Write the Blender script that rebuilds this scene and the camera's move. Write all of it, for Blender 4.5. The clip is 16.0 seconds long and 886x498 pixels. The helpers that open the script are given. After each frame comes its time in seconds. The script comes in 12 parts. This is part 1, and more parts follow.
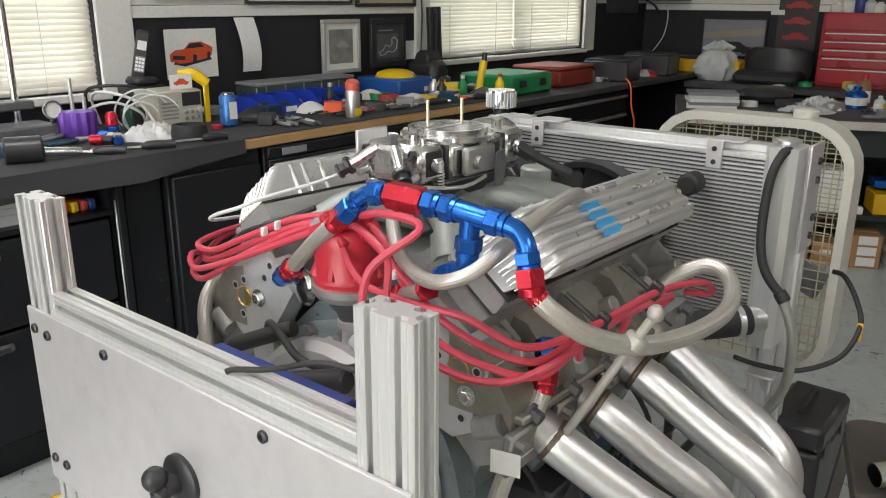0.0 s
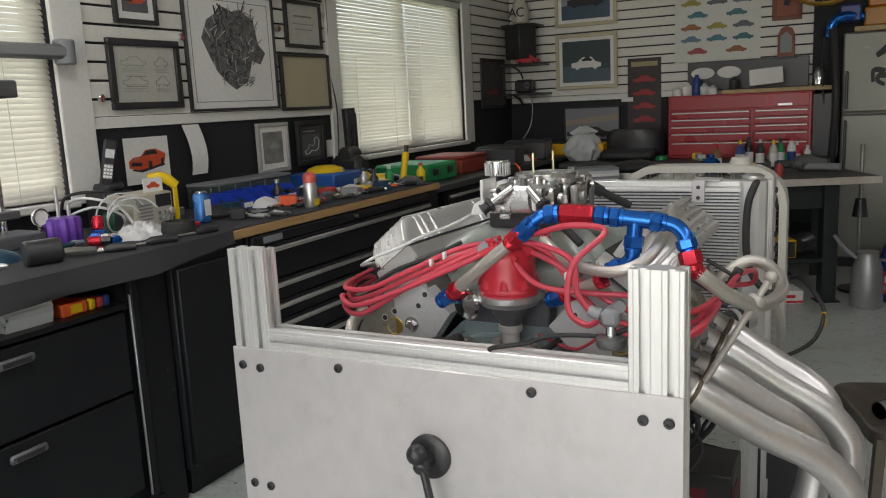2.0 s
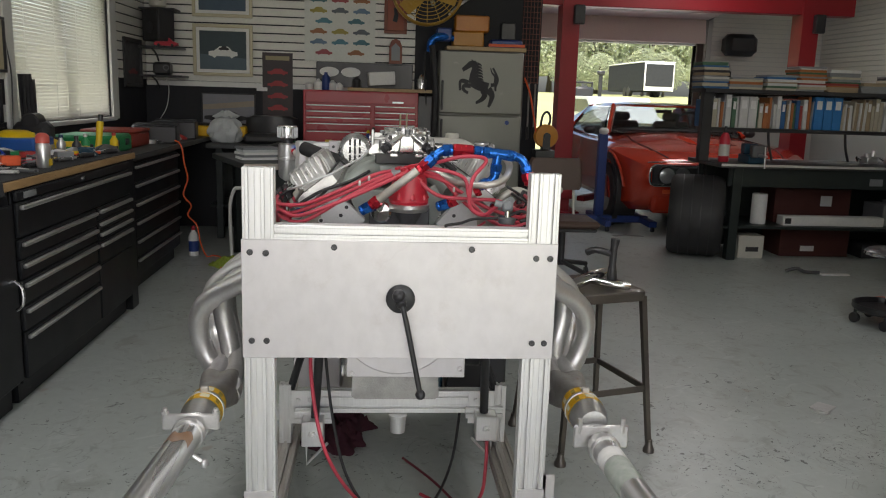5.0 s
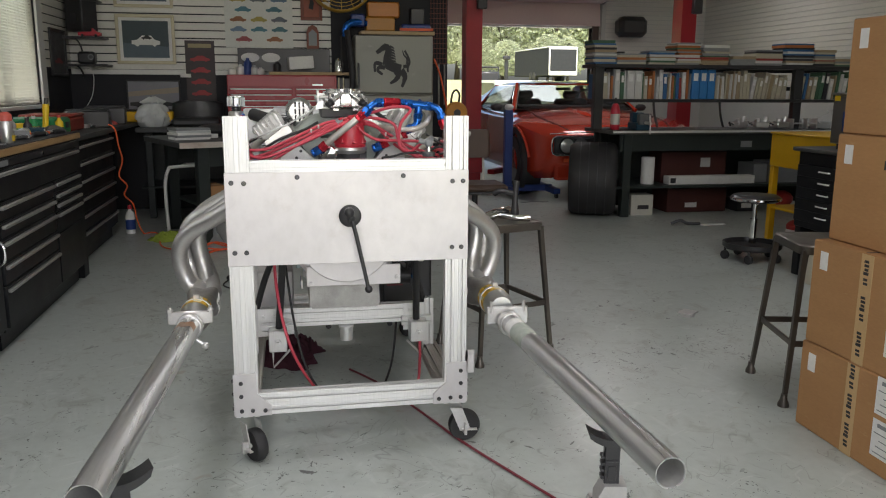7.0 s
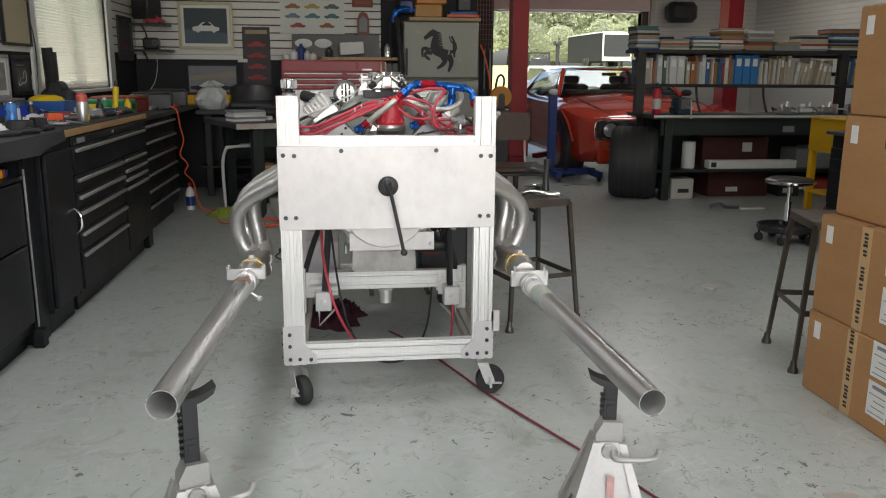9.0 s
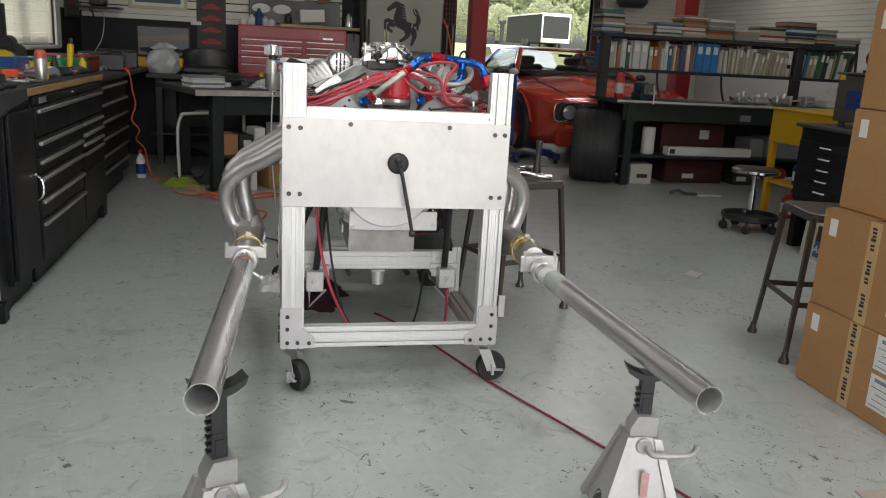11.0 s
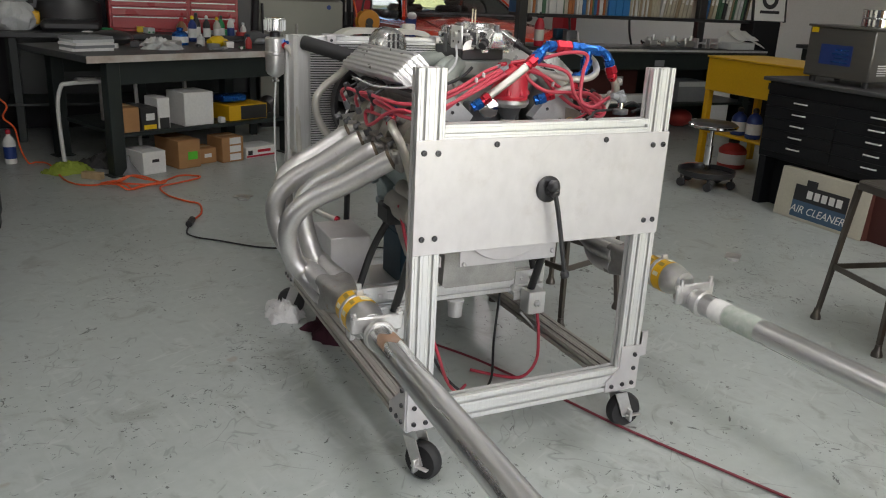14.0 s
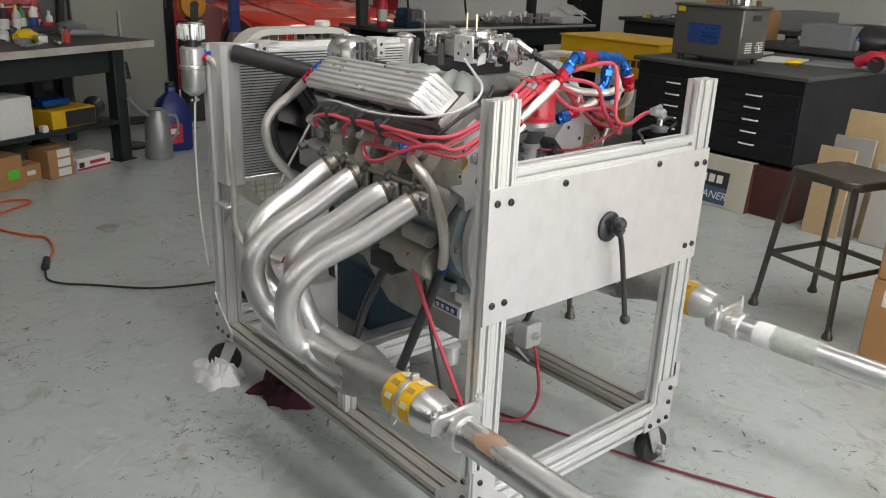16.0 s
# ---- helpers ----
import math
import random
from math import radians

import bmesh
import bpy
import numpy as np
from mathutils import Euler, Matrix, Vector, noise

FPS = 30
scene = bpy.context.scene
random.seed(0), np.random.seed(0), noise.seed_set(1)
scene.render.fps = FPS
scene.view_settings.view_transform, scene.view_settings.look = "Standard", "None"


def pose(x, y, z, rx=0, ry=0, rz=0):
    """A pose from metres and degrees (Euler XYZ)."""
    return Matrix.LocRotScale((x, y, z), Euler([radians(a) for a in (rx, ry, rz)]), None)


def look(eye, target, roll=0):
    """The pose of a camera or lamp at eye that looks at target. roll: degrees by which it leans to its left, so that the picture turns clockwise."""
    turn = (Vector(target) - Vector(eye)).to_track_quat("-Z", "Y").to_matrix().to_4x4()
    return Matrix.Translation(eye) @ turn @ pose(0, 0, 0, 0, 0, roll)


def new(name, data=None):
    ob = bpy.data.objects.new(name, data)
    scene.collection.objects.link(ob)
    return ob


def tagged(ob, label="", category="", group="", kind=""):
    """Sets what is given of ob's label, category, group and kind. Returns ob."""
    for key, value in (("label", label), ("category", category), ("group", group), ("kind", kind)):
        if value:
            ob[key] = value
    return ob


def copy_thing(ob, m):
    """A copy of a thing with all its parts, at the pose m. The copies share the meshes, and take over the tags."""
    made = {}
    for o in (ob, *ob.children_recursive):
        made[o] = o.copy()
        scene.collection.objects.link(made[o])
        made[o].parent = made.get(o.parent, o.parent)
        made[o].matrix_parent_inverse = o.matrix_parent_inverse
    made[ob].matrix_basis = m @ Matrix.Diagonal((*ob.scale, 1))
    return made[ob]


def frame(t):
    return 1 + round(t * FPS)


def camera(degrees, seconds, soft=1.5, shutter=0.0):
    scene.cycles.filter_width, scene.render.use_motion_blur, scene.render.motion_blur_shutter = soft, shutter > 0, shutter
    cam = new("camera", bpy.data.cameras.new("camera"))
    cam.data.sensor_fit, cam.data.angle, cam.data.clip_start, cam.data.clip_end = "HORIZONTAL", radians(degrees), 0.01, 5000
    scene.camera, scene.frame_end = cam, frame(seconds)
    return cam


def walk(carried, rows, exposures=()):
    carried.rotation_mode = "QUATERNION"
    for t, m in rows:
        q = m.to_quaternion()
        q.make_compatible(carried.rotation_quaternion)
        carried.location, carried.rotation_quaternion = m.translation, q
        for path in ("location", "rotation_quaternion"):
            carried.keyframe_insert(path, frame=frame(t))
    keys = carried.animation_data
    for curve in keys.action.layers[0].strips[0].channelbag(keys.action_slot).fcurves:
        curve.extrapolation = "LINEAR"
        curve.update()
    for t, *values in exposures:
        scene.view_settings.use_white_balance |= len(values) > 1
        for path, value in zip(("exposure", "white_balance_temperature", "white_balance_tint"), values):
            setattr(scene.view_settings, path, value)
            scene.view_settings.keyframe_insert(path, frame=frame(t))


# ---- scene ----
cam = camera(57.6, 16.0, soft=1.1)
PATH = [
    (0, (-0.025, -0.009, 1.408), (-1.224, 1.476, 0.813), 0.3),
    (0.5, (-0.044, -0.186, 1.387), (-1.172, 1.364, 0.813), -0.7),
    (1, (-0.08, -0.305, 1.36), (-1.176, 1.282, 0.831), 0.1),
    (1.5, (-0.181, -0.414, 1.354), (-1.119, 1.302, 0.936), -0.6),
    (2, (-0.271, -0.56, 1.361), (-1.171, 1.189, 1.006), -2.8),
    (2.5, (-0.347, -0.771, 1.35), (-1.076, 1.066, 1.046), -1.2),
    (3, (-0.447, -0.969, 1.334), (-1.071, 0.901, 0.997), 0.5),
    (3.5, (-0.583, -1.071, 1.304), (-1.029, 0.844, 0.939), 1.0),
    (4, (-0.68, -1.185, 1.324), (-0.945, 0.764, 0.966), 0.6),
    (4.5, (-0.824, -1.35, 1.324), (-0.856, 0.619, 0.976), 1.8),
    (4.7, (-0.86, -1.388, 1.322), (-0.8, 0.577, 0.957), 1.9),
    (6.8, (-1.048, -2.004, 1.227), (-0.685, -0.077, 0.834), 0.9),
    (7, (-1.03, -2.075, 1.224), (-0.663, -0.149, 0.829), 0.3),
    (7.5, (-0.959, -2.242, 1.21), (-0.644, -0.307, 0.81), 0.3),
    (8, (-0.961, -2.332, 1.217), (-0.715, -0.389, 0.812), 0.3),
    (8.5, (-0.994, -2.357, 1.215), (-0.751, -0.415, 0.802), 0.4),
    (9, (-1.005, -2.369, 1.216), (-0.762, -0.431, 0.787), 0.4),
    (9.2, (-1.006, -2.368, 1.223), (-0.769, -0.432, 0.782), 0.1),
    (11.3, (-1.316, -2.14, 1.2), (-0.875, -0.252, 0.707), 2.9),
    (11.5, (-1.352, -2.09, 1.214), (-0.897, -0.21, 0.707), 2.5),
    (12, (-1.466, -1.981, 1.21), (-0.969, -0.129, 0.643), 2.8),
    (12.5, (-1.661, -1.859, 1.239), (-0.99, -0.065, 0.665), 3.5),
    (13, (-1.781, -1.719, 1.257), (-0.973, 0.009, 0.657), 3.4),
    (13.5, (-1.869, -1.49, 1.302), (-1.052, 0.229, 0.687), 3.0),
    (14, (-1.996, -1.289, 1.319), (-1.173, 0.425, 0.698), 2.8),
    (14.5, (-2.145, -1.136, 1.346), (-1.132, 0.47, 0.716), 2.3),
    (15, (-2.208, -0.991, 1.344), (-1.135, 0.574, 0.712), 2.7),
    (15.5, (-2.255, -0.816, 1.367), (-1.144, 0.711, 0.709), 2.5),
    (16, (-2.299, -0.61, 1.375), (-1.06, 0.811, 0.707), 2.4),
]
EXPOSURES = [(0, 1.68), (0.5, 1.45), (1, 1.35), (2.5, 1.0), (4.7, 0.9), (7, 1.0), (9, 1.1), (11.5, 1.03), (12.5, 0.98), (14, 1.28), (15, 1.5), (16, 1.7)]
walk(cam, [(t, look(eye, target, roll)) for t, eye, target, roll in PATH], EXPOSURES)

# ---- light ----
world = bpy.data.worlds.new("sky")
scene.world = world
world.use_nodes = True
wn = world.node_tree.nodes
sky = wn.new("ShaderNodeTexSky")
sky.sky_type, sky.sun_disc = "NISHITA", False
sky.sun_elevation, sky.sun_rotation = radians(60), radians(197)
sky.air_density, sky.dust_density = 1.0, 4.0
world.node_tree.links.new(sky.outputs[0], wn["Background"].inputs[0])
wn["Background"].inputs[1].default_value = 0.15

sun = new("sun", bpy.data.lights.new("sun", "SUN"))
sun.data.energy, sun.data.angle, sun.data.color = 5.0, radians(12), (1.0, 0.96, 0.9)
sun.matrix_world = look((0, 0, 20), (3, 10, 0))


def area(name, eye, target, w, h, power, color=(1, 1, 1)):
    """A soft rectangular lamp: daylight at a window, or added fill without a fitting."""
    lamp = new(name, bpy.data.lights.new(name, "AREA"))
    lamp.data.shape, lamp.data.size, lamp.data.size_y = "RECTANGLE", w, h
    lamp.data.energy, lamp.data.color = power, color
    lamp.matrix_world = look(eye, target)
    return lamp


# Added fill from behind the camera, set left of the assumed doorway.
area("front_door_daylight", (-0.6, -4.9, 1.6), (-0.6, 0, 1.2), 4.4, 2.8, 49, (1.0, 0.955, 0.975))
area("window_daylight", (-3.2, 0.85, 1.6), (0, 0.85, 1.5), 1.6, 1.07, 5, (1.0, 0.955, 0.95))
area("window_daylight", (-3.2, 4.5, 1.6), (0, 4.5, 1.5), 1.76, 1.07, 4, (1.0, 0.955, 0.95))
# Assumed overhead fill: unseen wide lamps, each power set to brighten its area.
for lx, ly, pw in ((-1.6, 0.4, 11), (1.6, 0.4, 9), (-1.6, -2.2, 11), (1.6, -2.2, 9), (-1.4, 3.6, 1.0), (2.4, 3.8, 1.7), (5.3, 9.0, 5), (2.6, 6.9, 10)):
    area("ceiling_tube_light", (lx, ly, 3.02), (lx, ly, 0), 0.6, 1.25, pw, (1.0, 0.955, 0.965))

# ---- materials ----
MATS = {}


def mix_rgb(nt, fac, a, b, mode="MIX"):
    m = nt.nodes.new("ShaderNodeMix")
    m.data_type, m.blend_type = "RGBA", mode
    for sock, val in ((m.inputs[0], fac), (m.inputs[6], a), (m.inputs[7], b)):
        if isinstance(val, bpy.types.NodeSocket):
            nt.links.new(val, sock)
        elif isinstance(val, (int, float)):
            sock.default_value = val
        else:
            sock.default_value = (*val[:3], 1)
    return m.outputs[2]


def ramp(nt, src, lo, hi):
    r = nt.nodes.new("ShaderNodeMapRange")
    r.inputs[1].default_value, r.inputs[2].default_value = lo, hi
    nt.links.new(src, r.inputs[0])
    return r.outputs[0]


def noise_tex(nt, vec, scale, detail=4, rough=0.55):
    n = nt.nodes.new("ShaderNodeTexNoise")
    n.inputs["Scale"].default_value, n.inputs["Detail"].default_value, n.inputs["Roughness"].default_value = scale, detail, rough
    nt.links.new(vec, n.inputs["Vector"])
    return n.outputs[0]


def surf(name, base, other=None, rough=0.5, metal=0.0, coarse=5.0, fine=70.0, bump=0.08, vary=0.5, stretch=(1, 1, 1), rvar=0.12, coat=0.0, wear=None, random_tone=0.0, spec=0.5):
    """A surface with large uneven tone, fine grain and relief; wear: (colour, amount) of scattered scuffs."""
    if name in MATS:
        return MATS[name]
    mat = bpy.data.materials.new(name)
    mat.use_nodes = True
    nt = mat.node_tree
    bsdf = nt.nodes["Principled BSDF"]
    tc = nt.nodes.new("ShaderNodeTexCoord")
    info = nt.nodes.new("ShaderNodeObjectInfo")
    off = nt.nodes.new("ShaderNodeVectorMath")
    off.operation = "MULTIPLY_ADD"
    off.inputs[1].default_value = stretch
    sc = nt.nodes.new("ShaderNodeMath")
    sc.operation = "MULTIPLY"
    sc.inputs[1].default_value = 37.0
    nt.links.new(info.outputs["Random"], sc.inputs[0])
    nt.links.new(tc.outputs["Object"], off.inputs[0])
    nt.links.new(sc.outputs[0], off.inputs[2])
    vec = off.outputs[0]
    big = noise_tex(nt, vec, coarse, 3)
    small = noise_tex(nt, vec, fine, 5)
    other = other or tuple(c * 0.72 for c in base)
    fac = nt.nodes.new("ShaderNodeMath")
    fac.operation = "MULTIPLY"
    nt.links.new(ramp(nt, big, 0.3, 0.72), fac.inputs[0])
    fac.inputs[1].default_value = vary
    col = mix_rgb(nt, fac.outputs[0], base, other)
    grain = mix_rgb(nt, 0.35, col, mix_rgb(nt, ramp(nt, small, 0.25, 0.75), tuple(c * 0.8 for c in base), tuple(min(1, c * 1.12) for c in base)))
    col = grain
    if wear:
        w = noise_tex(nt, vec, coarse * 3.3, 8, 0.7)
        col = mix_rgb(nt, ramp(nt, w, 0.66 - wear[1] * 0.2, 0.72), col, wear[0])
    if random_tone:
        hsv = nt.nodes.new("ShaderNodeHueSaturation")
        nt.links.new(col, hsv.inputs["Color"])
        mr = nt.nodes.new("ShaderNodeMapRange")
        mr.inputs[3].default_value, mr.inputs[4].default_value = 1 - random_tone, 1 + random_tone
        nt.links.new(info.outputs["Random"], mr.inputs[0])
        nt.links.new(mr.outputs[0], hsv.inputs["Value"])
        col = hsv.outputs[0]
    nt.links.new(col, bsdf.inputs["Base Color"])
    rr = nt.nodes.new("ShaderNodeMapRange")
    rr.inputs[3].default_value, rr.inputs[4].default_value = max(0.02, rough - rvar), min(1, rough + rvar)
    nt.links.new(big, rr.inputs[0])
    nt.links.new(rr.outputs[0], bsdf.inputs["Roughness"])
    bsdf.inputs["Metallic"].default_value = metal
    bsdf.inputs["Coat Weight"].default_value = coat
    bsdf.inputs["Specular IOR Level"].default_value = spec
    if bump:
        bp = nt.nodes.new("ShaderNodeBump")
        bp.inputs["Strength"].default_value, bp.inputs["Distance"].default_value = bump, 0.004
        nt.links.new(small, bp.inputs["Height"])
        nt.links.new(bp.outputs[0], bsdf.inputs["Normal"])
    MATS[name] = mat
    return mat


def glass(name, color=(0.9, 0.95, 0.95), rough=0.02):
    mat = bpy.data.materials.new(name)
    mat.use_nodes = True
    b = mat.node_tree.nodes["Principled BSDF"]
    b.inputs["Base Color"].default_value = (*color, 1)
    b.inputs["Roughness"].default_value = rough
    b.inputs["Transmission Weight"].default_value = 1
    b.inputs["IOR"].default_value = 1.45
    MATS[name] = mat
    return mat


def floor_paint():
    """Grey-green painted concrete: cloudy tone, short black scuffs, chips and oily smears, worn gloss."""
    mat = surf("painted_concrete", (0.452, 0.492, 0.470), (0.38, 0.415, 0.40), 0.31, 0, 0.9, 26, 0.06, 0.8, rvar=0.08)
    nt = mat.node_tree
    bsdf = nt.nodes["Principled BSDF"]
    tc = nt.nodes.new("ShaderNodeTexCoord")
    vec = tc.outputs["Object"]
    col = bsdf.inputs["Base Color"].links[0].from_socket

    def math_node(op, a, b):
        n = nt.nodes.new("ShaderNodeMath")
        n.operation = op
        for sock, val in zip(n.inputs, (a, b)):
            if isinstance(val, (int, float)):
                sock.default_value = val
            else:
                nt.links.new(val, sock)
        return n.outputs[0]

    def dashes(angle, long, wide, lo, hi):
        turn = nt.nodes.new("ShaderNodeVectorRotate")
        turn.inputs["Angle"].default_value = angle
        nt.links.new(vec, turn.inputs["Vector"])
        st = nt.nodes.new("ShaderNodeVectorMath")
        st.operation = "MULTIPLY"
        st.inputs[1].default_value = (wide, long, 1)
        nt.links.new(turn.outputs[0], st.inputs[0])
        return ramp(nt, noise_tex(nt, st.outputs[0], 1.0, 2.5, 0.5), lo, hi)

    def blots(scale, detail, warp, lo, hi, shift=0.0):
        """Ragged islands of a warped noise."""
        n = nt.nodes.new("ShaderNodeTexNoise")
        n.inputs["Scale"].default_value, n.inputs["Detail"].default_value, n.inputs["Roughness"].default_value = scale, detail, 0.62
        n.inputs["Distortion"].default_value = warp
        mv = nt.nodes.new("ShaderNodeVectorMath")
        mv.operation = "ADD"
        mv.inputs[1].default_value = (shift, shift * 1.7, 0)
        nt.links.new(vec, mv.inputs[0])
        nt.links.new(mv.outputs[0], n.inputs["Vector"])
        return n.outputs[0] if lo is None else ramp(nt, n.outputs[0], lo, hi)

    def scratch(angle, long, wide, width, gate, shift):
        """Hair-fine lines where a stretched noise crosses its mean, kept only here and there."""
        turn = nt.nodes.new("ShaderNodeVectorRotate")
        turn.inputs["Angle"].default_value = angle
        nt.links.new(vec, turn.inputs["Vector"])
        st = nt.nodes.new("ShaderNodeVectorMath")
        st.operation = "MULTIPLY_ADD"
        st.inputs[1].default_value, st.inputs[2].default_value = (wide, long, 1), (shift, shift, 0)
        nt.links.new(turn.outputs[0], st.inputs[0])
        band = math_node("ABSOLUTE", math_node("SUBTRACT", noise_tex(nt, st.outputs[0], 1.0, 2, 0.5), 0.5), 0)
        return math_node("MULTIPLY", ramp(nt, band, width, width * 0.3), blots(4.2, 3, 0.4, gate, gate + 0.03, shift))

    where = blots(1.9, 3, 0.3, 0.40, 0.64, 3.1)
    lift = math_node("MULTIPLY", where, 0.085)
    flakes = ramp(nt, math_node("ADD", blots(15, 4, 1.6, None, None, 7.7), lift), 0.712, 0.728)
    chips = ramp(nt, math_node("ADD", blots(46, 3, 1.1, None, None, 1.3), lift), 0.718, 0.736)
    streaks = math_node("MULTIPLY", math_node("MAXIMUM", dashes(0.7, 9, 40, 0.695, 0.72), dashes(-0.9, 7, 46, 0.71, 0.73)), blots(2.6, 2, 0.2, 0.53, 0.63, 5.5))
    marks = math_node("MAXIMUM", math_node("MAXIMUM", flakes, chips), streaks)
    hair = math_node("MAXIMUM", scratch(0.5, 3.0, 9.0, 0.009, 0.55, 2.2), scratch(-0.8, 2.2, 7.0, 0.008, 0.56, 9.4))
    scrape = math_node("MAXIMUM", scratch(1.1, 2.4, 11.0, 0.02, 0.56, 4.8), math_node("MULTIPLY", dashes(-0.25, 3.2, 30, 0.6, 0.72), 0.7))
    smear = math_node("MULTIPLY", blots(1.7, 6, 0.6, 0.55, 0.80), 0.42)
    col = mix_rgb(nt, smear, col, (0.20, 0.205, 0.195))
    grime = math_node("MULTIPLY", blots(7.0, 6, 0.9, 0.56, 0.70, 6.1), 0.42)
    col = mix_rgb(nt, grime, col, (0.19, 0.18, 0.155))
    pale = math_node("MULTIPLY", blots(0.8, 5, 0.4, 0.54, 0.70, 2.7), 0.5)
    col = mix_rgb(nt, pale, col, (0.51, 0.525, 0.505))
    col = mix_rgb(nt, math_node("MULTIPLY", scrape, 0.35), col, (0.60, 0.62, 0.60))
    rusty = math_node("MULTIPLY", blots(5.0, 3, 0.2, 0.69, 0.73, 8.3), 0.4)
    col = mix_rgb(nt, rusty, col, (0.30, 0.20, 0.13))
    col = mix_rgb(nt, math_node("MULTIPLY", hair, 0.32), col, (0.10, 0.10, 0.095))
    col = mix_rgb(nt, math_node("MULTIPLY", marks, 0.82), col, (0.06, 0.06, 0.057))
    rough_in = bsdf.inputs["Roughness"].links[0].from_socket
    rough = math_node("ADD", rough_in, math_node("MULTIPLY", math_node("ADD", pale, smear), 0.22))
    nt.links.new(rough, bsdf.inputs["Roughness"])
    nt.links.new(col, bsdf.inputs["Base Color"])
    return mat


def scuffed_sheet():
    """Bare aluminium sheet with curved rub marks, finger smudges and a few fine scratches."""
    mat = surf("scuffed_aluminium_sheet", (0.655, 0.635, 0.64), (0.60, 0.585, 0.59), 0.42, 0.5, 4, 26, 0.002, 0.5, (1, 1, 0.7))
    nt = mat.node_tree
    bsdf = nt.nodes["Principled BSDF"]
    vec = nt.nodes.new("ShaderNodeTexCoord").outputs["Object"]
    col = bsdf.inputs["Base Color"].links[0].from_socket

    def op(kind, a, b):
        n = nt.nodes.new("ShaderNodeMath")
        n.operation = kind
        for sock, val in zip(n.inputs, (a, b)):
            if isinstance(val, (int, float)):
                sock.default_value = val
            else:
                nt.links.new(val, sock)
        return n.outputs[0]

    lines = op("ABSOLUTE", op("SUBTRACT", noise_tex(nt, vec, 7.0, 1.5), 0.5), 0)
    rub = op("MULTIPLY", ramp(nt, lines, 0.012, 0.003), ramp(nt, noise_tex(nt, vec, 5.0, 2), 0.52, 0.6))
    smudge = op("MULTIPLY", ramp(nt, noise_tex(nt, vec, 9.0, 6, 0.7), 0.55, 0.75), ramp(nt, noise_tex(nt, vec, 2.2, 2), 0.45, 0.6))
    col = mix_rgb(nt, op("MULTIPLY", smudge, 0.45), col, (0.50, 0.46, 0.43))
    col = mix_rgb(nt, op("MULTIPLY", rub, 0.14), col, (0.50, 0.48, 0.48))
    nt.links.new(col, bsdf.inputs["Base Color"])
    old = bsdf.inputs["Roughness"].links[0].from_socket
    nt.links.new(op("ADD", old, op("MULTIPLY", smudge, 0.15)), bsdf.inputs["Roughness"])
    return mat


ALU = surf("brushed_aluminium", (0.80, 0.80, 0.79), (0.68, 0.68, 0.68), 0.42, 0.72, 3, 220, 0.03, 0.4, (1, 1, 0.06))
ALU_SHEET = surf("aluminium_sheet", (0.645, 0.625, 0.63), (0.595, 0.58, 0.585), 0.44, 0.5, 4, 26, 0.002, 0.5, (1, 1, 0.7))
CAST = surf("cast_aluminium", (0.44, 0.435, 0.415), (0.22, 0.215, 0.20), 0.44, 0.6, 16, 200, 0.35, 0.9)
ZINC = surf("bright_zinc_casting", (0.70, 0.70, 0.69), (0.50, 0.50, 0.49), 0.25, 0.92, 18, 170, 0.06, 0.8)
HEADM = surf("machined_head_face", (0.60, 0.61, 0.61), (0.46, 0.47, 0.47), 0.40, 0.25, 14, 190, 0.06, 0.8, wear=((0.30, 0.27, 0.22), 0.08))
PORTM = surf("beige_stained_casting", (0.33, 0.315, 0.265), (0.16, 0.15, 0.13), 0.5, 0.4, 22, 150, 0.2, 0.9)
INTAKE = surf("green_grey_cast_intake", (0.40, 0.435, 0.40), (0.27, 0.30, 0.275), 0.5, 0.4, 12, 150, 0.25, 0.9)
STUDM = surf("pale_brass_stud", (0.74, 0.67, 0.48), (0.62, 0.55, 0.38), 0.28, 0.95)
COVER = surf("satin_cast_cover", (0.68, 0.68, 0.67), (0.52, 0.52, 0.51), 0.31, 0.65, 14, 190, 0.10, 0.7)
POLISHED = surf("polished_aluminium", (0.74, 0.74, 0.73), (0.54, 0.54, 0.53), 0.33, 0.9, 9, 140, 0.04, 0.5)
CHROME = surf("chrome", (0.86, 0.86, 0.86), (0.75, 0.75, 0.75), 0.09, 1.0, 8, 80, 0.0, 0.3, rvar=0.05)
STEEL = surf("bare_steel_tube", (0.70, 0.69, 0.68), (0.52, 0.51, 0.50), 0.36, 0.80, 11, 120, 0.04, 0.9, rvar=0.14, wear=((0.40, 0.37, 0.34), 0.10))
# Long dark streaks paint reflections along the pipe; the wear is scuffing.
PIPE = surf("reflection_streaked_pipe", (0.70, 0.70, 0.69), (0.40, 0.40, 0.40), 0.30, 0.88, 26, 160, 0.03, 1.0, (1, 0.05, 1), rvar=0.16, wear=((0.22, 0.20, 0.18), 0.10))
STEEL_DULL = surf("dull_scaled_steel", (0.40, 0.39, 0.37), (0.22, 0.21, 0.20), 0.5, 0.8, 14, 110, 0.15, 0.9, wear=((0.26, 0.13, 0.06), 0.3))
IRON = surf("grey_cast_iron", (0.16, 0.165, 0.17), (0.09, 0.09, 0.095), 0.55, 0.5, 14, 160, 0.3, 0.7)
BLOCK = surf("blue_grey_engine_paint", (0.30, 0.37, 0.38), (0.17, 0.215, 0.225), 0.38, 0.25, 16, 120, 0.25, 0.9, wear=((0.05, 0.05, 0.05), 0.25))
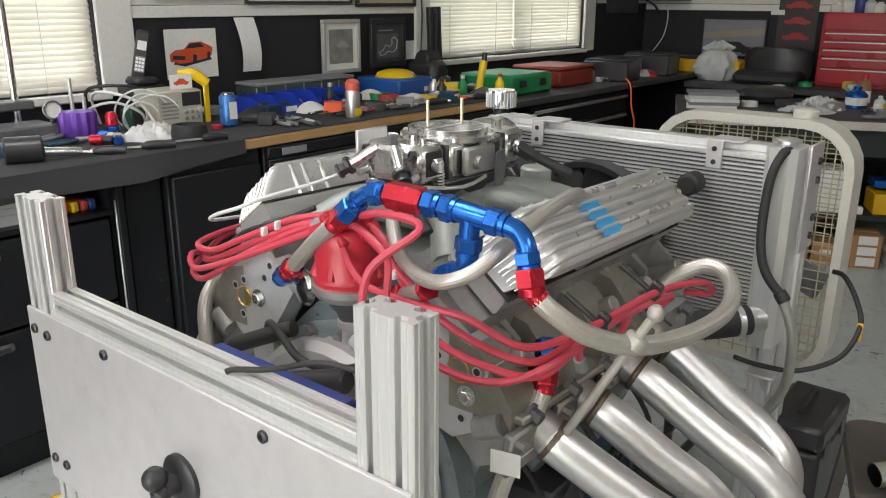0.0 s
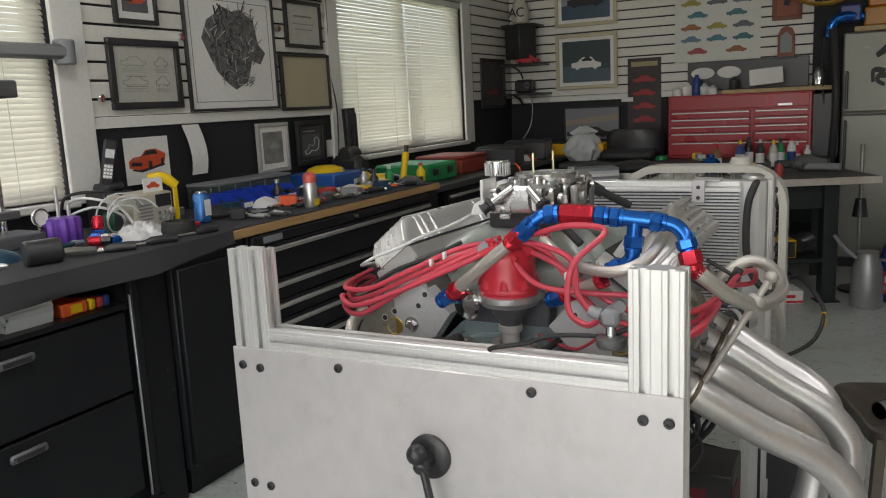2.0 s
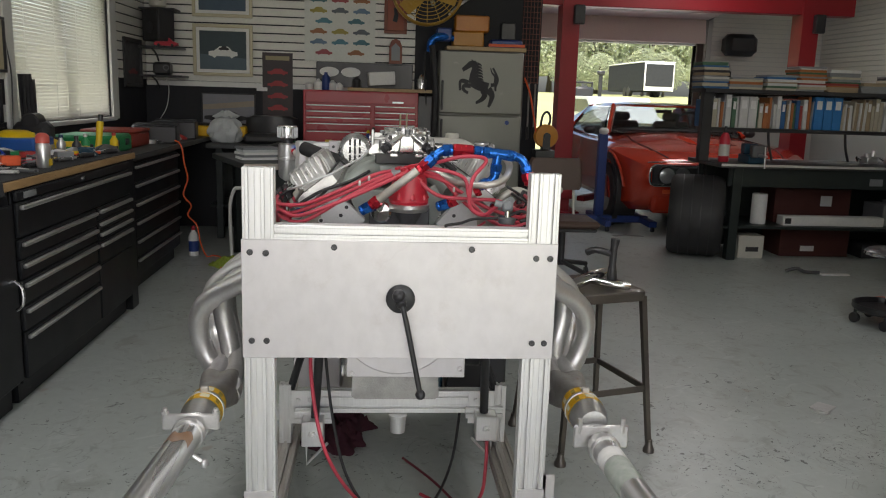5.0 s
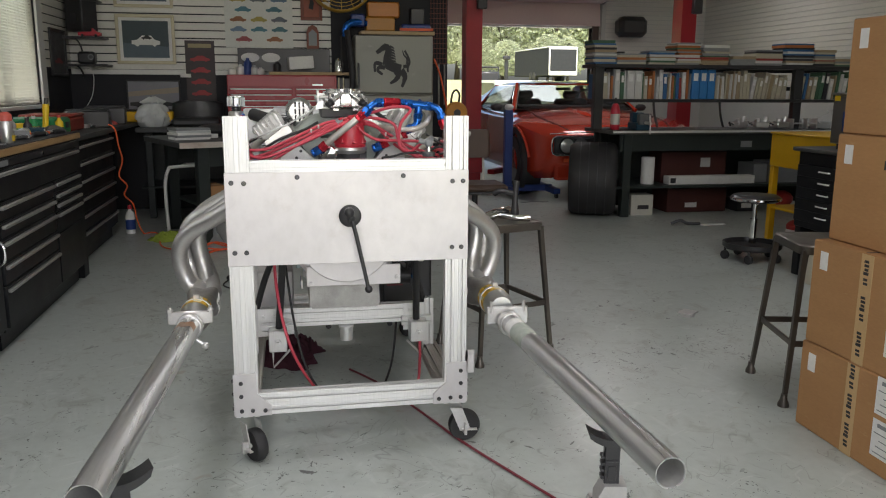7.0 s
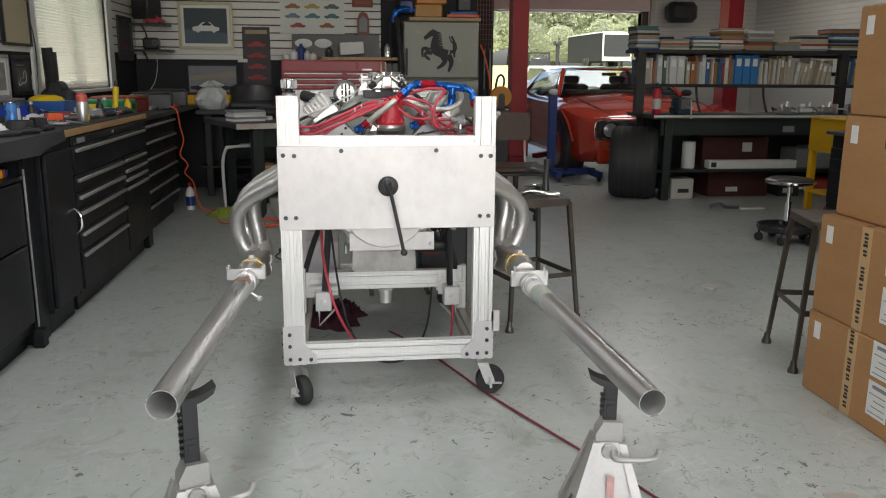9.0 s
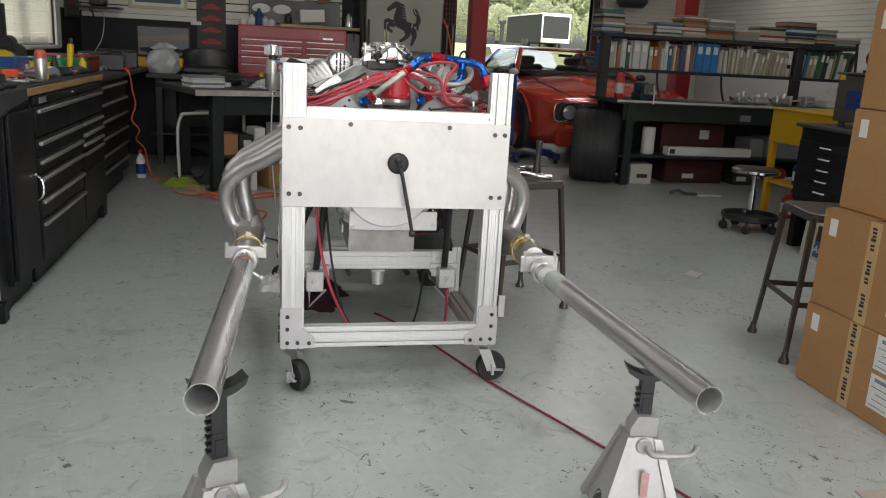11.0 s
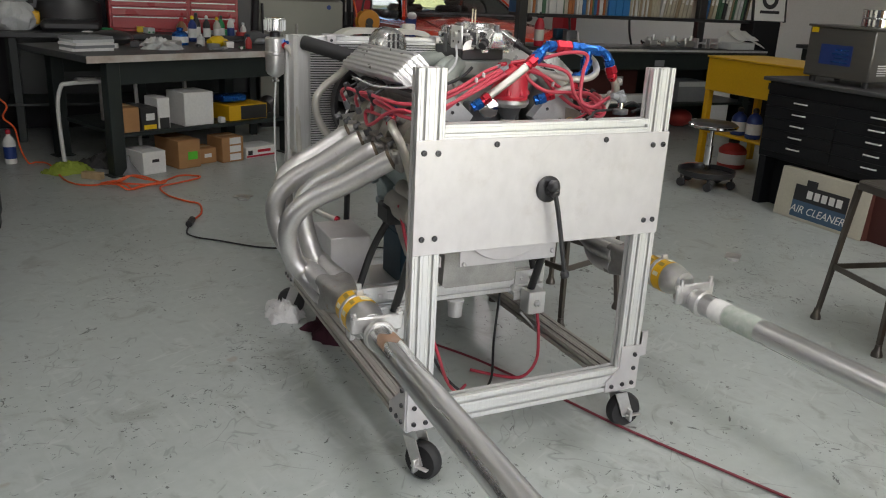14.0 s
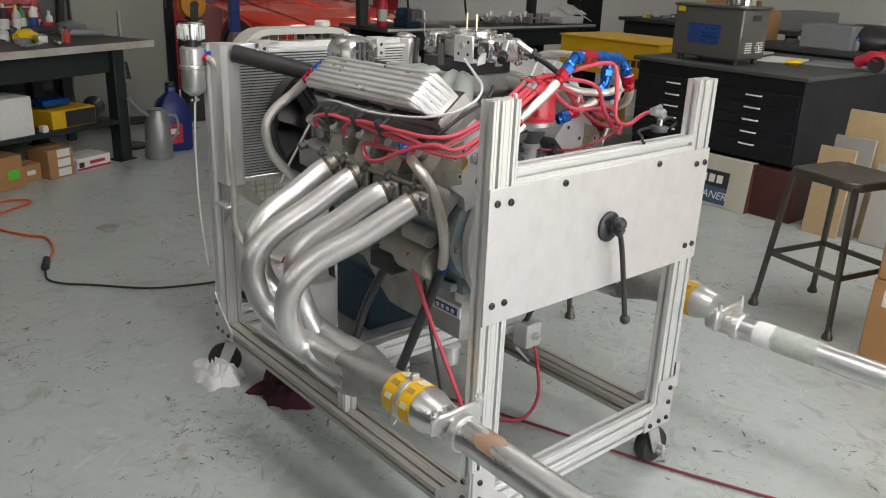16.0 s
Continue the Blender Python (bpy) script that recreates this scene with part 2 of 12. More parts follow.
ALU_OLD = surf("oil_stained_aluminium", (0.52, 0.50, 0.46), (0.30, 0.28, 0.245), 0.5, 0.5, 4, 90, 0.06, 0.9, (1, 0.25, 1), wear=((0.16, 0.14, 0.11), 0.2))
BLACK = surf("black_powder_coat", (0.026, 0.026, 0.028), (0.038, 0.038, 0.039), 0.36, 0, 7, 190, 0.08, 0.6)
CABINET = surf("black_cabinet_enamel", (0.0115, 0.0125, 0.0145), (0.017, 0.018, 0.020), 0.4, 0, 4, 130, 0.05, 0.7, wear=((0.05, 0.05, 0.05), 0.05), spec=0.25)
RUBBER = surf("black_rubber", (0.022, 0.022, 0.023), (0.036, 0.036, 0.036), 0.62, 0, 12, 120, 0.12, 0.6)
MAT_FELT = surf("dark_grey_bench_mat", (0.034, 0.036, 0.039), (0.05, 0.051, 0.054), 0.9, 0, 5, 260, 0.3, 0.6)
WOOD = surf("worn_pine_edge", (0.46, 0.29, 0.13), (0.28, 0.16, 0.065), 0.6, 0, 5, 60, 0.12, 0.8, (6, 1, 9), wear=((0.12, 0.07, 0.035), 0.3))
PLY = surf("plywood", (0.50, 0.37, 0.21), (0.36, 0.25, 0.13), 0.65, 0, 4, 50, 0.1, 0.7, (8, 1, 1))
REDWIRE = surf("red_silicone_lead", (0.56, 0.062, 0.095), (0.44, 0.04, 0.065), 0.42, 0, 12, 120, 0.04, 0.5)
REDCAP = surf("red_moulded_plastic", (0.50, 0.025, 0.045), (0.40, 0.016, 0.03), 0.34, 0, 15, 130, 0.05, 0.4)
AN_BLUE = surf("blue_anodised_aluminium", (0.025, 0.16, 0.58), (0.015, 0.09, 0.42), 0.24, 0.75, 20, 140, 0.02, 0.5)
AN_RED = surf("red_anodised_aluminium", (0.62, 0.03, 0.055), (0.42, 0.02, 0.03), 0.26, 0.7, 20, 140, 0.02, 0.5)
BRAID = surf("braided_steel_hose", (0.62, 0.60, 0.55), (0.50, 0.48, 0.44), 0.38, 0.7, 30, 300, 0.0, 0.6)
BRASS = surf("brass", (0.66, 0.48, 0.16), (0.5, 0.34, 0.1), 0.32, 0.9, 20, 100, 0.05)
WHITE = surf("white_paint", (0.74, 0.74, 0.71), (0.66, 0.66, 0.63), 0.45, 0, 3, 60, 0.05, 0.4)
SLAT = surf("cream_slatwall", (0.72, 0.71, 0.66), (0.66, 0.65, 0.60), 0.4, 0, 2.5, 50, 0.03, 0.5, random_tone=0.03)
DARKWALL = surf("black_painted_wall", (0.023, 0.024, 0.028), (0.031, 0.032, 0.036), 0.6, 0, 2.5, 70, 0.08, 0.6, spec=0.25)
PLASTER = surf("off_white_plaster", (0.62, 0.62, 0.59), (0.55, 0.55, 0.52), 0.75, 0, 1.5, 60, 0.1, 0.5)
CARD = surf("brown_cardboard", (0.42, 0.225, 0.095), (0.35, 0.18, 0.075), 0.75, 0, 3, 45, 0.08, 0.6, (1, 1, 4), wear=((0.48, 0.29, 0.14), 0.1), random_tone=0.06)
TAPE = surf("tan_packing_tape", (0.56, 0.38, 0.19), (0.50, 0.33, 0.16), 0.35, 0, 6, 80, 0.03)
PAPER = surf("white_paper", (0.78, 0.78, 0.76), (0.70, 0.70, 0.68), 0.7, 0, 5, 60, 0.03)
# Black for print, seams and trim, and for shade painted into holes.
INK_AND_SHADE = surf("black_ink_and_shade", (0.025, 0.025, 0.028), (0.04, 0.04, 0.04), 0.6, 0, 9, 90, 0)
REDPAINT = surf("red_cabinet_enamel", (0.40, 0.018, 0.025), (0.30, 0.012, 0.02), 0.3, 0, 3, 90, 0.04, 0.5)
CARRED = surf("orange_red_car_paint", (0.56, 0.055, 0.025), (0.47, 0.042, 0.02), 0.15, 0.1, 2, 200, 0.0, 0.4, coat=0.7)
LIFTRED = surf("dark_red_lift_paint", (0.30, 0.012, 0.02), (0.20, 0.01, 0.015), 0.4, 0, 3, 80, 0.05, 0.6)
BLUEPAINT = surf("blue_machine_paint", (0.02, 0.05, 0.22), (0.015, 0.035, 0.15), 0.4, 0, 4, 80, 0.05, 0.6)
YELLOW = surf("yellow_paint", (0.72, 0.42, 0.01), (0.62, 0.34, 0.01), 0.4, 0, 5, 80, 0.05, 0.5)
YELLOWTOOL = surf("yellow_tool_plastic", (0.80, 0.55, 0.01), (0.66, 0.42, 0.01), 0.4, 0, 9, 80, 0.05)
BINBLUE = surf("blue_bin_plastic", (0.015, 0.05, 0.42), (0.012, 0.035, 0.30), 0.38, 0, 8, 90, 0.04)
GREEN = surf("green_plastic", (0.02, 0.28, 0.09), (0.015, 0.2, 0.06), 0.45, 0, 8, 90, 0.04)
BOXRED = surf("red_toolbox_plastic", (0.48, 0.05, 0.045), (0.38, 0.04, 0.035), 0.5, 0, 8, 90, 0.06)
PURPLE = surf("purple_anodised_part", (0.16, 0.06, 0.40), (0.11, 0.035, 0.30), 0.35, 0.25, 12, 90, 0.03)
BEIGE = surf("beige_instrument_case", (0.52, 0.49, 0.40), (0.45, 0.42, 0.34), 0.55, 0, 8, 90, 0.06)
GREYPL = surf("grey_plastic", (0.24, 0.25, 0.26), (0.18, 0.19, 0.2), 0.5, 0, 8, 90, 0.06)
FRIDGE = surf("silver_grey_appliance_paint", (0.24, 0.24, 0.21), (0.20, 0.20, 0.18), 0.42, 0.25, 2, 140, 0.06, 0.5, wear=((0.3, 0.29, 0.26), 0.05))
BROWNVINYL = surf("brown_vinyl", (0.085, 0.05, 0.035), (0.06, 0.035, 0.025), 0.5, 0, 8, 90, 0.1)
CLOTHDARK = surf("maroon_cloth", (0.055, 0.012, 0.022), (0.035, 0.008, 0.015), 0.95, 0, 9, 200, 0.4)
CLOTHWHITE = surf("white_cloth", (0.72, 0.72, 0.71), (0.58, 0.58, 0.57), 0.95, 0, 12, 160, 0.4)
ORANGE = surf("orange_cord", (0.80, 0.12, 0.03), (0.65, 0.08, 0.02), 0.5, 0, 8, 90, 0.03)
TEAL = surf("blue_green_paint", (0.012, 0.055, 0.095), (0.008, 0.03, 0.055), 0.45, 0.1, 8, 90, 0.06)
DKGREEN = surf("dark_green_bench_paint", (0.018, 0.026, 0.024), (0.013, 0.018, 0.017), 0.45, 0, 5, 90, 0.06)
BENCHTOP = surf("worn_dark_bench_top", (0.06, 0.063, 0.063), (0.035, 0.037, 0.037), 0.5, 0.1, 4, 70, 0.08, 0.8, wear=((0.26, 0.2, 0.13), 0.12))
STAINLESS = surf("stainless_steel_case", (0.16, 0.155, 0.14), (0.12, 0.115, 0.105), 0.35, 0.55, 3, 150, 0.02, 0.4, (1, 1, 12))
TAPEBLUE = surf("blue_masking_tape", (0.06, 0.35, 0.66), (0.05, 0.28, 0.55), 0.7, 0, 14, 120, 0.06)
RUST = surf("rusty_steel", (0.36, 0.20, 0.11), (0.50, 0.46, 0.43), 0.55, 0.5, 14, 110, 0.1, 1.0)
FLOOR = floor_paint()
GLASS = glass("window_glass")
CARGLASS = glass("tinted_car_glass", (0.42, 0.46, 0.45))
DARKGLASS = surf("dark_car_glass", (0.02, 0.024, 0.026), (0.03, 0.034, 0.034), 0.12, 0.0, 3, 50, 0, spec=0.5)
CLEARPL = surf("milky_plastic", (0.60, 0.62, 0.62), (0.5, 0.52, 0.52), 0.35, 0, 6, 60, 0.05)

BLIND = surf("white_blind_slat", (0.62, 0.61, 0.58), (0.58, 0.57, 0.54), 0.5, 0, 3, 50, 0.0, 0.3)
bn = BLIND.node_tree
trans = bn.nodes.new("ShaderNodeBsdfTranslucent")
trans.inputs[0].default_value = (0.88, 0.86, 0.80, 1)
mixs = bn.nodes.new("ShaderNodeMixShader")
mixs.inputs[0].default_value = 0.55
bn.links.new(bn.nodes["Principled BSDF"].outputs[0], mixs.inputs[1])
bn.links.new(trans.outputs[0], mixs.inputs[2])
bn.links.new(mixs.outputs[0], bn.nodes["Material Output"].inputs[0])


# ---- mesh helpers ----
class Geo:
    """Collects vertices and faces of one part."""

    def __init__(self):
        self.v, self.f = [], []

    def add(self, verts, faces):
        n = len(self.v)
        self.v += [tuple(p) for p in verts]
        self.f += [tuple(n + i for i in f) for f in faces]
        return self

    def box(self, x0, x1, y0, y1, z0, z1, b=0.0, m=None):
        x0, x1, y0, y1, z0, z1 = min(x0, x1), max(x0, x1), min(y0, y1), max(y0, y1), min(z0, z1), max(z0, z1)
        b = min(b, (x1 - x0) * 0.45, (y1 - y0) * 0.45, (z1 - z0) * 0.45)
        vs, fs = [], []
        if b <= 0:
            vs = [(x, y, z) for x in (x0, x1) for y in (y0, y1) for z in (z0, z1)]
            fs = [(0, 1, 3, 2), (4, 6, 7, 5), (0, 4, 5, 1), (2, 3, 7, 6), (0, 2, 6, 4), (1, 5, 7, 3)]
        else:
            idx = {}
            for i, x in enumerate((x0, x1)):
                for j, y in enumerate((y0, y1)):
                    for k, z in enumerate((z0, z1)):
                        sx, sy, sz = (b, -b)[i], (b, -b)[j], (b, -b)[k]
                        for a, p in enumerate(((x, y + sy, z + sz), (x + sx, y, z + sz), (x + sx, y + sy, z))):
                            idx[i, j, k, a] = len(vs)
                            vs.append(p)
            for s in (0, 1):
                fs.append([idx[s, j, k, 0] for j, k in ((0, 0), (0, 1), (1, 1), (1, 0))][:: 1 if not s else -1])
                fs.append([idx[j, s, k, 1] for j, k in ((0, 0), (1, 0), (1, 1), (0, 1))][:: 1 if not s else -1])
                fs.append([idx[j, k, s, 2] for j, k in ((0, 0), (0, 1), (1, 1), (1, 0))][:: 1 if not s else -1])
            for s in (0, 1):
                for t in (0, 1):
                    fs.append((idx[s, t, 0, 0], idx[s, t, 1, 0], idx[s, t, 1, 1], idx[s, t, 0, 1]))
                    fs.append((idx[s, 0, t, 0], idx[s, 1, t, 0], idx[s, 1, t, 2], idx[s, 0, t, 2]))
                    fs.append((idx[0, s, t, 1], idx[1, s, t, 1], idx[1, s, t, 2], idx[0, s, t, 2]))
                    for u in (0, 1):
                        fs.append((idx[s, t, u, 0], idx[s, t, u, 1], idx[s, t, u, 2]))
        if m is not None:
            vs = [m @ Vector(p) for p in vs]
        return self.add(vs, fs)

    def lathe(self, profile, origin=(0, 0, 0), axis=(0, 0, 1), n=20, close=True):
        q = Vector(axis).to_track_quat("Z", "Y").to_matrix()
        o = Vector(origin)
        vs, fs = [], []
        for r, h in profile:
            for i in range(n):
                a = 2 * math.pi * i / n
                vs.append(o + q @ Vector((r * math.cos(a), r * math.sin(a), h)))
        for j in range(len(profile) - 1):
            for i in range(n):
                k = (i + 1) % n
                fs.append((j * n + i, j * n + k, (j + 1) * n + k, (j + 1) * n + i))
        if close:
            fs.append(tuple(range(n - 1, -1, -1)))
            fs.append(tuple(range((len(profile) - 1) * n, len(profile) * n)))
        return self.add(vs, fs)

    def cyl(self, p0, p1, r0, r1=None, n=16, b=0.0):
        p0, p1 = Vector(p0), Vector(p1)
        d = p1 - p0
        h = d.length
        r1 = r0 if r1 is None else r1
        prof = [(r0, 0), (r1, h)] if not b else [(r0 - b, 0), (r0, b), (r1, h - b), (r1 - b, h)]
        return self.lathe(prof, p0, d, n)

    def ring(self, centre, axis, r0, r1, h, n=24):
        """A flat ring with a hole, from radius r0 to r1, h thick along the axis."""
        return self.lathe([(r0, 0), (r1, 0), (r1, h), (r0, h), (r0, 0)], centre, axis, n, False)

    def tube(self, pts, r, n=10, steps=6, hollow=0.0, cap=True):
        """A round bar through the points, smoothly bent."""
        path = smooth_path([Vector(p) for p in pts], steps) if steps > 1 and len(pts) > 2 else [Vector(p) for p in pts]
        rs = [r] * len(path) if isinstance(r, (int, float)) else [r[min(len(r) - 1, int(i * (len(r) - 1) / max(1, len(path) - 1) + 0.5))] for i in range(len(path))]
        vs, fs = [], []
        tangent = (path[1] - path[0]).normalized()
        side = tangent.orthogonal().normalized()
        rings = []
        for i, p in enumerate(path):
            t = (path[min(i + 1, len(path) - 1)] - path[max(i - 1, 0)]).normalized()
            side = (side - t * side.dot(t)).normalized()
            up = t.cross(side)
            rings.append((p, side.copy(), up, rs[i]))
        seq = rings if not hollow else rings + [(p, s, u, rr - hollow) for p, s, u, rr in reversed(rings)]
        for p, s, u, rr in seq:
            for k in range(n):
                a = 2 * math.pi * k / n
                vs.append(p + s * (rr * math.cos(a)) + u * (rr * math.sin(a)))
        m = len(seq)
        for i in range(m - 1 + (1 if hollow else 0)):
            j = (i + 1) % m
            for k in range(n):
                l = (k + 1) % n
                fs.append((i * n + k, i * n + l, j * n + l, j * n + k))
        if cap and not hollow:
            fs.append(tuple(range(n - 1, -1, -1)))
            fs.append(tuple(range((m - 1) * n, m * n)))
        return self.add(vs, fs)

    def prism(self, poly, h0, h1, m=None):
        """A 2D outline drawn in x, y and raised from h0 to h1, laid by the matrix m."""
        n = len(poly)
        vs = [Vector((x, y, h)) for h in (h0, h1) for x, y in poly]
        if m is not None:
            vs = [m @ p for p in vs]
        fs = [tuple(range(n - 1, -1, -1)), tuple(range(n, 2 * n))]
        fs += [(i, (i + 1) % n, n + (i + 1) % n, n + i) for i in range(n)]
        return self.add(vs, fs)

    def loft(self, sections, cap=True, closed=True):
        """Skin over outlines with equal numbers of points."""
        n = len(sections[0])
        vs = [p for s in sections for p in s]
        fs = []
        for j in range(len(sections) - 1):
            for i in range(n if closed else n - 1):
                k = (i + 1) % n
                fs.append((j * n + i, j * n + k, (j + 1) * n + k, (j + 1) * n + i))
        if cap:
            fs.append(tuple(range(n - 1, -1, -1)))
            fs.append(tuple(range((len(sections) - 1) * n, len(sections) * n)))
        return self.add(vs, fs)

    def ball(self, c, r, n=14, squash=(1, 1, 1)):
        rows = max(6, n // 2)
        sec = []
        for j in range(1, rows):
            t = math.pi * j / rows
            sec.append([(c[0] + squash[0] * r * math.sin(t) * math.cos(2 * math.pi * i / n), c[1] + squash[1] * r * math.sin(t) * math.sin(2 * math.pi * i / n), c[2] - squash[2] * r * math.cos(t)) for i in range(n)])
        return self.loft(sec)

    def bolt(self, p, axis, r=0.008, h=0.006):
        return self.lathe([(r, 0), (r, h * 0.7), (r * 0.8, h), (r * 0.45, h), (r * 0.4, h * 0.5)], p, axis, 12)

    def move(self, m):
        self.v = [tuple(m @ Vector(p)) for p in self.v]
        return self


def smooth_path(pts, steps):
    out = []
    for i in range(len(pts) - 1):
        p0, p1, p2, p3 = pts[max(i - 1, 0)], pts[i], pts[i + 1], pts[min(i + 2, len(pts) - 1)]
        for s in range(steps):
            t = s / steps
            out.append(0.5 * ((2 * p1) + (p2 - p0) * t + (2 * p0 - 5 * p1 + 4 * p2 - p3) * t * t + (3 * p1 - p0 - 3 * p2 + p3) * t ** 3))
    return out + [pts[-1]]


def mesh_of(name, geo, mat, angle=38):
    me = bpy.data.meshes.new(name)
    me.from_pydata(geo.v, [], geo.f)
    bm = bmesh.new()
    bm.from_mesh(me)
    bmesh.ops.recalc_face_normals(bm, faces=bm.faces)
    bm.to_mesh(me)
    bm.free()
    me.shade_smooth()
    me.set_sharp_from_angle(angle=radians(angle))
    me.materials.append(mat)
    return me


BASE = {}


def thing(name, label, category, loc=(0, 0, 0), rz=0, group="", kind=""):
    """An empty at the thing's base that holds its parts."""
    ob = new(name)
    ob.empty_display_size = 0.1
    ob.matrix_basis = pose(*loc, 0, 0, rz)
    BASE[ob.name] = Vector((0, 0, 0))
    return tagged(ob, label, category, group, kind)


def place(name, label, category, loc, group="", kind=""):
    """Like thing(), for parts whose numbers are in the room's own coordinates."""
    ob = thing(name, label, category, loc, 0, group, kind)
    BASE[ob.name] = Vector(loc)
    return ob


def part(name, geo, mat, parent, label="", angle=38):
    off = BASE.get(parent.name, Vector((0, 0, 0)))
    if off.length > 0:
        geo.v = [tuple(Vector(p) - off) for p in geo.v]
    ob = new(name, mesh_of(name, geo, mat, angle))
    ob.parent = parent
    BASE[ob.name] = off
    if label:
        ob["label"] = label
    return ob


def solo(name, geo, mat, label, category, loc=(0, 0, 0), rz=0, group="", kind="", angle=38):
    """A thing of one single mesh."""
    ob = new(name, mesh_of(name, geo, mat, angle))
    ob.matrix_basis = pose(*loc, 0, 0, rz)
    return tagged(ob, label, category, group, kind)


def piece(name, me, parent, m):
    """A repeated piece that shares its mesh with its likes."""
    ob = new(name, me)
    ob.parent = parent
    ob.matrix_basis = m
    return ob


# ---- setting ----
X0, X1, Y0, Y1, YB, XB, ZC = -3.08, 6.5, -5.0, 12.0, 6.4, 0.62, 3.1

floor = solo("floor", Geo().box(X0 - 0.15, X1 + 0.15, Y0 - 0.15, Y1 + 0.1, -0.12, 0), FLOOR, "grey-green painted concrete floor with black scuffs and oil stains", "floor", kind="structure")
ceiling = solo("ceiling", Geo().box(X0 - 0.15, X1 + 0.15, Y0 - 0.15, Y1 + 0.15, ZC, ZC + 0.12), PLASTER, "plain off-white workshop ceiling", "ceiling", kind="structure")
gr = Geo()
gr.loft([[(-300, y, z), (300, y, z), (300, y, -0.5), (-300, y, -0.5)] for y, z in ((Y1 + 0.1, -0.03), (20, -0.03), (65, 1.7), (110, 2.2), (400, 2.4))])
gr.box(-300, 300, -300, Y0 - 0.15, -0.3, -0.03).box(-300, X0 - 0.15, Y0 - 0.15, Y1 + 0.1, -0.3, -0.03).box(X1 + 0.15, 300, Y0 - 0.15, Y1 + 0.1, -0.3, -0.03)
GRASS = surf("dry_grass_ground", (0.30, 0.32, 0.13), (0.40, 0.37, 0.19), 0.95, 0, 0.3, 6, 0.3, 0.8)
APRON = surf("pale_concrete_apron", (0.52, 0.51, 0.48), (0.44, 0.43, 0.40), 0.8, 0, 0.6, 20, 0.1, 0.7)
solo("pavement", Geo().box(-1.5, 8.0, Y1 + 0.15, 19.5, -0.026, -0.004, 0.004), APRON, "pale concrete apron outside the garage doorway", "pavement", kind="structure")
solo("ground", gr, GRASS, "pale dry grass and gravel outside the workshop", "ground", kind="structure")


def wall(name, label, geo, mat):
    return solo(name, geo, mat, label, "wall", kind="structure")


W1, W2 = (0.05, 1.64, 1.05, 2.12), (3.62, 5.38, 1.06, 2.13)
wl = Geo()
for y0, y1, z0, z1 in ((Y0, W1[0], 0, ZC), (W1[1], W2[0], 0, ZC), (W2[1], YB + 0.15, 0, ZC), (W1[0], W1[1], 0, W1[2]), (W1[0], W1[1], W1[3], ZC), (W2[0], W2[1], 0, W2[2]), (W2[0], W2[1], W2[3], ZC)):
    wl.box(X0 - 0.15, X0, y0, y1, z0, z1)
wall_left = wall("wall_left", "black painted lower wall with cream slatwall boards above", wl, DARKWALL)
wall_back = wall("wall_back", "black painted lower wall with cream slatwall boards above", Geo().box(X0, XB, YB, YB + 0.15, 0, ZC), DARKWALL)
wall("wall_bay_left", "off-white plastered garage bay wall", Geo().box(XB - 0.15, XB, YB + 0.15, Y1, 0, ZC), PLASTER)
DX0, DX1, DZ = 1.5, 4.33, 2.26
wf = Geo().box(XB, DX0, Y1, Y1 + 0.15, 0, ZC).box(DX1, X1, Y1, Y1 + 0.15, 0, ZC).box(DX0, DX1, Y1, Y1 + 0.15, DZ, ZC)
wall_far = wall("wall_far", "garage bay end wall with open vehicle doorway", wf, PLASTER)
wall_right = wall("wall_right", "off-white workshop side wall with slatwall boards", Geo().box(X1, X1 + 0.15, Y0, Y1 + 0.15, 0, ZC), PLASTER)
# Unseen end wall; its opening is assumed, to let daylight in.
wall("wall_near", "plain unseen workshop wall with an assumed wide opening", Geo().box(X0 - 0.15, -1.3, Y0 - 0.15, Y0, 0, ZC).box(3.3, X1 + 0.15, Y0 - 0.15, Y0, 0, ZC).box(-1.3, 3.3, Y0 - 0.15, Y0, 3.0, ZC), PLASTER)

# slatwall boards, each 66 mm high with a dark groove between
PITCH = 0.0762


def slats(parent, axis, at, a0, a1, z0, z1, d):
    """Boards on a wall: axis 'y' runs along y at x = at; d is the way they stand proud."""
    n = int((z1 - z0) / PITCH)
    g = Geo()
    h = PITCH - 0.011
    if axis == "y":
        g.box(at, at + d, a0, a1, 0, h, 0.002)
    else:
        g.box(a0, a1, at, at + d, 0, h, 0.002)
    me = mesh_of("slat_board", g, SLAT)
    for i in range(n):
        piece("slat_board", me, parent, pose(0, 0, z0 + i * PITCH))


for a0, a1 in ((W1[1] + 0.15, W2[0] - 0.12), (W2[1] + 0.2, YB - 0.013)):
    slats(wall_left, "y", X0, a0, a1, 1.375, ZC, 0.012)
slats(wall_left, "y", X0, W1[0] - 1.0, W1[1] + 0.15, W1[3] + 0.15, ZC, 0.012)
slats(wall_left, "y", X0, W2[0] - 0.12, W2[1] + 0.2, W2[3] + 0.15, ZC, 0.012)
slats(wall_back, "x", YB, X0 + 0.013, -0.58, 1.375, ZC, -0.012)
slats(wall_far, "x", Y1, DX1 + 0.25, X1 - 0.013, 1.2, ZC, -0.012)
slats(wall_right, "y", X1, 6.6, Y1 - 0.013, 1.2, ZC, -0.012)
part("wall_trim", Geo().box(X0, X0 + 0.014, W1[1] + 0.15, W2[0] - 0.12, 1.325, 1.372, 0.003), WHITE, wall_left)
part("wall_trim", Geo().box(X0 + 0.015, -0.58, YB - 0.016, YB, 1.325, 1.372, 0.003), WHITE, wall_back)


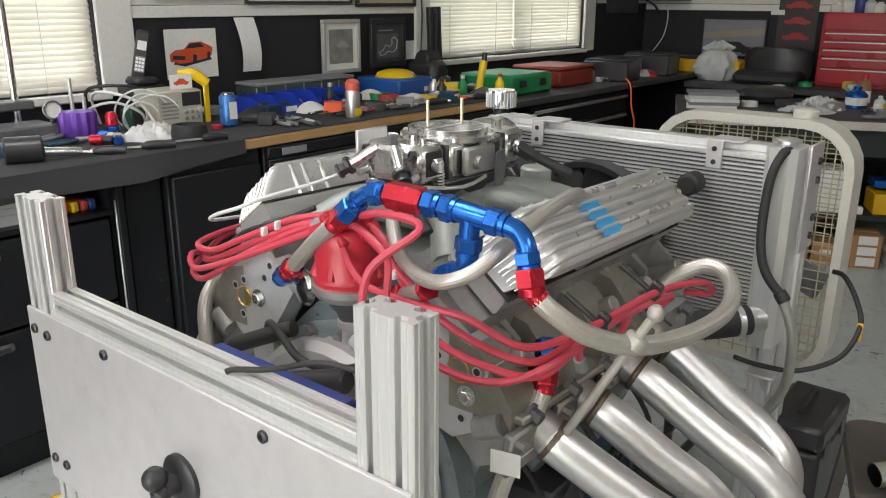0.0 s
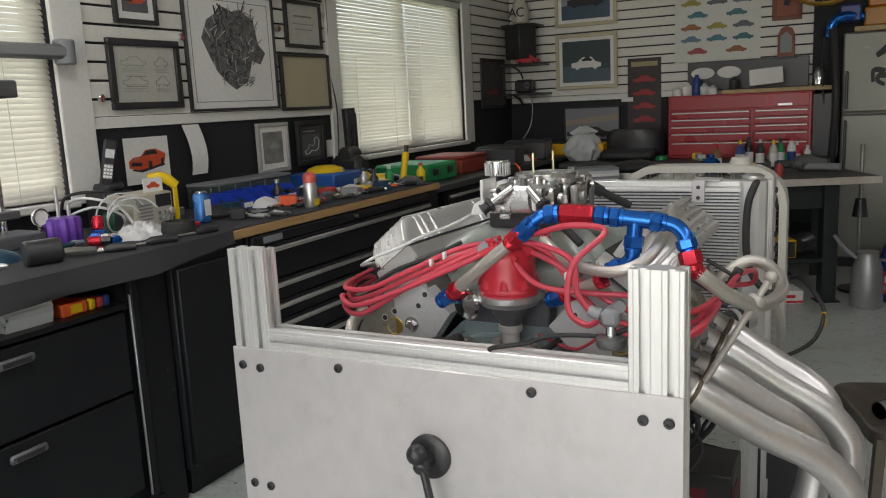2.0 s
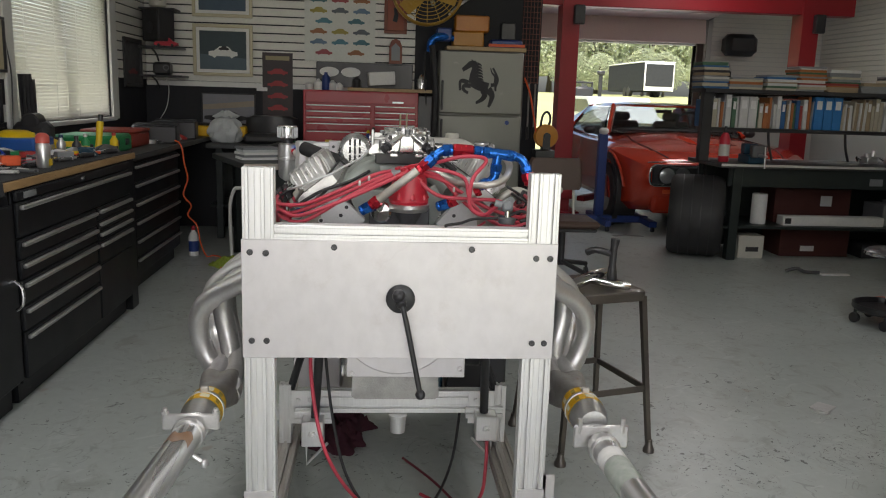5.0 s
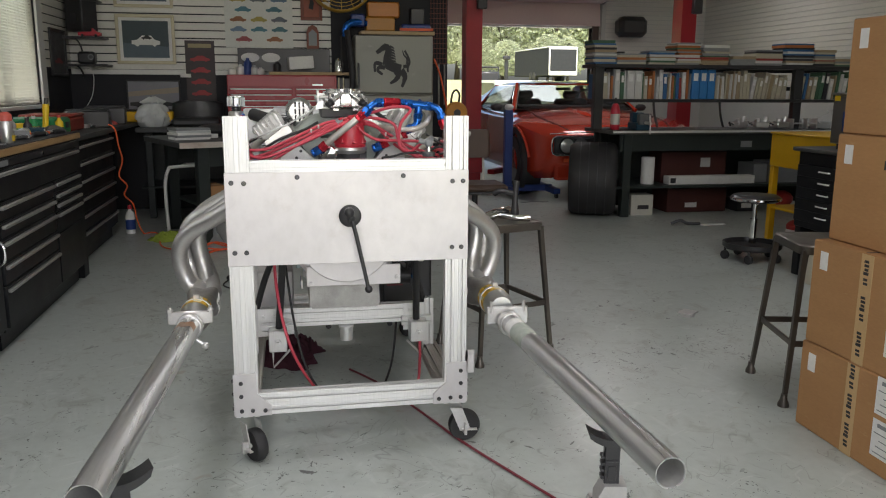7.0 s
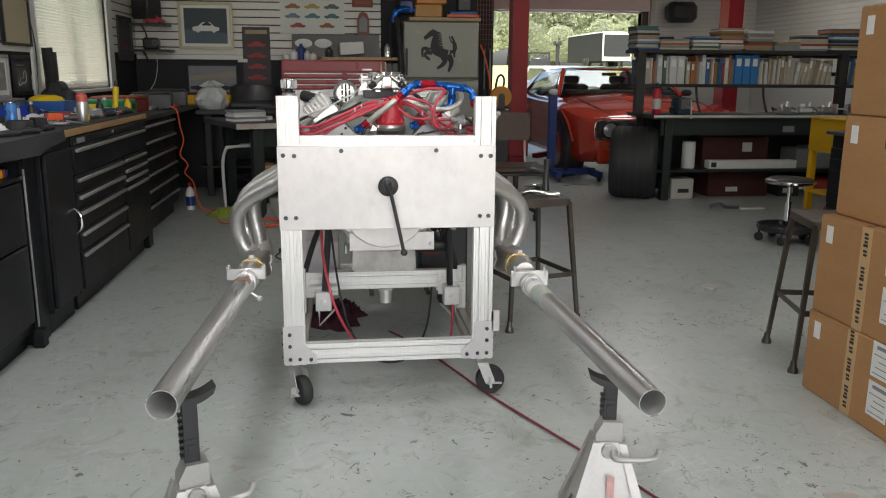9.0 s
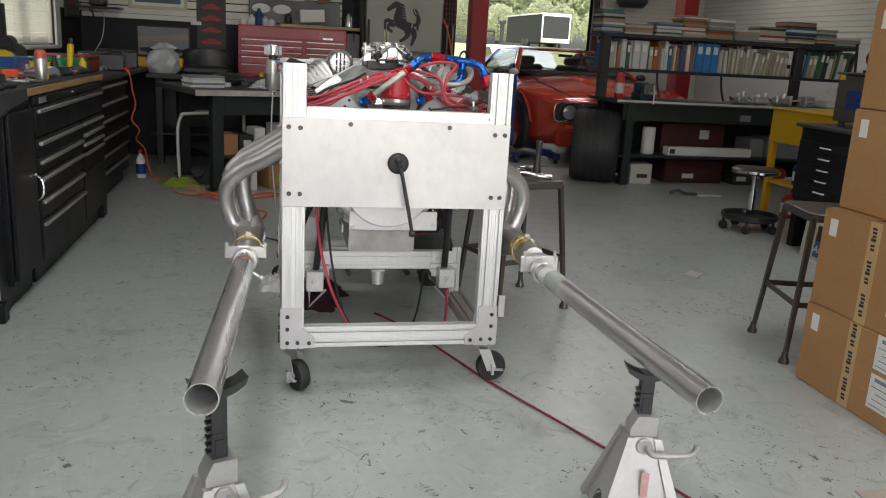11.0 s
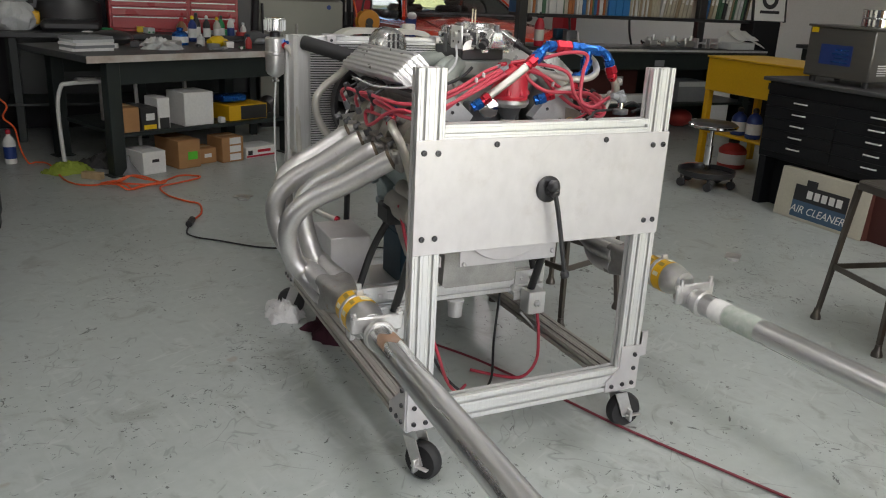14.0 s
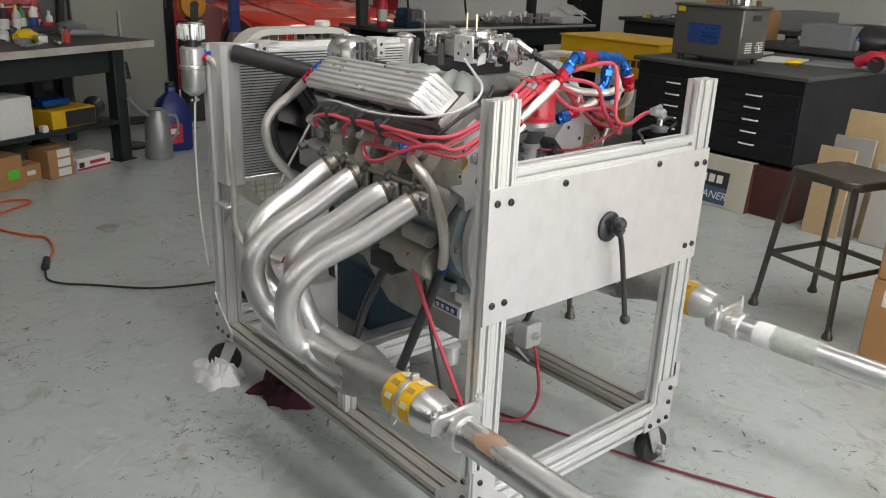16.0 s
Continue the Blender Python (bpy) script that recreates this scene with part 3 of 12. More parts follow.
def window(name, w, seam):
    """Cased window with sill, two panes and closed slatted blinds; one thing of the setting."""
    y0, y1, z0, z1 = w
    ob = thing(name, "white-cased window with closed white slatted blinds, daylight behind", "window", (0, 0, 0), kind="structure")
    fr = Geo()
    fr.box(X0 - 0.1, X0 - 0.04, y0, y0 + 0.05, z0, z1, 0.004).box(X0 - 0.1, X0 - 0.04, y1 - 0.05, y1, z0, z1, 0.004)
    fr.box(X0 - 0.1, X0 - 0.04, y0 + 0.05, y1 - 0.05, z0, z0 + 0.05, 0.004).box(X0 - 0.1, X0 - 0.04, y0 + 0.05, y1 - 0.05, z1 - 0.05, z1, 0.004)
    fr.box(X0 - 0.1, X0 - 0.04, seam - 0.025, seam + 0.025, z0 + 0.05, z1 - 0.05, 0.004)
    part("window_frame", fr, WHITE, ob)
    for a, b in ((y0 - 0.12, y0), (y1, y1 + 0.15)):
        part("casing", Geo().box(X0 + 0.002, X0 + 0.024, a, b, z0 - 0.02, z1 + 0.12, 0.004), WHITE, ob)
    part("casing", Geo().box(X0 + 0.002, X0 + 0.024, y0, y1, z1, z1 + 0.12, 0.004), WHITE, ob)
    part("window_sill", Geo().box(X0 - 0.04, X0 + 0.045, y0 - 0.02, y1 + 0.02, z0 - 0.03, z0, 0.005), WHITE, ob)
    for a, b in ((y0 + 0.05, seam - 0.025), (seam + 0.025, y1 - 0.05)):
        pane = part("pane", Geo().box(X0 - 0.074, X0 - 0.07, a, b, z0 + 0.05, z1 - 0.05), GLASS, ob)
        pane.visible_shadow = False
    part("headrail", Geo().box(X0 - 0.03, X0 + 0.01, y0 + 0.006, y1 - 0.006, z1 - 0.045, z1 - 0.004, 0.004), WHITE, ob)
    for a, b in ((y0 + 0.01, seam - 0.003), (seam + 0.003, y1 - 0.01)):
        g = Geo()
        sec = []
        for yy in (a, b):
            up = [(-0.0125 + 0.025 * i / 4, yy, 0.0025 * math.sin(math.pi * i / 4)) for i in range(5)]
            sec.append(up + [(x, y, z - 0.0008) for x, y, z in reversed(up)])
        g.loft(sec)
        me = mesh_of("slat", g, BLIND)
        zz = z0 + 0.02
        k = 0
        while zz < z1 - 0.05:
            piece("slat", me, ob, pose(X0 - 0.012, 0, zz, 0, 62 + 4 * math.sin(k * 1.7), 0))
            zz += 0.0222
            k += 1
        part("ladder_cord", Geo().cyl((X0 - 0.001, a + 0.2, z0), (X0 - 0.001, a + 0.2, z1 - 0.05), 0.0012, n=6).cyl((X0 - 0.001, b - 0.2, z0), (X0 - 0.001, b - 0.2, z1 - 0.05), 0.0012, n=6), WHITE, ob)
    return ob


window("window_1", W1, 0.85)
window("window_2", W2, 4.5)

# raised sectional door over the far doorway
gd = thing("garage_door", "raised pale pinkish sectional garage door", "garage door", (0, 0, 0), kind="structure")
PINK = surf("faded_pink_door_paint", (0.74, 0.60, 0.57), (0.69, 0.55, 0.52), 0.5, 0, 1.5, 60, 0.06)
for m in (pose(0, Y1 - 0.10, DZ + 0.02, 82, 0, 0), pose(0, Y1 - 0.16, DZ + 0.44, 176, 0, 0), pose(0, Y1 - 0.76, DZ + 0.484, 176, 0, 0), pose(0, Y1 - 1.36, DZ + 0.528, 176, 0, 0)):
    g = Geo().box(DX0 - 0.1, DX1 + 0.1, 0, 0.40 if m.translation.y > Y1 - 0.12 else 0.585, 0, 0.04, 0.006, m)
    part("door_section", g, PINK, gd)
for sx in (DX0 - 0.13, DX1 + 0.13):
    part("track", Geo().tube([(sx, Y1 - 0.06, 0), (sx, Y1 - 0.06, 2.4), (sx, Y1 - 0.2, 2.68), (sx, Y1 - 1.2, 2.78), (sx, Y1 - 2.2, 2.85)], 0.025, 8), STEEL_DULL, gd)
part("door_jamb", Geo().box(DX0 - 0.12, DX0, Y1 - 0.03, Y1 + 0.16, 0, DZ + 0.05).box(DX1, DX1 + 0.12, Y1 - 0.03, Y1 + 0.16, 0, DZ + 0.05), surf("brown_jamb", (0.08, 0.05, 0.04), None, 0.6), gd)


# ---- outside ----
# Leaf and translucent colours are paled to paint distance haze into them.
LEAF = surf("haze_paled_autumn_leaves", (0.46, 0.52, 0.40), (0.62, 0.58, 0.40), 0.8, 0, 0.22, 3, 0, 0.9, random_tone=0.22)
ln = LEAF.node_tree
leaf_through = ln.nodes.new("ShaderNodeBsdfTranslucent")
leaf_through.inputs[0].default_value = (0.58, 0.62, 0.42, 1)
leaf_mix = ln.nodes.new("ShaderNodeMixShader")
leaf_mix.inputs[0].default_value = 0.5
ln.links.new(ln.nodes["Principled BSDF"].outputs[0], leaf_mix.inputs[1])
ln.links.new(leaf_through.outputs[0], leaf_mix.inputs[2])
ln.links.new(leaf_mix.outputs[0], ln.nodes["Material Output"].inputs[0])
BARK = surf("grey_bark", (0.10, 0.085, 0.07), None, 0.9)


def tree(x, y, h, w, seed):
    rnd = random.Random(seed)
    ob = thing("tree", "leafy roadside tree turning yellow-green", "tree", (x, y, -0.03), rnd.uniform(0, 360), "trees behind the field")
    tr = Geo().tube([(0, 0, 0), (0.1, 0.05, h * 0.3), (0, 0.1, h * 0.6), (0.15, 0, h * 0.9)], [0.028 * h, 0.02 * h, 0.012 * h, 0.004 * h], 8, 4)
    for k in range(7):
        a, z = rnd.uniform(0, 6.28), h * rnd.uniform(0.3, 0.75)
        tr.tube([(0, 0, z), (0.25 * w * math.cos(a), 0.25 * w * math.sin(a), z + 0.08 * h), (0.42 * w * math.cos(a), 0.42 * w * math.sin(a), z + 0.2 * h)], [0.009 * h, 0.006 * h, 0.002 * h], 6, 3)
    part("trunk", tr, BARK, ob)
    cr = Geo()
    for k in range(3600):
        u, a = rnd.random(), rnd.uniform(0, 6.28)
        zz = h * (0.16 + 0.86 * rnd.random())
        rad = w * 0.5 * math.sin(math.pi * min(0.98, max(0.06, (zz / h - 0.08) / 0.95))) ** 0.6 * math.sqrt(u) * rnd.uniform(0.75, 1.12)
        c = Vector((rad * math.cos(a), rad * math.sin(a), zz))
        s = h * rnd.uniform(0.006, 0.017)
        m = Matrix.Translation(c) @ Euler((rnd.uniform(0, 3), rnd.uniform(0, 3), rnd.uniform(0, 3))).to_matrix().to_4x4()
        for j in range(3):
            q = m @ pose(0, 0, 0, 60 * j, 35 * j, 0)
            cr.add([q @ Vector(p) for p in ((-s, -s * 0.5, 0), (s * 0.3, -s, 0.1 * s), (s, s * 0.4, 0), (-s * 0.2, s, -0.1 * s))], [(0, 1, 2, 3)])
    part("crown", cr, LEAF, ob)
    return ob


trng = random.Random(4)
protos = [tree(-30, 95, 13, 9, 1), tree(-18, 98, 12, 9, 2), tree(-6, 92, 14, 10, 3)]
for k in range(26):
    copy_thing(protos[k % 3], pose(4 + k * 3.1 + trng.uniform(-1, 1), 88 + trng.uniform(0, 16), 1.9, 0, 0, trng.uniform(0, 360)))
for k in range(14):
    c = copy_thing(protos[k % 3], pose(6 + k * 3.6 + trng.uniform(-1, 1), 76 + trng.uniform(0, 6), 1.7, 0, 0, trng.uniform(0, 360)))
    c.scale = (0.45, 0.45, 0.33)

trailer = thing("cargo_trailer", "enclosed cargo trailer, black sides and white rear door", "trailer", (22.9, 65, 1.7), 1)
TRB = surf("black_trailer_skin", (0.035, 0.037, 0.04), None, 0.85, spec=0.2)
part("body", Geo().box(-2.6, 0, -1.2, 8.5, 0.45, 2.75, 0.06), TRB, trailer, "black ribbed trailer body")
part("rear_door", Geo().box(-2.55, -0.05, -1.26, -1.2, 0.5, 2.72, 0.02), WHITE, trailer, "white rear door surround")
part("door_panel", Geo().box(-2.44, -0.16, -1.29, -1.26, 0.85, 2.62, 0.01), TRB, trailer, "dark rear door panel")
part("roof", Geo().box(-2.62, 0.02, -1.22, 8.52, 2.75, 2.84, 0.04), WHITE, trailer)
for wy in (2.4, 3.4):
    part("wheel", Geo().cyl((-2.65, wy, 0.4), (-2.35, wy, 0.4), 0.4, n=18), RUBBER, trailer)
    part("wheel", Geo().cyl((-0.25, wy, 0.4), (0.05, wy, 0.4), 0.4, n=18), RUBBER, trailer)
for vx, vy, vr, col in ((5.4, 20.6, 94, (0.72, 0.72, 0.70)),):
    car2 = thing("parked_car", "parked car on the grass outside", "car", (vx, vy, 0), vr)
    vm = surf("outside_car_paint" + str(vx), col, None, 0.3, 0.2, coat=0.5)
    bodyp = [(-2.2, 0.35), (-2.25, 0.75), (-1.3, 0.9), (-0.6, 1.4), (0.9, 1.42), (1.6, 0.98), (2.2, 0.9), (2.25, 0.4)]
    part("body", Geo().prism(bodyp, -0.85, 0.85, pose(0, 0, 0, 90, 0, 0)), vm, car2)
    part("side_glass", Geo().prism([(-0.95, 0.98), (-0.5, 1.33), (0.8, 1.34), (1.25, 1.0)], -0.86, 0.86, pose(0, 0, 0, 90, 0, 0)), DARKGLASS, car2)
    for wx in (-1.4, 1.4):
        for s in (-1, 1):
            part("wheel", Geo().cyl((wx, s * 0.7, 0.32), (wx, s * 0.9, 0.32), 0.32, n=18), RUBBER, car2)

mw = place("ride_on_mower", "dark ride-on mower with high seat, parked on the apron", "mower", (5.10, 24.0, 0))
part("seat", Geo().box(5.17, 5.83, 24.1, 24.22, 1.22, 1.72, 0.08).box(5.17, 5.83, 23.6, 24.2, 1.10, 1.24, 0.06), BLACK, mw)
part("steering_wheel", Geo().ring((5.53, 23.3, 1.30), (0, -0.5, 1), 0.20, 0.235, 0.03, 22).cyl((5.53, 23.2, 0.8), (5.53, 23.3, 1.31), 0.03, n=10), BLACK, mw)
part("hood", Geo().box(5.21, 5.81, 22.4, 23.2, 0.55, 0.98, 0.08), GREYPL, mw)
part("chassis", Geo().box(5.15, 5.85, 22.5, 25.15, 0.35, 0.6, 0.03), BLACK, mw)
part("roll_bar", Geo().tube([(5.15, 24.4, 0.5), (5.15, 24.4, 1.75), (5.21, 24.4, 1.85), (5.79, 24.4, 1.85), (5.85, 24.4, 1.75), (5.85, 24.4, 0.5)], 0.03, 8, 3), BLACK, mw)
for wx, wy, wr in ((5.05, 22.7, 0.24), (5.95, 22.7, 0.24), (5.05, 24.2, 0.40), (5.95, 24.2, 0.40)):
    part("wheel", Geo().cyl((wx - 0.1, wy, wr - 0.03), (wx + 0.1, wy, wr - 0.03), wr, n=20, b=0.04), RUBBER, mw)
lp_ = place("lamp_pole", "dark post standing on the grass beside the drive", "post", (6.55, 26.0, 0))
part("pole", Geo().cyl((6.55, 26.0, -0.03), (6.55, 26.0, 2.15), 0.07, n=12).box(6.43, 6.67, 25.9, 26.1, 2.15, 2.3, 0.03), BLACK, lp_)

# ---- engine run-in stand ----
CX = -0.845


def slot_profile(w, d):
    """T-slot bar outline, w wide and d deep, with a slot every 38 mm."""
    pts = []

    def side(length):
        out = []
        n = max(1, round(length / 0.038))
        for i in range(n):
            c = (i + 0.5) * length / n
            for a, b in ((-0.0125, 0), (-0.0115, 0.0012), (-0.0105, 0), (-0.0042, 0), (-0.0042, 0.003), (-0.0085, 0.0032), (-0.0045, 0.0105), (0.0045, 0.0105), (0.0085, 0.0032), (0.0042, 0.003), (0.0042, 0), (0.0105, 0), (0.0115, 0.0012), (0.0125, 0)):
                out.append((c + a, b))
        return out

    for s, (ox, oy, ux, uy, length) in enumerate(((-w / 2, -d / 2, 1, 0, w), (w / 2, -d / 2, 0, 1, d), (w / 2, d / 2, -1, 0, w), (-w / 2, d / 2, 0, -1, d))):
        pts.append((ox + ux * 0.0015 , oy + uy * 0.0015))
        for a, b in side(length):
            pts.append((ox + ux * a - uy * b, oy + uy * a + ux * b))
        pts.append((ox + ux * (length - 0.0015), oy + uy * (length - 0.0015)))
    return pts


def bar(p0, p1, w, d, turn=0.0):
    """A T-slot bar from p0 to p1; turn spins the outline round its length."""
    p0, p1 = Vector(p0), Vector(p1)
    ax = p1 - p0
    q = ax.to_track_quat("Z", "Y").to_matrix().to_4x4()
    return Geo().prism(slot_profile(w, d), 0, ax.length, Matrix.Translation(p0) @ q @ pose(0, 0, 0, 0, 0, turn))


stand = place("engine_stand", "wheeled engine run-in stand of T-slot aluminium bars with bare front panel", "engine stand", (CX, 1.1, 0))
XL, XR, YF, YR = -1.191, -0.497, 0.506, 1.754
for x in (XL, XR):
    part("front_post", bar((x, YF, 0.155), (x, YF, 1.132), 0.076, 0.038), ALU, stand)
    part("rear_post", bar((x, YR, 0.155), (x, YR, 1.12), 0.076, 0.038), ALU, stand)
    part("side_rail", bar((x, YF + 0.019, 0.175), (x, YR - 0.019, 0.175), 0.076, 0.038), ALU_OLD, stand, "oil-stained T-slot side rail")
part("top_rail", bar((XL + 0.038, YF, 0.958), (XR - 0.038, YF, 0.958), 0.038, 0.076), ALU, stand)
part("bottom_rail", bar((XL + 0.038, YF, 0.198), (XR - 0.038, YF, 0.198), 0.038, 0.076), ALU, stand)
part("rear_rail", bar((XL + 0.038, YR, 0.198), (XR - 0.038, YR, 0.198), 0.038, 0.076), ALU, stand)
part("cross_rail", bar((XL + 0.038, 1.04, 0.335), (XR - 0.038, 1.04, 0.335), 0.038, 0.076), ALU, stand)
part("lower_cross_rail", bar((XL + 0.038, 1.20, 0.27), (XR - 0.038, 1.20, 0.27), 0.038, 0.038), ALU, stand)
for s, x in ((-1, XL), (1, XR)):
    part("cross_rail_stub", bar((x, 1.04, 0.195), (x, 1.04, 0.39), 0.038, 0.038), ALU, stand)
    g = Geo().prism([(0, 0), (0.085, 0), (0.085, 0.11), (0, 0.11)], 0, 0.005, pose(x - s * 0.02 - (0.085 if s > 0 else 0), 1.018, 0.265, 90, 0, 0))
    for bx in (0.022, 0.06):
        for bz in (0.03, 0.08):
            g.bolt((x - s * 0.02 + (bx if s < 0 else -bx), 1.013, 0.265 + bz), (0, -1, 0), 0.007)
    part("cross_rail_plate", g, ALU, stand)

pn = Geo().box(-1.231, -0.459, 0.481, 0.4868, 0.664, 0.960, 0.0012)
panel = part("front_panel", pn, scuffed_sheet(), stand, "bare aluminium front panel with smudges")
BOLT = surf("black_oxide_bolt", (0.075, 0.075, 0.08), (0.12, 0.12, 0.12), 0.32, 0.75, 20, 100, 0.02)
for x, z in ((-1.210, 0.929), (-1.172, 0.927), (-1.009, 0.944), (-0.674, 0.944), (-0.513, 0.924), (-0.478, 0.924), (-1.208, 0.708), (-1.172, 0.708), (-0.513, 0.706), (-0.482, 0.706)):
    part("bolt", Geo().bolt((x, 0.481, z), (0, -1, 0), 0.0078, 0.005), BOLT, panel)

lv = Geo().lathe([(0.001, 0), (0.036, 0), (0.036, 0.006), (0.030, 0.010), (0.014, 0.011), (0.014, 0.03)], (-0.846, 0.481, 0.818), (0, -1, 0), 28)
lever = part("throttle_lever", lv, BLACK, stand, "black lever with round pivot and ball knob")
part("pivot_knob", Geo().ball((-0.851, 0.445, 0.834), 0.0165, 14).cyl((-0.846, 0.455, 0.818), (-0.843, 0.44, 0.810), 0.013, n=14, b=0.003), BLACK, lever)
part("lever_arm", Geo().tube([(-0.846, 0.449, 0.822), (-0.83, 0.444, 0.76), (-0.795, 0.440, 0.592)], 0.0065, 10), BLACK, lever)
part("ball_knob", Geo().ball((-0.793, 0.440, 0.584), 0.013, 14), BLACK, lever)

for s, x in ((-1, XL - 0.038), (1, XR + 0.038)):
    outl = [(0, 0), (0.115, 0), (0.115, 0.035), (0.07, 0.075), (0.07, 0.145), (0, 0.145)]
    outl = outl if s < 0 else [(-a, b) for a, b in reversed(outl)]
    g = Geo().prism(outl, 0, 0.005, pose(x, YF - 0.0195, 0.16, 90, 0, 0))
    plate = part("corner_gusset", g, ALU_SHEET, stand)
    for a, b in ((0.02, 0.02), (0.055, 0.02), (0.095, 0.018), (0.02, 0.07), (0.02, 0.115)):
        part("bolt", Geo().bolt((x - s * a, YF - 0.0245, 0.16 + b), (0, -1, 0), 0.007), BOLT, plate)
    # gusset on the outer side, front and rear
    for yy, sy in ((YF - 0.019, 1), (YR + 0.019, -1)):
        o2 = [(0, 0), (0.115, 0), (0.115, 0.035), (0.05, 0.09), (0, 0.145)]
        m = Matrix.Translation((x, yy, 0.16)) @ Matrix(((0, 0, s, 0), (sy, 0, 0, 0), (0, 1, 0, 0), (0, 0, 0, 1)))
        plate = part("corner_gusset", Geo().prism(o2, 0, 0.005, m), ALU_SHEET, stand)
        for a, b in ((0.02, 0.02), (0.055, 0.02), (0.095, 0.018), (0.02, 0.07), (0.02, 0.115)):
            part("bolt", Geo().bolt((x + s * 0.005, yy + sy * a, 0.16 + b), (s, 0, 0), 0.007), BOLT, plate)
part("hinge_bracket", Geo().box(-0.464, -0.452, 0.487, 0.545, 0.262, 0.345, 0.002).box(-0.464, -0.43, 0.487, 0.492, 0.262, 0.345, 0.002), ALU_SHEET, stand)
part("corner_sticker", Geo().box(-1.2305, -1.2295, YF - 0.012, YF + 0.012, 0.156, 0.176), YELLOW, stand)


def caster(x, y, rz):
    ob = part("caster", Geo().box(-0.045, 0.045, -0.036, 0.036, 0.147, 0.153, 0.001).lathe([(0.03, 0.13), (0.034, 0.138), (0.03, 0.147)], (0, 0, 0), n=18), STEEL, stand)
    ob.matrix_basis = pose(x - CX, y - 1.1, 0, 0, 0, rz)
    BASE[ob.name] = Vector((0, 0, 0))
    for s in (-1, 1):
        part("fork", Geo().prism([(-0.02, 0.13), (0.022, 0.13), (0.05, 0.056), (0.035, 0.04), (0.015, 0.045)], 0, 0.004, pose(0, s * 0.026, 0, 90, 0, 0)), STEEL, ob)
    part("wheel", Geo().lathe([(0.012, -0.017), (0.04, -0.017), (0.05, -0.019), (0.0555, -0.010), (0.0562, 0), (0.0555, 0.010), (0.05, 0.019), (0.04, 0.017), (0.012, 0.017)], (0.033, 0, 0.0562), (0, 1, 0), 28), RUBBER, ob)
    part("axle", Geo().cyl((0.033, -0.036, 0.0562), (0.033, 0.036, 0.0562), 0.007, n=10), STEEL, ob)
    part("brake_tab", Geo().box(0.02, 0.075, -0.045, -0.03, 0.05, 0.056, 0.002).box(0.028, 0.038, -0.05, -0.028, 0.035, 0.075, 0.002), STEEL, ob)


caster(XL + 0.005, YF + 0.015, -60)
caster(XR + 0.01, YF + 0.03, -5)
caster(XL, YR - 0.02, 140)
caster(XR, YR - 0.02, 40)
for s, x, yy in ((-1, -1.095, 0.93), (1, -0.55, 0.97)):
    part("mount_block", Geo().box(x - 0.034, x + 0.034, yy - 0.03, yy + 0.03, 0.235, 0.318, 0.003).cyl((x, yy - 0.03, 0.275), (x, yy - 0.042, 0.275), 0.013, n=6).cyl((x, yy - 0.042, 0.275), (x, yy - 0.055, 0.275), 0.007, n=12), ALU, stand)
    part("mount_bracket", Geo().tube([(x + s * 0.02, yy, 0.235), (x + s * 0.02, yy, 0.165), (x - s * 0.045, yy, 0.235)], 0.005, 6, 1), ALU, stand)
    part("mount_bar", bar((x - 0.06, yy + 0.05, 0.305), (x + 0.06, yy + 0.05, 0.305), 0.038, 0.038), ALU, stand)
    part("support_strut", Geo().tube([(x - s * 0.005, yy + 0.01, 0.315), (x - s * 0.035, 0.80, 0.68)], 0.0135, 12, 1), BLACK, stand)

# ---- V8 engine ----
engine = place("engine", "V8 engine with finned aluminium valve covers mounted on the stand", "engine", (CX, 1.1, 0.4))
E0, E1 = 0.80, 1.36


def ends(poly, y0, y1, s=1, scale1=1.0):
    """Outline given as (distance from the engine's centre line, height), raised along y on side s."""
    return [[(CX + s * o, y, z) for o, z in poly] for y in (y0, y1)]


blockp = [(0.245, 0.80), (0.09, 0.945), (-0.09, 0.945), (-0.245, 0.80), (-0.215, 0.72), (-0.16, 0.66), (-0.15, 0.57), (0.15, 0.57), (0.16, 0.66), (0.215, 0.72)]
g = Geo().loft(ends(blockp, E0, E1))
for s in (-1, 1):
    for k in range(4):
        g.cyl((CX + s * 0.19, 0.87 + k * 0.13, 0.70), (CX + s * 0.222, 0.87 + k * 0.13, 0.685), 0.03, n=18, b=0.004)
    g.box(CX + s * 0.15, CX + s * 0.175, 0.82, 1.32, 0.575, 0.60, 0.004)
part("block", g, BLOCK, engine, "blue-grey painted engine block")
bell = Geo()
outl = [(0.23 * math.cos(a) * (1.0 if math.sin(a) < 0.2 else 0.98), 0.73 + (0.20 if math.sin(a) > 0 else 0.15) * math.sin(a)) for a in [math.pi * 2 * i / 28 for i in range(28)]]
bell.loft(ends(outl, 0.765, 0.80))
part("bell_plate", bell, BLOCK, engine, "blue-grey rear flange of the block")
sh = Geo().lathe([(0.02, 0), (0.185, 0), (0.198, 0.012), (0.198, 0.035)], (CX, 0.727, 0.72), (0, 1, 0), 40)
part("flywheel_shield", sh, ALU_SHEET, engine, "round bare aluminium flywheel shield")
part("flywheel", Geo().cyl((CX, 0.676, 0.715), (CX, 0.694, 0.715), 0.163, n=48, b=0.003), ALU_SHEET, engine)
part("lower_plate", Geo().box(-0.985, -0.655, 0.70, 0.706, 0.535, 0.607, 0.002).bolt((-0.97, 0.70, 0.545), (0, -1, 0), 0.008).bolt((-0.668, 0.70, 0.56), (0, -1, 0), 0.008), ALU_SHEET, engine)
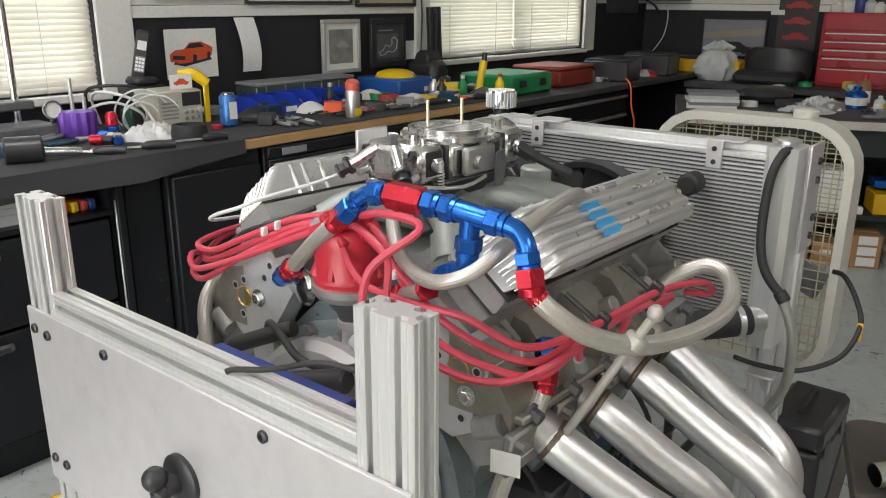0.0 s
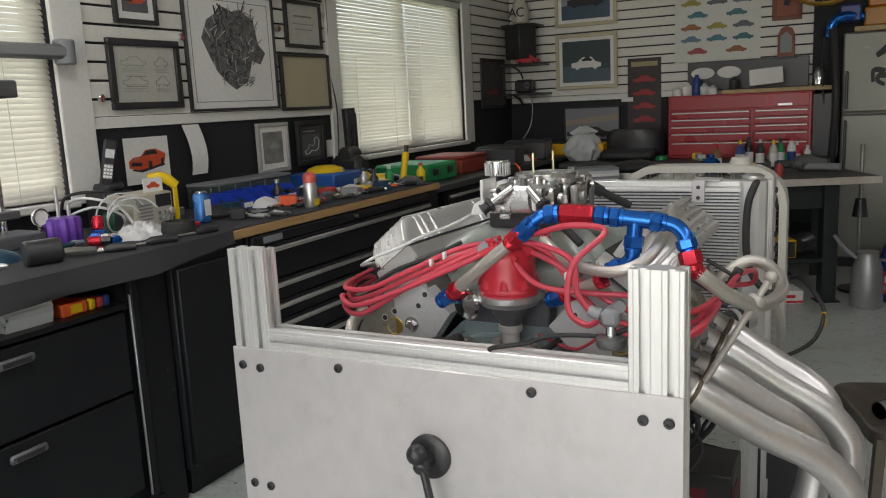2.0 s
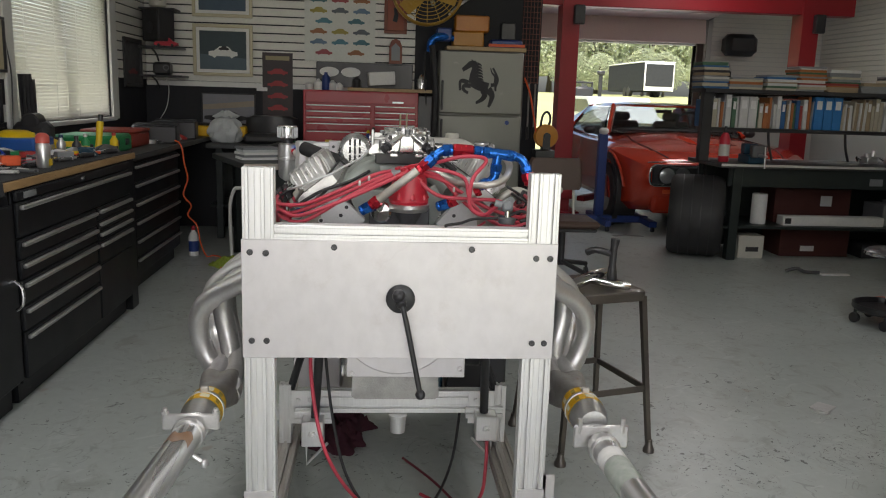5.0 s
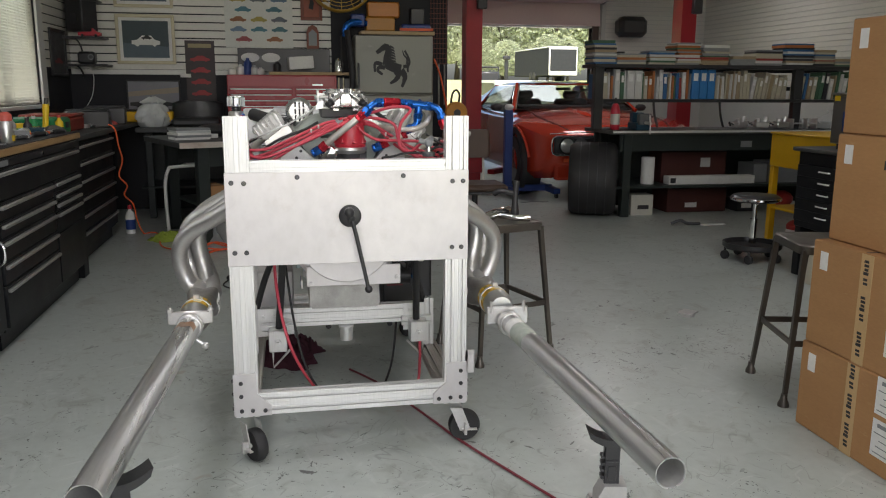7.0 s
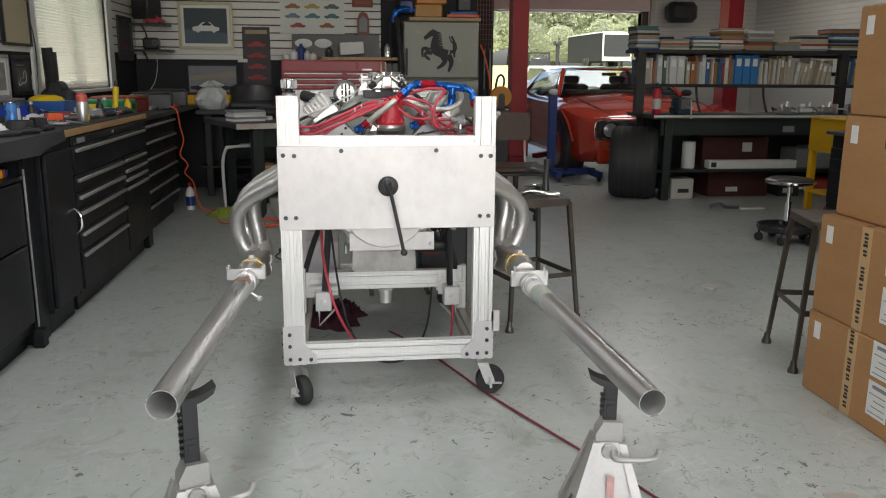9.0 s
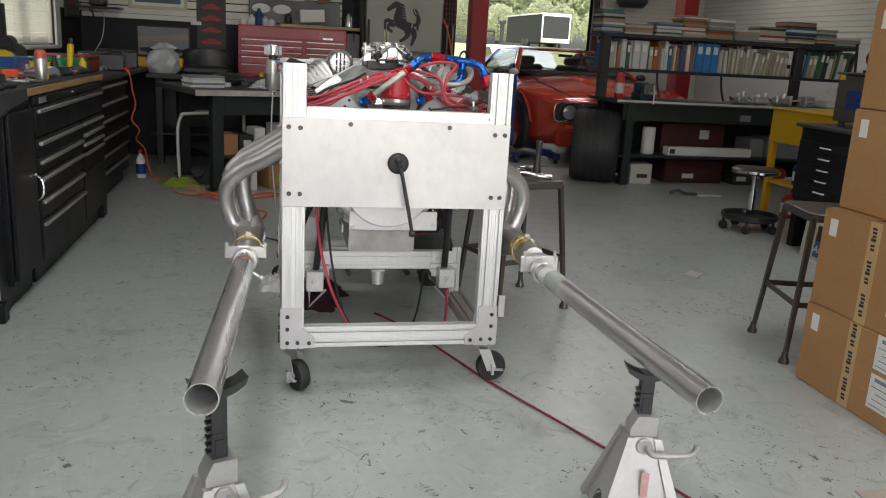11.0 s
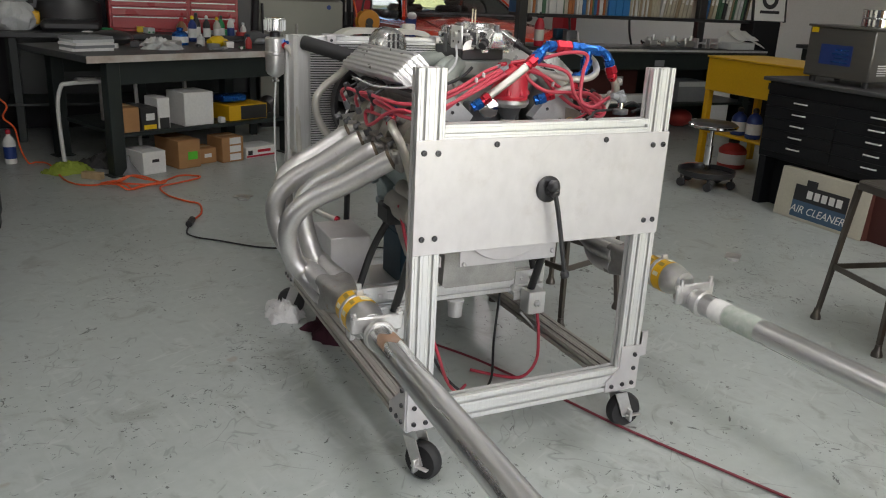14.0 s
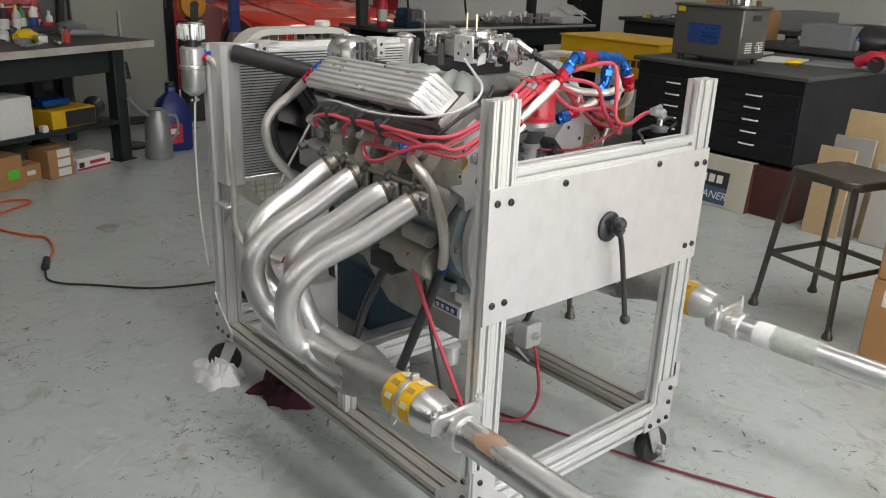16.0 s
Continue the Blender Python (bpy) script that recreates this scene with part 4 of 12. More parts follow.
pan = Geo().loft([[(CX + a * w, y, z) for a, y in ((-1, 0.83), (1, 0.83), (1, yf), (-1, yf))] for w, yf, z in ((0.15, 1.34, 0.57), (0.15, 1.34, 0.545), (0.125, 1.28, 0.53), (0.13, 1.14, 0.43), (0.12, 1.10, 0.42))])
part("oil_pan", pan, CAST, engine)
part("maker_plate", Geo().box(CX - 0.158, CX - 0.152, 0.80, 0.91, 0.503, 0.536, 0.001), PAPER, engine, "small white plate with blue emblem")
part("plate_emblem", Geo().box(CX - 0.160, CX - 0.158, 0.81, 0.90, 0.509, 0.530, 0.001), BLUEPAINT, engine)
for k in range(4):
    part("plate_bar", Geo().box(CX - 0.1612, CX - 0.160, 0.82 + k * 0.02, 0.832 + k * 0.02, 0.514, 0.525), PAPER, engine)
part("drain_sump", Geo().lathe([(0.001, 0), (0.024, 0), (0.027, 0.05), (0.03, 0.052), (0.03, 0.06)], (-0.83, 1.02, 0.235), (0, 0, 1), 18), ALU, engine)

headp = [(0.168, 1.071), (0.246, 1.005), (0.232, 0.965), (0.222, 0.925), (0.228, 0.897), (0.302, 0.884), (0.302, 0.825), (0.255, 0.80), (0.170, 0.878), (0.150, 0.945), (0.138, 1.0)]
PORTS = (0.79, 0.905, 1.03, 1.148)
END_FACE = {
    -1: ([(0.175, 1.035), (0.15, 1.02), (0.095, 0.970), (0.140, 0.905), (0.150, 0.862), (0.160, 0.825), (0.198, 0.815), (0.204, 0.850), (0.240, 0.876), (0.264, 0.902), (0.266, 0.925), (0.255, 0.962), (0.232, 0.996)],
         (0.216, 0.937), (0.178, 0.943), ((0.215, 0.966), (0.238, 0.952), (0.222, 0.905), (0.146, 1.004), (0.161, 0.981))),
    1: ([(0.180, 1.035), (0.144, 1.010), (0.101, 0.962), (0.160, 0.905), (0.175, 0.850), (0.221, 0.838), (0.256, 0.858), (0.255, 0.897), (0.274, 0.931), (0.280, 0.956), (0.264, 0.968), (0.236, 0.996)],
        (0.231, 0.941), (0.246, 0.909), ((0.197, 0.953), (0.261, 0.947), (0.236, 0.872), (0.150, 0.986))),
}
for s in (-1, 1):
    y0, y1 = 0.765, 1.345
    g = Geo().loft(ends(headp, y0, y1, s))
    head = part("cylinder_head", g, CAST, engine, "cast aluminium cylinder head")
    for k in range(5):
        yy = y0 + 0.05 + k * 0.12
        part("plug_tower", Geo().cyl((CX + s * 0.222, yy, 0.915), (CX + s * 0.300, yy, 0.962), 0.014, n=12, b=0.002), CAST, head)
    for py in PORTS:
        part("port_boss", Geo().loft([[(CX + s * o, py + dy, z) for dy, z in ((-w, z0), (w, z0), (w, z1), (-w, z1))] for o, w, z0, z1 in ((0.215, 0.036, 0.885, 0.990), (0.262, 0.036, 0.886, 0.978), (0.296, 0.033, 0.884, 0.935), (0.312, 0.029, 0.868, 0.905))]), PORTM, head, "beige stained exhaust port casting")
    part("flange_ledge", Geo().box(CX + s * 0.262, CX + s * 0.326, PORTS[0] - 0.022, PORTS[3] + 0.052, 0.883, 0.895, 0.003), PORTM, head)
    # machined rear end of the head with its brass plug, bolt and threaded holes
    outline, plug, bolt_at, holes = END_FACE[s]
    g = Geo().prism([(s * o, z) for o, z in (outline if s > 0 else outline[::-1])], -0.03, 0.010, Matrix.Translation((CX, y0, 0)) @ pose(0, 0, 0, 90, 0, 0))
    face = part("end_face", g, HEADM, head, "bright machined rear face of the cylinder head", 25)
    yf = y0 - 0.010
    part("core_plug", Geo().lathe([(0.0185, 0), (0.0185, 0.002), (0.017, 0.003), (0.0155, 0.0007)], (CX + s * plug[0], yf, plug[1]), (0, -1, 0), 22), BRASS, face, "round brass core plug")
    part("head_bolt", Geo().cyl((CX + s * bolt_at[0], yf, bolt_at[1]), (CX + s * bolt_at[0], yf - 0.010, bolt_at[1]), 0.010, n=6, b=0.002).cyl((CX + s * bolt_at[0], yf, bolt_at[1]), (CX + s * bolt_at[0], yf - 0.003, bolt_at[1]), 0.015, n=18), ZINC, face)
    for oo, zz in holes:
        part("thread_hole", Geo().cyl((CX + s * oo, yf - 0.0003, zz), (CX + s * oo, yf - 0.0015, zz), 0.0052, n=12), INK_AND_SHADE, face)
        part("hole_rim", Geo().ring((CX + s * oo, yf, zz), (0, -1, 0), 0.0052, 0.0078, 0.0012, 14), HEADM, face)
    g = Geo().tube([(CX + s * 0.262, y0 - 0.006, 0.865), (CX + s * 0.30, y0 - 0.004, 0.884)], 0.017, 14, 1)
    part("dowel_boss", g, CAST, face)
    part("dowel_hole", Geo().cyl((CX + s * 0.297, y0 - 0.004, 0.8825), (CX + s * 0.3045, y0 - 0.0038, 0.886), 0.0165, 0.0145, 14), IRON, face)
    # exhaust flange and studs
    for py in PORTS:
        m = Matrix.Translation((CX + s * 0.318, py, 0.852)) @ Matrix.Rotation(radians(s * 8), 4, "Y")
        fl = Geo().box(-0.008, 0.008, -0.050, 0.050, -0.034, 0.030, 0.004, m)
        fl.cyl(m @ Vector((s * 0.006, -0.04, 0.02)), m @ Vector((s * 0.022, -0.04, 0.02)), 0.007, n=6).cyl(m @ Vector((s * 0.006, 0.045, 0)), m @ Vector((s * 0.022, 0.045, 0)), 0.007, n=6)
        part("exhaust_flange", fl, STEEL_DULL, head)
    part("header_flange", Geo().box(CX + s * 0.322 - 0.004, CX + s * 0.322 + 0.004, PORTS[0] - 0.05, PORTS[3] + 0.05, 0.826, 0.842, 0.002), STEEL_DULL, head)
    for k in range(6):
        yy = y0 + 0.03 + k * 0.098
        part("flange_bolt", Geo().cyl((CX + s * 0.318, yy, 0.893), (CX + s * 0.336, yy, 0.886), 0.010, n=6, b=0.001).cyl((CX + s * 0.316, yy, 0.893), (CX + s * 0.321, yy, 0.891), 0.014, n=16), IRON, head)
        part("casting_rib", Geo().loft([[(CX + s * o, yy + 0.045 + dy, z) for dy, z in ((-w, z0), (w, z0), (w, z1), (-w, z1))] for o, w, z0, z1 in ((0.222, 0.008, 0.905, 1.000), (0.268, 0.005, 0.900, 0.965))]), CAST, head)
    # valve cover: tall inner wall, finned top sloping to an overhanging lip, sloped fluted ends
    c0y, c1y, rake = (0.765, 1.325, 0.9) if s < 0 else (0.778, 1.345, 1.1)
    cn, cu_ = Vector((0.616, 0.788)), Vector((0.788, -0.616))
    corner = Vector((0.172, 1.071))

    def at(u, v, y):
        q = corner + cu_ * u + cn * v
        return (CX + s * q.x, y, q.y - 0.010 * (y - 0.8) / 0.5)

    def end_y(v, far, inset=0.0):
        return c1y + 0.008 - 0.45 * v - inset if far else c0y - 0.004 + rake * v + inset

    ring0 = [(0.014, 0.030), (0.090, 0.030), (0.098, 0.048), (0.108, 0.064), (0.113, 0.073), (0.111, 0.084), (0.101, 0.091), (0.018, 0.094), (0.008, 0.090), (0.005, 0.080)]
    mid = (0.056, 0.040)
    rows = []
    for far in (False, True):
        steps = ((0.0, 0.14), (0.001, 0.06), (0.005, 0.02), (0.014, 0.0))
        for d, shrink in (steps if not far else steps[::-1]):
            pts = [(mid[0] + (u - mid[0]) * (1 - shrink), 0.030 + (v - 0.030) * (1 - 0.7 * shrink)) for u, v in ring0]
            rows.append([at(u, v, end_y(v, far, d)) for u, v in pts])
    cover = part("valve_cover", Geo().loft(rows), COVER, engine, "polished cast aluminium valve cover with long fins", 30)
    band = [(0.002, 0.0), (0.098, 0.0), (0.101, 0.004), (0.101, 0.026), (0.097, 0.030), (0.006, 0.030), (0.001, 0.026), (0.0, 0.004)]
    part("cover_spacer", Geo().loft([[at(u, v, y) for u, v in band] for y in (c0y + 0.026 * rake - 0.005, c1y - 0.004)]), COVER, cover, "bright spacer under the valve cover")
    part("cover_gasket", Geo().loft([[at(u, v, y) for u, v in ((0.0005, 0.0292), (0.103, 0.0292), (0.103, 0.0318), (0.0005, 0.0318))] for y in (c0y + 0.03 * rake - 0.007, c1y - 0.003)]), RUBBER, cover)
    for k in range(6):
        u = 0.019 + 0.0162 * k
        vt = 0.0935 - 0.0030 * (u - 0.018) / 0.083
        path = [at(u, 0.046, end_y(0.046, False) + 0.0035), at(u, vt - 0.012, end_y(vt - 0.012, False) + 0.0035), at(u, vt - 0.003, end_y(vt, False) + 0.002), at(u, vt + 0.001, end_y(vt, False) + 0.016), at(u, vt + 0.001, end_y(vt, True) - 0.014), at(u, vt - 0.004, end_y(vt, True) + 0.001), at(u, 0.055, end_y(0.055, True) + 0.001)]
        part("fin", Geo().tube(path, 0.0046, 12, 1), COVER, cover)
        if k < 5:
            uu = u + 0.0081
            for du in (-0.0046, 0.0046):
                part("flute", Geo().tube([at(uu + du, 0.040, end_y(0.040, False)), at(uu + du, 0.084, end_y(0.084, False))], 0.0014, 6, 1), COVER, cover)
    for yy in (c0y + 0.20, c1y - 0.11):
        part("side_rib", Geo().loft([[at(u, v, yy + dy) for u, v in ((0.088, 0.032), (0.096, 0.050), (0.111, 0.070), (0.104, 0.036))] for dy in (-0.005, 0.005)]), COVER, cover)
    for yy in (c0y + 0.11, c0y + 0.135, c0y + 0.175, c0y + 0.40):
        part("wall_rib", Geo().tube([at(0.012, 0.034, yy), at(0.007, 0.066, yy), at(0.008, 0.088, yy + 0.004)], 0.0042, 8, 2), COVER, cover)
tp = Geo()
row = []
for k in range(33):
    u = 0.030 + 0.070 * k / 32
    ridge = 0.72 + 0.28 * math.cos(2 * math.pi * (u - 0.019) / 0.0162)
    q = Vector((0.172, 1.071)) + Vector((0.788, -0.616)) * u + Vector((0.616, 0.788)) * (0.0940 - 0.0030 * (u - 0.018) / 0.083 + 0.0050 * ridge)
    row.append((CX + q.x, 1.0 + 0.004 * math.sin(k * 0.8), q.y - 0.004))
tp.v = row + [(x + 0.002, y + 0.052 + 0.004 * math.cos(k), z - 0.003) for k, (x, y, z) in enumerate(row)]
tp.v += [(x, y, z - 0.0015) for x, y, z in tp.v]
n = len(row)
tp.f = [(k, k + 1, n + k + 1, n + k) for k in range(n - 1)] + [(2 * n + k, 3 * n + k, 3 * n + k + 1, 2 * n + k + 1) for k in range(n - 1)]
part("masking_tape", tp, TAPEBLUE, engine, "strip of blue masking tape over the fins")

# intake manifold
g = Geo().loft(ends([(0.10, 0.945), (0.165, 1.06), (0.12, 1.075), (0.07, 1.04), (-0.07, 1.04), (-0.12, 1.075), (-0.165, 1.06), (-0.10, 0.945)], 0.85, 1.33))
g.box(CX - 0.075, CX + 0.075, 0.90, 1.09, 1.06, 1.115, 0.01)
g.cyl((CX, 1.29, 1.03), (CX, 1.29, 1.10), 0.03, n=16, b=0.004)
manifold = part("intake_manifold", g, INTAKE, engine, "green-grey cast intake manifold")
for s in (-1, 1):
    for py, by in ((0.84, 0.94), (0.93, 0.97), (1.14, 1.03), (1.25, 1.06)):
        part("runner", Geo().tube([(CX + s * 0.145, py, 1.045), (CX + s * 0.10, (py + by) / 2, 1.085), (CX + s * 0.05, by, 1.10)], 0.026, 10, 4), INTAKE, manifold)
part("carburettor_spacer", Geo().box(CX - 0.07, CX + 0.07, 0.90, 1.09, 1.112, 1.146, 0.003), BLACK, engine)

# carburettor
cb = Geo().box(CX - 0.062, CX + 0.062, 0.925, 1.065, 1.135, 1.19, 0.006)
cb.ring((CX, 0.995, 1.188), (0, 0, 1), 0.050, 0.076, 0.007, 36)
cb.ring((CX, 0.995, 1.195), (0, 0, 1), 0.058, 0.064, 0.010, 36)
for k in range(10):
    a = 2 * math.pi * k / 10
    cb.box(-0.004, 0.004, -0.006, 0.006, 0, 0.012, 0.001, Matrix.Translation((CX + 0.070 * math.cos(a), 0.995 + 0.070 * math.sin(a), 1.176)) @ Matrix.Rotation(a, 4, "Z"))
cb.box(CX - 0.004, CX + 0.004, 0.94, 1.05, 1.185, 1.205, 0.001)
carb = part("carburettor", cb, ZINC, engine, "bright four-barrel carburettor with gold studs")
for sy, ya, yb in ((-1, 0.862, 0.918), (1, 1.072, 1.128)):
    b = Geo().box(CX - 0.058, CX + 0.058, ya, yb, 1.137, 1.193, 0.008)
    b.prism([(-0.03, -0.02), (0.03, -0.02), (0.045, 0.02), (-0.045, 0.02)], 0, 0.01, Matrix.Translation((CX, ya if sy < 0 else yb + 0.01, 1.166)) @ pose(0, 0, 0, 90, 0, 0))
    for bx in (-0.048, 0.048):
        for bz in (1.147, 1.183):
            b.cyl((CX + bx, ya - 0.004 if sy < 0 else yb, bz), (CX + bx, ya if sy < 0 else yb + 0.004, bz), 0.006, n=6)
    b.cyl((CX + 0.02, (ya + yb) / 2, 1.193), (CX + 0.02, (ya + yb) / 2, 1.206), 0.009, n=10)
    part("float_bowl", b, ZINC, carb)
    part("metering_block", Geo().box(CX - 0.06, CX + 0.06, 0.918 if sy < 0 else 1.065, 0.925 if sy < 0 else 1.072, 1.136, 1.19, 0.002), BLACK, carb)
for k in range(6):
    a = math.pi / 3 * k + 0.3
    part("screw", Geo().bolt((CX + 0.072 * math.cos(a), 0.995 + 0.072 * math.sin(a), 1.19), (0, 0, 1), 0.006, 0.007), STEEL, carb)
for sx in (-1, 1):
    # Thin black plates paint the dark of gaps in the castings.
    part("body_recess", Geo().box(CX + sx * 0.0615, CX + sx * 0.0635, 0.94, 0.985, 1.143, 1.18, 0.001), BLACK, carb)
    part("body_recess", Geo().box(CX + sx * 0.0615, CX + sx * 0.0635, 1.005, 1.05, 1.143, 1.18, 0.001), BLACK, carb)
    part("bowl_recess", Geo().box(CX + sx * 0.0575, CX + sx * 0.0592, 0.872, 0.908, 1.148, 1.184, 0.001), BLACK, carb)
    part("boss", Geo().cyl((CX + sx * 0.06, 0.89, 1.165), (CX + sx * 0.071, 0.89, 1.165), 0.011, n=14, b=0.002), ZINC, carb)
    part("boss", Geo().cyl((CX + sx * 0.06, 1.10, 1.165), (CX + sx * 0.071, 1.10, 1.165), 0.011, n=14, b=0.002), ZINC, carb)
    part("throttle_arm", Geo().prism([(-0.012, -0.03), (0.01, -0.032), (0.016, 0.0), (0.012, 0.026), (-0.008, 0.022)], 0, 0.003, Matrix.Translation((CX + sx * 0.086, 1.015, 1.148)) @ Matrix(((0, 0, sx, 0), (1, 0, 0, 0), (0, 1, 0, 0), (0, 0, 0, 1)))), IRON, carb)
    part("idle_screw", Geo().cyl((CX + sx * 0.05, 0.862, 1.15), (CX + sx * 0.05, 0.842, 1.145), 0.005, n=8), STEEL, carb)
for bx, bz in ((-0.03, 1.158), (0.03, 1.158), (0.0, 1.180)):
    part("bowl_rib", Geo().box(CX + bx - 0.004, CX + bx + 0.004, 0.855, 0.862, bz - 0.016, bz + 0.012, 0.002), ZINC, carb)
part("base_gasket", Geo().box(CX - 0.072, CX + 0.072, 0.905, 1.085, 1.1345, 1.1375, 0.001), IRON, carb)
part("accelerator_link", Geo().tube([(CX + 0.08, 0.99, 1.135), (CX + 0.082, 0.93, 1.128), (CX + 0.05, 0.875, 1.132)], 0.003, 6, 3), STEEL, carb)
for bx in (-0.03, 0.03):
    part("stud", Geo().cyl((CX - 0.006 + bx * 0.35, 0.995 + bx, 1.205), (CX - 0.006 + bx * 0.35, 0.995 + bx, 1.246), 0.0026, n=8), STUDM, carb)
for sx in (-1, 1):
    part("side_casting", Geo().box(CX + sx * 0.064, CX + sx * 0.078, 0.945, 1.02, 1.14, 1.183, 0.004).cyl((CX + sx * 0.078, 0.97, 1.16), (CX + sx * 0.088, 0.97, 1.16), 0.01, n=12), CAST, carb)
    part("vent_tube", Geo().cyl((CX + sx * 0.03, 0.9, 1.193), (CX + sx * 0.03, 0.9, 1.199), 0.006, n=10), ZINC, carb)
tower = Geo().loft([[(CX + dx, yy, z) for dx, yy in ((-w, y1_), (w, y1_), (w * 1.5, 0.864), (-w * 1.5, 0.864))] for w, y1_, z in ((0.012, 0.858, 1.138), (0.020, 0.846, 1.143), (0.017, 0.842, 1.160), (0.016, 0.845, 1.186), (0.014, 0.852, 1.192))])
part("bowl_tower", tower, ZINC, carb)
part("tower_plug", Geo().cyl((CX + 0.002, 0.862, 1.190), (CX + 0.002, 0.862, 1.206), 0.008, n=6, b=0.001), IRON, carb)
for sx in (-1, 1):
    p, q = Vector((CX + sx * 0.016, 0.852, 1.188)), Vector((CX + sx * 0.052, 0.826, 1.160))
    d = (q - p).normalized()
    part("inlet_tube", Geo().cyl(p, q, 0.0088, n=16, b=0.001), ZINC, carb)
    part("inlet_nut", Geo().cyl(q - d * 0.004, q + d * 0.006, 0.0145, n=8, b=0.002).cyl(q + d * 0.006, q + d * 0.016, 0.0105, n=6).cyl(q + d * 0.016, q + d * 0.020, 0.012, n=14), BLACK, carb, "black inlet fitting")
    part("pump_lever", Geo().box(CX + sx * 0.024, CX + sx * 0.046, 0.852, 0.860, 1.128, 1.138, 0.002), ZINC, carb)
    part("bowl_screw", Geo().cyl((CX + sx * 0.046, 0.862, 1.182), (CX + sx * 0.046, 0.852, 1.182), 0.007, n=6, b=0.001), BLACK, carb)
part("pump_spring", Geo().tube([(CX + 0.076 + 0.0045 * math.cos(a), 0.885 + 0.0045 * math.sin(a), 1.132 + a * 0.0007) for a in [i * 0.7 for i in range(56)]], 0.0011, 6, 1).cyl((CX + 0.076, 0.885, 1.158), (CX + 0.076, 0.885, 1.172), 0.004, n=10), STEEL, carb)
part("feed_line", Geo().tube([(CX + 0.060, 0.820, 1.152), (CX + 0.085, 0.806, 1.136), (CX + 0.118, 0.792, 1.112), (CX + 0.135, 0.786, 1.098)], 0.0075, 10, 4), RUBBER, carb, "black covered feed line")
part("feed_stub", Geo().cyl((CX + 0.06, 1.10, 1.165), (CX + 0.125, 1.17, 1.115), 0.009, n=10).cyl((CX + 0.06, 1.10, 1.165), (CX + 0.078, 1.119, 1.15), 0.014, n=6), BLACK, carb)
lb = Geo().box(-0.945, -0.938, 0.885, 0.955, 1.135, 1.20, 0.002).box(-0.938, -0.90, 0.885, 0.955, 1.135, 1.141, 0.002)
lb.box(-0.938, -0.915, 0.952, 0.957, 1.141, 1.19, 0.002)
part("linkage_bracket", lb, ALU, carb, "white-edged throttle cable bracket")
for by, bz in ((0.90, 1.155), (0.935, 1.155), (0.90, 1.185)):
    part("bracket_hole", Geo().cyl((-0.9455, by, bz), (-0.9465, by, bz), 0.004, n=10), INK_AND_SHADE, carb)
part("throttle_quadrant", Geo().prism([(0, 0)] + [(0.026 * math.cos(a), 0.026 * math.sin(a)) for a in [1.5 + i * 0.2 for i in range(10)]], 0, 0.003, Matrix.Translation((-0.925, 0.86, 1.138)) @ pose(0, 0, 0, 90, 0, 0)), ALU, carb)
carb.location.z += 0.009
carb.location.x += 0.018
part("linkage_bolt", Geo().cyl((-0.945, 0.92, 1.175), (-0.90, 0.92, 1.175), 0.005, n=10).cyl((-0.952, 0.92, 1.175), (-0.945, 0.92, 1.175), 0.009, n=6), STEEL, carb)

# distributor
dist = place("distributor", "red-capped distributor with machined metal body at the back of the engine", "distributor", (-0.821, 0.765, 0.93))
g = Geo().lathe([(0.053, 0), (0.055, 0.010), (0.051, 0.016), (0.049, 0.062), (0.046, 0.080), (0.038, 0.088), (0.03, 0.09)], (-0.821, 0.765, 1.018), (0.02, -0.06, 1), 24)
for k in range(8):
    a = math.pi / 4 * k + 0.2
    p = Vector((-0.821 + 0.026 * math.cos(a), 0.762 + 0.026 * math.sin(a), 1.085))
    part("terminal", Geo().cyl(p, p + Vector((0.3 * (p.x + 0.821), 0.3 * (p.y - 0.762), 0.032)), 0.0085, 0.0075, 10), REDCAP, dist)
    q = Vector((-0.821 + 0.051 * math.cos(a), 0.765 + 0.051 * math.sin(a), 1.03))
    part("rib", Geo().cyl(q, (p.x, p.y, 1.09), 0.0085, 0.007, 8), REDCAP, dist)
part("cap", g, REDCAP, dist, "red ribbed distributor cap")
part("ring", Geo().lathe([(0.040, -0.022), (0.051, -0.020), (0.056, -0.012), (0.058, -0.010), (0.058, 0.0), (0.052, 0.002)], (-0.821, 0.765, 1.016), (0, 0, 1), 32), POLISHED, dist, "machined metal ring under the cap")
part("housing", Geo().lathe([(0.018, -0.062), (0.024, -0.046), (0.033, -0.036), (0.036, -0.021)], (-0.821, 0.765, 1.016), (0, 0, 1), 28), IRON, dist, "dark tapered distributor housing")
part("shaft_collar", Geo().lathe([(0.016, -0.10), (0.016, -0.075), (0.022, -0.070), (0.022, -0.060), (0.019, -0.058)], (-0.821, 0.765, 1.016), (0, 0, 1), 22), ALU, dist)
part("vacuum_can", Geo().lathe([(0.001, 0), (0.026, 0.002), (0.03, 0.008), (0.026, 0.014), (0.001, 0.02)], (-0.895, 0.75, 0.995), (-0.3, -1, 0), 20).cyl((-0.88, 0.755, 0.995), (-0.83, 0.76, 0.998), 0.005, n=8), CHROME, dist)

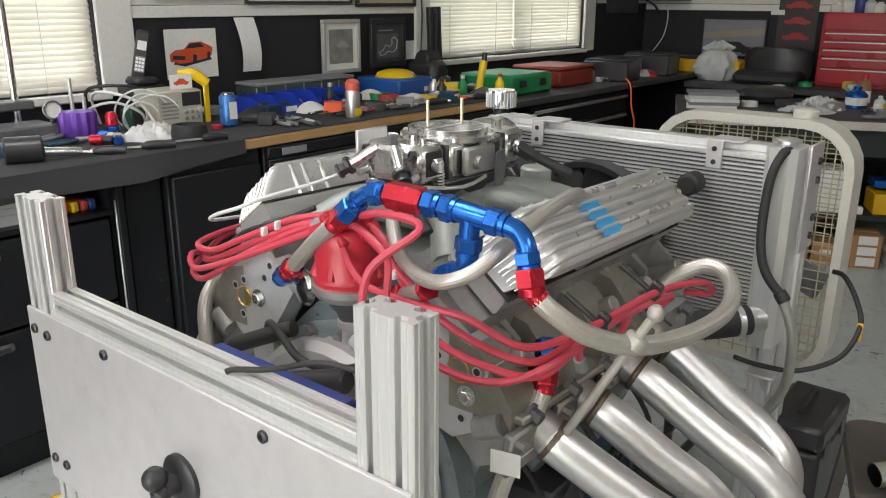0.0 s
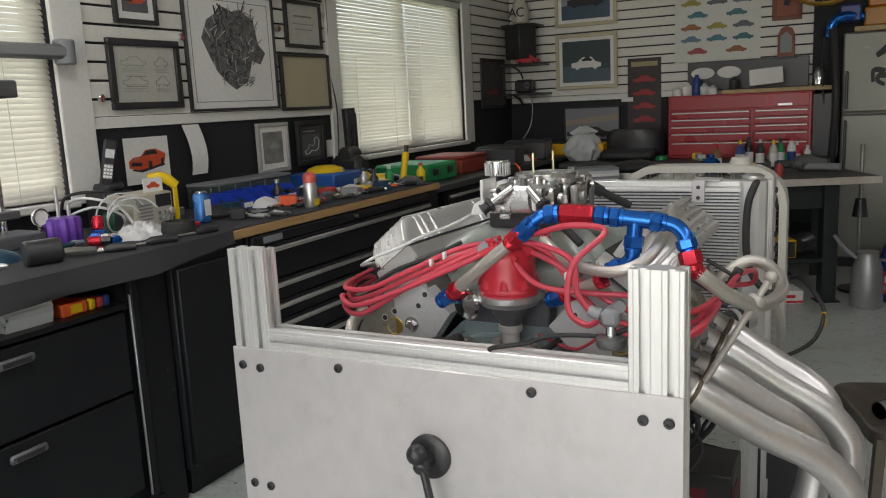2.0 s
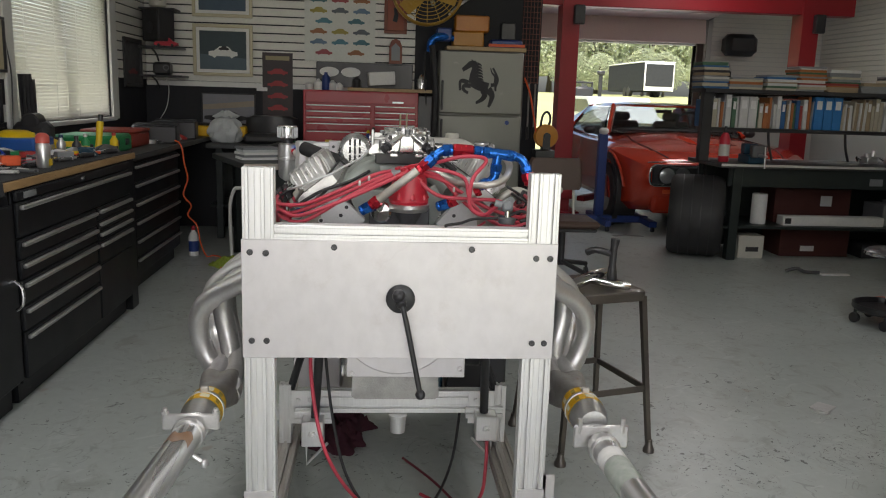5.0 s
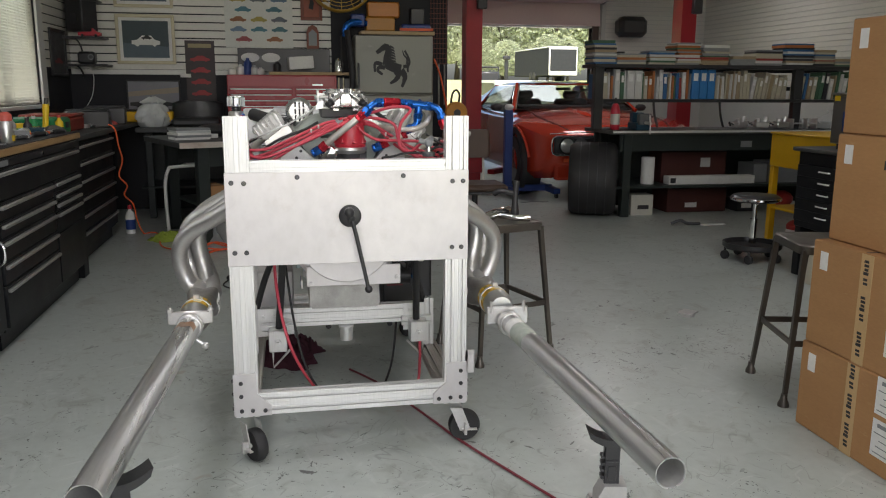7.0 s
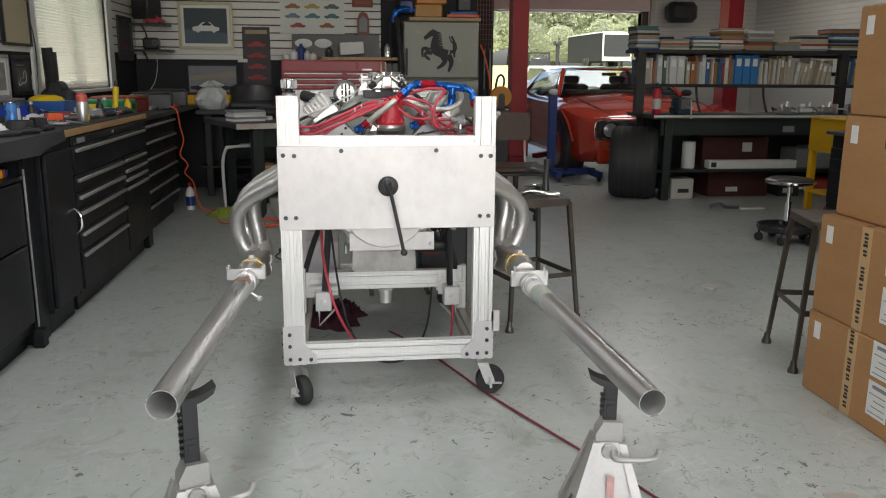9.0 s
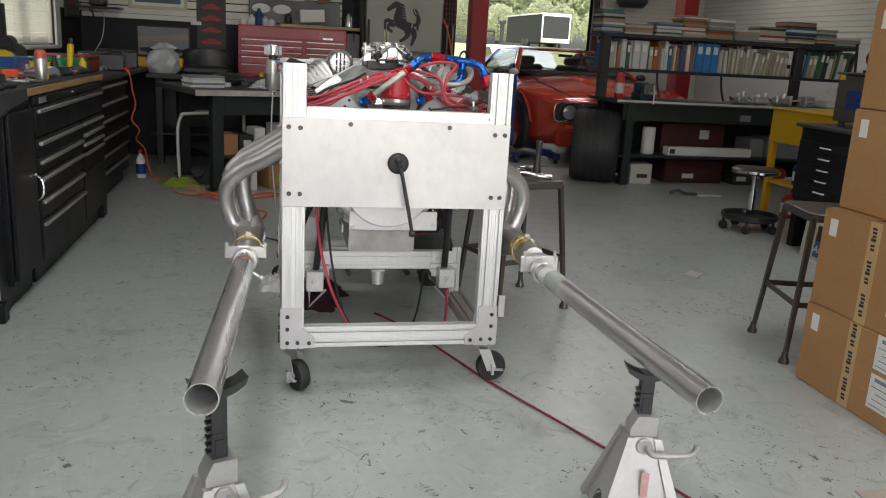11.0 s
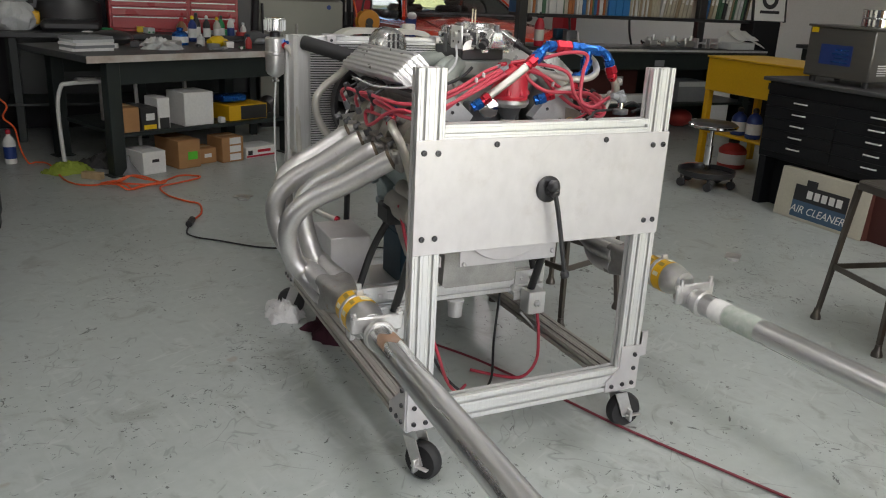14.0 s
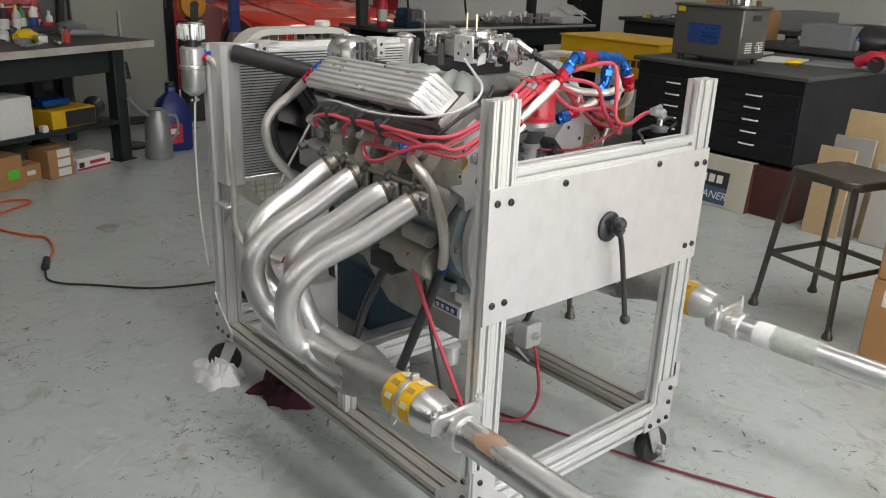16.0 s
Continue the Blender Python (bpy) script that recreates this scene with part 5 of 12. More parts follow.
# alternator behind the far corner of the left cover
alt = place("alternator", "polished slotted alternator at the front of the engine", "alternator", (-0.995, 1.40, 1.06))
part("body", Geo().lathe([(0.02, -0.028), (0.04, -0.028), (0.052, -0.016), (0.056, 0.0), (0.056, 0.06), (0.05, 0.075), (0.03, 0.08)], (-0.985, 1.30, 1.122), (0, 1, 0), 26), ZINC, alt)
for k in range(9):
    part("vent_slot", Geo().box(-0.0035, 0.0035, -0.001, 0.001, -0.012 + 0.004 * abs(k % 3 - 1), 0.012, 0, Matrix.Translation((-0.985 + (k % 3 - 1) * 0.016, 1.2715, 1.122 + (k // 3 - 1) * 0.026))), INK_AND_SHADE, alt)
part("pulley", Geo().lathe([(0.03, 0), (0.034, 0.004), (0.025, 0.012), (0.034, 0.02)], (-0.985, 1.38, 1.122), (0, 1, 0), 20), ALU, alt)
part("mount_arm", Geo().tube([(-0.97, 1.34, 1.08), (-0.93, 1.36, 1.02), (-0.88, 1.36, 0.93)], 0.013, 8), BLACK, alt)

# front drive and fan
fd = Geo().cyl((CX, 1.36, 0.71), (CX, 1.46, 0.71), 0.085, n=26, b=0.006).cyl((CX, 1.36, 0.88), (CX, 1.45, 0.88), 0.06, n=22, b=0.005)
fd.box(CX - 0.11, CX + 0.11, 1.36, 1.40, 0.62, 0.96, 0.01)
part("front_drive", fd, BLACK, engine, "black pulleys and water pump")
g = Geo()
for s in (-1, 1):
    g.tube([(CX + s * 0.075, 1.45, 0.71), (CX + s * 0.07, 1.45, 0.80), (CX + s * 0.055, 1.45, 0.88)], 0.005, 6, 4)
part("drive_belt", g, RUBBER, engine)
for s in (-1, 1):
    part("side_mount", Geo().box(CX + s * 0.17, CX + s * 0.27, 0.95, 1.05, 0.60, 0.66, 0.008).tube([(CX + s * 0.24, 1.0, 0.62), (CX + s * 0.29, 1.03, 0.50), (CX + s * 0.33, 1.04, 0.37)], 0.012, 8), BLACK, engine)
part("starter", Geo().cyl((CX - 0.22, 0.83, 0.66), (CX - 0.22, 1.02, 0.66), 0.042, n=20, b=0.006).cyl((CX - 0.235, 0.83, 0.73), (CX - 0.235, 0.93, 0.73), 0.024, n=16, b=0.004), ALU_OLD, engine)

# rear face of the block: lifting bar, sender, plugs and recesses with painted shade
part("sender_tube", Geo().cyl((-1.025, 0.70, 0.878), (-0.90, 0.72, 0.935), 0.013, n=16, b=0.003).cyl((-1.032, 0.699, 0.875), (-1.022, 0.7005, 0.879), 0.009, n=12), RUBBER, engine, "black rubber sleeved sender tube")
part("coupling", Geo().cyl((-0.865, 0.665, 0.875), (-0.755, 0.69, 0.905), 0.018, n=16, b=0.004).cyl((-0.885, 0.66, 0.869), (-0.865, 0.665, 0.875), 0.013, n=6), BLACK, engine, "black hose coupling with hex end")
for ox, oz, rr in ((-0.113, 0.868, 0.019), (0.125, 0.862, 0.017)):
    part("core_plug", Geo().lathe([(rr, 0), (rr, 0.003), (rr * 0.9, 0.004), (rr * 0.82, 0.001)], (CX + ox, 0.764, oz), (0, -1, 0), 20), BRASS, engine, "round brass core plug")
for ox, oz, rr in ((-0.03, 0.885, 0.032), (0.065, 0.872, 0.026)):
    part("casting_boss", Geo().ring((CX + ox, 0.766, oz), (0, -1, 0), rr * 0.62, rr, 0.016, 22), BLOCK, engine)
    # Black disc paints the shade inside the open boss.
    part("boss_recess", Geo().cyl((CX + ox, 0.766, oz), (CX + ox, 0.760, oz), rr * 0.62, n=18), INK_AND_SHADE, engine)
for ox, oz in ((-0.065, 0.915), (0.0, 0.92), (0.07, 0.915), (-0.215, 0.72), (0.215, 0.72)):
    part("flange_bolt", Geo().cyl((CX + ox, 0.765, oz), (CX + ox, 0.754, oz), 0.009, n=6, b=0.001).cyl((CX + ox, 0.765, oz), (CX + ox, 0.762, oz), 0.013, n=14), STEEL_DULL, engine)
# Dark grey box across the rear end of the valley.
part("valley_cover", Geo().box(CX - 0.085, CX + 0.085, 0.803, 0.848, 0.93, 1.0, 0.004), IRON, engine, "dark rear wall of the valley")
bb_ = place("lifting_bar", "blue painted steel bar lying behind the top rail", "steel bar", (-0.73, 0.545, 0.975))
part("bar", Geo().box(-0.845, -0.60, 0.527, 0.555, 0.952, 0.985, 0.003), BLUEPAINT, bb_)

# exhaust headers, one set on each side
CREAM_TAG = surf("cream_sticker_panel", (0.70, 0.66, 0.48), None, 0.5)
MIDTAG = surf("worn_dark_sticker_print", (0.30, 0.22, 0.05), (0.50, 0.36, 0.05), 0.5, 0, 60)
TUBES = (
    ((-1.165, 1.145, 0.865), (-1.205, 1.155, 0.852), (-1.29, 1.16, 0.815), (-1.36, 1.163, 0.782), (-1.402, 1.16, 0.742), (-1.41, 1.15, 0.685), (-1.395, 1.12, 0.60), (-1.35, 1.02, 0.53), (-1.322, 0.90, 0.497), (-1.315, 0.84, 0.494), (-1.315, 0.76, 0.497)),
    ((-1.165, 1.03, 0.862), (-1.21, 1.04, 0.850), (-1.31, 1.065, 0.80), (-1.395, 1.085, 0.755), (-1.442, 1.095, 0.70), (-1.448, 1.095, 0.63), (-1.425, 1.06, 0.555), (-1.385, 0.97, 0.505), (-1.368, 0.89, 0.494), (-1.366, 0.84, 0.492), (-1.366, 0.76, 0.496)),
    ((-1.165, 0.90, 0.855), (-1.207, 0.912, 0.844), (-1.29, 0.945, 0.80), (-1.35, 0.97, 0.765), (-1.388, 0.985, 0.715), (-1.39, 0.99, 0.65), (-1.37, 0.98, 0.57), (-1.345, 0.93, 0.49), (-1.325, 0.86, 0.452), (-1.318, 0.76, 0.455)),
    ((-1.160, 0.79, 0.853), (-1.196, 0.803, 0.841), (-1.30, 0.848, 0.788), (-1.39, 0.89, 0.742), (-1.442, 0.915, 0.685), (-1.452, 0.932, 0.615), (-1.43, 0.935, 0.54), (-1.392, 0.915, 0.487), (-1.370, 0.85, 0.455), (-1.366, 0.76, 0.455)),
)
for s in (-1, 1):
    hd = place("exhaust_header", "bare steel four-into-one exhaust header", "exhaust header", (CX + s * 0.5, 0.9, 0.45), "exhaust headers")

    def mx(p):
        return (p[0] if s < 0 else 2 * CX - p[0], p[1], p[2])

    for pts in TUBES:
        ease = (0, 0.3, 0.8, 1, 1, 1, 0.8, 0.4, 0.1, 0, 0, 0)
        pts = [(p[0] + 0.018 * w, p[1], p[2] - 0.022 * w) for p, w in zip(pts, ease)]
        if s > 0:  # the right bank stands a little farther forward
            pts = [(p[0] - 0.012 * (1 - k / 6), p[1] + 0.032 * (1 - k / 6), p[2]) if k < 6 else p for k, p in enumerate(pts)]
        start = Vector(pts[0]).lerp(Vector(pts[1]), 0.3)
        part("primary_tube", Geo().tube([mx(p) for p in [start] + pts[1:]], 0.0298, 20, 9), STEEL, hd)
        a, b = Vector(mx(pts[0])), Vector(mx(pts[1]))
        d = (b - a).normalized()
        part("port_stub", Geo().cyl(a - d * 0.045, a + d * 0.012, 0.0285, n=18), STEEL_DULL, hd)
        part("weld_collar", Geo().cyl(a + d * 0.008, a + d * 0.019, 0.0318, n=18, b=0.003), surf("burnt_weld_bead", (0.10, 0.08, 0.065), (0.26, 0.20, 0.13), 0.45, 0.7, 60, 120, 0.4, 0.9), hd)
    sec = []
    for yy, r, lob in ((0.785, 0.0555, 0.19), (0.765, 0.056, 0.18), (0.73, 0.053, 0.12), (0.695, 0.047, 0.05), (0.66, 0.042, 0), (0.60, 0.041, 0)):
        c = Vector(mx((-1.343, yy, 0.468 + (0.87 - yy) * 0.10)))
        sec.append([(c.x + r * (1 + lob * math.cos(4 * a)) * math.cos(a + 0.78), yy, c.z + r * (1 + lob * math.cos(4 * a)) * math.sin(a + 0.78)) for a in [2 * math.pi * i / 32 for i in range(32)]])
    part("collector", Geo().loft(sec), STEEL_DULL, hd, "dull heat-stained collector")
    c0, c1 = Vector(mx((-1.344, 0.62, 0.493))), Vector(mx((-1.344, 0.455, 0.498)))
    part("reducer", Geo().lathe([(0.0415, 0), (0.046, 0.006), (0.046, 0.055), (0.049, 0.06), (0.049, 0.115), (0.042, 0.14), (0.036, 0.165)], c0, c1 - c0, 28), POLISHED, hd)
    part("sticker", Geo().lathe([(0.0468, 0.008), (0.0468, 0.053)], c0, c1 - c0, 28, False).lathe([(0.0498, 0.066), (0.0498, 0.104)], c0, c1 - c0, 28, False), YELLOW, hd, "yellow printed sticker round the reducer")
    part("band_clamp", Geo().lathe([(0.0475, 0.051), (0.0515, 0.052), (0.0515, 0.064), (0.0475, 0.065)], c0, c1 - c0, 28, False).box(c0.x - 0.008, c0.x + 0.012, 0.555, 0.568, c0.z + 0.048, c0.z + 0.066, 0.002), STEEL, hd)
    for k in range(4):
        a = 0.7 + k * 0.71
        for yy, rr in ((0.59, 0.0472), (0.536, 0.0502)):
            wide = 0.012 if k == 1 else 0.006
            part("sticker_print", Geo().box(-wide, wide, -0.009, 0.012, -0.0006, 0.0006, 0, Matrix.Translation((c0.x + rr * math.cos(a), yy, c0.z + 0.002 + rr * math.sin(a))) @ Matrix.Rotation(math.pi / 2 - a, 4, "Y")), CREAM_TAG if k % 2 else MIDTAG, hd)

# tail pipes with two-bolt clamps
for s, p0, p1 in ((-1, (-1.344, 0.47, 0.498), (-1.391, -0.735, 0.531)), (1, (-0.338, 0.47, 0.462), (-0.309, -0.712, 0.477))):
    tp = place("tail_pipe", "long straight bare steel exhaust pipe resting on a jack stand", "exhaust pipe", (p0[0], -0.1, 0.45), "tail pipes")
    part("pipe", Geo().tube([p0, p1], 0.0335, 28, 1, hollow=0.0018), PIPE, tp, "scuffed bare steel pipe")
    d = (Vector(p1) - Vector(p0)).normalized()
    part("bore", Geo().tube([Vector(p1) - d * 0.003, Vector(p1) - d * 0.5], 0.0316, 28, 1, hollow=0.001), surf("dull_grey_bore", (0.42, 0.42, 0.41), (0.30, 0.30, 0.29), 0.75, 0.1, 12, 90, 0.1), tp)
    c = Vector(p0) + d * 0.05
    if s < 0:
        fl = Geo().box(-0.068, 0.068, -0.005, 0.005, 0.002, 0.044, 0.004, Matrix.Translation(c)).cyl(c + d * 0.015, c + d * 0.035, 0.04, n=28, b=0.003)
        part("clamp_flange", fl, STEEL, tp)
        for bx in (-0.06, 0.06):
            part("clamp_bolt", Geo().cyl(c + Vector((bx, 0, 0.03)), c + Vector((bx, 0, 0.058)), 0.006, n=8).cyl(c + Vector((bx, 0, 0.044)), c + Vector((bx, 0, 0.051)), 0.010, n=6), STEEL, tp)
        part("rust_patch", Geo().loft([[c + d * (0.085 + u + 0.012 * math.sin(5 * a)) + Vector((rr * math.cos(a), 0, rr * math.sin(a))) for a in [0.5 + i * 0.2 for i in range(12)]] for u, rr in ((0, 0.0338), (0, 0.0342), (0.05, 0.0342), (0.05, 0.0338))], cap=False, closed=False), RUST, tp, "orange rusty patch on the pipe")
        part("wing_nut", Geo().cyl(c + d * 0.1 + Vector((0.03, 0, -0.02)), c + d * 0.1 + Vector((0.055, 0, -0.04)), 0.005, n=8).ball(c + d * 0.1 + Vector((0.055, 0, -0.04)), 0.011, 8), STEEL, tp)
    else:
        fl = Geo().box(-0.07, 0.07, -0.006, 0.006, -0.01, 0.05, 0.004, Matrix.Translation(c)).cyl(c + d * 0.02, c + d * 0.05, 0.04, n=24, b=0.004)
        part("clamp_flange", fl, STEEL, tp)
        for bx in (-0.055, 0.055):
            part("clamp_bolt", Geo().cyl(c + Vector((bx, -0.002, 0.03)), c + Vector((bx, -0.002, 0.068)), 0.006, n=8), STEEL, tp)
        part("label", Geo().tube([c + d * 0.09, c + d * 0.14], 0.0341, 28, 1, hollow=0.0004), PAPER, tp, "white label on the pipe")
        part("label", Geo().tube([c + d * 0.145, c + d * 0.26], 0.0340, 28, 1, hollow=0.0003), surf("green_grey_label", (0.34, 0.40, 0.34), (0.6, 0.6, 0.58), 0.5, 0, 40, 120, 0, 0.9), tp, "worn greenish printed label")

# ---- plumbing and leads on the engine ----
def hose(name, pts, r, label, cat="hose", mat=None, group=""):
    c = pts[len(pts) // 2]
    ob = place(name, label, cat, c, group)
    if mat is None or mat is BRAID:
        part("line", woven(pts, r), BRAID, ob)
        for p, q in ((pts[0], pts[1]), (pts[-1], pts[-2])):
            p, q = Vector(p), Vector(q)
            part("end_sleeve", Geo().cyl(p, p + (q - p).normalized() * 0.014, r * 1.08, n=14, b=0.001), AN_RED, ob)
    else:
        part("line", Geo().tube(pts, r, 12, 8), mat, ob)
    return ob


def woven(pts, r):
    """A hose whose cover is woven of crossed strands."""
    rough = smooth_path([Vector(p) for p in pts], 14)
    path, need = [rough[0]], 0.0
    for a, b in zip(rough, rough[1:]):
        d = (b - a).length
        while need <= d and d > 0:
            path.append(a.lerp(b, need / d))
            need += 0.0014
        need -= d
    n = 48
    tangent = (path[2] - path[0]).normalized()
    side = tangent.orthogonal().normalized()
    sec = []
    for i, p in enumerate(path):
        t = path[min(i + 1, len(path) - 1)] - path[max(i - 1, 0)]
        if t.length > 1e-7:
            tangent = t.normalized()
        side = (side - tangent * side.dot(tangent)).normalized()
        up = tangent.cross(side)
        row = []
        for k in range(n):
            a = 2 * math.pi * k / n
            lean = 1 if (k // 3) % 2 else -1
            rr = r * (0.935 + 0.065 * abs(math.sin(8 * a)) + 0.030 * math.sin(i * 1.7 + 20 * a * lean))
            row.append(p + side * (rr * math.cos(a)) + up * (rr * math.sin(a)))
        sec.append(row)
    return Geo().loft(sec)


def nut(parent, a, b, r, mat, six=True):
    """A hex fitting with a round collar between two points."""
    a, b = Vector(a), Vector(b)
    d = b - a
    h = d.length
    part("hex_nut", Geo().lathe([(r * 0.86, 0), (r, h * 0.08), (r, h * 0.62), (r * 0.86, h * 0.7)], a, d, 6), mat, parent, angle=25)
    part("collar", Geo().lathe([(r * 0.8, h * 0.68), (r * 0.86, h * 0.72), (r * 0.86, h * 0.96), (r * 0.74, h)], a, d, 16), mat, parent)


def ell(parent, pts, r, mat):
    part("elbow", Geo().tube(pts, r, 14, 5), mat, parent)


log = place("fuel_rail", "blue and red anodised fuel fittings in a row over the engine", "fuel fitting", (-0.65, 0.73, 1.10))
ell(log, [(-0.760, 0.715, 1.148), (-0.745, 0.718, 1.162), (-0.728, 0.721, 1.169), (-0.712, 0.723, 1.170)], 0.0115, AN_BLUE)
nut(log, (-0.778, 0.713, 1.130), (-0.752, 0.717, 1.156), 0.0175, AN_BLUE)
nut(log, (-0.734, 0.7205, 1.168), (-0.708, 0.7235, 1.170), 0.0175, AN_BLUE)
part("check_valve", Geo().lathe([(0.016, 0), (0.019, 0.004), (0.019, 0.052), (0.016, 0.056)], (-0.707, 0.7235, 1.170), (0.056, 0.006, -0.003), 6), AN_RED, log, "red hexagonal check valve", angle=25)
nut(log, (-0.650, 0.73, 1.167), (-0.625, 0.732, 1.165), 0.0178, AN_BLUE)
nut(log, (-0.624, 0.732, 1.165), (-0.600, 0.733, 1.163), 0.0178, AN_BLUE)
part("tee", Geo().cyl((-0.606, 0.733, 1.164), (-0.556, 0.738, 1.158), 0.014, n=16, b=0.002).cyl((-0.583, 0.735, 1.161), (-0.586, 0.735, 1.128), 0.013, n=16), AN_BLUE, log)
nut(log, (-0.560, 0.737, 1.159), (-0.534, 0.741, 1.155), 0.0172, AN_BLUE)
ell(log, [(-0.536, 0.741, 1.155), (-0.520, 0.742, 1.150), (-0.508, 0.740, 1.138), (-0.502, 0.737, 1.124)], 0.0125, AN_BLUE)
nut(log, (-0.505, 0.738, 1.130), (-0.498, 0.735, 1.108), 0.0165, AN_BLUE)
nut(log, (-0.499, 0.735, 1.112), (-0.490, 0.731, 1.080), 0.0185, AN_RED)
nut(log, (-0.585, 0.735, 1.134), (-0.588, 0.735, 1.106), 0.0172, AN_BLUE)
ell(log, [(-0.588, 0.735, 1.112), (-0.590, 0.735, 1.098), (-0.600, 0.735, 1.086), (-0.614, 0.735, 1.080)], 0.0125, AN_BLUE)
nut(log, (-0.606, 0.735, 1.084), (-0.630, 0.733, 1.072), 0.0165, AN_BLUE)
nut(log, (-0.771, 0.7135, 1.139), (-0.800, 0.714, 1.112), 0.0165, AN_RED)
for a, b, m in (((-0.905, 0.732, 1.030), (-0.926, 0.735, 1.012), AN_RED), ((-0.924, 0.735, 1.013), (-0.952, 0.742, 0.996), AN_BLUE)):
    nut(log, a, b, 0.0165, m)
for a, b, m in (((-0.630, 0.714, 1.064), (-0.640, 0.716, 1.058), AN_RED), ((-0.690, 0.735, 1.034), (-0.712, 0.745, 1.022), AN_RED), ((-0.710, 0.744, 1.023), (-0.742, 0.755, 1.010), AN_BLUE)):
    nut(log, a, b, 0.0165, m)
hose("fuel_hose", [(-0.790, 0.7135, 1.122), (-0.83, 0.715, 1.090), (-0.87, 0.722, 1.058), (-0.915, 0.733, 1.022)], 0.0115, "short braided steel fuel hose", group="braided hoses")
hose("fuel_hose", [(-0.632, 0.715, 1.063), (-0.66, 0.722, 1.048), (-0.70, 0.74, 1.028)], 0.0115, "short braided steel fuel hose", group="braided hoses")
hose("fuel_hose", [(-0.765, 0.80, 1.115), (-0.751, 0.78, 1.107), (-0.695, 0.735, 1.084), (-0.618, 0.70, 1.079), (-0.566, 0.71, 1.096), (-0.545, 0.76, 1.127), (-0.549, 0.84, 1.146), (-0.559, 0.92, 1.152), (-0.575, 0.98, 1.142), (-0.60, 1.00, 1.12)], 0.0095, "braided steel hose looping behind the fuel fittings", group="braided hoses")
hose("fuel_hose", [(-0.491, 0.732, 1.085), (-0.470, 0.742, 1.064), (-0.440, 0.775, 1.032), (-0.409, 0.844, 1.003), (-0.390, 0.95, 0.986), (-0.383, 1.06, 0.982), (-0.394, 1.13, 0.990), (-0.420, 1.175, 1.004), (-0.455, 1.185, 1.010), (-0.500, 1.175, 0.985), (-0.53, 1.16, 0.95)], 0.0125, "thick braided steel hose in a wide loop beside the engine", group="braided hoses")
# blue oil fittings low on each head and their hoses
oil = place("oil_line", "braided oil line with blue and red fittings below the cylinder head", "oil line", (-1.16, 0.83, 0.75))
nut(oil, (-1.125, 0.895, 0.968), (-1.140, 0.870, 0.958), 0.0165, AN_BLUE)
nut(oil, (-1.140, 0.870, 0.958), (-1.150, 0.850, 0.952), 0.0165, AN_BLUE)
nut(oil, (-1.150, 0.850, 0.952), (-1.166, 0.815, 0.945), 0.0165, AN_RED)
part("line", woven([(-1.162, 0.822, 0.947), (-1.172, 0.785, 0.935), (-1.165, 0.750, 0.905), (-1.148, 0.733, 0.850), (-1.130, 0.731, 0.785), (-1.110, 0.750, 0.715), (-1.075, 0.795, 0.668)], 0.0125), BRAID, oil)
nut(oil, (-1.079, 0.790, 0.673), (-1.055, 0.812, 0.650), 0.0165, AN_BLUE)
oil2 = place("oil_line", "braided oil line with blue and red fittings below the cylinder head", "oil line", (-0.52, 0.83, 0.75))
nut(oil2, (-0.548, 0.865, 0.965), (-0.535, 0.845, 0.938), 0.0165, AN_BLUE)
nut(oil2, (-0.535, 0.845, 0.938), (-0.525, 0.825, 0.905), 0.0165, AN_RED)
part("line", woven([(-0.527, 0.828, 0.912), (-0.53, 0.79, 0.86), (-0.545, 0.76, 0.79), (-0.56, 0.75, 0.70), (-0.57, 0.78, 0.60)], 0.0125), BRAID, oil2)

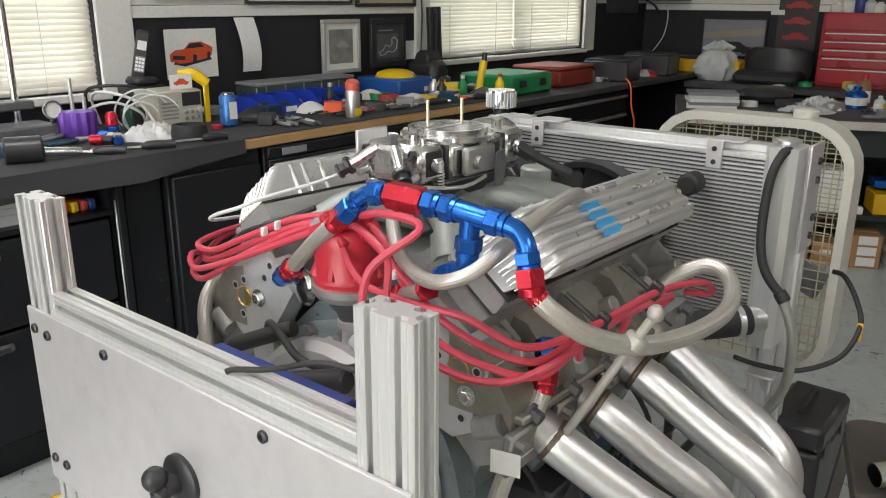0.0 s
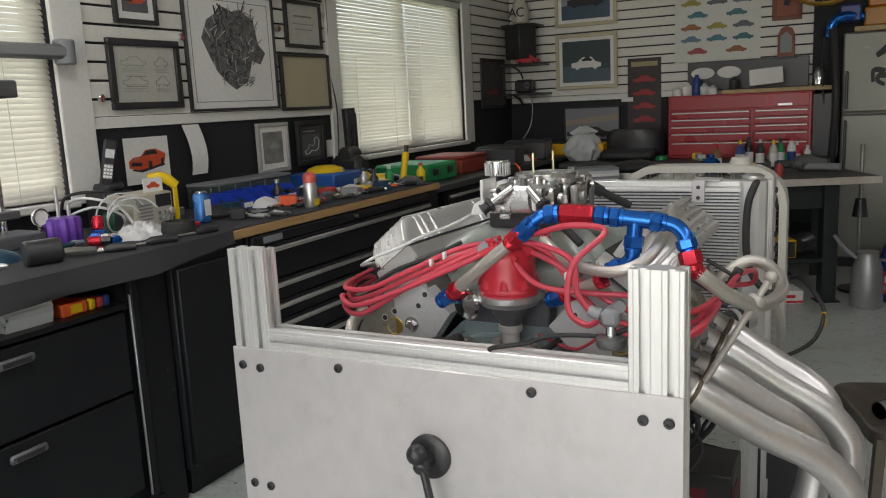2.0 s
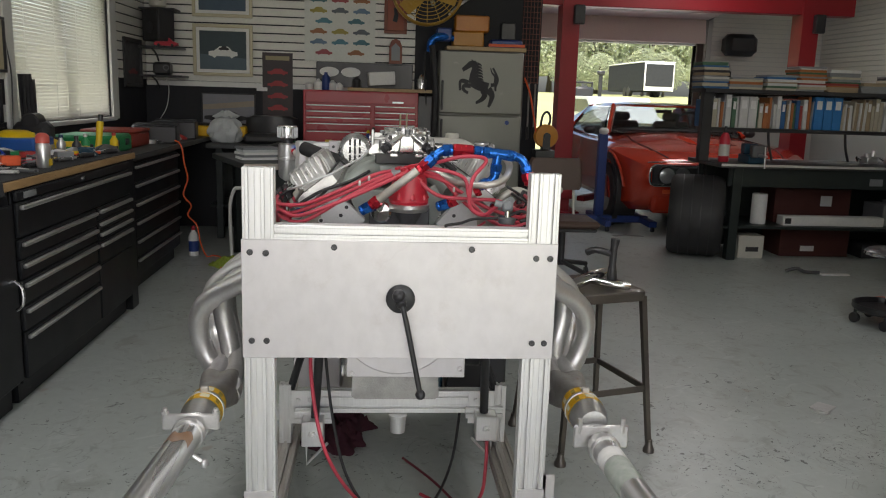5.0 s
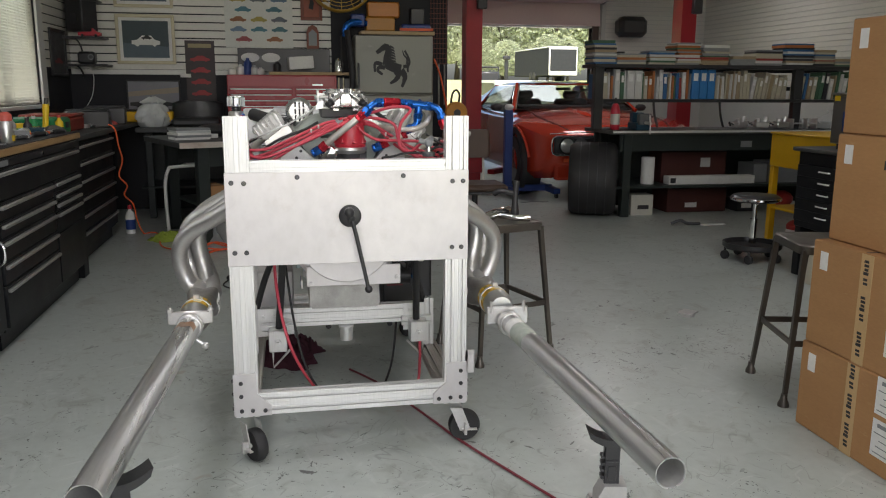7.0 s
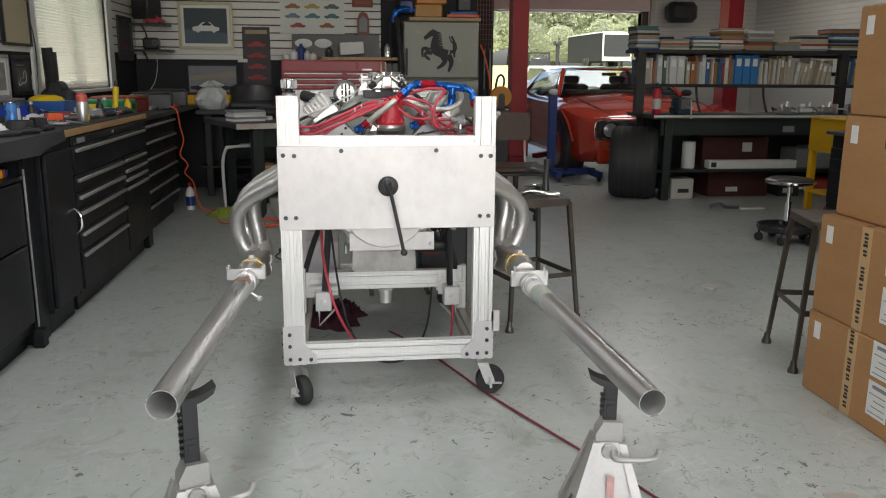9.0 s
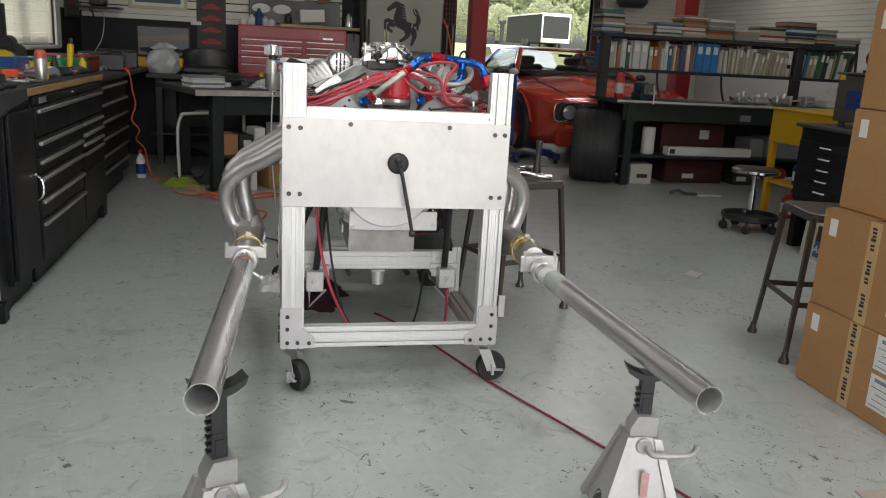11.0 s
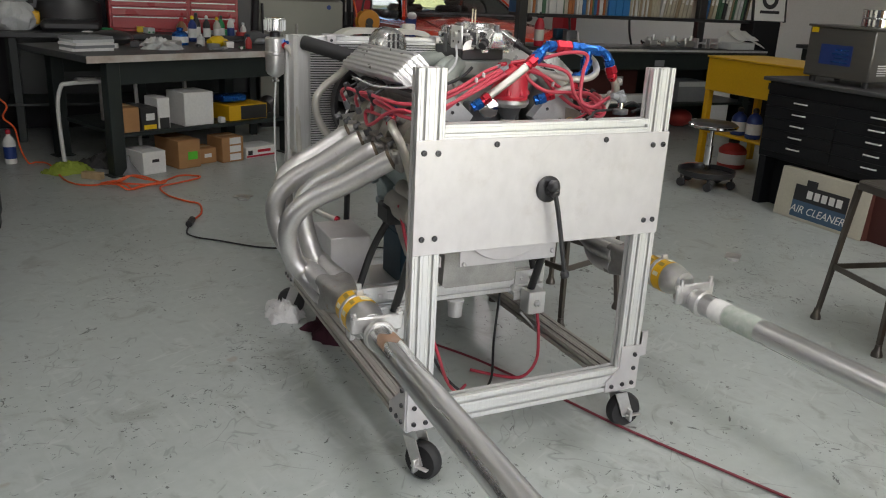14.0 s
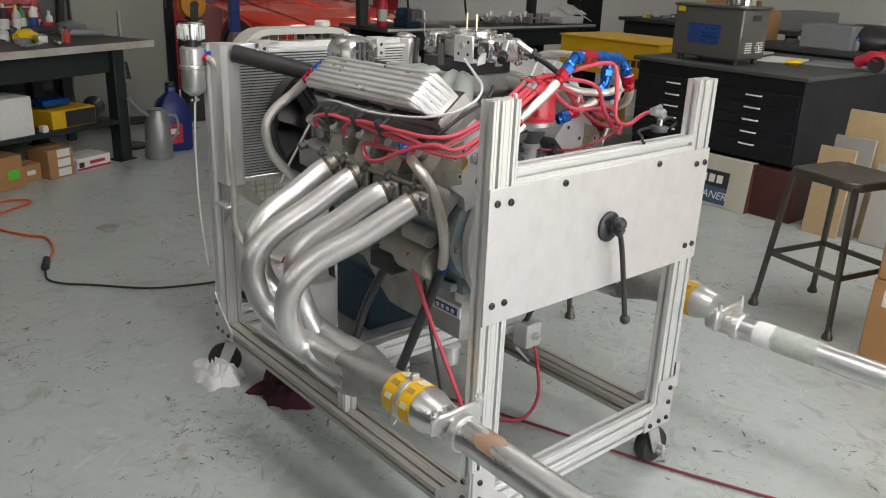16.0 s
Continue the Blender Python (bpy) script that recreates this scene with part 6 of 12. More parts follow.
# ignition leads
LEADS = (
    ((-0.845, 0.755, 1.105), (-0.90, 0.735, 1.090), (-1.00, 0.725, 1.045), (-1.10, 0.735, 1.000), (-1.158, 0.75, 0.985), (-1.185, 0.80, 1.000), (-1.19, 0.86, 1.005), (-1.185, 0.92, 0.985), (-1.175, 0.945, 0.955)),
    ((-0.845, 0.775, 1.107), (-0.91, 0.742, 1.098), (-1.01, 0.72, 1.053), (-1.10, 0.728, 1.015), (-1.165, 0.745, 1.01), (-1.19, 0.83, 1.012), (-1.195, 0.98, 1.010), (-1.19, 1.05, 0.985), (-1.175, 1.075, 0.955)),
    ((-0.838, 0.745, 1.107), (-0.90, 0.728, 1.082), (-1.00, 0.712, 1.030), (-1.10, 0.706, 0.972), (-1.155, 0.725, 0.975), (-1.18, 0.79, 0.985), (-1.19, 0.95, 0.998), (-1.195, 1.10, 1.005), (-1.19, 1.19, 0.985), (-1.175, 1.20, 0.955)),
    ((-0.825, 0.735, 1.107), (-0.90, 0.722, 1.072), (-1.02, 0.705, 1.020), (-1.12, 0.707, 0.985), (-1.168, 0.735, 0.995), (-1.185, 0.81, 0.972), (-1.19, 0.90, 0.93), (-1.185, 0.96, 0.92), (-1.18, 0.98, 0.955), (-1.172, 0.845, 0.955)),
    ((-0.798, 0.755, 1.105), (-0.73, 0.735, 1.085), (-0.68, 0.73, 1.055), (-0.62, 0.725, 1.02), (-0.55, 0.735, 0.995), (-0.50, 0.76, 0.985), (-0.487, 0.83, 0.99), (-0.495, 0.86, 0.955)),
    ((-0.80, 0.775, 1.106), (-0.74, 0.75, 1.095), (-0.69, 0.735, 1.045), (-0.63, 0.715, 1.0), (-0.55, 0.72, 0.98), (-0.49, 0.76, 0.97), (-0.475, 0.85, 1.00), (-0.478, 0.96, 0.99), (-0.495, 0.98, 0.955)),
    ((-0.81, 0.738, 1.108), (-0.77, 0.72, 1.12), (-0.68, 0.69, 1.10), (-0.66, 0.672, 1.04), (-0.60, 0.68, 0.985), (-0.53, 0.715, 0.965), (-0.48, 0.77, 0.985), (-0.465, 0.92, 1.005), (-0.463, 1.07, 0.99), (-0.495, 1.09, 0.955)),
    ((-0.82, 0.735, 1.11), (-0.75, 0.71, 1.05), (-0.66, 0.705, 1.04), (-0.58, 0.72, 1.035), (-0.51, 0.75, 1.005), (-0.468, 0.83, 1.015), (-0.455, 1.0, 1.018), (-0.44, 1.13, 1.0), (-0.45, 1.20, 0.96), (-0.495, 1.205, 0.95)),
    ((-0.821, 0.765, 1.115), (-0.75, 0.72, 1.135), (-0.68, 0.69, 1.155), (-0.62, 0.685, 1.148), (-0.66, 0.64, 1.10), (-0.665, 0.63, 1.03), (-0.63, 0.62, 1.01), (-0.60, 0.60, 1.035), (-0.585, 0.585, 1.045)),
)
for pts in LEADS:
    ob = place("ignition_lead", "red silicone ignition lead with grey spark plug boot", "ignition lead", pts[-1], "red ignition leads")
    part("lead", Geo().tube(pts, 0.0052, 8, 7), REDWIRE, ob)
    a, b = Vector(pts[-2]), Vector(pts[-1])
    part("boot", Geo().cyl(b, b + (b - a).normalized() * 0.03, 0.008, 0.0095, 10), GREYPL, ob)
    a, b = Vector(pts[1]), Vector(pts[0])
    part("cap_boot", Geo().cyl(a.lerp(b, 0.55), b, 0.0075, 0.009, 10), GREYPL if pts[0][0] < -0.83 else REDCAP, ob)
for x, y, z, n in ((-1.192, 0.90, 1.005, 4), (-1.193, 1.0, 1.003, 3), (-1.19, 1.12, 1.0, 3), (-0.47, 0.86, 1.005, 4), (-0.463, 1.0, 1.01, 3)):
    s = -1 if x < CX else 1
    ob = solo("wire_separator", Geo().box(-0.009, 0.009, -0.006, 0.006, -0.024, 0.024, 0.003, pose(0, 0, 0, 0, s * 25, 0)).cyl((s * 0.012, 0, 0), (-s * 0.05, 0, 0.035), 0.004, n=8), BLACK, "black plastic wire separator clipped on the leads", "wire clip", (x, y, z), 0, "wire separators")
for x, y, z in ((-0.93, 0.725, 1.088), (-0.955, 0.72, 1.075), (-0.70, 0.728, 1.062)):
    solo("cable_tie", Geo().box(-0.003, 0.003, -0.006, 0.006, -0.007, 0.007, 0.002), PAPER, "small white cable tie on the red leads", "cable tie", (x, y, z), 0, "cable ties")
for pts, r, m, lb in (
        (((-0.93, 0.909, 1.153), (-0.96, 0.84, 1.13), (-1.0, 0.768, 1.113), (-1.035, 0.735, 1.095), (-1.075, 0.722, 1.080), (-1.118, 0.742, 1.060), (-1.155, 0.813, 1.043), (-1.165, 0.975, 1.03), (-1.155, 1.137, 1.03), (-1.14, 1.229, 1.019)), 0.0032, CLEARPL, "thin pale grey throttle cable"),
        (((-1.125, 0.775, 1.005), (-1.06, 0.765, 1.045), (-0.98, 0.77, 1.075), (-0.93, 0.80, 1.10)), 0.0045, RUBBER, "thin black cable across the cover"),
        (((-0.72, 0.78, 0.94), (-0.78, 0.72, 0.905), (-0.86, 0.70, 0.90), (-0.93, 0.71, 0.93), (-1.0, 0.75, 0.90), (-1.06, 0.80, 0.80)), 0.006, RUBBER, "black wiring loom behind the distributor"),
        (((-0.585, 0.57, 1.01), (-0.66, 0.56, 1.008), (-0.70, 0.52, 1.003), (-0.735, 0.492, 1.002), (-0.74, 0.484, 1.0)), 0.0036, RUBBER, "short black cable end on the top rail"),
        (((-0.575, 0.57, 1.015), (-0.54, 0.56, 1.03), (-0.515, 0.555, 1.015), (-0.545, 0.55, 1.005)), 0.004, RUBBER, "thin black looped wire by the coil"),
        (((-0.78, 0.80, 0.93), (-0.70, 0.74, 0.93), (-0.66, 0.70, 0.95), (-0.62, 0.66, 0.985)), 0.003, REDWIRE, "thin red wire behind the distributor"),
        (((-1.10, 0.90, 0.68), (-1.09, 0.80, 0.50), (-1.06, 0.74, 0.35), (-1.02, 0.74, 0.24), (-0.96, 0.80, 0.12), (-0.89, 0.86, 0.03), (-0.82, 0.93, 0.008)), 0.0055, REDWIRE, "red battery cable running to the floor"),
        (((-0.548, 0.935, 0.238), (-0.552, 0.91, 0.17), (-0.565, 0.89, 0.08), (-0.61, 0.90, 0.02), (-0.67, 0.95, 0.008), (-0.75, 1.03, 0.008)), 0.0055, REDWIRE, "red battery cable running to the floor"),
        (((-1.06, 0.88, 0.60), (-1.03, 0.85, 0.35), (-0.98, 0.83, 0.16), (-0.88, 0.80, 0.05), (-0.74, 0.90, 0.02), (-0.65, 1.05, 0.10), (-0.62, 1.08, 0.30)), 0.0045, RUBBER, "thin black cable hanging under the engine"),
        (((-0.80, 1.30, 0.008), (-0.70, 1.12, 0.008), (-0.62, 0.92, 0.008), (-0.54, 0.70, 0.008), (-0.45, 0.45, 0.008), (-0.20, -0.12, 0.008), (0.05, -0.75, 0.008), (0.25, -1.3, 0.008), (0.45, -1.9, 0.008)), 0.0045, surf("maroon_air_hose", (0.20, 0.03, 0.045), (0.13, 0.02, 0.03), 0.5), "dark red air hose lying across the floor")):
    hose("cable", [Vector(p) for p in pts], r, lb, "cable", m)
coil = place("ignition_sensor", "grey capped sensor with red base on the top rail", "sensor", (-0.578, 0.56, 0.995))
part("base", Geo().lathe([(0.02, 0), (0.022, 0.004), (0.022, 0.014), (0.014, 0.016)], (-0.578, 0.56, 0.998), (0, 0, 1), 16), IRON, coil)
part("stem", Geo().cyl((-0.578, 0.56, 1.012), (-0.578, 0.56, 1.03), 0.008, n=10), CHROME, coil)
part("cap", Geo().box(-0.592, -0.564, 0.548, 0.572, 1.03, 1.055, 0.006).cyl((-0.592, 0.56, 1.045), (-0.61, 0.562, 1.05), 0.009, n=10), GREYPL, coil)
rod = place("dipstick_tube", "slim steel stay rod with round clamp end", "stay rod", (-0.42, 0.83, 0.95))
part("rod", Geo().cyl((-0.384, 0.835, 1.055), (-0.492, 0.82, 0.855), 0.006, n=10), ALU_OLD, rod)
part("clamp", Geo().cyl((-0.412, 0.832, 1.003), (-0.403, 0.84, 1.019), 0.016, n=14, b=0.003).ball((-0.384, 0.835, 1.055), 0.011, 12), ALU_OLD, rod)

# ---- radiator on the rear posts ----
rad = place("radiator", "bare aluminium radiator with fine horizontal fins on the rear posts", "radiator", (CX, 1.70, 0.68))
RX0, RX1, RZ0, RZ1, RY = -1.155, -0.535, 0.715, 1.094, 1.668
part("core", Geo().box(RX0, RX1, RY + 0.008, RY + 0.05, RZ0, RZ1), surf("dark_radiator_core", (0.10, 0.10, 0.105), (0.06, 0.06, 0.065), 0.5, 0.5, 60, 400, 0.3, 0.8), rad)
g = Geo().box(RX0, RX1, RY, RY + 0.008, 0, 0.0042)
me = mesh_of("fin_tube", g, ALU)
off = BASE[rad.name]
n = 42
for i in range(n):
    piece("fin_tube", me, rad, pose(-off.x, -off.y, -off.z + RZ0 + 0.004 + (RZ1 - RZ0 - 0.012) * i / (n - 1)))
sec_t = [(0.0, 0.0), (0.012, -0.014), (0.05, -0.018), (0.065, -0.006), (0.065, 0.06), (0.0, 0.06)]
part("side_tank", Geo().prism([(RX0 - u, RY + 0.0 + w) for u, w in sec_t], RZ0 - 0.02, RZ1 + 0.03), ALU, rad, "rounded aluminium side tank")
part("side_tank", Geo().prism([(RX1 + u, RY + 0.0 + w) for u, w in reversed(sec_t)], RZ0 - 0.02, RZ1 + 0.03), ALU, rad, "rounded aluminium side tank")
part("top_channel", Geo().box(RX0 - 0.03, RX1 + 0.03, RY - 0.004, RY + 0.06, RZ1, RZ1 + 0.012, 0.002).box(RX0 - 0.03, RX1 + 0.03, RY + 0.02, RY + 0.06, RZ1 + 0.012, RZ1 + 0.028, 0.002), ALU, rad)
part("bottom_channel", Geo().box(RX0 - 0.03, RX1 + 0.03, RY - 0.004, RY + 0.06, RZ0 - 0.016, RZ0 - 0.001, 0.002), ALU, rad)
for bx in (-1.078, -0.638):
    br = Geo().box(bx - 0.017, bx + 0.017, RY - 0.011, RY - 0.005, 1.066, 1.127, 0.002).box(bx - 0.017, bx + 0.055, RY - 0.005, RY + 0.06, 1.122, 1.128, 0.002)
    b = part("hold_down_bracket", br, ALU_SHEET, rad)
    for z in (1.080, 1.108):
        part("bolt", Geo().cyl((bx, RY - 0.0112, z), (bx, RY - 0.0125, z), 0.0055, n=12), BOLT, b)
part("filler_neck", Geo().lathe([(0.018, 0), (0.02, 0.006), (0.028, 0.008), (0.028, 0.014), (0.018, 0.018)], (-0.505, 1.70, 1.122), (0, 0, 1), 22), POLISHED, rad)
part("outlet", Geo().cyl((-0.50, 1.665, 0.757), (-0.535, 1.628, 0.754), 0.027, n=20).cyl((-0.533, 1.630, 0.7545), (-0.542, 1.621, 0.7535), 0.0345, n=20), POLISHED, rad)
part("side_plate", Geo().box(-0.4595, -0.4545, 1.70, 1.79, 0.90, 1.13, 0.002), ALU_SHEET, rad)
for z in (0.93, 0.97, 1.05, 1.09):
    part("bolt", Geo().bolt((-0.4545, 1.76, z), (1, 0, 0), 0.008), BOLT, rad)
for x in (-1.20, -0.49):
    part("mount_tab", Geo().box(x - 0.03, x + 0.03, 1.66, 1.735, 0.62, 0.628, 0.002).prism([(0, 0), (0.07, 0.07), (0, 0.07)], -0.003, 0.003, Matrix.Translation((x, 1.735, 0.552)) @ Matrix(((0, 0, 1, 0), (-1, 0, 0, 0), (0, 1, 0, 0), (0, 0, 0, 1)))), ALU_SHEET, rad)
fan = place("cooling_fan", "black electric radiator fan between engine and radiator", "cooling fan", (CX, 1.6, 0.72))
part("shroud", Geo().ring((CX - 0.06, 1.605, 0.875), (0, 1, 0), 0.165, 0.178, 0.05, 36), BLACK, fan)
# Black disc added behind the blades so the fan reads as solid.
part("backing", Geo().cyl((CX - 0.06, 1.650, 0.875), (CX - 0.06, 1.656, 0.875), 0.176, n=40), BLACK, fan)
part("motor", Geo().cyl((CX - 0.06, 1.555, 0.875), (CX - 0.06, 1.65, 0.875), 0.07, n=22, b=0.008), BLACK, fan)
for k in range(9):
    a = 2 * math.pi * k / 9
    m = Matrix.Translation((CX - 0.06, 1.63, 0.875)) @ Matrix.Rotation(a, 4, "Y") @ Matrix.Translation((0.105, 0, 0)) @ Matrix.Rotation(radians(28), 4, "X")
    part("blade", Geo().box(-0.058, 0.058, -0.002, 0.002, -0.042, 0.042, 0.001, m), BLACK, fan)
for k in range(4):
    a = 2 * math.pi * k / 4 + 0.6
    part("stay", Geo().cyl((CX - 0.06 + 0.05 * math.cos(a), 1.60, 0.875 + 0.05 * math.sin(a)), (CX - 0.06 + 0.17 * math.cos(a), 1.60, 0.875 + 0.17 * math.sin(a)), 0.007, n=8), BLACK, fan)
solo("rubber_grommet", Geo().cyl((0, 0, 0), (0, 0.05, 0), 0.024, n=18, b=0.006), RUBBER, "black rubber hose stub by the radiator", "grommet", (-0.668, 1.600, 1.035))

hose("radiator_hose", [(-1.185, 1.645, 1.100), (-1.13, 1.585, 1.085), (-1.04, 1.52, 1.06), (-0.95, 1.45, 1.03), (-0.87, 1.38, 1.03)], 0.026, "thick black rubber upper radiator hose", "radiator hose", RUBBER)
hose("radiator_hose", [(-0.522, 1.642, 0.756), (-0.58, 1.585, 0.748), (-0.68, 1.52, 0.735), (-0.76, 1.47, 0.73)], 0.032, "thick ribbed black lower radiator hose", "radiator hose", RUBBER)
over = hose("overflow_hose", [(-0.49, 1.67, 1.118), (-0.495, 1.642, 1.115), (-0.510, 1.632, 1.06), (-0.51, 1.62, 0.95), (-0.49, 1.61, 0.88), (-0.445, 1.60, 0.835)], 0.0095, "black rubber overflow hose down the radiator side", "hose", RUBBER)
part("braided_end", woven([(-0.449, 1.601, 0.838), (-0.425, 1.62, 0.76), (-0.43, 1.66, 0.66), (-0.45, 1.70, 0.58), (-0.48, 1.72, 0.52)], 0.0105), BRAID, over, "grey braided lower end of the hose")
part("clamp", Geo().cyl((-0.456, 1.6022, 0.846), (-0.441, 1.599, 0.828), 0.0135, n=16, b=0.002), RUBBER, over)
hose("fan_lead", [(-0.415, 1.86, 0.83), (-0.385, 1.83, 0.832), (-0.345, 1.78, 0.80), (-0.326, 1.75, 0.755), (-0.35, 1.72, 0.69), (-0.42, 1.69, 0.65), (-0.49, 1.67, 0.648), (-0.54, 1.64, 0.665)], 0.0055, "black cord with yellow tag hanging beside the radiator", "cord", RUBBER)
solo("cord_tag", Geo().box(-0.006, 0.006, -0.002, 0.002, -0.02, 0.02, 0.001), YELLOW, "small yellow tag on the black cord", "tag", (-0.326, 1.75, 0.745))
hose("vent_hose", [(-1.235, 1.74, 1.083), (-1.215, 1.705, 1.062), (-1.205, 1.69, 1.018), (-1.202, 1.67, 0.94), (-1.205, 1.66, 0.807), (-1.20, 1.66, 0.678), (-1.195, 1.66, 0.544), (-1.15, 1.63, 0.475), (-1.08, 1.55, 0.45)], 0.0115, "braided vent hose from the catch can", "hose", BRAID)
hose("coolant_hose", [(-1.105, 1.358, 1.060), (-1.128, 1.40, 1.015), (-1.178, 1.42, 0.97), (-1.205, 1.425, 0.925), (-1.198, 1.425, 0.86), (-1.16, 1.42, 0.80), (-1.10, 1.41, 0.745), (-1.04, 1.40, 0.72)], 0.0135, "braided hose with blue and red ends beside the pulleys", "hose", BRAID)
oil3 = place("hose_fitting", "blue and red anodised hose fitting at the front of the cover", "hose fitting", (-1.07, 1.28, 1.03))
nut(oil3, (-1.075, 1.325, 1.098), (-1.094, 1.343, 1.078), 0.018, AN_BLUE)
nut(oil3, (-1.094, 1.343, 1.078), (-1.110, 1.362, 1.052), 0.017, AN_RED)
solo("tie_rod", Geo().cyl((-1.05, 1.37, 1.0), (-1.165, 1.43, 0.75), 0.0035, n=8), STEEL, "thin steel stay rod in front of the pulleys", "stay rod")

can = place("catch_can", "polished breather catch can with pleated filter on top", "catch can", (-1.262, 1.765, 0.95))
part("filter", Geo().lathe([(0.03, 0)] + [(0.036, 0.004), (0.038, 0.045), (0.036, 0.05)] + [(0.001, 0.052)], (-1.262, 1.765, 1.128), (0, 0, 1), 26), CHROME, can, "chrome-topped pleated breather filter")
for k in range(26):
    a = 2 * math.pi * k / 26
    part("pleat", Geo().box(-0.0015, 0.0015, -0.0015, 0.0015, 0, 0.038, 0, Matrix.Translation((-1.262 + 0.0385 * math.cos(a), 1.765 + 0.0385 * math.sin(a), 1.133))), CLEARPL, can)
part("neck", Geo().cyl((-1.262, 1.765, 1.108), (-1.262, 1.765, 1.13), 0.02, n=18), BLACK, can)
part("body", Geo().lathe([(0.012, -0.012), (0.03, 0.0), (0.036, 0.012), (0.036, 0.07), (0.039, 0.072), (0.039, 0.08), (0.036, 0.082), (0.036, 0.13), (0.03, 0.135)], (-1.262, 1.765, 0.975), (0, 0, 1), 26), POLISHED, can)
part("drain_tap", Geo().cyl((-1.262, 1.765, 0.945), (-1.262, 1.765, 0.965), 0.008, n=10).cyl((-1.275, 1.765, 0.95), (-1.249, 1.765, 0.95), 0.004, n=8), CHROME, can)
part("fitting", Geo().cyl((-1.23, 1.755, 1.09), (-1.215, 1.73, 1.085), 0.014, n=6), AN_BLUE, can)
part("drain_tube", Geo().tube([(-1.262, 1.765, 0.945), (-1.268, 1.77, 0.80), (-1.262, 1.78, 0.6), (-1.245, 1.78, 0.4)], 0.0035, 6, 4), CLEARPL, can)

# white fan behind the radiator
wf = place("floor_fan", "white drum floor fan with square wire guard behind the radiator", "floor fan", (-0.60, 2.2, 0))
FW0, FW1, FY0, FY1, FZ0, FZ1 = -0.96, -0.445, 2.06, 2.15, 0.46, 1.13


def rrect(x0, x1, z0, z1, r, n=5):
    pts = []
    for cx, cz, a0 in ((x1 - r, z0 + r, -90), (x1 - r, z1 - r, 0), (x0 + r, z1 - r, 90), (x0 + r, z0 + r, 180)):
        for i in range(n + 1):
            a = radians(a0 + 90 * i / n)
            pts.append((cx + r * math.cos(a), cz + r * math.sin(a)))
    return pts


CREAM = surf("cream_enamel", (0.57, 0.56, 0.50), (0.48, 0.465, 0.41), 0.4, 0, 5, 90, 0.06, 0.6, wear=((0.3, 0.24, 0.18), 0.05))
o, i_ = rrect(FW0, FW1, FZ0, FZ1, 0.12), rrect(FW0 + 0.022, FW1 - 0.022, FZ0 + 0.022, FZ1 - 0.022, 0.105)
fr = Geo().loft([[(x, FY0, z) for x, z in o], [(x, FY1, z) for x, z in o], [(x, FY1, z) for x, z in i_], [(x, FY0, z) for x, z in i_], [(x, FY0, z) for x, z in o]], cap=False)
part("frame", fr, CREAM, wf)
GUARD = surf("yellowed_guard_wire", (0.50, 0.45, 0.30), (0.40, 0.34, 0.2), 0.45, 0.2, 9, 90, 0.05)
for fy in (FY0 + 0.01, FY1 - 0.012):
    for k in range(24):
        z = FZ0 + 0.05 + k * (FZ1 - FZ0 - 0.10) / 23
        part("guard_wire", Geo().cyl((FW0 + 0.03, fy, z), (FW1 - 0.03, fy, z), 0.0016, n=5), GUARD, wf)
    for k in range(12):
        x = FW0 + 0.05 + k * (FW1 - FW0 - 0.1) / 11
        part("guard_wire", Geo().cyl((x, fy + 0.003, FZ0 + 0.03), (x, fy + 0.003, FZ1 - 0.03), 0.0018, n=5), GUARD, wf)
part("hub", Geo().cyl((-0.70, FY0 + 0.02, 0.795), (-0.70, FY1 + 0.06, 0.795), 0.07, n=20, b=0.01), BLACK, wf)
for k in range(4):
    m = Matrix.Translation((-0.70, 2.11, 0.795)) @ Matrix.Rotation(math.pi / 2 * k + 0.4, 4, "Y") @ Matrix.Translation((0.14, 0, 0)) @ Matrix.Rotation(radians(30), 4, "X")
    part("blade", Geo().box(-0.09, 0.09, -0.002, 0.002, -0.06, 0.06, 0.001, m), GREYPL, wf)
for x in (FW0 + 0.1, FW1 - 0.1):
    part("leg", Geo().tube([(x, FY0 - 0.12, 0.015), (x, 2.11, 0.05), (x, 2.11, FZ0)], 0.014, 8, 4).cyl((x, 2.08, 0.02), (x, FY1 + 0.18, 0.015), 0.014, n=8), BLACK, wf)
part("switch_knob", Geo().cyl((-0.585, 2.11, FZ1 - 0.004), (-0.585, 2.11, FZ1 + 0.022), 0.03, n=16, b=0.005), CREAM, wf)

# things under the engine
bx = place("battery_box", "bright folded aluminium battery box under the engine", "battery box", (-1.06, 1.42, 0.22))
part("box", Geo().box(-1.18, -1.03, 1.33, 1.55, 0.235, 0.45, 0.004), ALU_SHEET, bx)
part("tray", Geo().box(-1.19, -0.48, 1.28, 1.60, 0.225, 0.235, 0.002), ALU, bx)
bcase = thing("black_case", "tall black plastic case standing beside the radiator", "case", (-0.425, 1.86, 0), 0)
part("body", Geo().box(-0.065, 0.065, -0.12, 0.12, 0, 0.435, 0.010), BLACK, bcase)
part("lid", Geo().box(-0.067, 0.067, -0.122, 0.122, 0.438, 0.50, 0.012), BLACK, bcase)
part("handle", Geo().tube([(0, -0.06, 0.498), (0, -0.05, 0.518), (0, 0.05, 0.518), (0, 0.06, 0.498)], 0.007, 8, 3), RUBBER, bcase)
for ly in (-0.07, 0.07):
    part("latch", Geo().box(0.065, 0.071, ly - 0.014, ly + 0.014, 0.415, 0.455, 0.002), IRON, bcase)
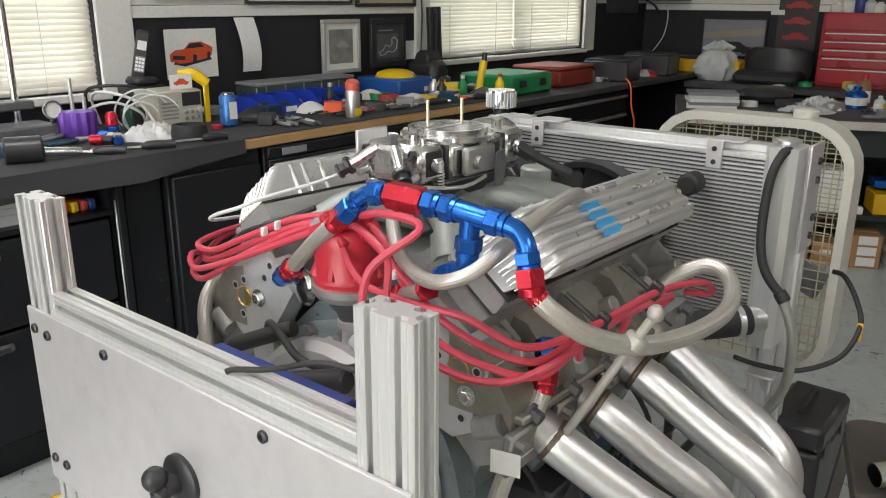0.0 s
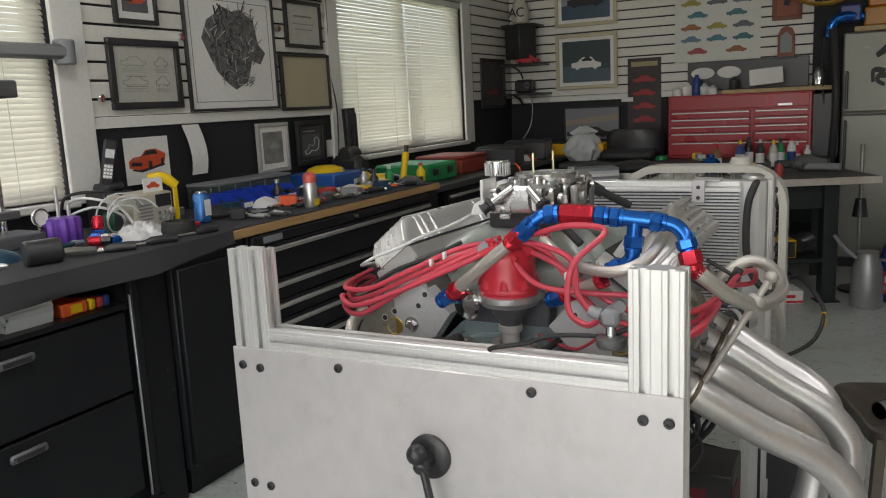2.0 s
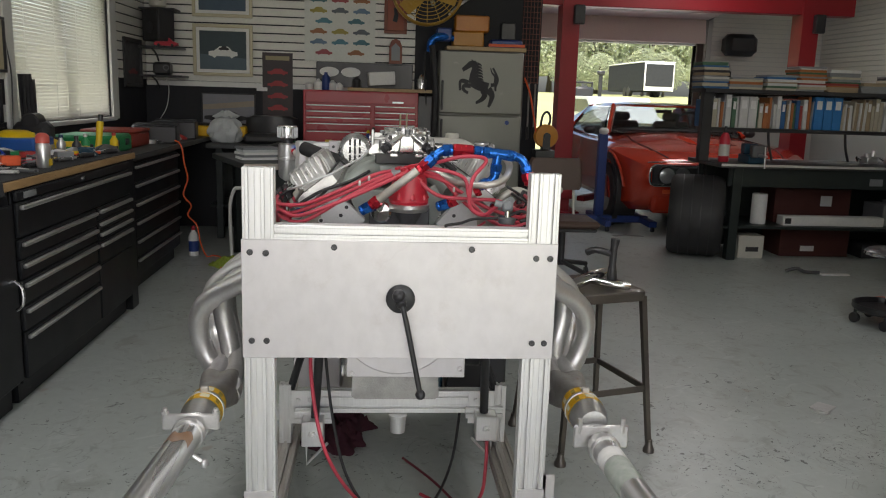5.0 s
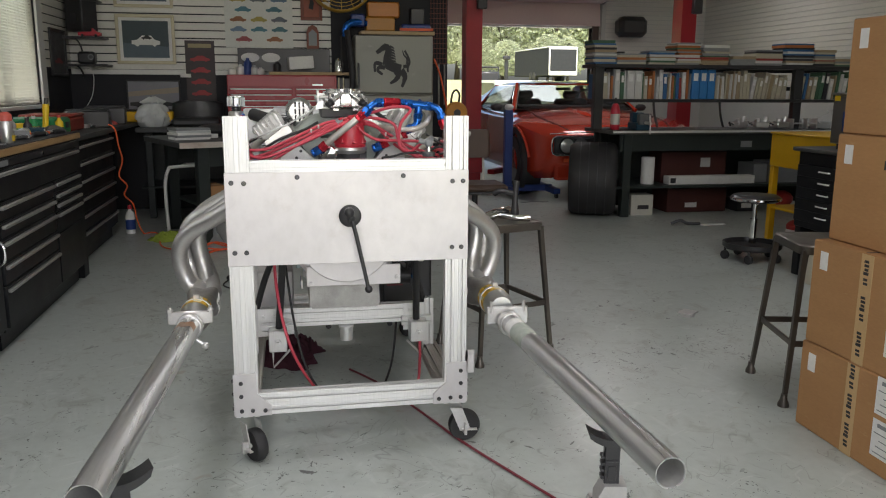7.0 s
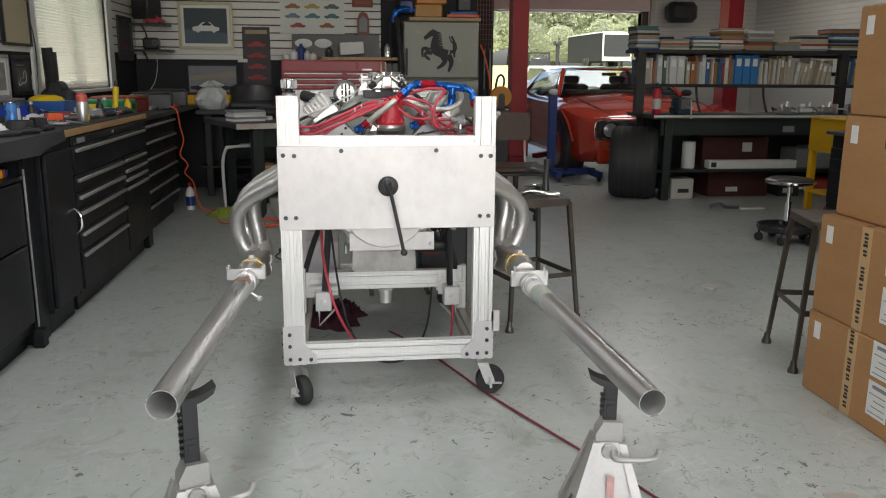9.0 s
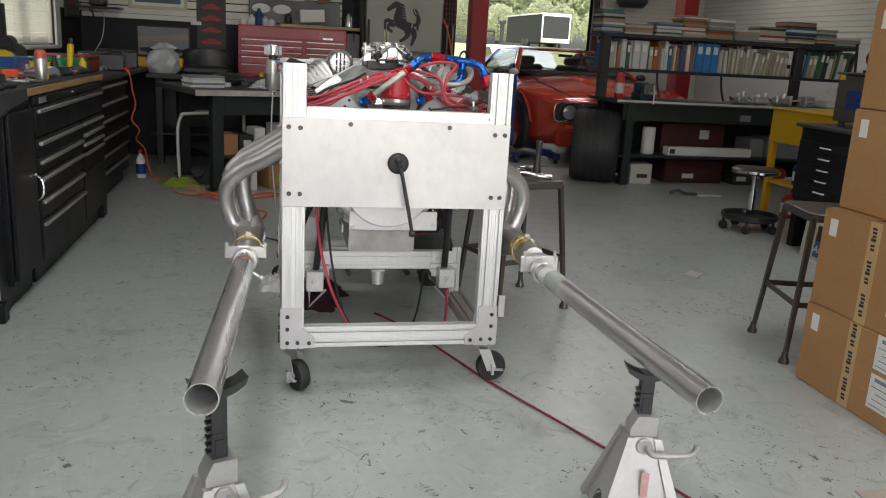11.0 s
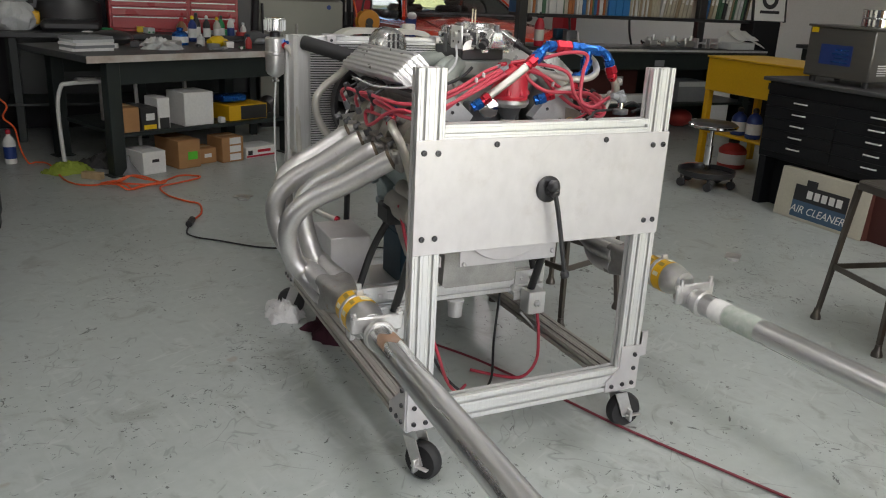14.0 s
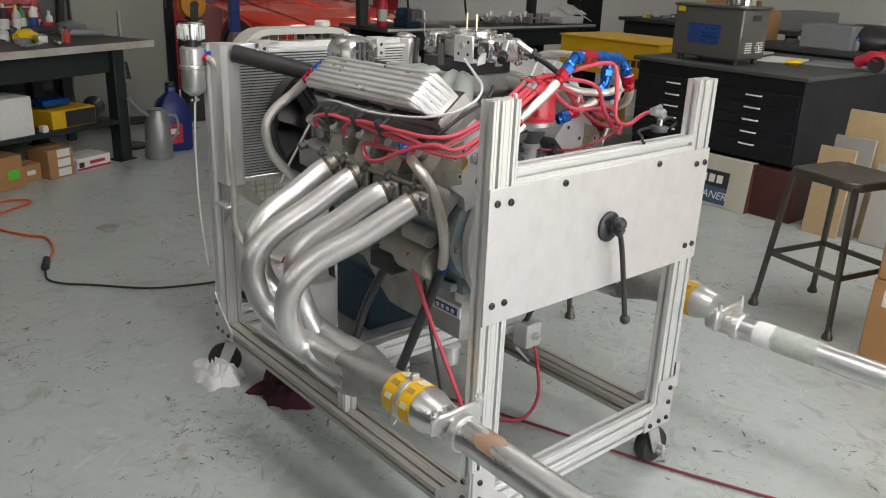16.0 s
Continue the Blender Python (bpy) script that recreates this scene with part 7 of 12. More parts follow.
bt2 = place("battery", "dark blue-green battery on the stand tray", "battery", (-0.80, 1.42, 0.235))
part("case", Geo().box(-0.905, -0.66, 1.34, 1.53, 0.236, 0.43, 0.006), TEAL, bt2)
part("lid", Geo().box(-0.91, -0.655, 1.335, 1.535, 0.43, 0.455, 0.006), TEAL, bt2)
for tx_ in (-0.87, -0.70):
    part("terminal", Geo().cyl((tx_, 1.38, 0.455), (tx_, 1.38, 0.475), 0.01, n=12), STEEL, bt2)
pb = place("parts_box", "black carton with red print on the stand tray", "carton", (-0.57, 1.42, 0.235))
part("carton", Geo().box(-0.645, -0.50, 1.33, 1.50, 0.236, 0.45, 0.003), BLACK, pb)
part("print_panel", Geo().box(-0.63, -0.56, 1.328, 1.33, 0.37, 0.41), surf("dark_red_print", (0.16, 0.012, 0.02), None, 0.5), pb)
part("side_print", Geo().box(-0.50, -0.498, 1.36, 1.42, 0.37, 0.41), surf("dark_red_print", (0.16, 0.012, 0.02), None, 0.5), pb)
for zz in (0.27, 0.31):
    part("print_bar", Geo().box(-0.50, -0.498, 1.37, 1.46, zz, zz + 0.014), PAPER, pb)
tool = place("fuel_pump", "dark cylindrical fuel pump under the engine", "fuel pump", (-0.70, 1.05, 0.40))
part("body", Geo().cyl((-0.72, 1.10, 0.47), (-0.56, 1.10, 0.47), 0.035, n=20, b=0.005), BLACK, tool)
part("end_fitting", Geo().cyl((-0.56, 1.10, 0.47), (-0.535, 1.10, 0.47), 0.014, n=6).cyl((-0.745, 1.10, 0.47), (-0.72, 1.10, 0.47), 0.014, n=6), AN_BLUE, tool)
solo("hose_label", Geo().box(-0.02, 0.02, -0.001, 0.001, -0.016, 0.016), PAPER, "small white paper tag on a hose", "tag", (-0.524, 0.737, 0.845), 15)


def crumple(name, label, mat, loc, rx, ry, h, seed, group=""):
    """A crumpled cloth lying on something: a low heap with sharp random folds."""
    ns, nr = 64, 22
    sec = []
    for j in range(nr + 1):
        t = j / nr
        row = []
        for i in range(ns):
            a = 2 * math.pi * i / ns
            c, s_ = math.cos(a), math.sin(a)
            w = 1 + 0.45 * noise.noise((c * 1.5 + seed, s_ * 1.5, seed)) + 0.22 * noise.noise((c * 4 + seed, s_ * 4, 2.0))
            u, v = t * w * c, t * w * s_
            q = 0.22 * noise.noise((u * 3 + seed, v * 3, 4.0))
            fold = 1 - 2.2 * abs(noise.noise((u * 2.6 + q + seed, v * 2.6 - q, 1.0)))
            fine = 1 - 2.4 * abs(noise.noise((u * 6 + seed, v * 6 + q, 9.0)))
            z = h * (1 - t ** 2.2) * (0.42 + 0.45 * max(0.0, fold) + 0.16 * max(0.0, fine)) + 0.15 * h * max(0.0, fine) * (1 - t ** 6)
            row.append((rx * (u + 0.5 * q), ry * (v - 0.5 * q), max(0.005, z) if j < nr else 0.0))
        sec.append(row)
    g = Geo().loft(sec, cap=False)
    return solo(name, g, mat, label, "cloth", loc, 0, group, angle=70)


crumple("shop_rag", "dark maroon shop rag crumpled on the floor", CLOTHDARK, (-1.06, 1.52, 0.001), 0.15, 0.15, 0.105, 3.1)
crumple("shop_rag", "white cloth rag crumpled on the floor beside the stand", CLOTHWHITE, (-1.25, 1.74, 0.001), 0.085, 0.10, 0.065, 7.7)

# dark wiring loom hanging below the right head
wrng = random.Random(31)
for k in range(8):
    y_ = 0.84 + 0.055 * k
    x_ = -0.575 + 0.03 * math.sin(k * 2.1)
    hose("loom_wire", [(x_ - 0.01, y_, 0.80), (x_ + 0.045, y_ + 0.02, 0.70), (x_ + 0.02 * wrng.uniform(-1, 1), y_ + 0.05, 0.60), (x_ - 0.03, y_ + 0.09 + 0.03 * wrng.random(), 0.53), (x_ - 0.07, y_ + 0.12, 0.585)], wrng.choice((0.003, 0.0045, 0.006)), "thin black wire below the cylinder head", "wire", RUBBER, "loom wires")
# jack stands under the tail pipes
def jack_stand(x, y, top, rz, reach=0.135):
    ob = thing("jack_stand", "grey steel jack stand with black ratchet post", "jack stand", (x, y, 0), rz, "jack stands")
    JG = surf("grey_jack_enamel", (0.46, 0.455, 0.44), (0.36, 0.355, 0.345), 0.38, 0.35, 6, 90, 0.06)
    cap = top - reach
    zt = cap - 0.055
    base = Geo()
    for sx in (-1, 1):
        for sy in (-1, 1):
            base.loft([[(sx * 0.034 + a * 0.010, sy * 0.034 + b * 0.010, zt) for a, b in ((-1, -1), (1, -1), (1, 1), (-1, 1))], [(sx * 0.105 + a * 0.016, sy * 0.105 + b * 0.016, 0) for a, b in ((-1, -1), (1, -1), (1, 1), (-1, 1))]])
    part("leg_frame", base, JG, ob)
    for sx, sy in ((1, 0), (-1, 0), (0, 1), (0, -1)):
        g = Geo()
        outer = [(-0.033, zt), (0.033, zt), (0.112, 0.004), (0.040, 0.004), (0.034, 0.040), (0.024, 0.058), (0.010, 0.066), (-0.010, 0.066), (-0.024, 0.058), (-0.034, 0.040), (-0.040, 0.004), (-0.112, 0.004)]
        vs = []
        for th in (0, 0.003):
            for u, z in outer:
                out_d = 0.034 + (zt - z) / zt * 0.071 + th
                vs.append((sx * out_d + (u if sx == 0 else 0), sy * out_d + (u if sy == 0 else 0), z))
        n8 = len(outer)
        fan8 = [(0, 1, 6, 7), (1, 2, 3, 4), (1, 4, 5, 6), (0, 7, 8, 9), (0, 9, 10, 11)]
        g.add(vs, fan8 + [tuple(n8 + i for i in f[::-1]) for f in fan8] + [(i, (i + 1) % n8, n8 + (i + 1) % n8, n8 + i) for i in range(n8)])
        part("side_plate", g, JG, ob)
    part("collar", Geo().prism([(-0.036, zt - 0.02), (0.034, zt - 0.02), (0.034, cap), (-0.018, cap), (-0.036, cap - 0.035)], -0.03, 0.03, pose(0, 0, 0, 90, 0, 0)), JG, ob)
    post = Geo().box(-0.018, 0.018, -0.014, 0.014, zt - 0.05, top - 0.03, 0.002)
    for k in range(int((reach - 0.06) / 0.017)):
        post.box(-0.026, -0.016, -0.012, 0.012, cap + 0.010 + k * 0.017, cap + 0.018 + k * 0.017, 0.001)
    post.box(-0.010, 0.010, -0.017, -0.013, cap + 0.01, cap + 0.045, 0.001).box(-0.015, 0.015, -0.0165, -0.013, cap + 0.055, cap + 0.06, 0.001)
    part("ratchet_post", post, BLACK, ob, "black cast ratchet post")
    sad = []
    for u in range(9):
        t = -1 + u / 4
        sad.append((0.062 * t, 0.022 * t * t))
    prof = [(x, z + top - 0.022) for x, z in sad] + [(x * 0.9, z + top - 0.04) for x, z in reversed(sad)]
    part("saddle", Geo().prism(prof, -0.024, 0.024, pose(0, 0, 0, 90, 0, 0)), BLACK, ob)
    part("handle", Geo().tube([(0.01, -0.045, zt - 0.02), (0.01, -0.075, zt - 0.025), (0.03, -0.085, zt - 0.025), (0.10, -0.085, zt - 0.02), (0.12, -0.085, zt - 0.005), (0.122, -0.085, zt + 0.012)], 0.008, 10), JG, ob)
    part("pivot", Geo().cyl((0, -0.05, zt - 0.022), (0, -0.035, zt - 0.022), 0.022, n=16, b=0.003), JG, ob)
    part("warning_label", Geo().box(-0.008, 0.012, -0.0835, -0.082, 0.10, 0.17), surf("red_white_label", (0.6, 0.4, 0.38), (0.5, 0.1, 0.08), 0.5, 0, 60), ob)
    return ob


jack_stand(-1.375, -0.545, 0.496, 20, 0.185)
jack_stand(-0.300, -0.40, 0.436, -12)

# ---- left workbench ----
BX = -2.34


def drawer_unit(y0, y1, z0, z1, fronts, label, x_front=BX + 0.01, depth=0.6):
    """Black steel cabinet facing +x; fronts: list of (y0, y1, z0, z1, handle)."""
    ob = place("tool_cabinet", label, "tool cabinet", (x_front - depth / 2, (y0 + y1) / 2, 0), "black bench cabinets")
    part("body", Geo().box(x_front - depth, x_front - 0.02, y0, y1, z0, z1, 0.004), CABINET, ob)
    part("plinth", Geo().box(x_front - depth + 0.03, x_front - 0.05, y0 + 0.02, y1 - 0.02, 0, z0), CABINET, ob)
    for a, b, c, d, h in fronts:
        fr = part("drawer", Geo().box(x_front - 0.018, x_front, a, b, c, d, 0.004), CABINET, ob)
        if h == "bar":
            part("handle", Geo().box(x_front - 0.001, x_front + 0.018, a + 0.015, b - 0.015, d - 0.03, d - 0.012, 0.004), POLISHED, fr, "full-width bright metal drawer pull")
        elif h == "pull":
            part("handle", Geo().tube([(x_front, (a + b) / 2 - 0.04, d - 0.06), (x_front + 0.025, (a + b) / 2 - 0.03, d - 0.065), (x_front + 0.025, (a + b) / 2 + 0.03, d - 0.065), (x_front, (a + b) / 2 + 0.04, d - 0.06)], 0.006, 8), BLACK, fr)
        elif h == "ring":
            part("handle", Geo().tube([(x_front, b - 0.03, (c + d) / 2 + 0.06), (x_front + 0.03, b - 0.035, (c + d) / 2 + 0.03), (x_front + 0.03, b - 0.035, (c + d) / 2 - 0.03), (x_front, b - 0.03, (c + d) / 2 - 0.06)], 0.007, 8), CHROME, fr, "bright bow handle")
        elif h == "edge":
            part("edge_strip", Geo().box(x_front - 0.001, x_front + 0.003, b - 0.012, b - 0.004, c + 0.02, d - 0.02), POLISHED, fr)
    return ob


# open shelf unit with drawers nearest the camera
ob = place("bench_cupboard", "black bench cupboard with open shelf and drop-handle drawers", "cupboard", (-2.65, 0.5, 0))
part("body", Geo().box(-2.96, -2.93, -0.6, 1.27, 0.08, 0.89).box(-2.93, -2.38, 1.24, 1.27, 0.08, 0.89).box(-2.93, -2.38, -0.6, -0.57, 0.08, 0.89).box(-2.93, -2.38, -0.57, 1.24, 0.08, 0.12), CABINET, ob)
part("plinth", Geo().box(-2.93, -2.42, -0.58, 1.26, 0, 0.08), CABINET, ob)
part("shelf", Geo().box(-2.93, -2.36, -0.57, 1.24, 0.755, 0.772, 0.002), CABINET, ob)
for a, b in ((-0.57, 0.42), (0.43, 1.225)):
    for c, d in ((0.13, 0.47), (0.48, 0.745)):
        dr = part("drawer", Geo().box(-2.38, -2.36, a, b, c, d, 0.004), CABINET, ob)
        part("handle", Geo().box(-2.36, -2.345, (a + b) / 2 - 0.06, (a + b) / 2 + 0.06, d - 0.055, d - 0.028, 0.006), IRON, dr)
        part("pull_recess", Geo().box(-2.3455, -2.3442, (a + b) / 2 - 0.045, (a + b) / 2 + 0.045, d - 0.049, d - 0.036), BLACK, dr)
part("edge_strip", Geo().box(-2.36, -2.352, 1.244, 1.249, 0.1, 0.80, 0.001), POLISHED, ob, "thin bright metal edge strip")
part("corner_post", Geo().box(-2.378, -2.352, 1.252, 1.278, 0.085, 0.885, 0.003), CABINET, ob)
part("post_foot", Geo().box(-2.385, -2.338, 1.235, 1.295, 0.0, 0.085, 0.004), CABINET, ob)
drawer_unit(1.29, 1.42, 0.0, 0.89, [], "narrow black filler cabinet between the bench units", BX - 0.01)
drawer_unit(1.43, 1.81, 0.1, 0.89, [(1.44, 1.80, 0.12, 0.84, "ring")], "black steel cabinet with tall door beside the drawers")
fr = [(1.84, 3.31, 0.70, 0.84, "bar"), (1.84, 3.31, 0.845, 0.885, "")]
for z1, z0 in ((0.69, 0.608), (0.602, 0.528), (0.522, 0.42), (0.414, 0.312), (0.306, 0.11)):
    fr.append((1.84, 2.73, z0, z1, "bar"))
for z1, z0 in ((0.69, 0.632), (0.626, 0.577), (0.571, 0.522), (0.516, 0.40)):
    fr.append((2.75, 3.31, z0, z1, "bar"))
fr.append((2.75, 3.31, 0.11, 0.394, ""))
rc = drawer_unit(1.83, 3.32, 0.09, 0.89, fr, "black steel roller drawer cabinet with bright full-width pulls")
part("name_plate", Geo().box(BX + 0.010, BX + 0.014, 1.90, 2.02, 0.852, 0.878, 0.003), GREYPL, rc)
part("lock", Geo().cyl((BX + 0.01, 2.58, 0.865), (BX + 0.015, 2.58, 0.865), 0.01, n=14), CHROME, rc)
drawer_unit(3.33, 3.45, 0.0, 0.89, [], "plain black cabinet end below the bench")
drawer_unit(3.75, 4.9, 0.09, 0.84, [(3.76, 4.89, z, z + 0.115, "bar") for z in (0.11, 0.23, 0.35, 0.47, 0.59, 0.71)], "black drawer cabinet with bright pulls, farther along the wall", -2.44)

bt = place("workbench", "long pine workbench top with worn front edge and dark mat", "workbench", (-2.7, 1.4, 0.89))
part("board", Geo().box(-3.065, BX, -0.6, 3.46, 0.89, 0.925, 0.004), WOOD, bt)
part("mat", Geo().box(-3.06, BX - 0.012, 1.74, 3.45, 0.9262, 0.9305, 0.001), MAT_FELT, bt, "dark grey felt mat on the bench")
dr = Geo()
sec = []
for i in range(24):
    y = -0.62 + 2.36 * i / 23
    w = 0.008 * math.sin(i * 1.1) + 0.005 * math.sin(i * 2.7)
    hem = 0.852 if i < 18 else 0.852 + 0.028 * ((i - 17) / 6) ** 2
    prof = [(-3.05, 0.9262), (BX - 0.03, 0.9265), (BX + 0.004, 0.922), (BX + 0.014 + w, 0.88), (BX + 0.016 + w * 1.5, hem + 0.005 * math.sin(i * 0.9)), (BX + 0.012 + w * 1.5, hem), (BX + 0.006, 0.93), (BX - 0.03, 0.933), (-3.05, 0.932)]
    sec.append([(x, y, z) for x, z in prof])
dr.loft(sec)
part("cloth_drape", dr, MAT_FELT, bt, "dark felt cloth hanging over the bench edge")
ft = place("workbench", "dark far bench top along the wall", "workbench", (-2.7, 4.8, 0.88))
part("board", Geo().box(-3.065, -2.42, 3.47, 6.36, 0.85, 0.885, 0.003), BENCHTOP, ft)
bb = place("back_bench", "dark workbench along the back wall below the tool chest", "workbench", (-1.4, 6.0, 0))
part("top", Geo().box(-2.4, -0.42, 5.7, 6.38, 0.80, 0.84, 0.004), BENCHTOP, bb)
for x in (-2.3, -1.4, -0.5):
    part("leg", Geo().box(x - 0.03, x + 0.03, 5.76, 5.82, 0, 0.80, 0.004), DKGREEN, bb)
part("shelf", Geo().box(-2.38, -0.45, 5.75, 6.35, 0.28, 0.30, 0.002), DKGREEN, bb)
part("back_panel", Geo().box(-2.38, -0.45, 6.3, 6.34, 0.3, 0.8), DKGREEN, bb)

# red tool chest
ch = place("tool_chest", "wide red steel tool chest with many shallow drawers", "tool chest", (-1.07, 6.15, 0.84))
part("body", Geo().box(-1.595, -0.555, 6.02, 6.36, 0.84, 1.327, 0.006), REDPAINT, ch)
for a, b in ((-1.575, -0.98), (-0.955, -0.575)):
    zs = [(0.865, 0.965), (0.972, 1.035), (1.042, 1.09), (1.097, 1.145), (1.152, 1.20)]
    for z0, z1 in zs:
        d = part("drawer", Geo().box(a, b, 6.002, 6.02, z0, z1, 0.004), REDPAINT, ch)
        part("drawer_pull", Geo().box(a + 0.01, b - 0.01, 5.992, 6.004, z1 - 0.013, z1 - 0.003, 0.003), POLISHED, d)
part("lid_front", Geo().box(-1.575, -0.575, 6.004, 6.02, 1.215, 1.315, 0.004), REDPAINT, ch)
part("maker_badge", Geo().box(-0.79, -0.69, 5.999, 6.004, 1.225, 1.243, 0.002), POLISHED, ch)

# refrigerator
fg = place("refrigerator", "silver-grey two-door refrigerator with black emblem on the freezer door", "refrigerator", (0.03, 6.3, 0))
part("body", Geo().box(-0.365, 0.415, 6.17, 6.85, 0.03, 1.725, 0.01), FRIDGE, fg)
part("freezer_door", Geo().box(-0.365, 0.415, 6.10, 6.165, 1.152, 1.72, 0.012), FRIDGE, fg)
part("main_door", Geo().box(-0.365, 0.415, 6.10, 6.165, 0.07, 1.138, 0.012), FRIDGE, fg)
part("door_handle", Geo().box(-0.345, -0.325, 6.05, 6.075, 1.18, 1.45, 0.006).box(-0.345, -0.325, 6.07, 6.10, 1.20, 1.22).box(-0.345, -0.325, 6.07, 6.10, 1.40, 1.42), BLACK, fg)
part("door_handle", Geo().box(-0.345, -0.325, 6.05, 6.075, 0.72, 1.10, 0.006).box(-0.345, -0.325, 6.07, 6.10, 0.75, 0.77).box(-0.345, -0.325, 6.07, 6.10, 1.05, 1.07), BLACK, fg)
part("badge", Geo().cyl((0.28, 6.10, 1.08), (0.28, 6.096, 1.08), 0.02, n=16), BLUEPAINT, fg)
part("kick_plate", Geo().box(-0.35, 0.40, 6.13, 6.2, 0.0, 0.07), BLACK, fg)

# ---- middle table behind the radiator ----
TABLE = pose(-1.835, 4.27, 0, 0, 0, 23.5)


def on_table(made_before):
    """Turns what was built in the table's own measures to where the table stands."""
    for o in list(scene.objects):
        if o.name not in made_before and o.parent is None:
            o.matrix_basis = TABLE @ o.matrix_basis


before = {o.name for o in scene.objects}
tb = place("work_table", "heavy dark workbench with worn steel-edged top and lower shelf", "workbench", (0.92, 0.5, 0))
part("top", Geo().box(0, 1.88, 0.008, 1.05, 0.755, 0.798, 0.004), BENCHTOP, tb)
part("edge_strip", Geo().box(-0.004, 1.884, 0, 0.0075, 0.755, 0.799, 0.001), surf("scratched_edge_steel", (0.66, 0.65, 0.62), (0.30, 0.17, 0.09), 0.5, 0.3, 5, 60, 0.05, 0.9), tb)
part("apron", Geo().box(0.22, 1.60, 0.10, 0.125, 0.60, 0.755), DKGREEN, tb)
part("apron", Geo().box(0.22, 1.60, 0.92, 0.945, 0.60, 0.755), DKGREEN, tb)
for x in (0.19, 1.61):
    for y in (0.10, 0.92):
        part("leg", Geo().box(x - 0.045, x + 0.045, y - 0.045, y + 0.045, 0.008, 0.755, 0.004).box(x - 0.07, x + 0.07, y - 0.06, y + 0.06, 0, 0.008, 0.002), DKGREEN, tb)
part("shelf", Geo().box(0.22, 1.60, 0.06, 0.92, 0.258, 0.285, 0.002), DKGREEN, tb)
on_table(before)

# ---- garage bay ----
BK = 5.1
rb = place("parts_bench", "long dark parts bench with open lower shelf", "workbench", (3.0, 5.45, 0))
part("top", Geo().box(1.95, 4.7, BK, 5.85, 0.79, 0.825, 0.004), BENCHTOP, rb)
part("edge_strip", Geo().box(1.95, 4.7, BK - 0.006, BK, 0.806, 0.8265), ALU, rb)
for x in (2.12, 4.55):
    for y in (5.17, 5.75):
        part("leg", Geo().box(x - 0.04, x + 0.04, y - 0.04, y + 0.04, 0, 0.79, 0.004), DKGREEN, rb)
part("shelf", Geo().box(2.0, 4.65, 5.15, 5.8, 0.27, 0.295, 0.002), DKGREEN, rb)
part("apron", Geo().box(2.05, 4.6, 5.16, 5.18, 0.63, 0.79), DKGREEN, rb)
part("back_panel", Geo().box(2.04, 4.6, 5.79, 5.81, 0.02, 0.79), DKGREEN, rb)

bs = place("book_shelf", "black steel shelf full of books, manuals and binders", "bookshelf", (3.0, 5.65, 0.825))
SH0, SH1 = 1.86, 4.75
for x in (SH0, 3.98):
    part("upright", Geo().box(x, x + 0.09, 5.38, 5.45, 0.826, 1.44, 0.004), BLACK, bs)
part("shelf", Geo().box(SH0, SH1, 5.36, 5.74, 1.41, 1.445, 0.003), BLACK, bs)
part("shelf", Geo().box(SH0 + 0.09, SH1, 5.36, 5.74, 1.085, 1.115, 0.003), BLACK, bs)

# ---- pictures on the walls ----
def picture(name, label, wallside, a0, a1, z0, z1, frame_mat, mat_mat, art, fw=0.02, mw=0.03, cat="framed picture"):
    """A framed picture. wallside 'L': on the left wall, along y; 'B': on the back wall, along x. art: list of (material, outline in 0..1)."""
    m = Matrix(((0, 0, 1, X0 + 0.013), (1, 0, 0, 0), (0, 1, 0, 0), (0, 0, 0, 1))) if wallside == "L" else Matrix(((1, 0, 0, 0), (0, 0, -1, YB - 0.0135), (0, 1, 0, 0), (0, 0, 0, 1)))
    ob = thing(name, label, cat, (0, 0, 0))
    ob.matrix_basis = m @ Matrix.Translation((a0, z0, 0))
    w, h = a1 - a0, z1 - z0
    if frame_mat:
        part("frame", Geo().box(0, w, 0, fw, 0, 0.022, 0.003).box(0, w, h - fw, h, 0, 0.022, 0.003).box(0, fw, fw, h - fw, 0, 0.022, 0.003).box(w - fw, w, fw, h - fw, 0, 0.022, 0.003), frame_mat, ob)
    else:
        fw = 0
    part("mount", Geo().box(fw, w - fw, fw, h - fw, 0.001, 0.010 if frame_mat else 0.003), mat_mat, ob)
    u0, v0, uw, vh = fw + mw, fw + mw, w - 2 * (fw + mw), h - 2 * (fw + mw)
    lift = 0.0104 if frame_mat else 0.0034
    for k, (am, poly) in enumerate(art):
        part("print", Geo().prism([(u0 + uw * x, v0 + vh * y) for x, y in poly], lift - 0.0003, lift + 0.0006 + (0.0004 if len(art) < 40 else 0.00002) * k), am, ob)
    return ob


FULL = [(0, 0), (1, 0), (1, 1), (0, 1)]


def carshape(cx, cy, w, h):
    """Side outline of a small car as a plain shape."""
    pts = [(-0.5, -0.25), (-0.5, 0.05), (-0.3, 0.12), (-0.12, 0.45), (0.18, 0.45), (0.32, 0.12), (0.5, 0.02), (0.5, -0.25), (0.38, -0.3), (0.3, -0.45), (0.22, -0.3), (-0.22, -0.3), (-0.3, -0.45), (-0.38, -0.3)]
    return [(cx + w * x, cy + h * y) for x, y in pts]


def flat(name, c, rough=0.5):
    return surf(name, c, tuple(x * 0.8 for x in c), rough, 0, 18, 120, 0.02, 0.6)


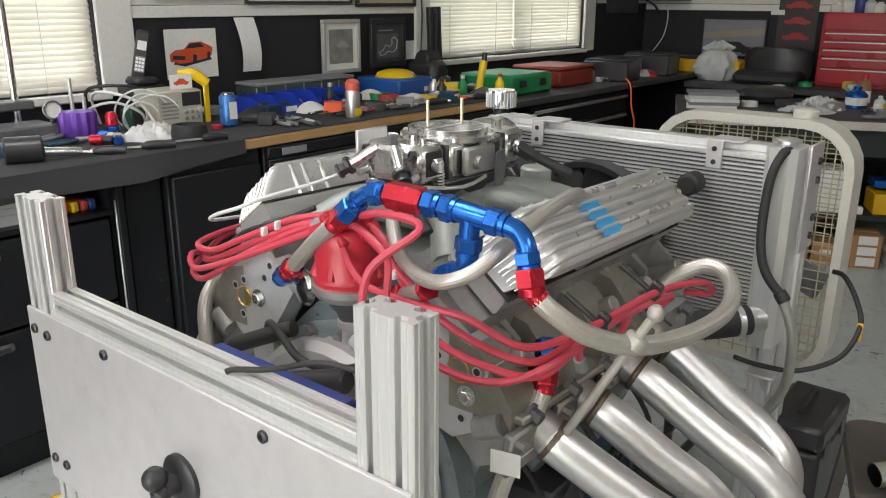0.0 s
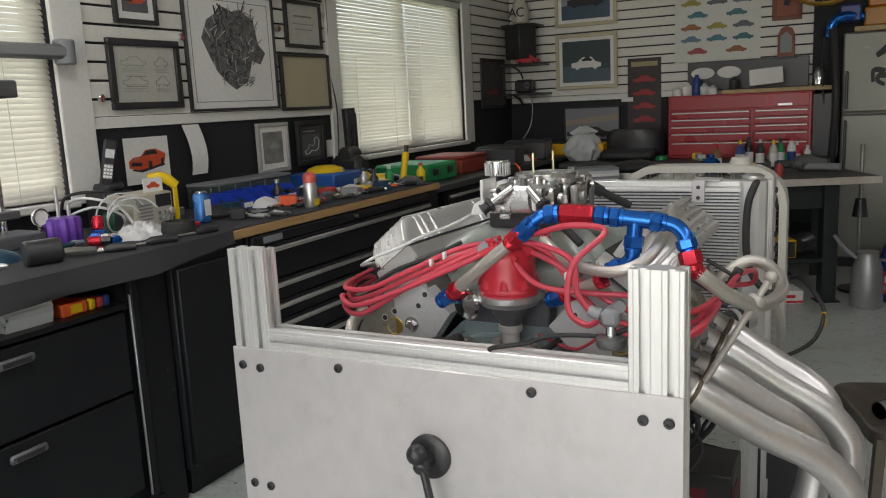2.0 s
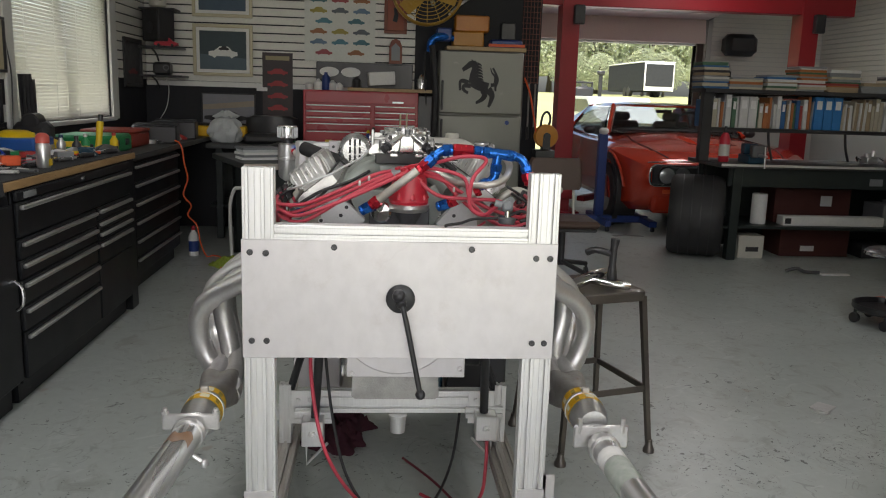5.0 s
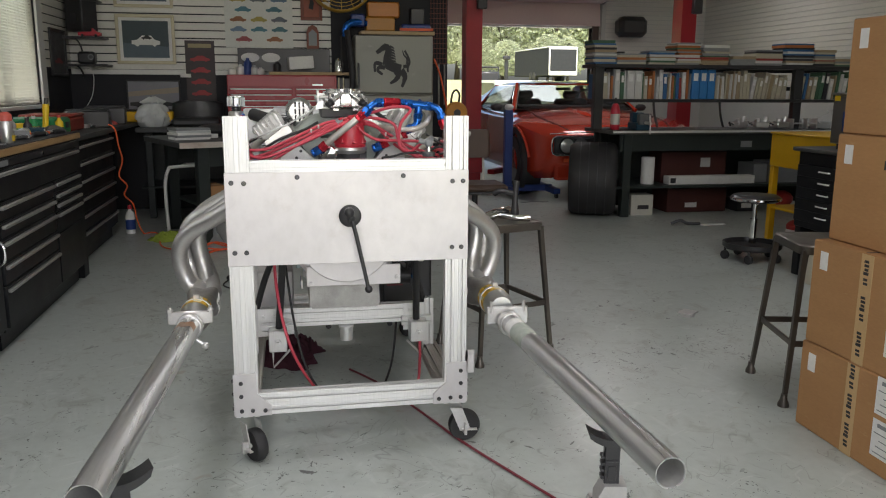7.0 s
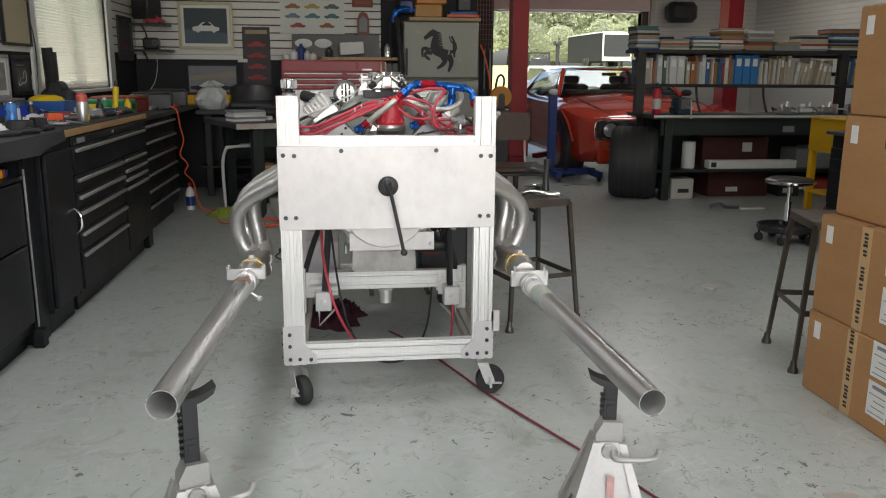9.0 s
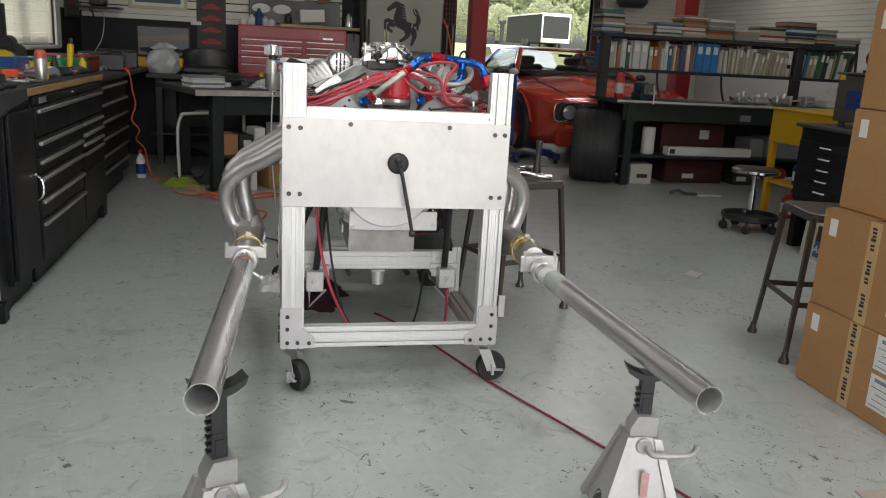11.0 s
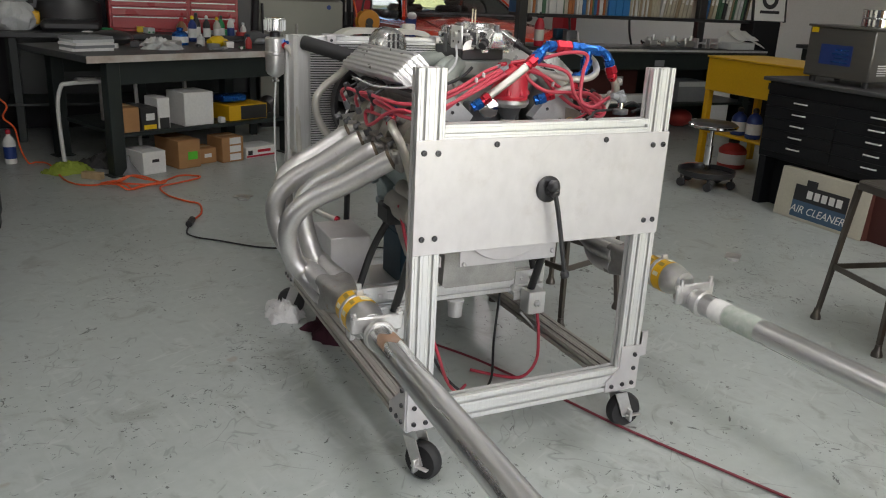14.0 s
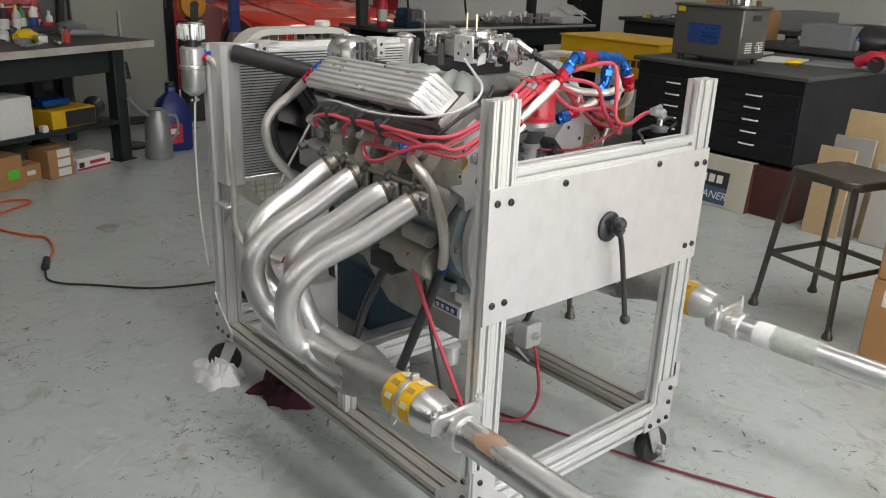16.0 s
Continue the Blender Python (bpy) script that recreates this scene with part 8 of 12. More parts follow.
DRAW = surf("pencil_drawing_paper", (0.50, 0.50, 0.45), (0.40, 0.40, 0.36), 0.6, 0, 14, 60, 0, 0.8)
SKETCH = surf("dark_ink_sketch", (0.06, 0.06, 0.065), (0.26, 0.26, 0.25), 0.6, 0, 44, 90, 0, 1.0)
MIDINK = flat("mid_grey_ink", (0.22, 0.22, 0.22))
PALEINK = flat("pale_grey_ink", (0.48, 0.48, 0.46))
TANPAP = surf("tan_certificate_paper", (0.46, 0.41, 0.28), (0.42, 0.37, 0.25), 0.6, 0, 4, 60, 0)
GREYART = surf("grey_photo_print", (0.16, 0.17, 0.16), (0.34, 0.35, 0.33), 0.35, 0, 22, 70, 0, 1.0)
LINE = flat("thin_grey_line", (0.28, 0.28, 0.27))
ORCAR = flat("orange_red_print", (0.62, 0.09, 0.03))
TRACK = [(0.14, 0.22), (0.30, 0.28), (0.40, 0.44), (0.56, 0.38), (0.68, 0.46), (0.66, 0.60), (0.78, 0.68), (0.90, 0.56), (0.86, 0.30), (0.70, 0.20), (0.50, 0.24), (0.34, 0.14), (0.18, 0.12)]


def loop_line(pts, w, mat):
    """A closed drawn line as short flat strokes."""
    out = []
    for (x0, y0), (x1, y1) in zip(pts, pts[1:] + pts[:1]):
        d = math.hypot(x1 - x0, y1 - y0)
        nx, ny = -(y1 - y0) / d * w / 2, (x1 - x0) / d * w / 2
        out.append((mat, [(x0 - nx, y0 - ny), (x1 - nx, y1 - ny), (x1 + nx, y1 + ny), (x0 + nx, y0 + ny)]))
    return out


picture("framed_picture", "framed colour photo of a red car", "L", 1.948, 2.19, 1.761, 2.02, BLACK, PAPER, [(flat("green_field_print", (0.10, 0.14, 0.09)), FULL), (flat("grey_road_print", (0.12, 0.12, 0.13)), [(0, 0), (1, 0), (1, 0.45), (0, 0.5)]), (ORCAR, [(0.1, 0.3), (0.08, 0.5), (0.28, 0.58), (0.42, 0.72), (0.7, 0.72), (0.92, 0.55), (0.95, 0.35), (0.75, 0.24), (0.3, 0.22)]), (INK_AND_SHADE, [(0.36, 0.58), (0.44, 0.69), (0.68, 0.69), (0.78, 0.57)]), (INK_AND_SHADE, [(0.12, 0.28), (0.4, 0.26), (0.4, 0.36), (0.12, 0.38)])])
picture("framed_picture", "black framed pencil drawing of car plans", "L", 1.888, 2.293, 1.40, 1.698, BLACK, DRAW, [(LINE, [(0.15, 0.25), (0.5, 0.25), (0.5, 0.27), (0.15, 0.27)]), (LINE, [(0.15, 0.45), (0.5, 0.45), (0.5, 0.47), (0.15, 0.47)]), ] + [b for cx_, cy_, cw_ in ((0.3, 0.74, 0.42), (0.3, 0.36, 0.42), (0.78, 0.74, 0.24), (0.78, 0.36, 0.24)) for b in loop_line(carshape(cx_, cy_, cw_, 0.22), 0.008, MIDINK) + [(LINE, [(cx_ - cw_ / 2, cy_ - 0.14 - 0.03 * j), (cx_ + cw_ * (0.5 - 0.2 * (j % 2)), cy_ - 0.14 - 0.03 * j), (cx_ + cw_ * (0.5 - 0.2 * (j % 2)), cy_ - 0.132 - 0.03 * j), (cx_ - cw_ / 2, cy_ - 0.132 - 0.03 * j)]) for j in range(3)]], 0.03, 0.01)
eng = [(0.12, 0.62), (0.2, 0.8), (0.3, 0.86), (0.38, 0.95), (0.52, 0.9), (0.62, 0.93), (0.8, 0.82), (0.83, 0.6), (0.93, 0.5), (0.85, 0.38), (0.74, 0.42), (0.66, 0.2), (0.5, 0.12), (0.38, 0.2), (0.28, 0.3), (0.2, 0.45)]
irng = random.Random(8)
ink_bits = []
while len(ink_bits) < 230:
    u, v = irng.uniform(0.17, 0.84), irng.uniform(0.14, 0.92)
    if abs(u - 0.52) > 0.33 - 0.27 * abs(v - 0.60):
        continue
    run, turn_, w = irng.uniform(0.03, 0.12), irng.uniform(-0.5, 2.2), irng.uniform(0.002, 0.007)
    du, dv = run * math.cos(turn_), run * math.sin(turn_)
    ink_bits.append(((INK_AND_SHADE, MIDINK, INK_AND_SHADE, PALEINK, MIDINK)[irng.randrange(5)], [(u, v), (u + du, v + dv), (u + du - w * math.sin(turn_), v + dv + w * math.cos(turn_)), (u - w * math.sin(turn_), v + w * math.cos(turn_))]))
picture("framed_picture", "large framed ink drawing of an engine on white paper", "L", 2.342, 3.0, 1.378, 1.95, BLACK, PAPER, [(LINE, [(0, 0), (1, 0), (1, 0.008), (0, 0.008)]), (LINE, [(0, 0.992), (1, 0.992), (1, 1), (0, 1)]), (LINE, [(0, 0), (0.008, 0), (0.008, 1), (0, 1)]), (LINE, [(0.992, 0), (1, 0), (1, 1), (0.992, 1)]), (SKETCH, eng)] + ink_bits, 0.012, 0.03)
picture("framed_picture", "dark framed certificate on tan paper", "L", 3.104, 3.44, 1.704, 1.96, BLACK, DRAW, [(flat("ink_lines", (0.2, 0.2, 0.18)), [(0.2, 0.7), (0.8, 0.7), (0.8, 0.75), (0.2, 0.75)]), (LINE, [(0.15, 0.5), (0.85, 0.5), (0.85, 0.53), (0.15, 0.53)]), (LINE, [(0.2, 0.35), (0.8, 0.35), (0.8, 0.38), (0.2, 0.38)])], 0.02, 0.01)
picture("framed_picture", "black framed blank tan paper certificate", "L", 3.033, 3.49, 1.362, 1.673, BLACK, TANPAP, [], 0.018, 0.01)
picture("photo_print", "loose print of an orange sports car on white card", "L", 1.925, 2.178, 1.075, 1.278, None, PAPER, [(INK_AND_SHADE, [(0.02, 0.22), (0.3, 0.14), (1.0, 0.30), (0.98, 0.38), (0.1, 0.34)]), (ORCAR, [(-0.05, 0.30), (-0.06, 0.5), (0.08, 0.62), (0.3, 0.64), (0.45, 0.82), (0.75, 0.84), (0.95, 0.72), (1.04, 0.66), (1.0, 0.42), (0.9, 0.36), (0.5, 0.26), (0.2, 0.22)]), (INK_AND_SHADE, [(0.34, 0.65), (0.47, 0.79), (0.73, 0.81), (0.82, 0.68)]), (INK_AND_SHADE, [(0.0, 0.36), (0.3, 0.33), (0.32, 0.44), (0.02, 0.47)]), (INK_AND_SHADE, [(0.5, 0.26), (0.6, 0.26), (0.62, 0.46), (0.52, 0.48)]), (INK_AND_SHADE, [(0.88, 0.36), (0.95, 0.38), (0.96, 0.54), (0.89, 0.52)]), (MIDINK, [(0.08, 0.54), (0.2, 0.52), (0.2, 0.57), (0.1, 0.59)])], cat="photo print")
picture("framed_picture", "silver framed old photo of a racing car", "L", 2.79, 3.05, 1.04, 1.303, flat("silver_frame", (0.40, 0.40, 0.39)), PAPER, [(GREYART, FULL), (flat("pale_print", (0.35, 0.36, 0.33)), carshape(0.55, 0.55, 0.5, 0.25))], 0.02, 0.028)
picture("framed_picture", "black framed chalk sketch of a race track", "L", 3.13, 3.40, 1.05, 1.303, BLACK, flat("dark_print", (0.05, 0.052, 0.055)), [(flat("slate_print", (0.10, 0.11, 0.11)), [(0.04, 0.04), (0.96, 0.04), (0.96, 0.78), (0.04, 0.78)])] + loop_line(TRACK, 0.022, PALEINK) + [(LINE, [(0.1, 0.86), (0.7, 0.86), (0.7, 0.90), (0.1, 0.90)])], 0.03, 0.012)
picture("framed_picture", "dark framed picture with a small red car", "L", 5.70, 6.2, 1.30, 1.715, BLACK, flat("dark_print", (0.05, 0.052, 0.055)), [(flat("dim_red", (0.22, 0.04, 0.04)), carshape(0.5, 0.25, 0.7, 0.2))], 0.03, 0.03)
GOLD = surf("pale_gilt_frame", (0.52, 0.47, 0.33), (0.42, 0.37, 0.25), 0.4, 0.2, 9, 90, 0.1)
picture("framed_picture", "gilt framed print of a dark sports car", "B", -2.635, -2.09, 1.955, 2.46, GOLD, PAPER, [(flat("sky_violet_print", (0.30, 0.30, 0.40)), FULL), (flat("dark_blue_road", (0.05, 0.09, 0.14)), [(0, 0), (1, 0), (1, 0.4), (0, 0.3)]), (INK_AND_SHADE, carshape(0.5, 0.4, 0.75, 0.36))], 0.03, 0.03)
picture("framed_picture", "gilt framed print of a white sports car", "B", -2.635, -2.09, 1.425, 1.892, GOLD, PAPER, [(flat("dark_teal_print", (0.035, 0.06, 0.07)), FULL), (flat("blue_road_print", (0.08, 0.12, 0.15)), [(0, 0), (1, 0), (1, 0.3), (0, 0.4)]), (PAPER, carshape(0.5, 0.45, 0.62, 0.34)), (INK_AND_SHADE, carshape(0.52, 0.55, 0.22, 0.13))], 0.03, 0.03)
cols = [(0.32, 0.05, 0.06), (0.06, 0.20, 0.26), (0.10, 0.12, 0.14), (0.30, 0.12, 0.04), (0.05, 0.16, 0.20), (0.12, 0.2, 0.3), (0.36, 0.30, 0.05)]
art = []
for r in range(10):
    for c in range(3 if r % 3 else 2):
        nrow = 3 if r % 3 else 2
        k = (r * 5 + c * 3) % 7
        art.append((flat("poster_car_" + "abcdefg"[k], cols[k]), carshape((c + 0.5) / nrow, 0.055 + r * 0.098, 0.26, 0.062)))
picture("poster", "white poster with rows of small coloured cars", "B", -1.615, -0.957, 1.593, 2.62, None, surf("pale_poster_paper", (0.66, 0.67, 0.63), (0.6, 0.61, 0.57), 0.45, 0, 4, 60, 0), art, cat="poster")
REDB = flat("brown_red_wood", (0.22, 0.06, 0.03))
picture("framed_picture", "small red-brown wooden plaque with dark emblem", "B", -0.876, -0.663, 1.866, 2.196, REDB, flat("orange_red_plaque", (0.30, 0.07, 0.03)), [(INK_AND_SHADE, [(0.3, 0.3), (0.6, 0.25), (0.7, 0.5), (0.55, 0.75), (0.35, 0.8), (0.4, 0.55)])], 0.03, 0.01)
picture("poster", "dark poster with a column of red cars", "B", -2.005, -1.725, 1.04, 1.655, None, flat("dark_poster_print", (0.045, 0.03, 0.03)), [(flat("poster_top_print", (0.36, 0.30, 0.16)), [(0, 0.93), (1, 0.93), (1, 1), (0, 1)])] + [(flat("poster_red", (0.36, 0.03, 0.035)), carshape(0.5, 0.14 + 0.2 * k, 0.85, 0.12)) for k in range(4)], cat="poster")
picture("framed_picture", "framed landscape print with a dark car, propped on the bench", "B", -2.57, -2.07, 0.98, 1.272, BLACK, flat("hazy_landscape", (0.24, 0.24, 0.27)), [(flat("sand_print", (0.34, 0.28, 0.22)), [(0, 0.45), (1, 0.6), (1, 0.8), (0, 0.62)]), (INK_AND_SHADE, carshape(0.45, 0.22, 0.85, 0.38))], 0.012, 0.0)
cp = Geo()
sec = []
for i in range(9):
    t = i / 8
    sec.append([(X0 + 0.006 + 0.035 * math.sin(t * 2.6), 2.284 + 0.02 * t, 1.32 - 0.235 * t), (X0 + 0.006 + 0.035 * math.sin(t * 2.6), 2.394 + 0.012 * t, 1.32 - 0.235 * t), (X0 + 0.007 + 0.035 * math.sin(t * 2.6), 2.394 + 0.012 * t, 1.32 - 0.235 * t), (X0 + 0.007 + 0.035 * math.sin(t * 2.6), 2.284 + 0.02 * t, 1.32 - 0.235 * t)])
solo("paper_strip", cp.loft(sec), PAPER, "curling white paper list hung on the black wall", "paper")
solo("note_paper", Geo().box(0, 0.001, -0.045, 0.045, -0.05, 0.05), PAPER, "small white note card on the wall", "paper", (X0 + 0.004, 3.46, 1.13))
solo("wall_label", Geo().box(0, 0.10, 0, 0.003, 0, 0.035), PAPER, "small white label below the poster", "label", (-2.06, YB - 0.018, 1.30))
for yy, zz in ((1.835, 1.45), (2.325, 1.72), (3.045, 1.80), (3.47, 1.90)):
    solo("slatwall_hook", Geo().cyl((0, 0, 0), (0.02, 0, 0), 0.016, n=14, b=0.003), CHROME, "round slatwall hook knob", "hook", (X0 + 0.012, yy, zz), group="slatwall hooks")
WIRE = surf("dark_cable", (0.05, 0.05, 0.05), None, 0.5)
hose("wall_cable", [(X0 + 0.02, 3.50, 2.3), (X0 + 0.022, 3.51, 1.9), (X0 + 0.018, 3.505, 1.6), (X0 + 0.03, 3.54, 1.35), (X0 + 0.02, 3.53, 1.0)], 0.004, "thin dark cable down the window casing", "cable", WIRE)
clk = place("wall_unit", "beige wall unit with round dial above the pictures", "wall heater", (X0 + 0.06, 3.3, 2.0))
part("case", Geo().box(X0 + 0.012, X0 + 0.11, 3.02, 3.48, 1.985, 2.16, 0.01), BEIGE, clk)
part("dial", Geo().cyl((X0 + 0.11, 3.40, 2.02), (X0 + 0.12, 3.40, 2.02), 0.018, n=16), BLACK, clk)

# corner shelf with speakers and jar
def speaker(x, y, z, w, h):
    ob = thing("loudspeaker", "small black loudspeaker in the corner", "loudspeaker", (x, y, z), -35, "corner speakers")
    part("cabinet", Geo().box(-w / 2, w / 2, -0.09, 0.09, 0, h, 0.008), BLACK, ob)
    part("grille", Geo().box(-w / 2 + 0.012, w / 2 - 0.012, -0.098, -0.09, 0.012, h - 0.012, 0.004), RUBBER, ob)
    part("cone", Geo().lathe([(0.05, 0), (0.05, 0.004), (0.02, 0.001)], (0, -0.098, h * 0.4), (0, -1, 0), 20), BLACK, ob)


speaker(-2.93, 6.22, 2.32, 0.26, 0.32)
speaker(-2.90, 6.22, 1.71, 0.22, 0.29)
for z, w in ((1.665, 0.36), (1.415, 0.38)):
    ob = place("corner_shelf", "small black wall shelf in the corner", "shelf", (-2.88, 6.28, z), "corner shelves")
    part("board", Geo().box(-3.06, -3.06 + w, 6.12, 6.385, z - 0.018, z, 0.003), BLACK, ob)
    part("bracket", Geo().tube([(-2.95, 6.38, z - 0.12), (-2.95, 6.3, z - 0.06), (-2.95, 6.16, z - 0.02)], 0.008, 6), BLACK, ob)
jar = place("ginger_jar", "pale jar with black lettering on the corner shelf", "jar", (-2.90, 6.25, 2.0))
part("shelf", Geo().box(-3.05, -2.74, 6.14, 6.385, 1.985, 2.0, 0.003), BLACK, jar)
part("jar", Geo().lathe([(0.05, 0), (0.075, 0.02), (0.08, 0.12), (0.05, 0.19), (0.045, 0.21), (0.06, 0.23), (0.05, 0.27), (0.01, 0.29)], (-2.90, 6.22, 2.0), (0, 0, 1), 22), surf("cream_ceramic", (0.55, 0.53, 0.46), None, 0.3), jar)
for k, ch in enumerate("AC"):
    cu = bpy.data.curves.new("lettering", "FONT")
    cu.body, cu.size, cu.extrude, cu.align_x = ch, 0.11, 0.002, "CENTER"
    tx = new("lettering", cu)
    tx.parent = jar
    tx.matrix_basis = pose(-2.90 + 0.07 * (k - 0.5) + 2.90, 6.135 - 6.25, 0.06, 90, 0, 0)
    cu.materials.append(INK_AND_SHADE)
toycar = place("toy_car", "small red model car on the corner shelf", "model car", (-2.83, 6.2, 1.665))
part("body", Geo().prism(carshape(-2.83, 1.70, 0.2, 0.09), -0.035, 0.035, Matrix.Translation((0, 6.2, 0)) @ pose(0, 0, 0, 90, 0, 0)), REDCAP, toycar)
for dx in (-0.06, 0.06):
    part("wheel", Geo().cyl((-2.83 + dx, 6.16, 1.678), (-2.83 + dx, 6.24, 1.678), 0.013, n=12), RUBBER, toycar)
cm = place("camera_lamp", "small black lamp with dark ring on the shelf", "lamp", (-2.86, 6.2, 1.415))
part("body", Geo().box(-2.95, -2.80, 6.16, 6.30, 1.415, 1.53, 0.02), BLACK, cm)
part("ring", Geo().ring((-2.83, 6.16, 1.48), (0.2, -1, 0), 0.018, 0.026, 0.012, 18), IRON, cm)
hose("shelf_cable", [(-2.87, 6.25, 1.42), (-2.86, 6.36, 1.30), (-2.89, 6.37, 1.12), (-2.96, 6.3, 0.98), (-3.0, 6.2, 0.90)], 0.004, "thin white cable hanging from the shelf", "cable", PAPER)

# ---- things on the left bench ----
def can(x, y, z, r, h, mat, label, top=CHROME, name="drink_can", cat="can"):
    ob = place(name, label, cat, (x, y, z))
    part("body", Geo().lathe([(r * 0.8, 0), (r, r * 0.25), (r, h * 0.9), (r * 0.8, h * 0.98), (r * 0.8, h)], (x, y, z), (0, 0, 1), 20), mat, ob)
    part("lid", Geo().lathe([(r * 0.78, 0), (r * 0.78, 0.004), (r * 0.7, 0.002)], (x, y, z + h), (0, 0, 1), 20), top, ob)
    return ob


Z = 0.9315
cn = can(-2.62, 1.89, Z, 0.033, 0.122, surf("blue_printed_can", (0.03, 0.14, 0.42), (0.12, 0.3, 0.55), 0.3, 0.4, 30, 90, 0), "blue printed drink can on the bench mat")
part("print_bar", Geo().box(-2.588, -2.5865, 1.872, 1.906, Z + 0.03, Z + 0.095), PAPER, cn)
solo("plastic_stopper", Geo().cyl((0, 0, 0), (0, 0, 0.015), 0.022, n=16, b=0.002), REDCAP, "red plastic cap on the mat", "cap", (-2.60, 1.82, Z))
sp = place("spray_bottle", "spray can with red cap and clear sides", "spray can", (-2.43, 2.37, Z))
part("body", Geo().lathe([(0.028, 0), (0.031, 0.01), (0.031, 0.10), (0.024, 0.118)], (-2.43, 2.37, Z), (0, 0, 1), 20), POLISHED, sp)
part("cap", Geo().lathe([(0.03, 0), (0.03, 0.03), (0.02, 0.042), (0.01, 0.046)], (-2.43, 2.37, Z + 0.112), (0, 0, 1), 20), surf("salmon_cap", (0.62, 0.12, 0.09), None, 0.4), sp)
part("label_patch", Geo().box(-2.4005, -2.3985, 2.355, 2.39, Z + 0.01, Z + 0.04), YELLOWTOOL, sp)


def bin_(x, y, s):
    ob = thing("parts_bin", "blue plastic open-front parts bin", "parts bin", (x, y, Z), 0, "blue parts bins")
    w, d, h = 0.105 * s, 0.17 * s, 0.075 * s
    g = Geo().box(-d / 2, d / 2, -w / 2, w / 2, 0, 0.004)
    g.box(-d / 2, -d / 2 + 0.004, -w / 2, w / 2, 0.004, h)
    for sy in (-1, 1):
        yy = sy * (w / 2 - 0.002)
        g.prism([(-d / 2 + 0.004, 0.004), (d / 2, 0.004), (d / 2, h * 0.45), (d / 2 - 0.05 * s, h), (-d / 2 + 0.004, h)], yy - 0.002, yy + 0.002, pose(0, 0, 0, 90, 0, 0))
    g.box(d / 2 - 0.004, d / 2, -w / 2 + 0.004, w / 2 - 0.004, 0.004, h * 0.45)
    part("bin", g, BINBLUE, ob)
    part("label_card", Geo().box(d / 2, d / 2 + 0.001, -0.03, 0.03, 0.008, h * 0.4), PAPER, ob)
    part("contents", Geo().ball((-0.02, 0, h * 0.35), 0.035 * s, 10, (1.2, 1, 0.6)), STEEL_DULL, ob)


for k in range(5):
    bin_(-2.80 - 0.006 * k, 2.175 + 0.116 * k, 1.0)
ob = place("parts_organiser", "smoky plastic organiser box behind the bins", "organiser", (-2.97, 2.55, Z))
part("box", Geo().box(-3.05, -2.90, 2.25, 2.85, Z, Z + 0.10, 0.006), surf("smoky_green_plastic", (0.05, 0.07, 0.065), (0.08, 0.10, 0.09), 0.3), ob)
part("lid", Geo().box(-3.052, -2.898, 2.248, 2.852, Z + 0.10, Z + 0.115, 0.004), GREYPL, ob)
for k in range(5):
    part("divider", Geo().box(-2.899, -2.896, 2.30 + k * 0.11, 2.305 + k * 0.11, Z + 0.01, Z + 0.1), GREYPL, ob)
psu = place("bench_power_supply", "beige bench power supply with dark display", "power supply", (-2.87, 1.8, Z))
part("case", Geo().box(-2.925, -2.77, 1.68, 1.875, Z, Z + 0.135, 0.006), BEIGE, psu)
part("front", Geo().box(-2.77, -2.762, 1.682, 1.873, Z + 0.003, Z + 0.132, 0.003), BEIGE, psu)
part("display", Geo().box(-2.762, -2.76, 1.785, 1.865, Z + 0.075, Z + 0.125), INK_AND_SHADE, psu)
for k in range(6):
    part("button", Geo().box(-2.762, -2.756, 1.79 + 0.026 * (k % 3), 1.804 + 0.026 * (k % 3), Z + 0.02 + 0.024 * (k // 3), Z + 0.034 + 0.024 * (k // 3), 0.002), GREYPL, psu)
part("knob", Geo().cyl((-2.762, 1.86, Z + 0.055), (-2.748, 1.86, Z + 0.055), 0.012, n=16, b=0.002), BEIGE, psu)
gm = thing("circuit_module", "small dark green electronics module on the bench", "electronics module", (-2.79, 1.595, Z), 25)
part("case", Geo().box(-0.022, 0.022, -0.045, 0.045, 0, 0.085, 0.004), surf("dark_green_module", (0.03, 0.10, 0.06), (0.02, 0.07, 0.04), 0.45), gm)
part("window", Geo().box(0.022, 0.0232, -0.034, 0.034, 0.012, 0.07), BLACK, gm)
for k, (cy, cz, rr, tilt) in enumerate(((1.62, 0.075, 0.075, 0.2), (1.61, 0.070, 0.065, -0.35), (1.65, 0.068, 0.062, 0.5), (1.58, 0.060, 0.052, 0.0))):
    pts = [(-2.755 + 0.02 * k + rr * tilt * math.cos(a) - 0.01 * i, cy + rr * 1.15 * math.cos(a), Z + max(0.006, cz + rr * math.sin(a))) for i, a in enumerate([0.3 + 0.7 * j for j in range(9)])]
    hose("instrument_lead", pts, 0.0036, "white instrument cord in loose upright coils", "cord", CLEARPL, "bench cords")
for k in range(5):
    part("vent", Geo().box(-2.762, -2.761, 1.695, 1.765, Z + 0.03 + k * 0.014, Z + 0.036 + k * 0.014), GREYPL, psu)
solo("photo_card", Geo().box(-0.002, 0.002, -0.045, 0.045, 0, 0.055, 0.001), PAPER, "small white card with a red car print", "card", (-2.79, 1.805, Z + 0.136), -8)
